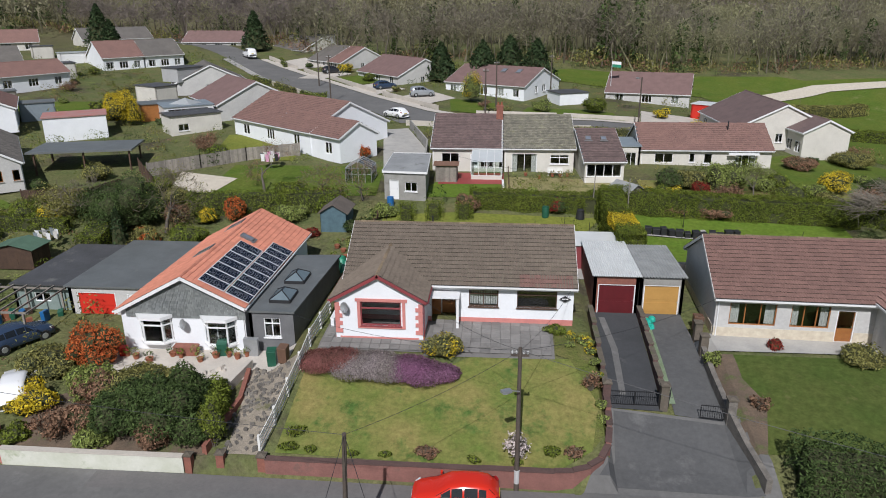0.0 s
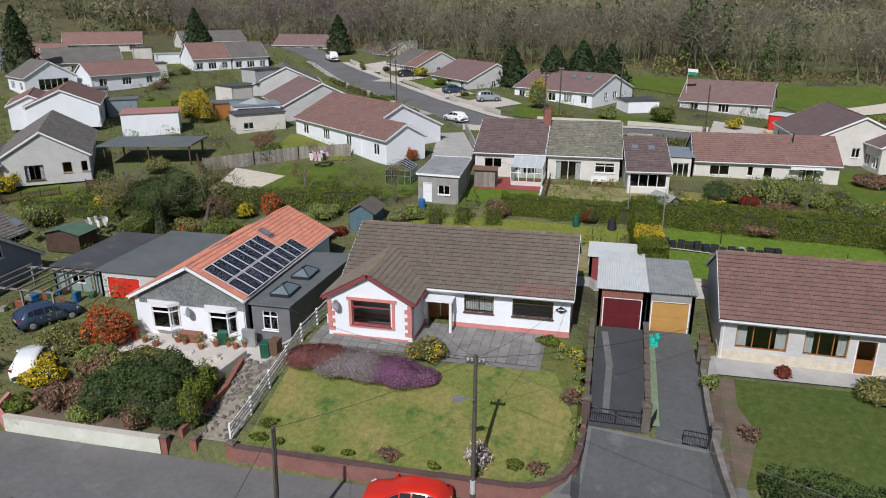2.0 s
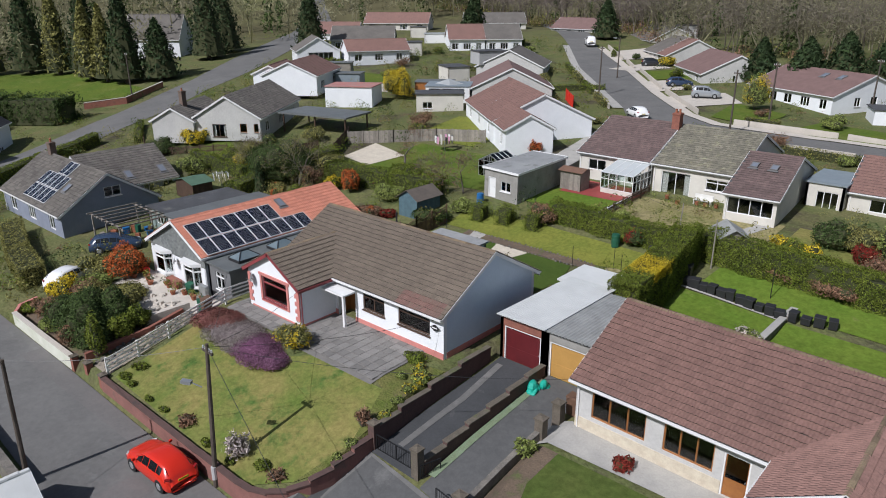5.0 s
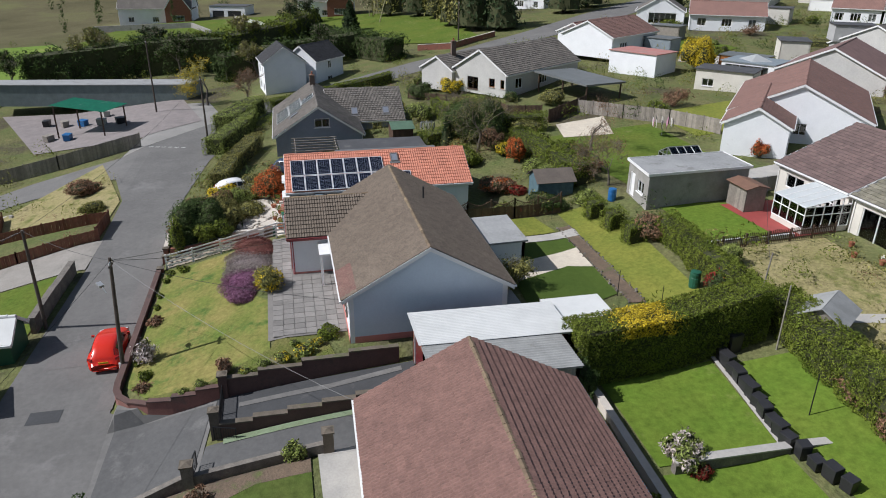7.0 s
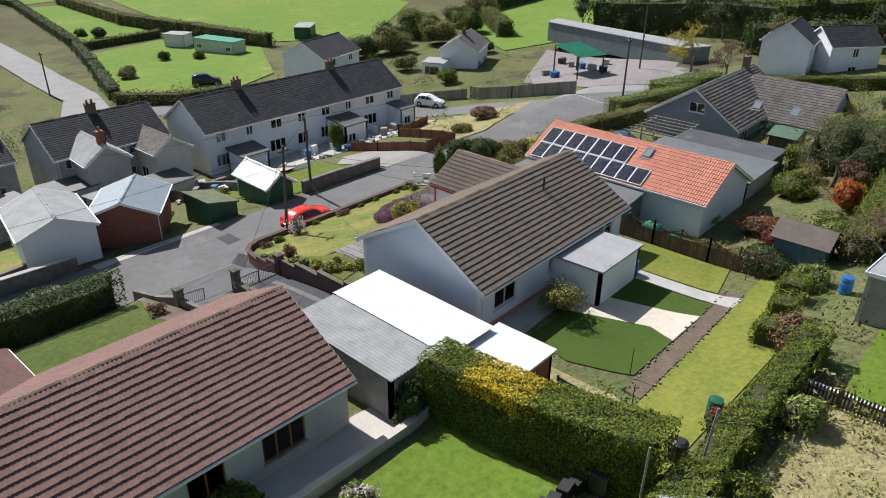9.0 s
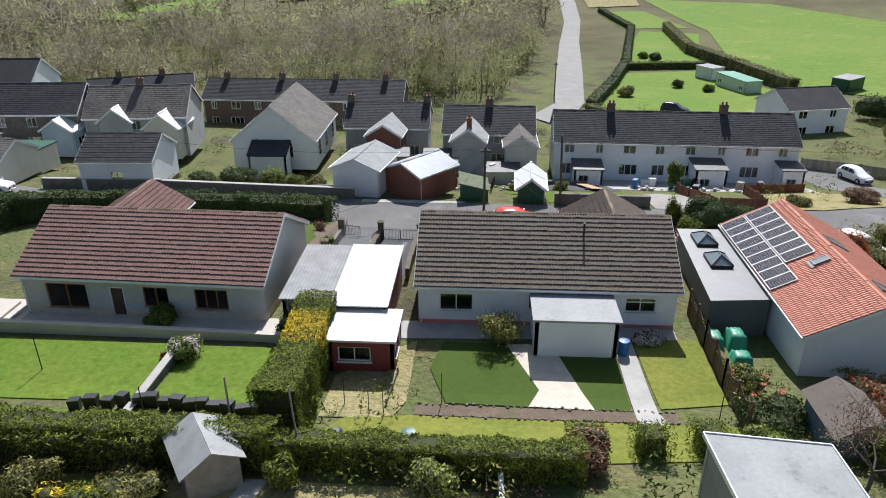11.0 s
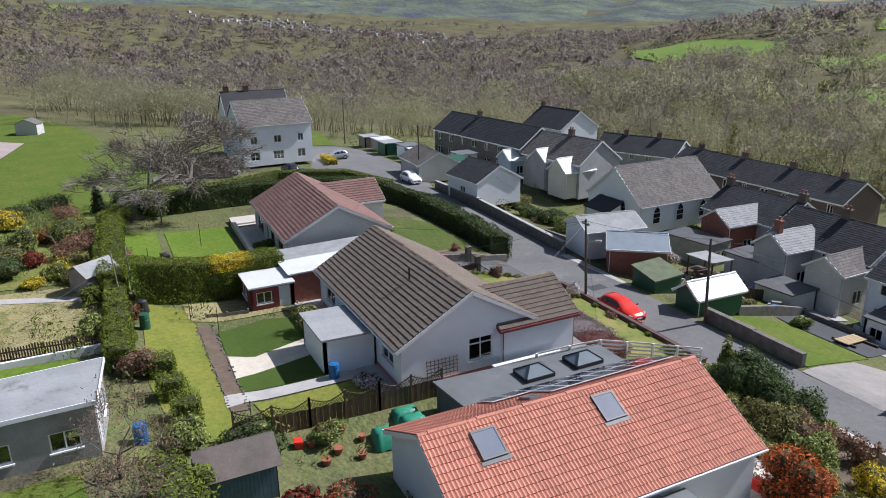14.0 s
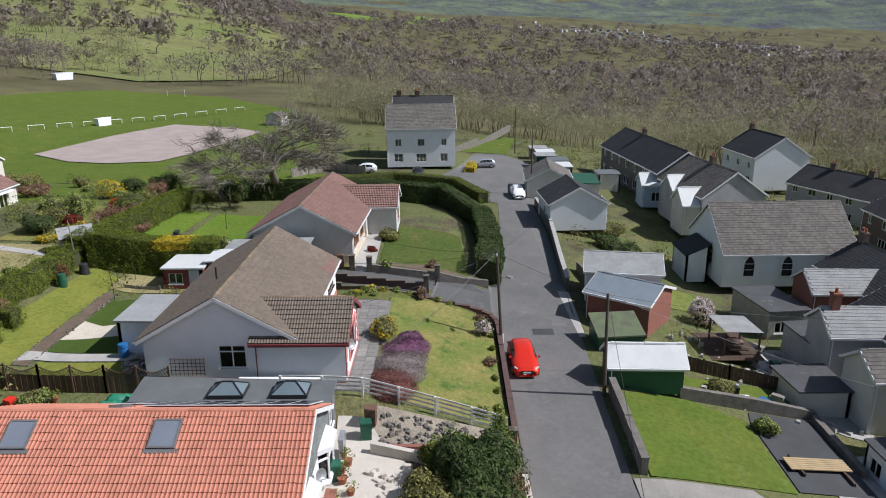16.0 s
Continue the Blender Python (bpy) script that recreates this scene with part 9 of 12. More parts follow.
# ---- garden of the red-roofed bungalow ----
box_row = [(10.25, 59.05, 0.62), (10.9, 58.95, 0.5), (11.5, 58.85, 0.62), (12.1, 58.75, 0.46), (12.75, 58.65, 0.6), (13.4, 58.6, 0.5), (14.0, 58.5, 0.64), (14.65, 58.4, 0.5), (15.3, 58.25, 0.58), (15.95, 58.2, 0.42), (16.6, 58.1, 0.6), (17.2, 58.05, 0.48), (18.0, 58.15, 0.62), (18.7, 58.25, 0.4), (19.4, 58.4, 0.6), (20.1, 58.6, 0.52)]
for i, (x, y, h) in enumerate(box_row):
    bin_box(x, y, ground(x, y) + 0.05, 0.5 + 0.06 * (i % 3), 0.46, h, -8 + 7 * ((i * 5) % 4), BLACK_PLASTIC, "dark grey plastic planter box on the lawn edge", "planter_box")
bin_box(10.4, 59.7, ground(10.4, 59.7) + 0.05, 0.8, 0.7, 0.95, 8, BLACK_PLASTIC, "dark grey plastic storage box with raised lid")
patch("kerb", [(10.6, 58.5), (17.2, 57.7), (17.2, 57.9), (10.6, 58.7)], CONCRETE, 0.12, label="pale concrete edging of the lawn", category="kerb")
wall_run("low_wall", [(17.4, 52.7), (17.5, 57.9)], -1.6, [-0.85], 0.35, STONE, "low stone wall across the lawn", coping=CONCRETE)
wall_run("low_wall", [(17.5, 58.2), (17.7, 61.6)], -1.6, [-0.85], 0.35, STONE, "low stone wall across the lawn", coping=CONCRETE)
wall_run("yard_wall", [(9.4, 51.3), (12.4, 51.65), (21, 51.35), (30, 51.05)], -1.8, [-0.95, -0.95, -0.95], 0.28, PALE_CONCRETE, "pale low wall between yard and lawn", coping=PALE_CONCRETE)
shrub(17.0, 53.4, 0.95, 0.9, 1.2, LEAF_LIGHT, "cream variegated rounded shrub on the lawn", accent=BLOSSOM)
shrub(17.7, 53.7, 0.6, 0.5, 0.5, LEAF_RED, "low dark red leafed shrub", leaf=0.06)
shrub(11.6, 51.2, 1.0, 0.6, 1.9, LEAF_DARK, "dark ivy climbing the garage wall")
rod(16.0, 60.0, 2.2, "thin washing line post", 0.03), rod(24.0, 55.0, 2.2, "thin washing line post", 0.03)
terr = thing("terrace_steps", (28.5, 50, -1.6), "pale stepped terrace at the house corner", "terrace")
for i in range(3):
    part("step", Geo().box(28.3 + i * 0.5, 32, 47.5 + i * 0.4, 51, -1.7 + i * 0.16, -1.54 + i * 0.16), PALE_CONCRETE, terr)

# ---- gardens behind: sheds, greenhouse, conservatory, fences ----
patch("paving", [(-6.4, 69.5), (0.3, 69.8), (0.3, 74.0), (-6.2, 74)], RED_PAVING, 0.07, label="dark red paved terrace before the conservatory", category="paving")
glasshouse(-3.1, 0.1, 71.4, 74.9, 0.45, 2.45, 3.1, "white framed conservatory with glazed roof", "conservatory", UPVC, 0.5, lean=True)
glasshouse(-15.9, -13.2, 69.4, 72.2, 0.4, 2.0, 2.7, "aluminium framed greenhouse in the garden", "greenhouse", METAL_GREY)
garden_shed(-5.6, 71.0, 1.6, 2.2, 0.4, 2.3, 2.5, WOOD_GREY, mat("brown_felt", (0.20, 0.11, 0.075), (0.15, 0.085, 0.06), 1.5, 0.9, fine=0.15), "pale boarded store with brown roof", 90)
garden_shed(11.6, 63.9, 2.0, 2.4, ground(11.6, 63.9), 1.75, 2.35, WOOD_GREY, SHEET_GREY, "grey shed with pale pitched roof", 35)
garden_shed(38.6, 59.4, 2.6, 2.2, ground(38.6, 59.4), 0.2, 0.6, WOOD_GREY, FELT, "weathered timber shed at the field edge", 90)
picket_fence([(0.9, 63.4), (0.75, 73.4)], 1.0, WOOD_DARK, "dark scalloped picket fence above a white wall")
wall_run("garden_wall", [(0.35, 63.4), (0.2, 70.8)], -0.4, [0.75], 0.2, WHITE_RENDER, "low white rendered wall below the picket fence")
patch("path", [(9.2, 64.0), (10.1, 64.0), (12.4, 71.5), (11.4, 71.8)], CONCRETE, 0.08, label="grey garden path through rough grass", category="path")
rod(8.4, 62.4, 3.8, "pale leaning clothes pole by the hedge", 0.05, material=WOOD_GREY, lean=(0.1, 0.2)), rod(11.4, 61.6, 3.6, "pale clothes pole by the hedge", 0.05, material=WOOD_GREY)
cable((8.5, 62.6, 3.0), (-5, 72, 3.0), 0.4, "thin sagging garden clothes line", 0.01)
board_fence([(-38.0, 71.2), (-33.5, 74.6), (-29.4, 77.9), (-23.8, 80.4)], 1.5, WOOD_GREY, "weathered grey board fence round the lawn")
board_fence([(-39.8, 72.9), (-35.2, 66.6)], 1.5, WOOD_DARK, "dark board fence at the garden edge")
board_fence([(-46.5, 62.5), (-40.2, 63.5), (-38.6, 67)], 1.2, WOOD_DARK, "dark paling fence before the white bungalow")
board_fence([(-30.5, 108.5), (-26.2, 103.6)], 1.7, DOOR_RED, "red painted board fence")
wall_run("garden_wall", [(-8.2, 73), (-9.0, 84), (-12.5, 95)], [0.2, 0.9, 1.4], [(1.7, 2.3), (2.3, 2.9)], 0.2, BLOCKWORK, "grey block wall with railing beside the lane")
patch("yard", [(-12.5, 72.5), (-8.4, 73), (-9.2, 84), (-12.8, 95), (-16, 94), (-14.4, 84)], CONCRETE, 0.07, label="grey concrete drive between bungalows", category="yard")
fl = thing("garage", (-56, 88, 2), "white flat garage with faded red roof", "garage")
flat_block(fl, [(-57.6, 83.8), (-51.4, 87.7), (-54.0, 92.2), (-60.2, 88.3)], 0.8, 4.4, WHITE_RENDER, mat("faded_red_roof", (0.42, 0.17, 0.15), (0.36, 0.22, 0.20), 0.6, 0.8, fine=0.1), roof_over=0.15)
fg = thing("outbuilding", (-37.5, 88, 1), "beige outbuilding with dark flat roof", "outbuilding")
flat_block(fg, [(-43.3, 88.9), (-38.3, 93.5), (-41.0, 96.4), (-46.0, 91.8)], 0.8, 4.0, CREAM_RENDER, FELT_DARK, roof_over=0.2, opens={0: [("w", 0.9, 2.3, 1.2, 2.1, {})]})
cp = thing("carport", (-46, 74, 0.3), "flat-roofed carport with grey felt and open front", "carport")
for x, y in ((-50.4, 70.8), (-45.6, 72.2), (-41.0, 73.4), (-51.8, 76.0), (-42.4, 78.4)):
    part("post", Geo().box(x - 0.08, x + 0.08, y - 0.08, y + 0.08, ground(x, y) - 0.1, 2.75), WOOD_DARK, cp)
part("roof", Geo().prism([(-51, 70.3), (-40.5, 73.1), (-41.9, 78.8), (-52.4, 76.2)], 2.75, 2.95), FELT, cp)
lines = thing("laundry_line", (-25.5, 75, 0.6), "rotary line with pink and white laundry", "laundry")
part("pole", Geo().cone((-25.5, 75, ground(-25.5, 75)), (-25.5, 75, ground(-25.5, 75) + 1.9), 0.03, 0.03, 6), METAL_GREY, lines)
for i in range(11):
    a = i * 0.57
    c = Vector((-25.5 + math.cos(a) * (0.7 + 0.12 * (i % 4)), 75 + math.sin(a) * 1.0, ground(-25.5, 75) + 1.25))
    part("garment", Geo().slab([c + Vector((-0.25, 0.1, 0.5)), c + Vector((0.25, -0.1, 0.5)), c + Vector((0.22, -0.1, -0.3)), c + Vector((-0.2, 0.1, -0.35))], (0.3, 0.9, 0), 0.02), (mat("pink_cloth", (0.62, 0.32, 0.45), (0.55, 0.28, 0.4), 3, 0.9) if "pink_cloth" not in MATS else MATS["pink_cloth"], CURTAIN, BLACK_PLASTIC, UPVC)[i % 4], lines)
for i, (x, y) in enumerate(((5.4, 73.0), (6.2, 72.9), (7.0, 73.2), (2.6, 73.2), (4.0, 72.2))):
    pot(x, y, ground(x, y) + 0.05, 0.2, 0.32, plant=LEAF_OLIVE)
bench = thing("garden_bench", (5.7, 73.6, 0.5), "pale garden bench against the wall", "bench")
part("seat", Geo().box(4.9, 6.5, 73.3, 73.75, 0.9, 0.96), WHITE_PAINT, bench), part("backrest", Geo().box(4.9, 6.5, 73.72, 73.78, 0.98, 1.4), WHITE_PAINT, bench)
for x in (4.95, 6.4):
    part("leg", Geo().box(x, x + 0.06, 73.3, 73.7, 0.45, 0.9), WHITE_PAINT, bench)

# ---- south of the lane: rear wings, yards, garages ----
simple_house(3.2, 4.6, 2.9, -1.0, -2.0, 2.2, -3.6, -8.1, GREY_RENDER, SHEET_GREY, "grey rendered rear wing with pale slate roof", "flat", 0.3, 0.3, seed=80, nf=1, nb=1, storeys=1, name="wing")
chimney(bpy.data.objects["wing.002"], 3.1, 3.6, -2.6, -0.9, 0.6, 0.6, BRICK, 1)
simple_house(-3.0, 5.0, -2.9, -1.0, -2.6, 2.1, -4.0, -8.1, CREAM_RENDER, TILE_GREY, "brown rendered rear wing with tiled roof", "flat", 0.3, 0.3, seed=81, nf=1, nb=1, name="wing")
simple_house(8.4, -7.6, 19.5, -7.4, -1.7, 4.2, -4.2, -8.6, GREY_RENDER, SLATE, "grey cottages with dark slate roof", "flat", 0.3, 0.28, seed=82, nf=3, nb=3, name="terrace", chim=(0.05, 0.95))
simple_house(13.8, 0.6, 13.4, -6.0, -2.7, 2.4, -4.2, -8.3, BRICK, SHEET_GREY, "brick rear wing with pale slate roof", "flat", 0.3, 0.3, seed=83, nf=1, nb=1, name="wing")
simple_house(46.2, 3.2, 46.6, -1.5, -0.5, 2.2, -2.2, -6.4, GREY_RENDER, SHEET_WHITE, "grey rear wing with bright sheet roof", seed=84, nf=1, nb=1, name="wing")
simple_house(40.4, 3.6, 40.6, -2.0, -0.95, 2.3, -2.8, -6.6, CREAM_RENDER, SHEET_WHITE, "cream rear wing with pale bright roof", seed=85, nf=1, nb=1, name="wing")
simple_house(52.5, 5.2, 52.3, 1.0, -1.4, 2.2, -2.8, -6.0, mat("blue_or_skylit_render", (0.38, 0.48, 0.56), (0.33, 0.42, 0.5), 1, 0.85, fine=0.06), SHEET_WHITE, "pale blue rear wing with white roof", seed=86, nf=1, nb=1, name="wing")
simple_house(56.5, 17.8, 48.3, 18.4, 0.1, 3.3, -1.6, -4.2, CREAM_RENDER, TILE_GREY, "cream garages with brown tiled roof", "flat", seed=87, nf=0, nb=0, name="garage")
gb = thing("garage", (52, 14, -4), "pale garage with green door and felt roof", "garage")
flat_block(gb, [(48.6, 11.5), (55.8, 11.2), (56.0, 14.4), (48.8, 14.8)], -4.8, -2.2, CREAM_RENDER, SHEET_GREEN)
for i, (x, y, w, d, h, m, lab) in enumerate(((63, 14.6, 4.2, 3.0, 2.2, SHEET_GREY, "grey sheet lock-up shed"), (68.5, 14.2, 3.6, 3.0, 2.3, WHITE_RENDER, "white lock-up garage with flat roof"), (73.5, 15.6, 3.6, 3.2, 2.2, GREEN_PLASTIC, "green sheet lock-up shed"), (78.5, 15.0, 3.8, 3.0, 2.2, BLOCKWORK, "grey block lock-up shed"), (60, 8.0, 3.6, 3.2, 2.4, CREAM_RENDER, "cream lock-up garage with flat roof"), (84.0, 15.5, 3.4, 3.0, 2.1, WOOD_GREY, "weathered timber lock-up shed"))):
    t = thing("lock_up", (x, y, ground(x, y)), lab, "shed")
    flat_block(t, [(x - w / 2, y - d / 2), (x + w / 2, y - d / 2), (x + w / 2, y + d / 2), (x - w / 2, y + d / 2)], ground(x, y) - 0.4, ground(x, y) + h, m, (SHEET_WHITE, FELT, SHEET_GREY)[i % 3])
simple_house(84.4, 42.0, 84.0, 31.0, 6.9, 4.4, 3.6, -3.9, WHITE_RENDER, SLATE, "white two-storey house behind with slate roof", seed=88, nf=3, nb=3, storeys=2, name="house", chim=(0.1, 0.4))
# chapel porch
cpp = thing("chapel_porch", (24, 6, -7), "lean-to chapel porch with dark roof", "porch")
flat_block(cpp, [(24.2, 5.1), (28.6, 5.1), (28.6, 7.4), (24.2, 7.4)], -7.6, -4.2, WHITE_RENDER, SLATE, slope=(0, -0.45))
# low dark-roofed buildings beside the chapel
fx = thing("outbuilding", (13.5, 3.5, -7), "low brick outbuilding with dark flat roof", "outbuilding")
flat_block(fx, [(10.6, 1.2), (16.6, 2.0), (16.2, 5.6), (10.2, 4.8)], -8.4, -5.4, BLOCKWORK, FELT_DARK, opens={3: [("w", 0.6, 1.8, 1.0, 2.0, {}), ("w", 2.2, 3.2, 1.0, 2.0, {})]})
fx2 = thing("outbuilding", (6.0, 3.2, -8), "low lean-to with dark roof", "outbuilding")
flat_block(fx2, [(4.6, 0.6), (8.6, 0.8), (8.4, 4.4), (4.4, 4.2)], -8.4, -5.6, GREY_RENDER, FELT_DARK)
fx3 = thing("outbuilding", (-1.0, 6.2, -8), "low lean-to with dark roof", "outbuilding")
flat_block(fx3, [(-2.8, 4.9), (1.2, 4.9), (1.0, 8.6), (-2.8, 8.4)], -8.3, -5.9, CREAM_RENDER, FELT_DARK)
# lean-tos behind the white terrace
for x0, x1, y1, h, lab in ((-12.2, -9.0, 7.4, -5.6, "rear lean-to with black felt roof"), (-25.8, -22.4, 8.0, -5.2, "rear lean-to with black felt roof"), (-34.4, -32.0, 7.6, -5.3, "rear lean-to with black felt roof")):
    t = thing("lean_to", ((x0 + x1) / 2, 6, -8), lab, "outbuilding")
    flat_block(t, [(x0, 4.65), (x1, 4.65), (x1, y1), (x0, y1)], -8.4, h, WHITE_RENDER, FELT_DARK, slope=(0, -0.12), opens={2: [("w", 0.5, 1.6, 1.0, 2.0, {})]})
patch("yard", [(-6.2, 13.1), (-13.3, 13.4), (-12.4, 8.4), (-4.1, 8.2), (-4.6, 12.6)], ASPHALT_DARK, 0.07, label="black yard below the grass plot", category="yard")
stack = thing("plank_stack", (-10.7, 10.8, ground(-10.7, 10.8)), "stack of pale sawn boards in the yard", "planks")
for i in range(6):
    a, b = Vector((-11.3 + i * 0.2, 13.0, 0)), Vector((-10.2 + i * 0.2, 8.8, 0))
    part("plank", Geo().bar((a.x, a.y, ground(a.x, a.y) + 0.3), (b.x, b.y, ground(b.x, b.y) + 0.3), 0.18, 0.06), mat("sawn_boards", (0.42, 0.31, 0.17), (0.34, 0.25, 0.14), 2, 0.8, 0.2, 20, 0.15) if "sawn_boards" not in MATS else MATS["sawn_boards"], stack)
for y in (9.4, 12.3):
    part("bearer", Geo().bar((-11.6, y, ground(-11.6, y) + 0.14), (-9.6, y, ground(-9.6, y) + 0.14), 0.12, 0.28), WOOD_DARK, stack)
patch("lawn", [(-1.0, 16.4), (-4.0, 17.2), (-3.7, 10.2), (-1.8, 8.2), (-0.2, 9.8)], LAWN_BRIGHT, 0.06, label="narrow bright lawn above the stone wall", category="lawn")
board_fence([(0.5, 15.8), (0.3, 12.0), (0.0, 8.4)], 1.1, MATS["red_brown_boards"] if "red_brown_boards" in MATS else WOOD_DARK, "brown board fence beside the narrow lawn")
# sheet roofs on the lane garages
lean = thing("shed", (2.6, 20.4, -4.8), "low green lean-to with mossy sheet roof", "shed")
flat_block(lean, [(1.0, 18.2), (3.6, 18.4), (3.4, 21.6), (0.8, 21.4)], -5.2, -3.0, SHEET_GREEN, mat("mossy_sheet", (0.13, 0.17, 0.08), (0.10, 0.10, 0.075), 1.2, 0.9, 0.3, 10, 0.2), slope=(0.25, 0))
can = thing("canopy", (6.0, 9.5, -7), "grey sheet canopy over a terrace", "canopy")
corrugated(can, (4.2, 8.0, -4.6), (7.6, 8.2, -4.6), (7.4, 11.2, -4.4), (4.0, 11.0, -4.4), SHEET_GREY)
for x, y in ((4.3, 8.2), (7.4, 8.4), (7.2, 11.0), (4.2, 10.9)):
    part("post", Geo().box(x - 0.06, x + 0.06, y - 0.06, y + 0.06, ground(x, y) - 0.2, -4.62), WOOD_DARK, can)
deck = thing("deck", (6, 10, -6.5), "dark timber deck with benches", "deck")
for i in range(22):
    part("plank", Geo().box(3.4, 8.6, 8.0 + i * 0.2, 8.18 + i * 0.2, -6.55, -6.5), WOOD_DARK, deck)
for i in range(3):
    part("bench_seat", Geo().box(4.2 + i * 1.2, 5.0 + i * 1.2, 9.0, 10.4, -6.1, -6.02), WOOD_DARK, deck)
# walls along the lane and between yards
LANE = [(-5.4, 21.9), (-10, 22.0), (-14.2, 22.15)]
wall_run("lane_wall", LANE, [-5.2] * 3, [-3.35, -3.4], 0.35, STONE, "dark stone wall beside the lane", coping=STONE)
wall_run("lane_wall", [(13.6, 21.6), (20, 21.2), (33, 20.3), (45, 20.6)], [-5.0] * 4, [-3.3, -3.3, -3.2], 0.35, STONE, "stone wall bounding the lane", coping=CONCRETE)
wall_run("yard_wall", [(-4.4, 17.2), (-4.1, 12.0), (-3.7, 7.7)], [-5.6, -7.2, -8.2], [(-4.5, -5.6), (-5.6, -6.8)], 0.4, STONE, "tumbled dry stone wall between yards")
wall_run("yard_wall", [(-4.0, 7.9), (-10.4, 8.1)], -8.4, [-6.9], 0.4, STONE, "dark stone wall at the foot of the plot")
board_fence([(-20.5, 22.4), (-24.6, 22.6)], 1.1, mat("red_brown_boards", (0.20, 0.075, 0.045), (0.15, 0.06, 0.04), 2, 0.8, fine=0.15, island=0.15), "red-brown board fence at the lane")
board_fence([(-20.4, 22.6), (-19.3, 16.6), (-19.2, 12.5)], 1.0, MATS["red_brown_boards"], "red-brown board fence down the yard")
board_fence([(-26.0, 13.0), (-24.6, 22.6)], 1.0, MATS["red_brown_boards"], "red-brown board fence of the vegetable plot")
board_fence([(-26.0, 13.0), (-33.0, 11.0)], 1.0, MATS["red_brown_boards"], "red-brown board fence of the vegetable plot")
patch("waste_ground", [(-26.2, 12), (-33.5, 10), (-46, 17.5), (-38, 20), (-30, 22.4), (-25, 22.3)], ROUGH_GRASS, 0.06, label="rough grass bank beside the lane", category="ground")
patch("yard", [(-4, 8.8), (4, 8.6), (8, 6), (8, 1), (-6, 4.6)], CONCRETE, 0.05, label="dark concrete yards behind the cottages", category="yard")
patch("yard", [(-6.6, 4.7), (-35, 4.9), (-35, 11), (-19, 11.8), (-9.6, 10.6)], CONCRETE, 0.05, label="concrete yards behind the terrace", category="yard")
patch("yard", [(3.0, 21.9), (12.8, 21.6), (12.8, 22.6), (3.0, 22.4)], CONCRETE, 0.07, label="concrete apron before the garages", category="yard")
r_ = np.random.default_rng(21)
stones("yard_clutter", [(r_.uniform(-5, 8), r_.uniform(5, 15)) for _ in range(90)] + [(r_.uniform(-34, -15), r_.uniform(8, 12)) for _ in range(60)], 0.45, CONCRETE, "scattered slabs and clutter in the yards", 3)
for i in range(26):
    x, y = r_.uniform(-33, 9), r_.uniform(6.5, 13)
    x = x - 12 if -14 < x < -3.5 else x
    bin_box(x, y, ground(x, y) + 0.05, r_.uniform(0.4, 1.1), r_.uniform(0.4, 0.8), r_.uniform(0.4, 1.0), r_.uniform(0, 90), (BLACK_PLASTIC, GREEN_PLASTIC, WOOD_GREY, UPVC, BLUE_PLASTIC)[i % 5], ("black plastic bin in the back yard", "green plastic bin in the back yard", "weathered timber box in the back yard", "white plastic store in the back yard", "blue plastic tub in the back yard")[i % 5], "storage_box")
for x, y, r, h, m, lab in ((24, 13.5, 1.6, 1.9, LEAF_LIGHT, "spiky pale green garden plant"), (21.5, 15.5, 1.5, 1.6, LEAF_GREEN, "green garden shrub by the chapel"), (28, 13.0, 2.0, 1.8, LEAF_DARK, "dark shrub below the garage"), (18.5, 16.5, 1.2, 1.4, LEAF_OLIVE, "olive shrub behind the wall"), (11.5, 10.0, 1.3, 2.2, BLOSSOM, "pale blossoming tree in the yard"), (-19.6, 9.8, 0.9, 3.0, LEAF_GREEN, "narrow green conifer in the yard"),
                           (31.5, 14.2, 1.4, 1.5, LEAF_DARK, "dark shrub below the garage"), (-7.0, 12.5, 0.8, 1.0, LEAF_LIGHT, "pale shrub in the yard"), (-2.2, 13.6, 0.9, 0.9, LEAF_OLIVE, "low olive shrub in the yard"), (36.5, 12.5, 1.8, 1.6, LEAF_OLIVE, "brown-green scrub beside the garage"), (-28.5, 20.4, 1.2, 1.0, LEAF_OLIVE, "rough bramble clump on the bank"), (-35.5, 18.0, 1.6, 1.2, LEAF_RUST, "dead bramble clump on the bank")):
    shrub(x, y, r, r, h, m, lab)
wall_run("plot_wall", [(20, 19.5), (14.5, 18.8)], -5.4, [-3.9], 0.3, STONE, "low stone wall by the white garage")
hedge([(45, 27.5), (52, 31), (56, 40), (50, 49), (43, 56)], 1.6, 1.6, LEAF_GREEN, "green hedge beside the turning area", seed=12)
hedge([(66, 28.6), (72, 28.0)], 1.6, 0.9, LEAF_YELLOW, "low golden hedge on the verge", seed=13)
wall_run("verge_wall", [(88, 31), (100, 26), (128, 17)], -5.5, [-3.2, -4.0], 0.5, STONE, "long stone wall above the verge")
board_fence([(62.5, 45), (66, 52), (60, 56)], 1.5, WOOD_GREY, "grey board fence beside the white house")
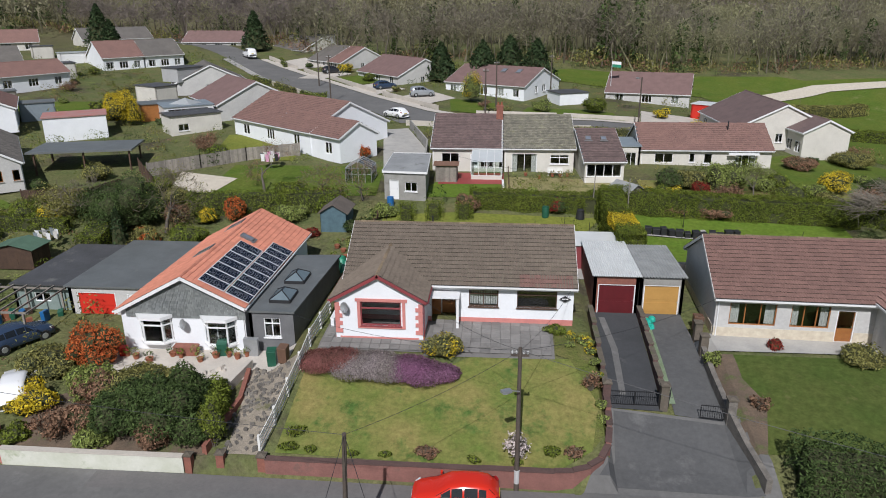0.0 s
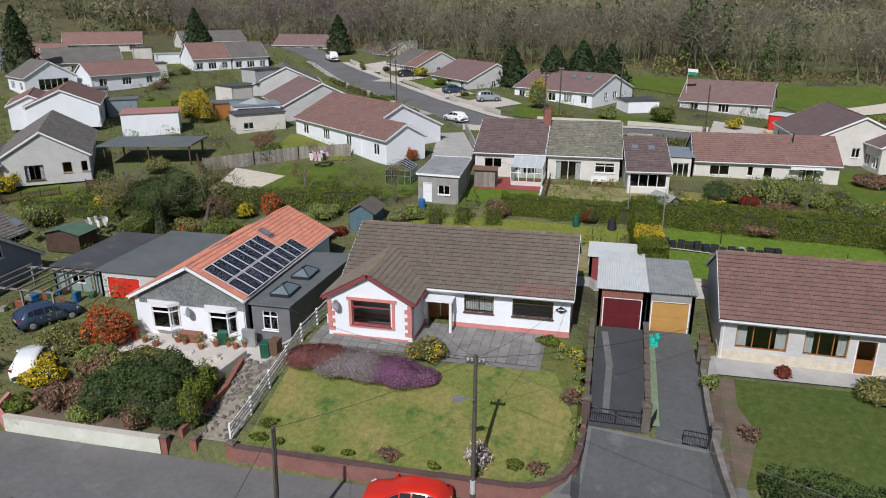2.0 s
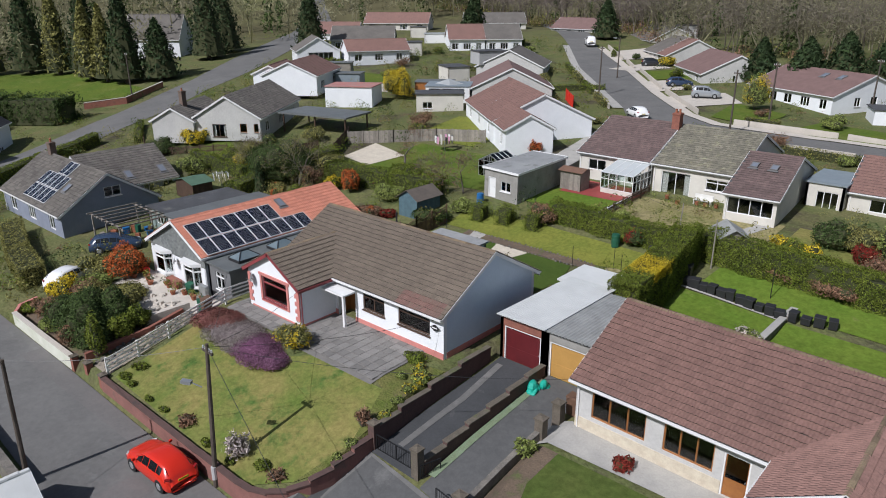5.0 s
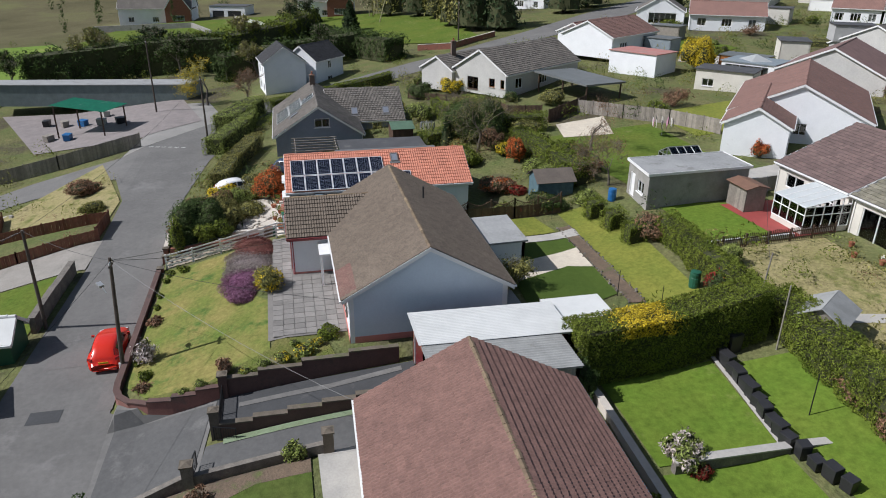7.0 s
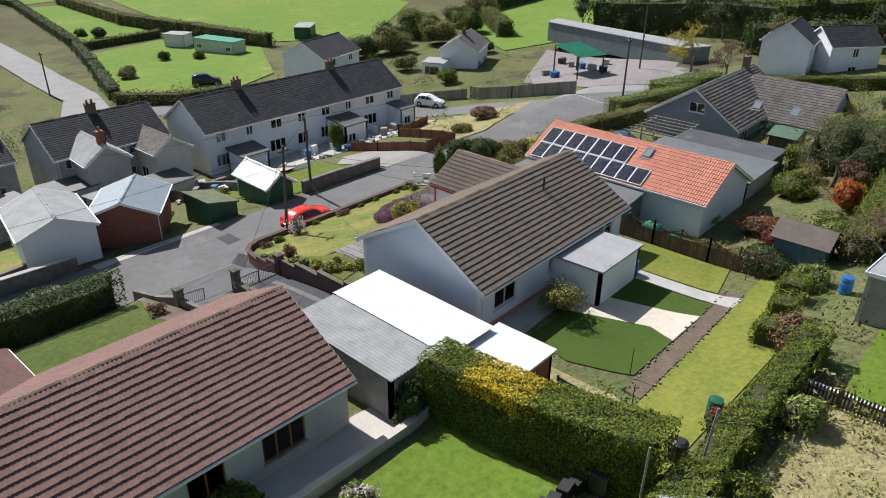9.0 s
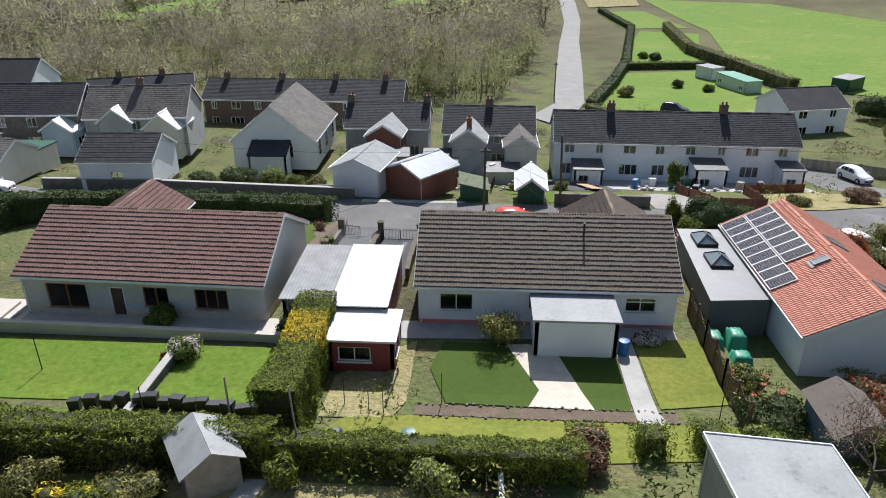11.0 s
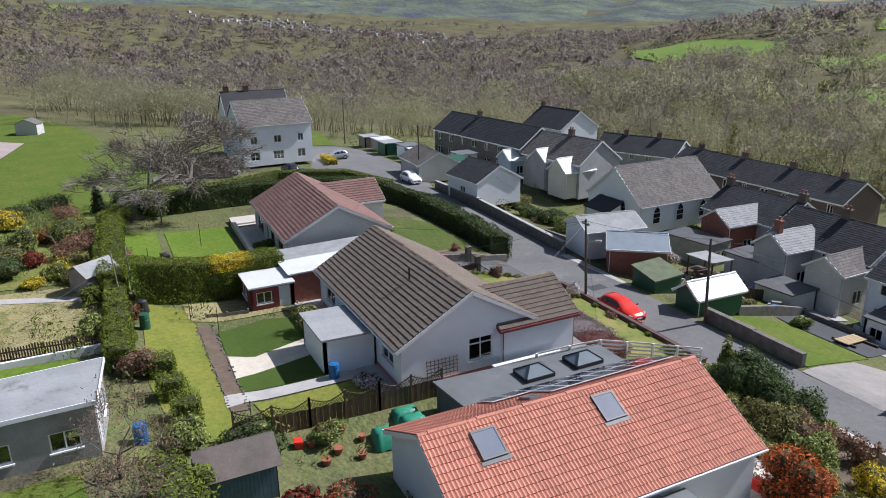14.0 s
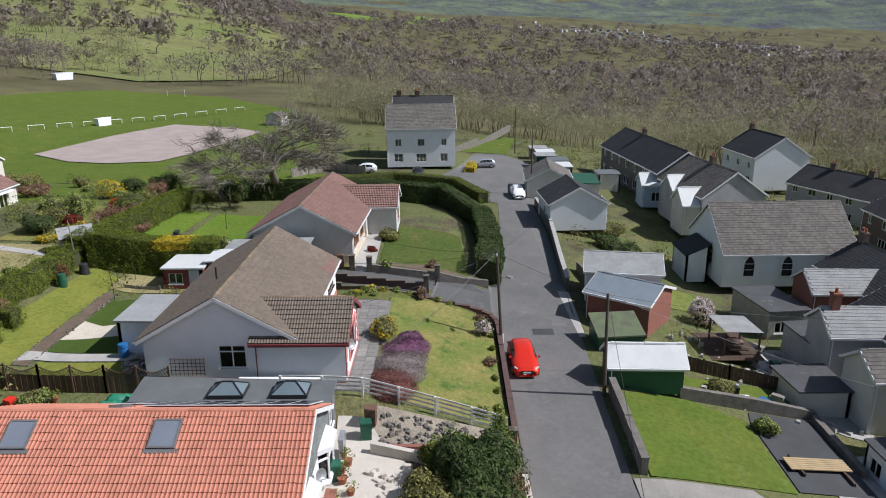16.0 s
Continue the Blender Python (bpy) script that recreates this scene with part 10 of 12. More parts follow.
# football pitch: goals, barrier rail
gz = ground(206, 127.4)
goal = thing("goal_posts", (206.1, 127.4, gz), "white football goal frame", "goal")
for x, y in ((207.5, 131.0), (204.7, 123.8)):
    part("post", Geo().cone((x, y, gz - 0.1), (x, y, gz + 2.44), 0.07, 0.07, 6), UPVC, goal)
part("crossbar", Geo().bar((207.5, 131.0, gz + 2.44), (204.7, 123.8, gz + 2.44), 0.14, 0.14), UPVC, goal)
br = thing("barrier_rail", (96, 126, ground(96, 126)), "white pitch-side barrier rail on posts", "rail")
line_ = [Vector((84, 132, 0)), Vector((104.5, 121.4, 0)), Vector((139.5, 103.3, 0)), Vector((163.5, 89.2, 0))]
for a, b in zip(line_, line_[1:]):
    n_ = int((b - a).length / 6.5)
    for i in range(n_):
        p, q = a.lerp(b, i / n_), a.lerp(b, (i + 0.55) / n_)
        zp, zq = ground(p.x, p.y), ground(q.x, q.y)
        part("rail", Geo().bar((p.x, p.y, zp + 1.1), (q.x, q.y, zq + 1.1), 0.08, 0.1), UPVC, br)
        for c_, z_ in ((p, zp), (q, zq)):
            part("post", Geo().box(c_.x - 0.05, c_.x + 0.05, c_.y - 0.05, c_.y + 0.05, z_ - 0.1, z_ + 1.1), UPVC, br)
bin_box(119.8, 112.6, ground(119.8, 112.6), 3.6, 1.3, 1.8, 154, WHITE_RENDER, "white dugout shelter beside the pitch", "dugout")
garden_shed(127.2, 73.6, 4.2, 3.4, ground(127.2, 73.6), ground(127.2, 73.6) + 2.3, ground(127.2, 73.6) + 3.2, PALE_DASH, TILE_GREY, "small pale hut beside the playing field", 70)
bin_box(228, 178, ground(228, 178), 7.0, 3.0, 2.6, 150, WHITE_RENDER, "pale changing hut beyond the pitch", "hut")

# ---- west: cottages, yard, hedges ----
simple_house(-62.3, -8.9, -70.5, -13.0, -2.9, 3.4, -5.0, -9.2, WHITE_RENDER, TILE_GREY, "white cottage with brown tiled roof", "flat", seed=90, nf=2, nb=2, storeys=1, name="cottage", chim=(0.4,))
sun_room = thing("porch", (-58, -11, -9), "white glazed porch with flat roof", "porch")
flat_block(sun_room, [(-60.5, -13.8), (-56.8, -12.0), (-58.4, -8.8), (-62.0, -10.6)], -9.2, -6.6, WHITE_RENDER, FELT_PALE, opens={1: [("w", 0.4, 2.8, 0.9, 2.1, dict(cols=3))]})
simple_house(-42, -24.5, -52, -27, -3.0, 4.4, -5.4, -10.2, WHITE_RENDER, SLATE, "white cottage behind the terrace with slate roof", seed=91, nf=2, nb=2, storeys=2, name="cottage")
for x, y, w, d, turn, m, lab in ((-48.5, -59, 10, 3.6, -75, GREEN_PLASTIC, "pale green static caravan on the grass"), (-46, -70, 4.5, 3.4, -60, SHEET_WHITE, "white garden hut with pale roof"), (-69, -58, 6, 3.4, 40, SHEET_GREEN, "dark green sheet store")):
    t = thing("caravan" if w > 8 else "hut", (x, y, ground(x, y)), lab, "caravan" if w > 8 else "hut")
    c, s = math.cos(radians(turn)), math.sin(radians(turn))
    q = [(x + a * c - b * s, y + a * s + b * c) for a, b in ((-w / 2, -d / 2), (w / 2, -d / 2), (w / 2, d / 2), (-w / 2, d / 2))]
    flat_block(t, q, ground(x, y) - 0.3, ground(x, y) + 2.5, mat("pale_green_panel", (0.50, 0.58, 0.50), (0.44, 0.52, 0.45), 1, 0.6, fine=0.05) if w > 8 else m, TARP_GREEN if w > 8 else SHEET_GREY, opens={2: [("w", 0.6, 1.8, 1.0, 1.8, {}), ("w", w - 2, w - 0.8, 1.0, 1.8, {})]} if w > 8 else None)
yard_shed = thing("workshop", (-82, 10, -4), "long dark workshop with pale sheet roof", "workshop")
flat_block(yard_shed, [(-87.5, -6), (-82.5, -4.8), (-77, 23.5), (-82, 25.5)], -5.5, -2.3, mat("dull_green_sheet", (0.16, 0.20, 0.20), (0.12, 0.15, 0.15), 1, 0.7, fine=0.15), FELT_PALE, slope=(0.03, 0))
patch("yard", [(-82.3, -4.6), (-60, 6), (-55, 20), (-62, 27), (-77, 23)], mat("yard_gravel", (0.25, 0.22, 0.215), (0.19, 0.17, 0.165), 0.8, 0.95, 0.3, 12, 0.15), 0.09, label="stony workshop yard", category="yard")
shel = thing("shelter", (-64, 11, -4.6), "open shelter with green sheet roof", "shelter")
corrugated(shel, (-66.5, 7.0, -2.4), (-61.0, 15.0, -2.4), (-64.5, 17.4, -2.1), (-70.0, 9.4, -2.1), TARP_GREEN)
for x, y in ((-66, 7.6), (-61.4, 14.6), (-64.6, 16.8), (-69.4, 9.6)):
    part("post", Geo().box(x - 0.08, x + 0.08, y - 0.08, y + 0.08, ground(x, y) - 0.2, -2.4), WOOD_DARK, shel)
for i in range(8):
    x, y = -74 + (i * 1.73) % 12, 4 + (i * 2.9) % 12
    bin_box(x, y, ground(x, y) + 0.1, 1.2, 0.9, 0.8, i * 29, (BLACK_PLASTIC, WOOD_GREY, BLUE_PLASTIC, CONCRETE)[i % 4], ("black tub in the workshop yard", "timber pallet stack in the yard", "blue drum in the workshop yard", "concrete block in the workshop yard")[i % 4], "yard_goods")
board_fence([(-49.2, 4.5), (-49.0, 12.0), (-50.5, 21.0)], 1.7, WOOD_GREY, "tall grey slatted fence beside the lane", board=0.12)
board_fence([(-38, -2), (-44, 0.5), (-49, 4.0)], 1.3, WOOD_GREY, "grey slatted fence behind the cottages")
hedge([(-44.3, 30.0), (-52, 33.0), (-61.5, 33.6)], 2.2, 2.0, LEAF_LIGHT, "thick bright green roadside hedge", seed=14)
hedge([(-30, 31.5), (-36, 32.5), (-43.5, 34.5)], 1.8, 1.7, LEAF_OLIVE, "brownish green roadside hedge", seed=15)
hedge([(-62, 36.5), (-67, 46), (-70, 54)], 1.6, 1.6, LEAF_GREEN, "green hedge along the lane", seed=16)
hedge([(-34, 52.5), (-34.5, 60), (-33.0, 65)], 2.0, 1.8, LEAF_GREEN, "green garden boundary hedge", seed=17)
hedge([(-28.5, 60.9), (-20, 61.5), (-14.6, 62.0)], 1.6, 1.9, LEAF_GREEN, "green hedge behind the shrubs", seed=18)
hedge([(14, 63.2), (31, 62.6), (40, 60)], 1.2, 1.7, LEAF_GREEN, "green hedge at the garden end", seed=19)
hedge([(-88, 57.5), (-97, 54), (-120, 46.4), (-134, 38)], 4.0, 3.8, LEAF_DARK, "tall dark laurel hedge", seed=20, leaf=0.16, density=100, rough=0.5)
hedge([(-49, 56.6), (-38.2, 56.4)], 1.0, 1.3, LEAF_GREEN, "dark green hedge across the back garden", seed=24, rough=0.16)
hedge([(-53.8, 30.6), (-61.6, 34.2)], 3.0, 2.4, LEAF_LIGHT, "tall bright green hedge before the grey bungalow", seed=25, rough=0.2)
picket_fence([(-63.5, 57.6), (-57.0, 54.6), (-48.2, 60.6)], 1.0, WOOD_DARK, "brown paling fence on a low wall")
garden_shed(-38.7, 50.6, 3.4, 2.2, ground(-38.7, 50.6), ground(-38.7, 50.6) + 1.7, ground(-38.7, 50.6) + 2.1, WOOD_DARK, mat("green_mineral_felt", (0.09, 0.16, 0.11), (0.07, 0.125, 0.085), 1.2, 0.9, 0.2, 30, 0.15), "low timber shed with green felt roof")
dry = thing("clothes_airer", (-38.4, 53.6, ground(-38.4, 53.6)), "folding clothes airer hung with pale washing", "laundry")
g0 = ground(-38.4, 53.6)
part("pole", Geo().cone((-38.4, 53.6, g0), (-38.4, 53.6, g0 + 1.6), 0.03, 0.03, 6), METAL_GREY, dry)
for i in range(8):
    a = i * 0.785
    c = Vector((-38.4 + math.cos(a) * 0.8, 53.6 + math.sin(a) * 0.8, g0 + 1.1))
    part("arm", Geo().bar((-38.4, 53.6, g0 + 1.5), (c.x, c.y, g0 + 1.52), 0.03, 0.03), METAL_GREY, dry)
    part("garment", Geo().slab([c + Vector((-0.25, 0.1, 0.4)), c + Vector((0.25, -0.1, 0.4)), c + Vector((0.22, -0.1, -0.3)), c + Vector((-0.2, 0.1, -0.25))], (0.3, 0.9, 0), 0.02), (CURTAIN, UPVC, SHEET_BLUE)[i % 3], dry)
hedge([(34, 118), (46, 123), (62, 129)], 2.2, 1.8, LEAF_OLIVE, "long hedge beside the playing field", seed=22, leaf=0.14)
hedge([(46, 108), (60, 112), (78, 116)], 2.0, 1.6, LEAF_GREEN, "hedge along the field edge", seed=23, leaf=0.14)
for poly in ([(-154, 45), (-160.5, 50), (-160.5, 62), (-132.7, 76), (-99.5, 76), (-96, 70), (-104.6, 62.2), (-137, 51)], [(-145, -10), (-180, 0), (-175, 50), (-150, 60)]):
    patch("lawn", poly, LAWN_BRIGHT, 0.12, step=4, label="sloping green lawn before the upper houses", category="lawn")
def upper_house(ax, ay, bx, by, cross, lab):
    """A tall house with a steep brown roof, white walls and a brown brick cross gable."""
    gz = ground((ax + bx) / 2, (ay + by) / 2)
    simple_house(ax, ay, bx, by, gz + 9.4, 5.0, gz + 3.9, gz - 0.5, WHITE_RENDER, TILE_GREY, lab, seed=95, nf=3, nb=3, name="house", barge=UPVC, left=[("w", 2.0, 3.4, 1.5, 2.7, dict(cols=2)), ("w", 6.2, 7.6, 1.5, 2.7, dict(cols=2)), ("w", 4.2, 5.8, 5.6, 6.9, dict(cols=2))])
    if cross:
        simple_house(*cross, gz + 9.1, 3.7, gz + 3.7, gz - 0.5, BRICK, TILE_GREY, "brown brick gabled wing with tiled roof", seed=96, nf=0, nb=0, name="wing", barge=UPVC, right=[("w", 1.6, 4.8, 1.3, 2.7, dict(cols=3))])


upper_house(-168.3, 43.8, -165.8, 58.5, (-168.0, 55.2, -160.3, 54.2), "white house with steep brown roof above the lawn")
upper_house(-186.5, -5.0, -184.5, 15.0, (-187.0, 11.5, -178.6, 10.8), "white house with steep brown roof behind a wall")
upper_house(-141.0, 94.5, -131.0, 103.0, None, "small white house with brown roof by the lane")
ug = thing("garage", (-190, 21, -2.6), "double garage with dark flat roof", "garage")
flat_block(ug, [(-188.0, 18.5), (-184.5, 28.7), (-191, 31), (-194.5, 20.8)], -3.2, 0.4, WHITE_RENDER, FELT_DARK, opens={0: [("d", 0.8, 4.4, 0.1, 2.4, dict(material=BLACK_PLASTIC)), ("d", 5.4, 9.6, 0.1, 2.4, dict(material=BLACK_PLASTIC))]})
wall_run("garden_wall", [(-168.4, -8.8), (-162.7, 15.9), (-148.3, 21.9)], [-4.8, -3.6, -3.6], [(-2.8, -1.6), (-1.6, -2.0)], 0.4, BLOCKWORK, "grey block retaining wall before the upper house")
wall_run("garden_wall", [(-94.5, 62.9), (-90.9, 68.4), (-97.6, 78.5)], [-0.9, -0.2, 0.9], [(0.7, 1.4), (1.4, 2.5)], 0.25, BRICK, "red brick wall with pillars beside the lane", coping=PALE_CONCRETE)
picket_fence([(-175.5, 26.0), (-151.7, 35.4)], 1.1, WHITE_PAINT, "white picket fence beside the upper drive")
for x, y, h, r, m, lab in ((-133, 74.5, 17, 3.2, LEAF_OLIVE, "tall golden-green conifer by the lawn"), (-118, 74.5, 15, 3.0, LEAF_OLIVE, "tall golden-green conifer by the lawn"), (-113, 75.5, 14, 2.8, LEAF_OLIVE, "tall golden-green conifer by the lawn"), (-108, 77, 17, 4.0, LEAF_CONIFER, "tall dark conifer by the lawn"), (-104.5, 82, 11, 4.2, LEAF_CONIFER, "broad dark conifer by the lane"), (-127, 78, 18, 4.2, LEAF_CONIFER, "tall dark conifer by the lawn"), (-142, 72, 18, 4.5, LEAF_CONIFER, "tall dark conifer by the lawn"), (-150, 66, 17, 4.2, LEAF_OLIVE, "tall golden-green conifer by the lawn"), (-131.8, 54.1, 6.5, 2.1, LEAF_CONIFER, "rounded dark conifer on the lawn"), (-152, 47.2, 3.2, 1.6, LEAF_CONIFER, "small rounded conifer by the house"), (-104, 118, 13, 4.0, LEAF_CONIFER, "tall dark conifer beside the lane"),
                           (-123, 108, 15, 4.5, LEAF_CONIFER, "tall dark conifer above the lane"), (-117, 100, 16, 4.5, LEAF_CONIFER, "tall dark conifer above the lane"), (-4, 134, 8, 4.0, LEAF_CONIFER, "dark conifer behind the bungalows"), (1, 135, 9, 4.2, LEAF_CONIFER, "dark conifer behind the bungalows"), (6, 136, 8.5, 4.2, LEAF_CONIFER, "dark conifer behind the bungalows"), (-12, 138, 7, 3.2, LEAF_CONIFER, "dark conifer behind the bungalows"), (-84, 150, 8, 3, LEAF_CONIFER, "dark conifer at the wood edge"), (-95, 165, 10, 3.5, LEAF_CONIFER, "dark conifer at the wood edge"), (-60, 172, 9, 3.5, LEAF_CONIFER, "dark conifer at the wood edge"),
                           (42.5, 63, 3.2, 0.9, LEAF_CONIFER, "narrow dark conifer in the hedge"), (41, 61, 2.6, 0.9, LEAF_CONIFER, "narrow dark conifer in the hedge"), (-32.5, 54.5, 3.4, 0.8, LEAF_CONIFER, "narrow dark conifer in the garden")):
    conifer(x, y, h, r, lab, m, leaf=0.14 if r < 1 else 0.4, n=700 if r < 1 else 1500, seed=int(h * 7))
bare_tree(-23.6, 66.6, 5.6, 1.2, 31, "spreading bare tree with pinkish buds on the lawn", levels=5, trunk=0.16, twig=0.014, leaves=LEAF_RUST, leaf_n=2600, leaf=0.045, start=0.2, up=0.45)
bare_tree(-29.5, 57.0, 6.0, 1.1, 32, "bare garden tree behind the shrubs", levels=5, trunk=0.18, twig=0.015, leaves=LEAF_OLIVE, leaf_n=1800, leaf=0.06)
bare_tree(-36.5, 57.5, 5.5, 1.1, 33, "bare garden tree among evergreens", levels=5, trunk=0.16, twig=0.015)
bare_tree(33.5, 57.5, 4.2, 1.0, 34, "young leafing tree at the lawn end", levels=4, trunk=0.1, leaves=LEAF_LIGHT, leaf_n=2600, leaf=0.07)
bare_tree(24.0, 66.5, 4.0, 1.0, 35, "young leafing tree in the back garden", levels=4, trunk=0.09, leaves=LEAF_LIGHT, leaf_n=1800, leaf=0.06)
bare_tree(-72, 27, 7, 1.0, 36, "golden willow beside the cottage", BUDS, levels=5, trunk=0.22, twig=0.03, leaves=LEAF_YELLOW, leaf_n=2600, leaf=0.09, droop=0.8)
bare_tree(-70, 33, 5.5, 1.0, 37, "red-brown bare tree beside the cottage", levels=5, trunk=0.18, twig=0.03, leaves=LEAF_RUST, leaf_n=2200, leaf=0.08)
for i, (path, w, h) in enumerate((([(-102, -6), (-106, 12), (-104, 28)], 4.5, 6.0), ([(-104, 28), (-112, 38), (-128, 44)], 5, 6.5), ([(-92, 28), (-98, 40), (-100, 52)], 4, 4.5), ([(-132, -4), (-138, 20), (-136, 44)], 3, 2.2))):
    hedge(path, w, h, (LEAF_DARK, LEAF_GREEN)[i % 2], "belt of dark evergreen trees above the yard", leaf=0.22, density=80, seed=80 + i, rough=0.9, name="tree_belt")
for i, (x, y, h) in enumerate(((-100, -8, 7), (-108, 4, 9), (-110, 16, 8), (-101, 20, 7.5), (-108, 32, 9), (-120, 42, 10), (-96, 46, 7), (-92, 34, 6))):
    bare_tree(x, y, h, 0.9, 200 + i, "ivy-clad tree in the dark belt", levels=4, trunk=0.22, twig=0.04, leaves=(LEAF_DARK, LEAF_OLIVE, LEAF_CONIFER)[i % 3], leaf_n=2200, leaf=0.2, blades=600, blade=0.03)
r_ = np.random.default_rng(51)
# mixed shrubs over the gardens of the estate and the west gardens
KINDS = ((LEAF_GREEN, "green garden shrub by a drive"), (LEAF_OLIVE, "olive garden shrub by a wall"), (LEAF_LIGHT, "spring green shrub by a drive"), (LEAF_DARK, "dark evergreen shrub by a wall"), (LEAF_RUST, "brown bare shrub by a fence"), (LEAF_YELLOW, "golden shrub by a drive"), (LEAF_GREEN, "rounded green shrub by a fence"))
for i, (x, y) in enumerate(((-44, 62), (-41, 58), (-39, 61), (-46, 58), (-33, 78.5), (-36, 82), (-28, 63), (-31, 62.5), (-20, 63), (-17, 64), (-45, 54), (-48, 50), (-52, 52), (-56, 56), (-60, 60), (-64, 66), (-55, 60.5), (-47, 66), (-43, 70), (-30, 96), (-26, 93), (-23, 92), (-18, 96), (-5, 97), (4, 96), (12, 94), (20, 96), (26, 95), (-3, 113), (6, 112), (14, 111), (24, 110), (31, 109), (-19, 126), (-26, 137), (-33, 148),
                            (-42, 153), (-44, 122), (-50, 128), (-57, 138), (-64, 146), (-70, 150), (-79, 133), (-75, 118), (-70, 108), (-62, 104), (-56, 98), (-48, 96), (-80, 98), (-84, 108), (-86, 118), (-44, 108), (-38, 113), (40, 110), (44, 90), (38, 76), (42, 72), (46, 68), (35, 66), (30, 68), (27, 66), (16, 66), (17, 70), (23, 71.5), (28, 72), (33, 71), (36, 84), (45, 80))):
    m, lab = KINDS[(i * 5 + i // 7) % 7]
    s = 0.8 + 1.3 * ((i * 37) % 11) / 11
    shrub(x, y, s, s, s * 1.15, m, lab, leaf=0.1, density=60, bare=0.9 if m is LEAF_RUST else 0)
for i, path in enumerate((((-38, 113), (-33, 117.5), (-30, 119)), ((-1, 95.6), (8, 95.2), (22, 94)), ((-50, 106), (-46, 112)), ((-3, 107.5), (1, 107.6)), ((-47, 152.5), (-50, 159)), ((-66, 118), (-60, 124)), ((-64, 57), (-73, 62)), ((-22.4, 106.2), (-27.5, 112.4)), ((-29.6, 114.9), (-34.9, 121.2)), ((-36.8, 123.3), (-42.2, 129.8)), ((-43.8, 131.8), (-48.8, 137.8)))):
    hedge(list(path), 0.9, 1.0, (LEAF_GREEN, LEAF_OLIVE)[i % 2], "low clipped hedge of an estate garden", seed=30 + i, leaf=0.11, density=60)
for path in (((-10.0, 109), (-20.8, 122)), ((-22.4, 124), (-34.4, 140)), ((-37, 142.5), (-42, 149)), ((-44, 151), (-53.4, 161.6)), ((-4, 106), (8, 106.6)), ((9, 106.6), (20, 105.6)), ((30, 104.4), (40, 103.4)), ((-21.6, 105.8), (-34.6, 121.4)), ((-35.6, 123), (-47.6, 136.8)), ((-13.4, 97.2), (-2.5, 96.4)), ((0, 96.8), (12, 97))):
    wall_run("garden_wall", [Vector(q) for q in path], [ground(*path[0]) - 0.3, ground(*path[1]) - 0.3], [(ground(*path[0]) + 0.75, ground(*path[1]) + 0.75)], 0.2, PALE_CONCRETE, "low pale block wall of the estate gardens")
for poly in ([(-28, 130), (-22, 122.5), (-17.5, 128), (-24, 135)], [(-19, 118.5), (-13.5, 111.5), (-8, 120), (-13, 126)], [(20, 104.5), (29, 103.5), (31, 112), (22, 116)], [(-41, 140), (-36, 139.5), (-31, 146), (-37, 151)], [(-51, 158), (-45, 150), (-38, 155), (-46, 165)], [(-66, 100), (-60, 96), (-56, 100), (-62, 106)]):
    patch("driveway", poly, PALE_CONCRETE, 0.1, step=2.5, label="pale concrete drive of an estate bungalow", category="driveway")
for poly in ([(-8, 108.5), (0, 106.5), (-1, 117), (-9, 119.5)], [(2, 106.5), (18, 105.5), (17, 112), (4, 115)], [(-34.5, 139.5), (-28.5, 132), (-22, 137), (-29, 145)], [(-60, 62), (-50, 57), (-46, 61), (-54, 66)], [(-75, 100), (-62, 102), (-66, 110), (-76, 108)], [(45, 112), (120, 118), (130, 160), (60, 150)]):
    patch("lawn", poly, LAWN_BRIGHT, 0.09, step=2.5, label="small green lawn of an estate garden", category="lawn")
patch("track", [(40, 133), (60, 146), (90, 152), (120, 150), (120, 146), (90, 148), (62, 142), (43, 130)], GRAVEL, 0.25, step=3, label="pale curving track round the field", category="path")
flag = thing("flagpole", (18.7, 128, 3), "white flagpole with a green and white flag", "flagpole")
part("pole", Geo().cone((18.7, 128, 2.5), (18.7, 128, 8.2), 0.05, 0.03, 6), UPVC, flag)
for z, m in ((7.6, UPVC), (7.1, TARP_GREEN)):
    part("flag", Geo().slab([(18.7, 128, z), (20.3, 128.2, z - 0.15), (20.3, 128.2, z + 0.35), (18.7, 128, z + 0.5)], (0, -1, 0), 0.02), m, flag)

# hedges, bushes and clumps among the western fields
for i, (path, w, h) in enumerate((([(-54, -146), (-50, -102), (-54, -79), (-58, -56)], 2.2, 2.6), ([(-30, -80), (-48, -82)], 1.6, 1.6), ([(-40, -190), (-44, -150), (-31, -84), (-25, -63), (-17, -38)], 1.8, 1.7), ([(-16, -35), (-22, -27), (-30, -26)], 1.6, 1.7), ([(-90, -20), (-112, -44), (-150, -44)], 3, 3.0), ([(-100, 0), (-120, 6), (-152, -6)], 3, 3.0))):
    hedge(path, w, h, (LEAF_OLIVE, LEAF_GREEN, LEAF_DARK)[i % 3], "rough field hedge with gaps and brambles", seed=60 + i, leaf=0.16, density=70, rough=0.3)
for i, (x, y, q) in enumerate(((-37, -60, 1.3), (-42, -56, 1.2), (-25, -50, 1.6), (-39, -90, 1.6), (-37, -95, 1.3), (-66, -29, 4.0), (-72, -34, 3.4), (-82, -36, 4.2), (-78, -27, 3.6), (-61, -31, 3.0), (-90, -30, 3.5), (-109, -41, 4.0), (-97, -38, 3.6), (-54, -4, 1.6), (-57, -16, 2.0), (-75, -14, 2.2))):
    shrub(x, y, q, q, q * 1.25, (LEAF_DARK, LEAF_GREEN, LEAF_OLIVE)[i % 3], ("dark rounded bush on the grass", "tall green field-edge thicket", "olive field-edge thicket")[i % 3], leaf=0.16, density=70)

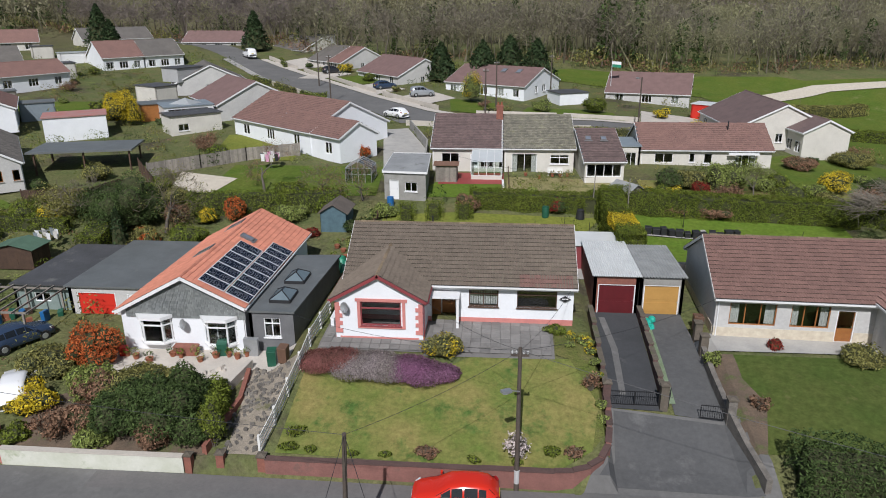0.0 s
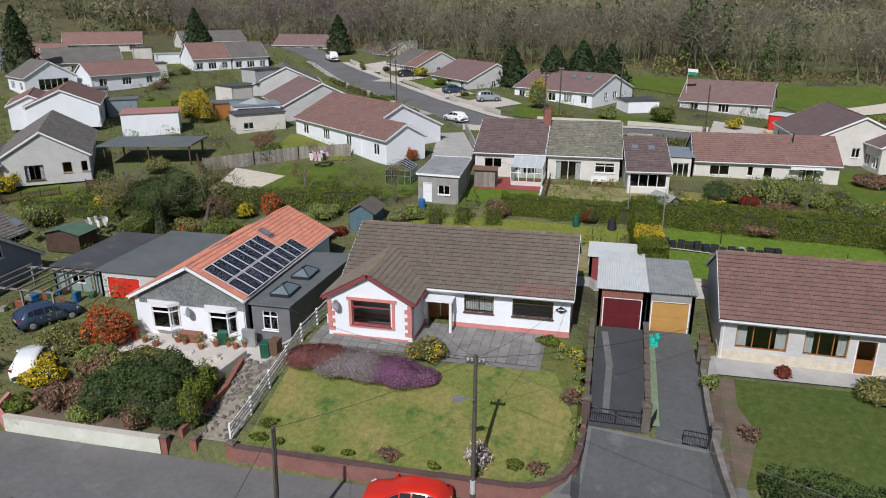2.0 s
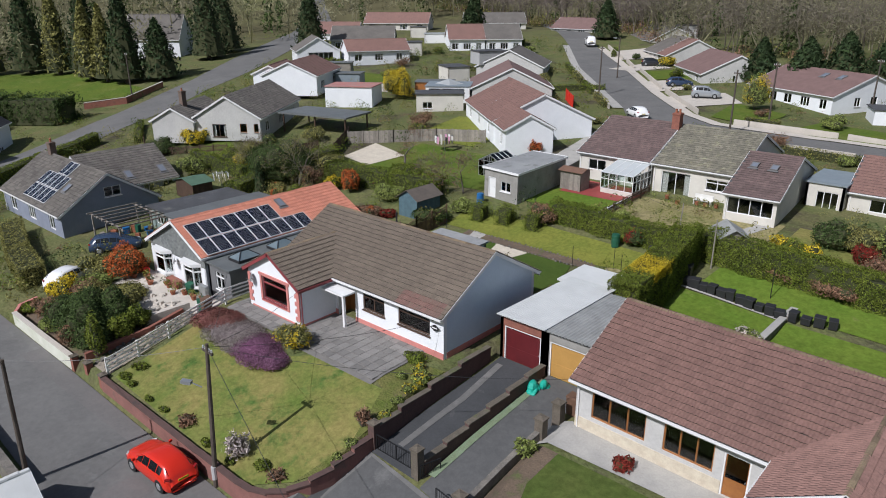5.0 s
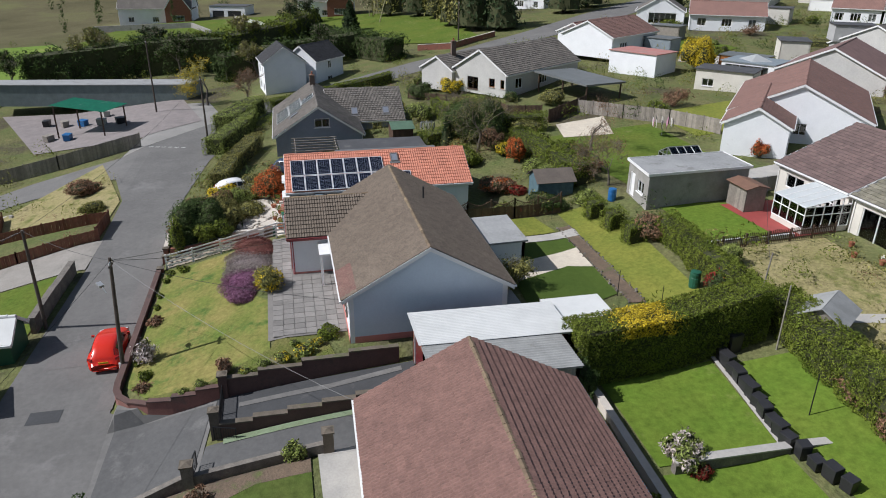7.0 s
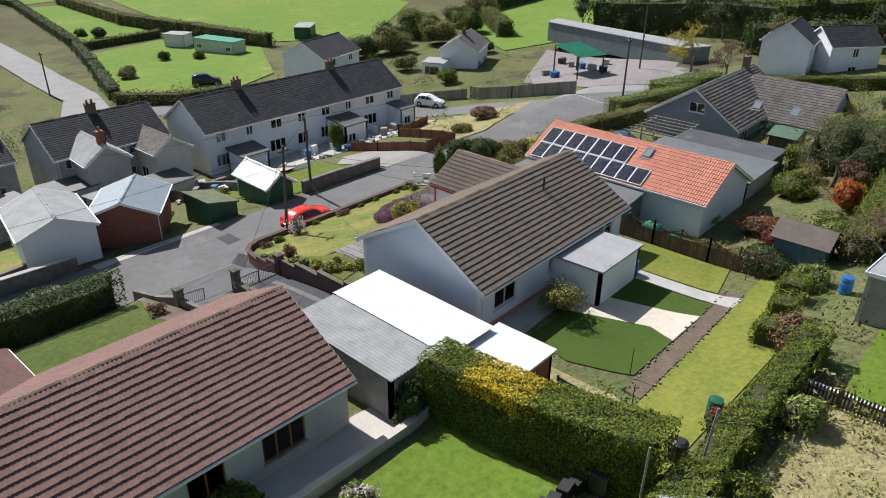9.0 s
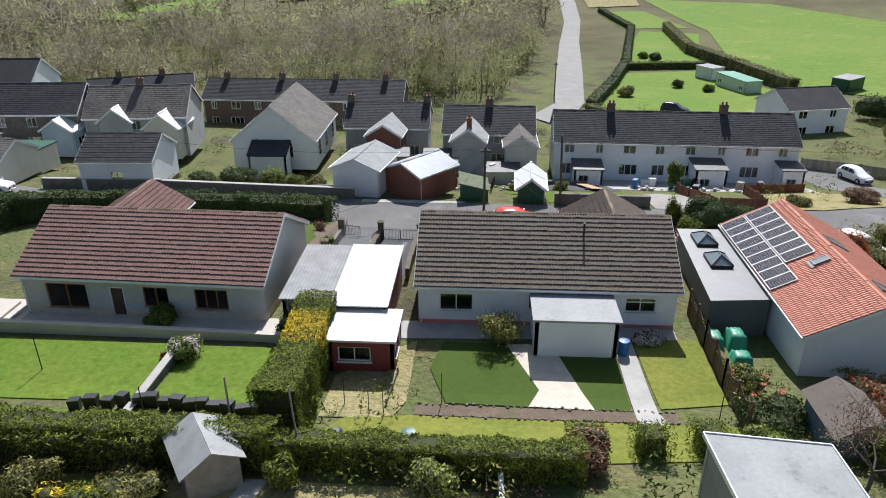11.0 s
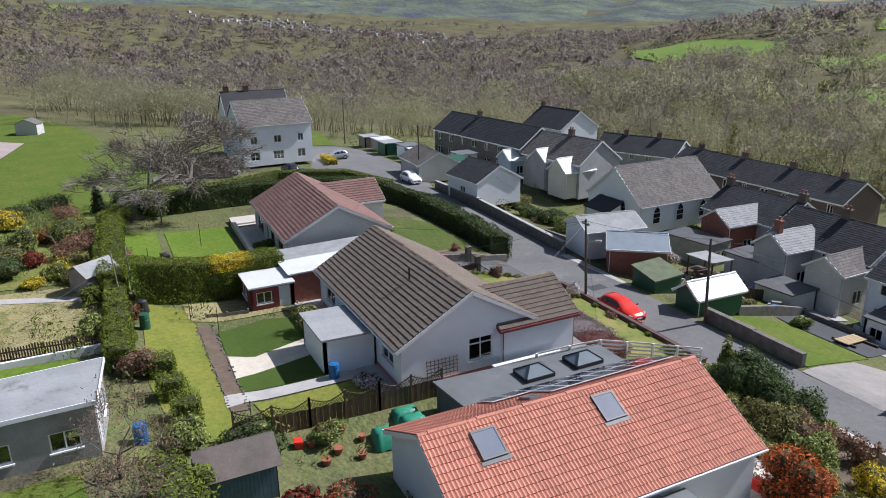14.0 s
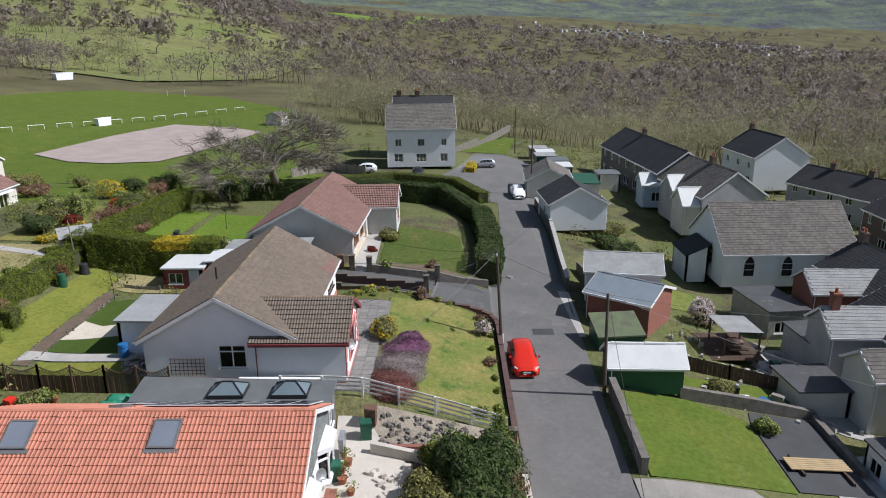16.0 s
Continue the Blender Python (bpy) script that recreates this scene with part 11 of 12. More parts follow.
# far village across the valley
r_ = np.random.default_rng(9)
V, F, R, k = [], [], [], 0
for i in range(300):
    b = radians(-6 - 26 * r_.uniform(0, 1) ** 0.8)
    rr = 1425 + 12 * (math.degrees(b) + 6) + 300 * r_.uniform(0, 1) ** 1.5
    x, y = rr * math.cos(b), 40 + rr * math.sin(b)
    z, a = ground(x, y), r_.uniform(0, 3.1)
    w, d, h = r_.uniform(5, 10), r_.uniform(5, 6), r_.uniform(2.6, 3.6)
    q = np.array([(-w / 2, -d / 2, -1), (w / 2, -d / 2, -1), (w / 2, d / 2, -1), (-w / 2, d / 2, -1), (-w / 2, -d / 2, h), (w / 2, -d / 2, h), (w / 2, d / 2, h), (-w / 2, d / 2, h), (-w / 2, 0, h + 1.6), (w / 2, 0, h + 1.6)])
    V.append(np.stack([x + q[:, 0] * math.cos(a) - q[:, 1] * math.sin(a), y + q[:, 0] * math.sin(a) + q[:, 1] * math.cos(a), z + q[:, 2]], 1))
    F += [tuple(j + k for j in f) for f in ((0, 1, 5, 4), (2, 3, 7, 6), (1, 2, 6, 9, 5), (3, 0, 4, 8, 7))]
    R += [tuple(j + k for j in f) for f in ((4, 5, 9, 8), (6, 7, 8, 9))]
    k += 10
tagged(part("village", ([tuple(p) for p in np.concatenate(V)], R), mat("far_village_roofs", (0.16, 0.14, 0.135), (0.25, 0.235, 0.23), 0.04, 0.8, fine=0.1, island=0.35)), "grey and brown roofs of the distant village", "village", "", "stuff")
tagged(part("village", ([tuple(p) for p in np.concatenate(V)], F), mat("far_village", (0.5, 0.48, 0.46), (0.22, 0.2, 0.2), 0.05, 0.8, fine=0.1, island=0.5)), "distant pale village along the valley side", "village", "", "stuff")

# hillside trees scattered over the pasture above the playing field
for i, (x, y) in enumerate(((430, 300), (455, 250), (500, 330), (480, 215), (540, 300), (520, 255), (445, 340), (560, 370), (300, 180), (325, 215), (350, 190), (375, 240), (395, 205), (290, 200), (345, 245))):
    bare_tree(x, y, 9 + i % 3, 1.1, 500 + i, "bare hawthorn on the hillside pasture", levels=4, trunk=0.3, twig=0.09, blades=420, blade=0.12, reach=1.3)
# worn give-way lines where the lanes meet
for k in range(6):
    x, y = -49.6 + 0.22 * k, 22.3 + 0.75 * k
    z = ground(x, y) + 0.062
    tagged(part("road_marking", Geo().add([(x - 0.1, y - 0.25, z), (x + 0.1, y - 0.25, z), (x + 0.12, y + 0.25, z), (x - 0.08, y + 0.25, z)], [(0, 1, 2, 3)]), mat("worn_road_paint", (0.55, 0.55, 0.53), (0.40, 0.40, 0.39), 4, 0.8, fine=0.3) if "worn_road_paint" not in MATS else MATS["worn_road_paint"]), "worn white give-way dash on the asphalt", "road marking", "give-way line", "structure")

# ---- rough growth on every bit of open garden land ----
from mathutils.bvhtree import BVHTree  # noqa: E402

OPEN_LAND = ("ground", "waste_ground", "flower_bed", "rubble_bed")
LEAFY = ("foliage", "heart", "stem", "blossom", "crown", "trunk", "twig_mass", "young_growth", "backdrop", "wire")
cv, cf = [], []
for ob in bpy.data.objects:
    if ob.type == "MESH" and ob.name.split(".")[0] not in OPEN_LAND + LEAFY:
        top = ob
        while top.parent:
            top = top.parent
        o, k = top.location, len(cv)
        cv += [tuple(v.co + o) for v in ob.data.vertices]
        cf += [tuple(i + k for i in p.vertices) for p in ob.data.polygons]
COVER = BVHTree.FromPolygons(cv, cf)


def open_spots(n, box, seed, margin=0.5):
    """Random places where nothing but earth or rough grass lies under the sky."""
    r = np.random.default_rng(seed)
    out = []
    for _ in range(n):
        x, y = r.uniform(box[0], box[2]), r.uniform(box[1], box[3])
        if all(COVER.ray_cast((x + dx, y + dy, 80), (0, 0, -1))[0] is None for dx, dy in ((0, 0), (margin, 0), (-margin, 0), (0, margin), (0, -margin))):
            out.append((x, y, r.uniform(0.45, 1.35), r.uniform(0, math.tau)))
    return out


def clump(seed, n, r, h, leaf):
    rng = np.random.default_rng(seed)
    p, d = blob_points(n, (0, 0, h * 0.3), (r, r, h * 0.7), rng, seed, low=-0.2, rough=0.45)
    p[:, 2] = np.maximum(p[:, 2], 0.02)
    return leaf_cloud(p, d, leaf, rng, 0.7, three=True)


low_clumps = [clump(300 + i, 54, 0.5, 0.42, 0.06) for i in range(6)]
tall_clumps = [clump(320 + i, 120, 0.95, 1.3, 0.095) for i in range(6)]
tufts = [clump(340 + i, 14, 0.3, 0.16, 0.03) for i in range(6)]
ZONES = ((-96, 56, 48, 160, 2700), (-66, 28, -28, 64, 500), (-60, -36, 96, 21, 900), (24, 56, 70, 96, 380), (-12, 50, 14, 74, 170), (-160, -40, -60, 140, 900), (70, -10, 112, 60, 300))
UNDER = ((LEAF_GREEN, "green weeds and low shrubs filling the gardens"), (LEAF_OLIVE, "olive brambles and old perennials in the gardens"), (LEAF_DARK, "dark evergreen bushes in the gardens"), (LEAF_RUST, "brown dead stems of winter borders"), (LEAF_LIGHT, "fresh spring growth in the borders"))
spots = [q for i, (a, b, c, d, n) in enumerate(ZONES) for q in open_spots(n, (a, b, c, d), 400 + i, 0.6)]
for i, (m, lab) in enumerate(UNDER):
    some = spots[i::7] + (spots[5::7] if i == 0 else []) + (spots[6::7] if i == 1 else [])
    if some:
        scatter("undergrowth", low_clumps + tall_clumps if i in (0, 1, 2) else low_clumps, some, m, lab, "plants", seed=410 + i)
rough = [q for i, (a, b, c, d, n) in enumerate(((-96, 52, 48, 150, 2600), (-60, -36, 60, 21, 1000), (0.6, 63.8, 13, 72.6, 420), (-30, 28, 14, 34, 300))) for q in open_spots(n, (a, b, c, d), 430 + i, 0.25)]
scatter("grass_tufts", tufts, rough[::2], LEAF_OLIVE, "tufts of rough yellowish grass", "grass", seed=440)
scatter("grass_tufts", tufts, rough[1::2], LEAF_GREEN, "tufts of rough green grass", "grass", seed=441)

# ---- hedges and trees: the large ones ----
golden = lambda p, rng: (np.abs(p[:, 1] - 54.8) < 1.4 + rng.normal(0, 0.3, len(p))) & (p[:, 2] > 0.9)  # noqa: E731
hedge([(10.1, 51.5), (9.6, 61.0)], 1.9, 3.0, LEAF_GREEN, "tall clipped hedge, green with a golden top", accent=(LEAF_YELLOW, golden), leaf=0.06, density=400, seed=4)
hedge([(-2.5, 63.0), (9.6, 62.6)], 1.3, 1.5, LEAF_GREEN, "clipped green boundary hedge", leaf=0.06, density=340, seed=6, rough=0.17)
hedge([(9.6, 62.8), (31, 61.9)], 1.5, 2.0, LEAF_GREEN, "long clipped green hedge behind the lawn", leaf=0.066, density=300, seed=7, rough=0.16)
hedge([(14.6, 28.6), (22, 27.9), (33, 28.4), (40, 33), (41.5, 46), (40, 61)], 2.2, 2.4, LEAF_DARK, "tall dark green hedge round the garden", leaf=0.085, density=210, seed=8, rough=0.16)
OAK_TWIG = mat("grey_brown_oak_twigs", (0.215, 0.186, 0.15), (0.155, 0.135, 0.11), 0.6, 0.95, fine=0.3, island=0.15)
oak_label = "large spreading bare oak with gnarled limbs"
def lean(q):
    """How far the crown grown from a seed hangs to one side."""
    e = np.array([g[1] for g in limbs(np.random.default_rng(q), 12.0, 1.7, 5, 0.6, (3, 4), 0.27, 0.05, 0.24) if g[4] >= 4])
    return float(np.hypot(*e[:, :2].mean(0))) / float(e[:, :2].std())


bare_tree(41.4, 54.5, 10.8, 1.7, min(range(11, 31), key=lean), oak_label, OAK_TWIG, levels=5, trunk=0.65, twig=0.045, start=0.2, up=0.24, fork=(3, 4), wide=1.8, blades=13000, blade=0.026, reach=1.3, droop=0.05, sweep=True)
wood_near = [twig_tree(np.random.default_rng(i), 11, 110, 0.42, 0.045, 0.13, reach=(0.08, 0.17), core=64, bulk=0.24) for i in range(8)]
wood_bud = [twig_tree(np.random.default_rng(20 + i), 10, 84, 0.46, 0.05, 0.12, levels=1, clumps=50, size=0.15, reach=(0.08, 0.17), core=64, bulk=0.25) for i in range(8)]
wood_mid = [twig_tree(np.random.default_rng(40 + i), 12, 36, 0.52, 0.14, 0.15, levels=1, reach=(0.08, 0.16), core=52, bulk=0.46) for i in range(8)]
wood_far = [puff(np.random.default_rng(60 + i), 28, 5.5, 10.0, 0.8) for i in range(8)]
ivy = [ivy_tree(np.random.default_rng(80 + i)) for i in range(5)]
scrub = [clump(360 + i, 70, 1.6, 2.2, 0.2) for i in range(5)]


def spread(n, test, lo, hi, smin, smax, seed):
    """Places for trees: taller and lower stands, with gaps between them."""
    r = np.random.default_rng(seed)
    out = []
    while len(out) < n:
        x, y = r.uniform(lo[0], hi[0]), r.uniform(lo[1], hi[1])
        if test(x, y):
            stand = math.sin(x / 11.3 + 0.6 * math.sin(y / 9.1)) * math.sin(y / 12.7 + 1.1 * math.sin(x / 17.0))
            if r.uniform(0, 1) < 0.72 + 0.5 * stand:
                out.append((x, y, (smin + (smax - smin) * r.uniform(0, 1) ** 1.6) * (1.06 + 0.3 * stand), r.uniform(0, math.tau)))
    return out


def stands(protos, places, kinds, seed):
    """The same wood in several kinds of tree, each kind in patches of its own."""
    groups = [[] for _ in kinds]
    for q in places:
        v = math.sin(q[0] / 27 + 1.7 * math.sin(q[1] / 41)) + math.sin(q[1] / 33 - 1.3 * math.sin(q[0] / 53)) + 0.5 * math.sin(q[0] * 7.1 + q[1] * 3.3)
        groups[min(len(kinds) - 1, max(0, int((v + 1.5) / 3 * len(kinds))))].append(q)
    for k, ((material, label), some) in enumerate(zip(kinds, groups)):
        if some:
            scatter("woodland", protos, some, material, label, seed=seed * 10 + k)


def clear(x, y):
    """Outside the hillside fields and the strip below each from which it is seen."""
    for poly in HILL_FIELDS:
        cx, cy = sum(p[0] for p in poly) / len(poly), sum(p[1] for p in poly) / len(poly)
        d = math.hypot(cx, cy - 40)
        q = [(cx + (a - cx) * 1.12, cy + (b - cy) * 1.12) for a, b in poly]
        for k in ((0.0, 0.06, 0.12) if cy < 0 else (0.0,)):
            if inside(x + (cx / d) * d * k, y + (cy - 40) / d * d * k, q):
                return False
    return True


def inside(x, y, q):
    odd = False
    for (ax, ay), (bx, by) in zip(q, q[1:] + q[:1]):
        if (ay > y) != (by > y) and x < ax + (bx - ax) * (y - ay) / (by - ay):
            odd = not odd
    return odd


NORTH_X, NORTH_Y = (-150, -63, -34, -10, 14, 36, 57, 150), (205, 187, 156, 163, 161, 156, 155, 182)
LANE_Y, LANE_X = (-340, -214, -129, -85, -53, -30), (-26, -22, -16, -9, -2, 8)
south = lambda x, y: clear(x, y) and y < -40 - 0.08 * abs(x - 20) and x > np.interp(y, LANE_Y, LANE_X)  # noqa: E731
swest = lambda x, y: x < -45 and y < -240  # noqa: E731
north = lambda x, y: y > np.interp(x, NORTH_X, NORTH_Y)  # noqa: E731
east = lambda x, y: x > 100 - 0.25 * (y - 30) and y < 58 and not (x < 136 and y > 6)  # noqa: E731
neast = lambda x, y: (x > 235 or y > 158 + 0.1 * x) and clear(x, y) and not inside(x, y, HILLSIDE) and not (60 < x < 250 and 60 < y < 180)  # noqa: E731
valley = lambda x, y: not (1330 < math.hypot(x, y - 40) < 1620 and -35 < math.degrees(math.atan2(y - 40, x)) < -3)  # noqa: E731
far_off = lambda x, y: clear(x, y) and 420 < math.hypot(x, y - 40) < 1650 and valley(x, y)  # noqa: E731
edge = lambda f, w: lambda x, y: f(x, y) and not f(x, y - w if f is north else y + w)  # noqa: E731
pasture_grove = lambda x, y: inside(x, y, HILLSIDE) and math.sin(x / 23 + y / 61) * math.sin(y / 19 - x / 57) > 0.3  # noqa: E731
stands(wood_bud, spread(560, south, (-40, -125), (112, -38), 0.6, 1.15, 1), ((BUDS, "budding green trees of the wood"), (CATKIN, "olive-tinged bare trees of the wood"), (BUDS, "budding green trees of the wood")), 1)
scatter("woodland", wood_near, spread(270, south, (-40, -125), (112, -40), 0.75, 1.25, 11), TWIG, "bare grey-brown trees in the valley wood", seed=11)
stands(wood_near, spread(680, north, (-170, 140), (200, 215), 0.85, 1.4, 2), ((TWIG, "bare grey-brown trees of the wood"), (CATKIN, "olive-tinged bare trees of the wood"), (TWIG, "bare grey-brown trees of the wood"), (PURPLE_TWIG, "purple-brown bare trees of the wood")), 2)
scatter("woodland", wood_near, spread(150, north, (-170, 140), (200, 200), 0.9, 1.3, 12), CATKIN, "olive-tinged bare trees on the slope", seed=12)
scatter("woodland", ivy, spread(130, north, (-170, 140), (200, 215), 0.7, 1.15, 13), LEAF_DARK, "ivy-clad trunks among the bare wood", seed=13)
scatter("woodland", ivy, spread(70, south, (-40, -125), (112, -40), 0.5, 0.9, 14), LEAF_OLIVE, "ivy-clad trunks in the valley wood", seed=14)
scatter("woodland", scrub, spread(170, edge(north, 8), (-150, 140), (150, 215), 0.7, 1.4, 15), LEAF_OLIVE, "olive scrub along the foot of the wood", "bushes", seed=15)
scatter("woodland", scrub, spread(140, edge(north, 6), (-150, 140), (150, 215), 0.6, 1.1, 16), LEAF_RUST, "rusty bracken along the foot of the wood", "bushes", seed=16)
scatter("woodland", scrub, spread(210, edge(south, 16), (-40, -80), (112, -36), 0.7, 1.4, 17), LEAF_OLIVE, "green-olive scrub at the valley wood's edge", "bushes", seed=17)
scatter("woodland", wood_bud, spread(300, east, (96, -60), (170, 58), 0.65, 1.1, 3), CATKIN, "olive-brown scrub woodland", seed=3)
stands(wood_mid, spread(1650, south, (-40, -420), (300, -105), 0.7, 1.4, 4), ((CATKIN, "olive-tinged bare trees of the wood"), (BUDS, "budding green trees of the wood"), (TWIG, "bare grey-brown trees of the wood"), (CATKIN, "olive-tinged bare trees of the wood")), 4)
scatter("woodland", wood_mid, spread(160, swest, (-420, -420), (-45, -240), 0.7, 1.2, 44), CATKIN, "bare trees beyond the fields", seed=44)
stands(wood_mid, spread(900, north, (-260, 200), (300, 420), 0.9, 1.45, 5), ((TWIG, "bare grey-brown trees of the wood"), (CATKIN, "olive-tinged bare trees of the wood"), (PURPLE_TWIG, "purple-brown bare trees of the wood")), 5)
scatter("woodland", wood_near, spread(170, lambda x, y: y < 74 - 0.03 * (x - 140), (138, 30), (240, 74), 0.7, 1.1, 31), CATKIN, "olive trees behind the playing field", seed=31)
scatter("woodland", wood_mid, spread(230, pasture_grove, (260, 110), (620, 400), 0.55, 1.15, 32), CATKIN, "bare thorn groves on the hill pasture", seed=32)
stands(wood_mid, spread(1800, lambda x, y: (east(x, y) or neast(x, y)) and x > 150, (150, -300), (560, 440), 0.7, 1.45, 6), ((PURPLE_TWIG, "purple-brown bare trees of the wood"), (TWIG, "bare grey-brown trees of the wood"), (CATKIN, "olive-tinged bare trees of the wood"), (PURPLE_TWIG, "purple-brown bare trees of the wood")), 6)
nwest = lambda x, y: x < -128 and not (y < 60 and x > -160)  # noqa: E731
scatter("woodland", wood_mid, spread(420, nwest, (-330, 40), (-128, 260), 0.7, 1.3, 21), CATKIN, "bare wood above the upper houses", seed=21)
scatter("woodland", ivy, spread(160, nwest, (-300, 30), (-128, 240), 0.7, 1.4, 22), LEAF_DARK, "dark evergreens among the bare wood", seed=22)
scatter("woodland", ivy, spread(140, lambda x, y: x < -165, (-330, -220), (-165, 30), 0.5, 0.9, 23), LEAF_DARK, "dark trees along far western hedges", seed=23)
stands(wood_far, spread(5200, far_off, (280, -900), (1650, 900), 0.9, 1.7, 7), ((PURPLE_TWIG, "purple-brown bare trees of the wood"), (TWIG, "bare grey-brown trees of the wood"), (PURPLE_TWIG, "purple-brown bare trees of the wood")), 7)
scatter("woodland", wood_far, spread(1300, lambda x, y: clear(x, y) and y < -400, (-300, -900), (500, -400), 0.8, 1.5, 8), CATKIN, "far olive woodland", seed=8)

rows = []
r_ = np.random.default_rng(77)
for poly in HILL_FIELDS[:-1]:
    for (ax, ay), (bx, by) in zip(poly, poly[1:] + poly[:1]):
        n_ = int(math.hypot(bx - ax, by - ay) / 5)
        rows += [(ax + (bx - ax) * k / n_ + r_.normal(0, 1.2), ay + (by - ay) * k / n_ + r_.normal(0, 1.2), r_.uniform(0.22, 0.45) * (2.2 if r_.uniform() < 0.12 else 1), r_.uniform(0, 6)) for k in range(n_)]
scatter("hedgerow", wood_far, rows[::2], LEAF_OLIVE, "olive hedgerows round the hill fields", "hedge", seed=71)
scatter("hedgerow", wood_far, rows[1::2], TWIG, "bare brown hedgerow trees round the hill fields", "hedge", seed=72)

# ---- hills closing the valley, far beyond the village ----
HB = np.radians(np.linspace(-95, 60, 156))
HR = np.linspace(1750, 3500, 22)
hx, hy = np.outer(np.cos(HB), HR), 40 + np.outer(np.sin(HB), HR)
hz = ground_np(hx, hy) - 12 + np.clip((HR - 1750) / 300, 0, 1) * (24 + 10 * np.sin(hx / 130) * np.sin(hy / 170) + 5 * np.sin(hx / 53 + hy / 61))
# Distance haze is put into these tones as a slight blue cast.
hills = mat("haze_tinted_hills", (0.07, 0.085, 0.08), (0.15, 0.18, 0.115), 0.008, 0.95, 0.6, 0.03, 0.5, stain=(0.08, 0.085, 0.1), stain_scale=0.014, stain_at=0.5, spec=0.05)
tagged(part("backdrop", (np.stack([hx, hy, hz], -1).reshape(-1, 3), grid_faces(len(HB), len(HR))), hills, smooth=True), "haze-tinted blue-green hills closing the valley", "hills", "", "structure")

# ---- garden shrubs ----
shrub(-17.2, 31.0, 2.3, 2.0, 2.9, LEAF_DARK, "glossy dark evergreen shrub in the bed", density=150)
shrub(-19.6, 30.9, 2.0, 1.8, 2.5, LEAF_DARK, "dense dark evergreen shrub in the bed", density=150)
shrub(-25.7, 32.0, 1.31, 1.20, 1.49, LEAF_YELLOW, "bright yellow forsythia bush")
shrub(-24.6, 36.7, 1.69, 1.56, 2.25, LEAF_ORANGE, "copper-orange maple shrub")
shrub(-27.1, 35.7, 1.91, 1.76, 1.34, LEAF_OLIVE, "rounded olive-green bush")
shrub(-22.0, 32.3, 1.23, 1.13, 1.89, LEAF_RUST, "rusty brown shrub")
shrub(-20.4, 34.5, 1.44, 1.33, 1.01, LEAF_OLIVE, "golden green bush")
shrub(-23.4, 30.0, 1.17, 1.08, 1.61, LEAF_RUST, "bare brown twiggy shrub", bare=1.0)
shrub(-18.0, 30.1, 1.16, 1.07, 1.22, LEAF_RUST, "bare brown twiggy shrub", bare=1.0)
shrub(-24.5, 34.6, 0.90, 0.83, 0.91, LEAF_LIGHT, "pale green bush")
shrub(-14.3, 29.6, 0.64, 0.59, 3.10, LEAF_GREEN, "ivy-clad green bush")
shrub(-25.5, 29.8, 0.88, 0.81, 0.88, LEAF_GREEN, "low green bush")
shrub(-21.2, 30.0, 0.88, 0.81, 0.69, LEAF_GREEN, "low green bush")
shrub(-3.0, 36.5, 1.15, 1.1, 1.5, LEAF_OLIVE, "rounded rhododendron bush with yellowish leaves", accent=LEAF_YELLOW, lobes=2, rough=0.15)
shrub(-10.3, 30.4, 0.61, 0.56, 0.53, LEAF_GREEN, "small sparse garden shrub", bare=0.6)
shrub(-3.3, 29.5, 0.67, 0.62, 0.47, LEAF_RUST, "bare twiggy garden shrub", bare=1.0)
shrub(1.2, 29.7, 0.72, 0.66, 1.42, BLOSSOM, "pale blossoming shrub", bare=0.8)
shrub(3.0, 29.9, 0.42, 0.39, 0.41, LEAF_GREEN, "small green shrub")
shrub(4.1, 29.9, 0.56, 0.51, 0.39, LEAF_RUST, "bare low shrub", bare=0.8)
shrub(5.3, 34.3, 0.55, 0.51, 1.08, LEAF_RUST, "bare rose bush", bare=0.8)
shrub(5.3, 38.4, 0.57, 0.52, 0.52, LEAF_LIGHT, "yellow-green shrub", accent=LEAF_YELLOW)
shrub(3.7, 39.7, 0.69, 0.64, 0.48, LEAF_GREEN, "low green shrub")
for x, y, q in ((5.75, 32.2, 0.3), (5.7, 33.1, 0.35), (5.75, 35.4, 0.4), (5.7, 36.3, 0.35), (5.5, 37.3, 0.4), (4.6, 39.0, 0.4), (4.4, 37.9, 0.3)):
    shrub(x, y, q, q, 0.38, LEAF_LIGHT, "low clump of spring weeds and daffodils", leaf=0.06, accent=LEAF_YELLOW if q > 0.38 else None)
for x, y, q in ((-10.4, 29.5, 0.5), (-9.2, 29.4, 0.35), (-7.0, 29.3, 0.3), (-5.4, 29.3, 0.35), (-0.9, 29.2, 0.35), (1.2, 29.2, 0.3)):
    shrub(x, y, q, q * 0.7, 0.34, LEAF_GREEN, "low clump of weeds behind the wall", leaf=0.06)
shrub(16.7, 39.3, 0.47, 0.44, 0.62, LEAF_RED, "spiky dark red plant")
shrub(21.2, 37.9, 1.22, 1.12, 1.21, LEAF_OLIVE, "rounded brownish green bush")
shrub(12.7, 37.7, 0.56, 0.51, 0.87, LEAF_LIGHT, "spring green shrub")
shrub(14.1, 33.7, 0.60, 0.55, 0.70, LEAF_RUST, "bare shrub", bare=0.8)
shrub(0.2, 51.3, 1.37, 1.26, 2.04, LEAF_OLIVE, "loose olive shrub", bare=0.8)
shrub(-7.9, 50.8, 0.88, 0.81, 0.62, BLOSSOM, "pale hydrangea bush")
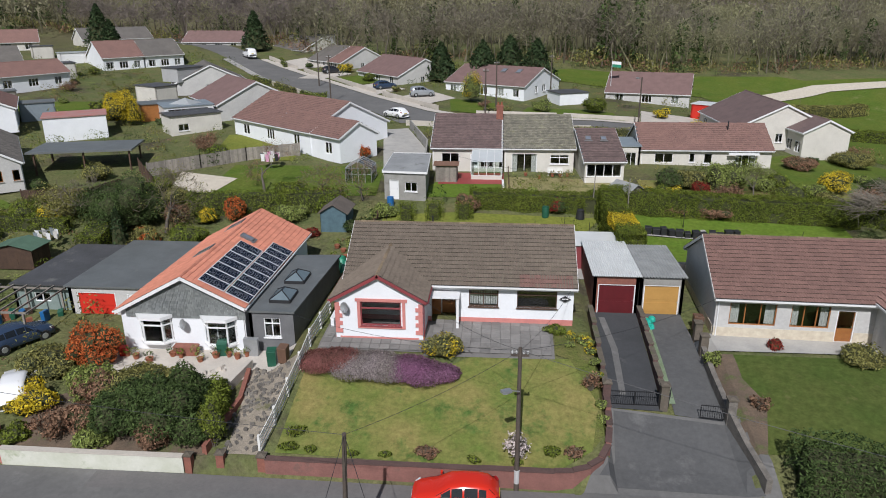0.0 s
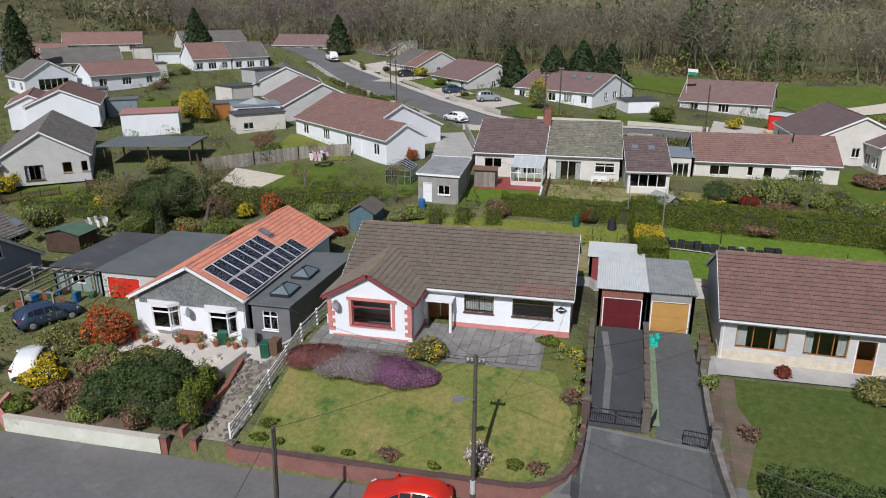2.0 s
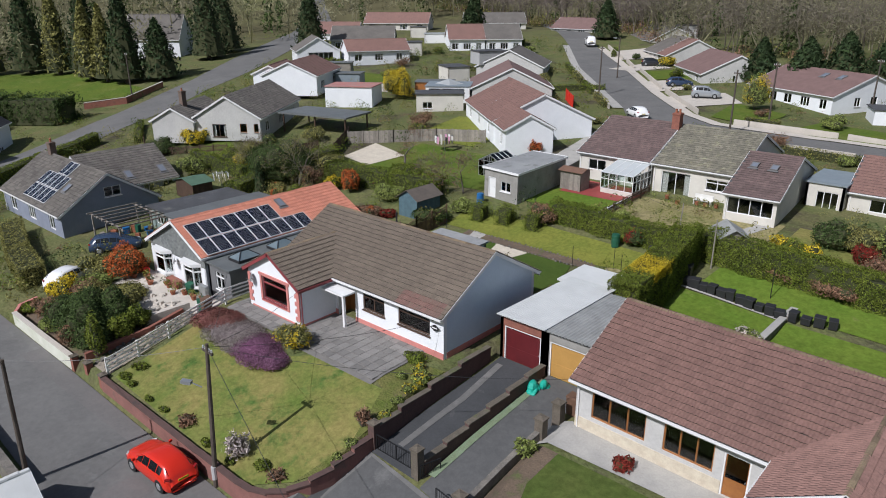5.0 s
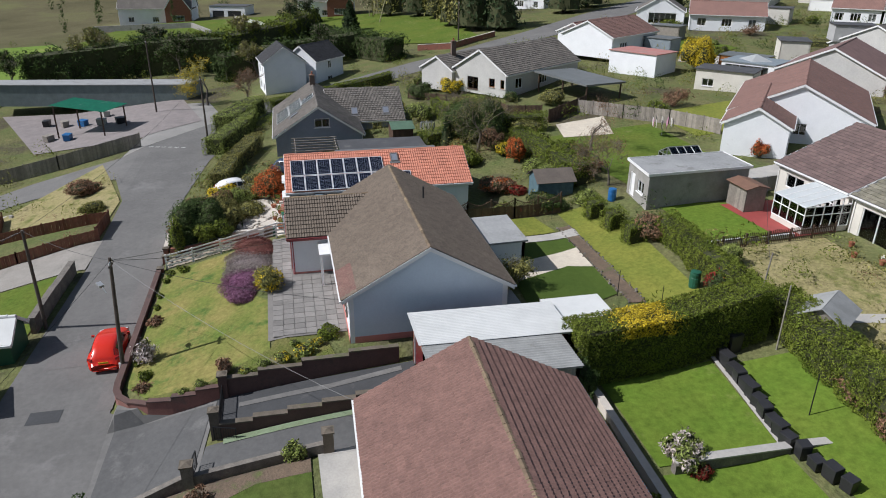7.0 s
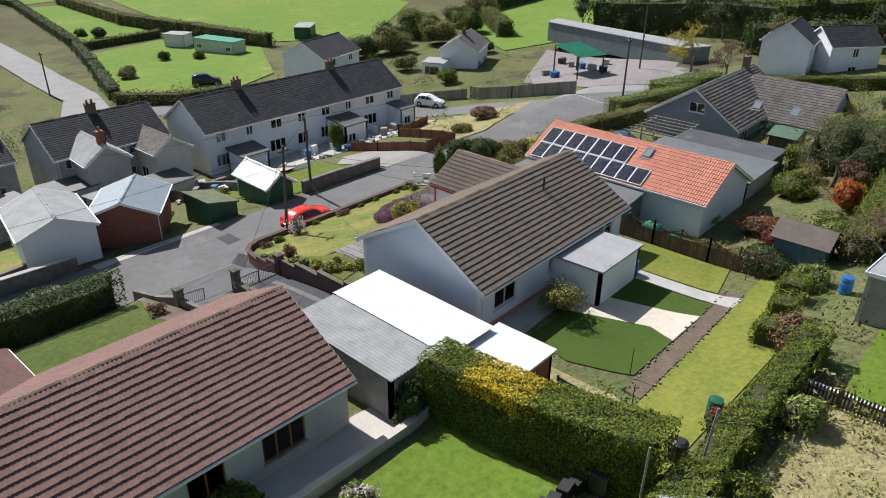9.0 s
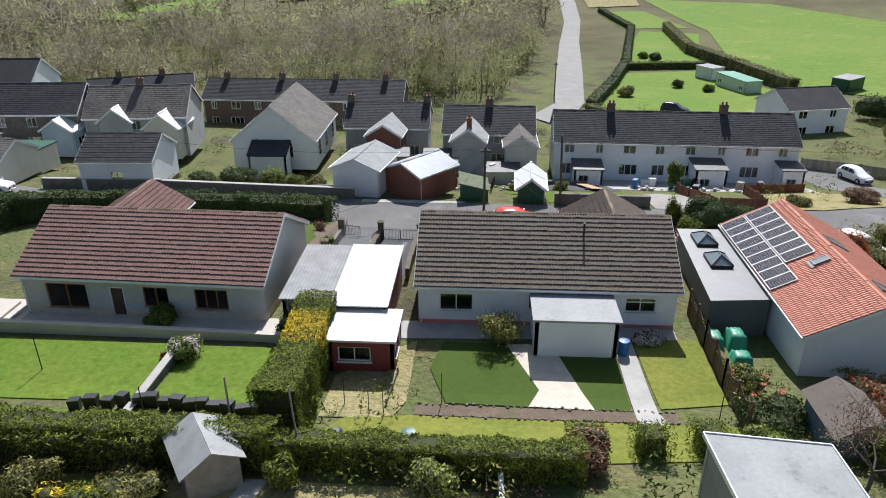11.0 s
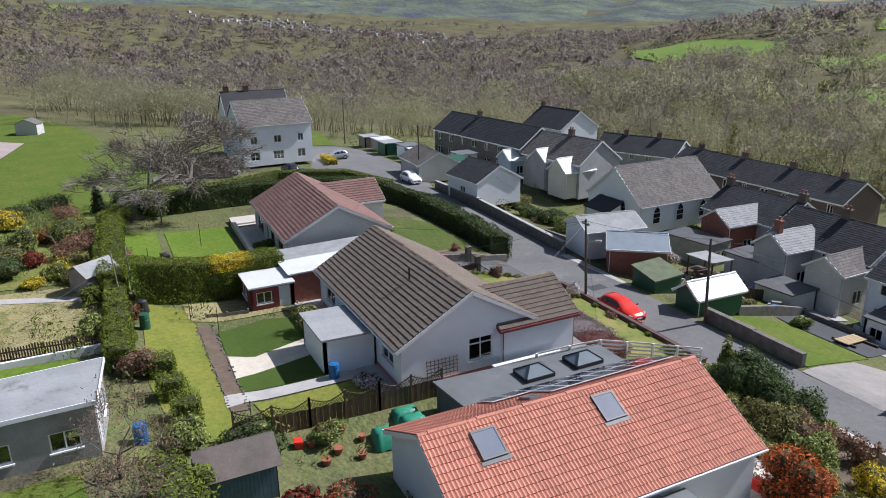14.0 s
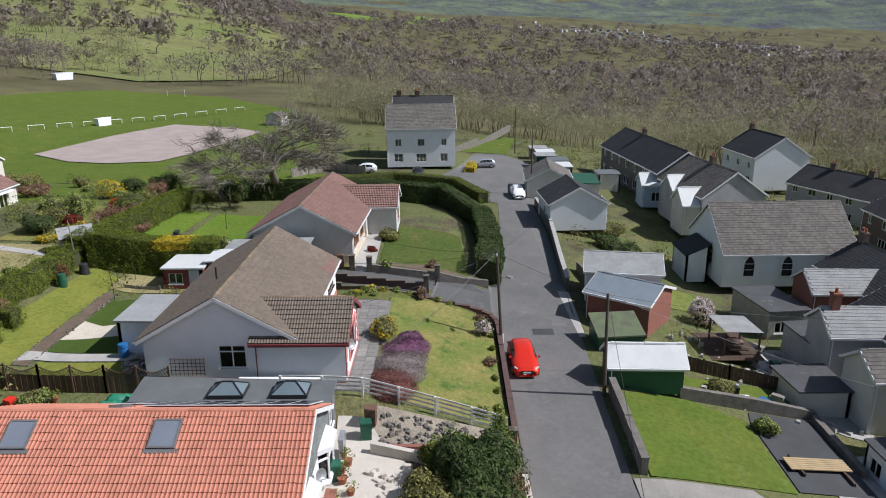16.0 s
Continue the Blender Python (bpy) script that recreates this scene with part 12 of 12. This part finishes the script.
for x, y in ((-8.4, 60.4), (-5.9, 60.8), (-3.2, 61.0)):
    hedge([(x - 0.45, y), (x + 0.45, y)], 1.3, 1.35, LEAF_GREEN, "square clipped topiary block on the lawn edge", leaf=0.06, density=260, seed=int(-x * 9), name="topiary")
shrub(-10.4, 60.7, 1.1, 1.0, 1.3, LEAF_LIGHT, "low rounded green mound")
shrub(-12.0, 54.6, 0.9, 0.9, 0.9, LEAF_LIGHT, "mixed flowering shrubs", accent=LEAF_OLIVE)
shrub(-2.9, 62.3, 1.20, 1.10, 1.50, LEAF_RUST, "rusty leaved shrub")
shrub(5.3, 62.5, 1.03, 0.95, 1.39, LEAF_DARK, "evergreen shrub with pink flowers", accent=LEAF_RED)
shrub(2.8, 64.2, 0.98, 0.90, 1.38, LEAF_LIGHT, "bright yellow-green shrub")
shrub(8.6, 64.3, 0.69, 0.64, 1.33, LEAF_GREEN, "green upright shrub")
shrub(14.4, 64.9, 1.41, 1.30, 0.99, LEAF_OLIVE, "rounded olive shrub")
shrub(14.1, 67.9, 0.97, 0.90, 0.68, LEAF_YELLOW, "low golden shrub")
shrub(15.9, 62.7, 1.65, 1.51, 1.15, LEAF_RUST, "bare brown thicket", bare=1.5)
shrub(19.2, 62.3, 1.58, 1.46, 1.11, LEAF_RUST, "russet shrub")
shrub(-11.9, 58.0, 1.61, 1.48, 1.13, LEAF_DARK, "dark spreading evergreen")
shrub(-18.1, 51.5, 1.34, 1.23, 0.94, LEAF_LIGHT, "yellow-green shrub")
shrub(-18.1, 55.7, 1.64, 1.51, 1.15, LEAF_RUST, "rusty flowering shrub", accent=LEAF_ORANGE)
shrub(19.7, 50.2, 1.06, 0.98, 0.99, LEAF_GREEN, "rounded garden shrub")
shrub(-16.4, 56.9, 0.91, 0.84, 0.64, LEAF_RED, "deep red shrub")
shrub(-15.6, 61.5, 1.30, 1.20, 1.76, LEAF_GREEN, "feathery green shrub")
shrub(-33.5, 57.7, 3.39, 3.12, 3.91, LEAF_DARK, "large dark evergreen tree")
shrub(-39.7, 59.0, 3.24, 2.98, 3.20, LEAF_OLIVE, "tangled bare thicket", bare=1.5)
shrub(-42.5, 58.9, 2.27, 2.08, 1.63, LEAF_GREEN, "rounded green shrub")
shrub(-30.3, 55.0, 1.00, 0.92, 1.49, LEAF_OLIVE, "yellow and copper shrub", accent=LEAF_ORANGE)
shrub(-26.6, 58.8, 1.10, 1.01, 1.24, LEAF_YELLOW, "variegated golden shrub", accent=LEAF_GREEN)
shrub(-24.0, 59.2, 1.00, 0.92, 2.14, LEAF_ORANGE, "orange flowering shrub")
shrub(-22.3, 61.8, 0.93, 0.86, 1.19, LEAF_RED, "red leaved shrub")
shrub(-18.8, 59.8, 1.50, 1.38, 1.35, LEAF_LIGHT, "yellow-green shrub")
shrub(-26.5, 55.1, 1.65, 1.52, 1.60, LEAF_GREEN, "green shrub")
shrub(-29.0, 58.4, 1.12, 1.03, 2.06, LEAF_RUST, "russet shrub")
shrub(-53.3, 94.8, 2.45, 2.26, 4.98, LEAF_YELLOW, "tall golden bush")
shrub(-5.1, 116.6, 1.7, 1.6, 5.0, LEAF_LIGHT, "tall clipped golden topiary", accent=LEAF_YELLOW, lobes=1, rough=0.08)
shrub(-15.9, 79.3, 0.77, 0.71, 1.44, LEAF_ORANGE, "small copper ball shrub")
shrub(21.1, 68.8, 1.20, 1.10, 2.89, LEAF_LIGHT, "young green tree")
shrub(18.8, 70.1, 1.77, 1.63, 1.68, LEAF_OLIVE, "brownish green shrub")
shrub(41.3, 85.8, 2.62, 2.41, 1.83, LEAF_OLIVE, "olive garden shrubs")
shrub(33.0, 79.6, 1.84, 1.70, 1.29, LEAF_RUST, "brown garden shrub")

for x, y, q, h, m, lab in ((-20.6, 32.6, 1.5, 2.2, LEAF_OLIVE, "olive shrub crowding the bed"), (-15.5, 30.0, 1.2, 2.0, LEAF_DARK, "dark shrub spilling over the wall"), (-15.0, 31.6, 0.9, 1.9, LEAF_GREEN, "bright ivy over the side wall"), (-15.4, 33.0, 0.8, 1.5, LEAF_GREEN, "bright ivy over the side wall"), (-22.7, 33.2, 1.2, 1.9, LEAF_LIGHT, "pale grey-green shrub in the bed"), (-18.6, 33.2, 1.4, 1.6, LEAF_OLIVE, "yellowish shrub in the bed"), (-21.6, 30.9, 1.3, 1.5, LEAF_RUST, "brown twiggy shrub in the bed"), (-17.6, 29.6, 1.0, 1.2, LEAF_RUST, "dead twigs over the white wall"), (-20.8, 29.7, 1.0, 1.0, LEAF_LIGHT, "light green shrub behind the wall")):
    shrub(x, y, q, q * 0.9, h, m, lab, density=130)

# shrubs of the allotment garden behind the long hedge
for x, y, q, h, m, lab, b in ((34, 66, 1.6, 2.2, LEAF_RUST, "bare brown thicket in the allotment", 0.35), (30.5, 65.6, 1.3, 1.6, LEAF_OLIVE, "olive shrub in the allotment garden", 0), (27.8, 67.6, 1.0, 1.5, LEAF_ORANGE, "copper shrub in the allotment garden", 0), (24.5, 64.6, 1.5, 1.7, LEAF_RUST, "bare reddish shrub behind the hedge", 0.35), (21, 65.6, 1.7, 2.0, LEAF_RUST, "bare reddish shrub behind the hedge", 0.35), (18, 64.8, 1.1, 1.4, LEAF_OLIVE, "olive shrub behind the hedge", 0),
                              (15.4, 66.4, 1.0, 1.3, LEAF_GREEN, "green shrub beside the path", 0), (36.5, 70, 1.6, 2.0, LEAF_DARK, "dark evergreen shrub at the field edge", 0), (39, 67, 1.5, 2.4, LEAF_DARK, "dark evergreen shrub at the field edge", 0), (19.5, 68.2, 0.9, 1.4, LEAF_RED, "dark red acer in the allotment", 0), (26, 70.6, 1.2, 1.3, LEAF_LIGHT, "spring green shrub in the allotment", 0), (37.5, 58.0, 1.4, 2.4, LEAF_DARK, "dark shrub beside the oak", 0), (44.5, 57.5, 1.8, 2.0, LEAF_GREEN, "green bush below the oak", 0)):
    shrub(x, y, q, q, h, m, lab, bare=b)
for x, y, h, k in ((-13.0, 63.6, 4.2, 41), (-17.2, 64.8, 3.8, 42)):
    bare_tree(x, y, h, 1.1, k, "small reddish budding tree in the garden", levels=5, trunk=0.1, twig=0.012, leaves=LEAF_RUST, leaf_n=1500, leaf=0.05, start=0.2, up=0.45)

# ---- roof tiles that can be told apart ----
for slab, o, u, v, n, tw, th, kind, (c0, c1), nr, material in LOOSE_TILES:
    V, F = tile_field(Vector((0, 0, 0)), Vector((1, 0, 0)), Vector((0, 1, 0)), Z, tw, th, tw, th, kind, 0)
    V = V.copy()
    V[:, 1] = np.where(V[:, 1] > th * 0.9, th * 1.05, V[:, 1])
    me = bpy.data.meshes.new("tile")
    me.from_pydata([tuple(map(float, p)) for p in V], [], [tuple(map(int, f)) for f in F])
    me.materials.append(material)
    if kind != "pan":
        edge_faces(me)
    off = root_of(slab).location
    r = random.Random(len(me.vertices) + c1)
    for c in range(c0, c1):
        for k in range(nr):
            ob = new("tile", me)
            ob.parent = slab
            p = Vector(o) + Vector(u) * (c * tw + (0.5 * tw if kind == "flat" and k % 2 else 0)) + Vector(v) * (k * th + r.gauss(0, 0.003)) + Vector(n) * r.uniform(0, 0.003) - off
            m = Matrix((u, v, n)).transposed().to_4x4()
            m.translation = p
            ob.matrix_local = m

# a patch of newer, redder tiles low on the white bungalow's front slope
up = Vector((0, 4.7, 3.97 - 1.32)).normalized()
side = Vector((1, 0, 0))
fresh = part("tiles", tile_field(Vector((1.4, 40.42, 1.32)) + side.cross(up) * 0.012, side, up, side.cross(up), 3.3, 1.02, 0.33, 0.34, "roll", 77), TILE_RED, bungalow, "patch of newer reddish replacement tiles")
fresh["kind"] = "stuff"
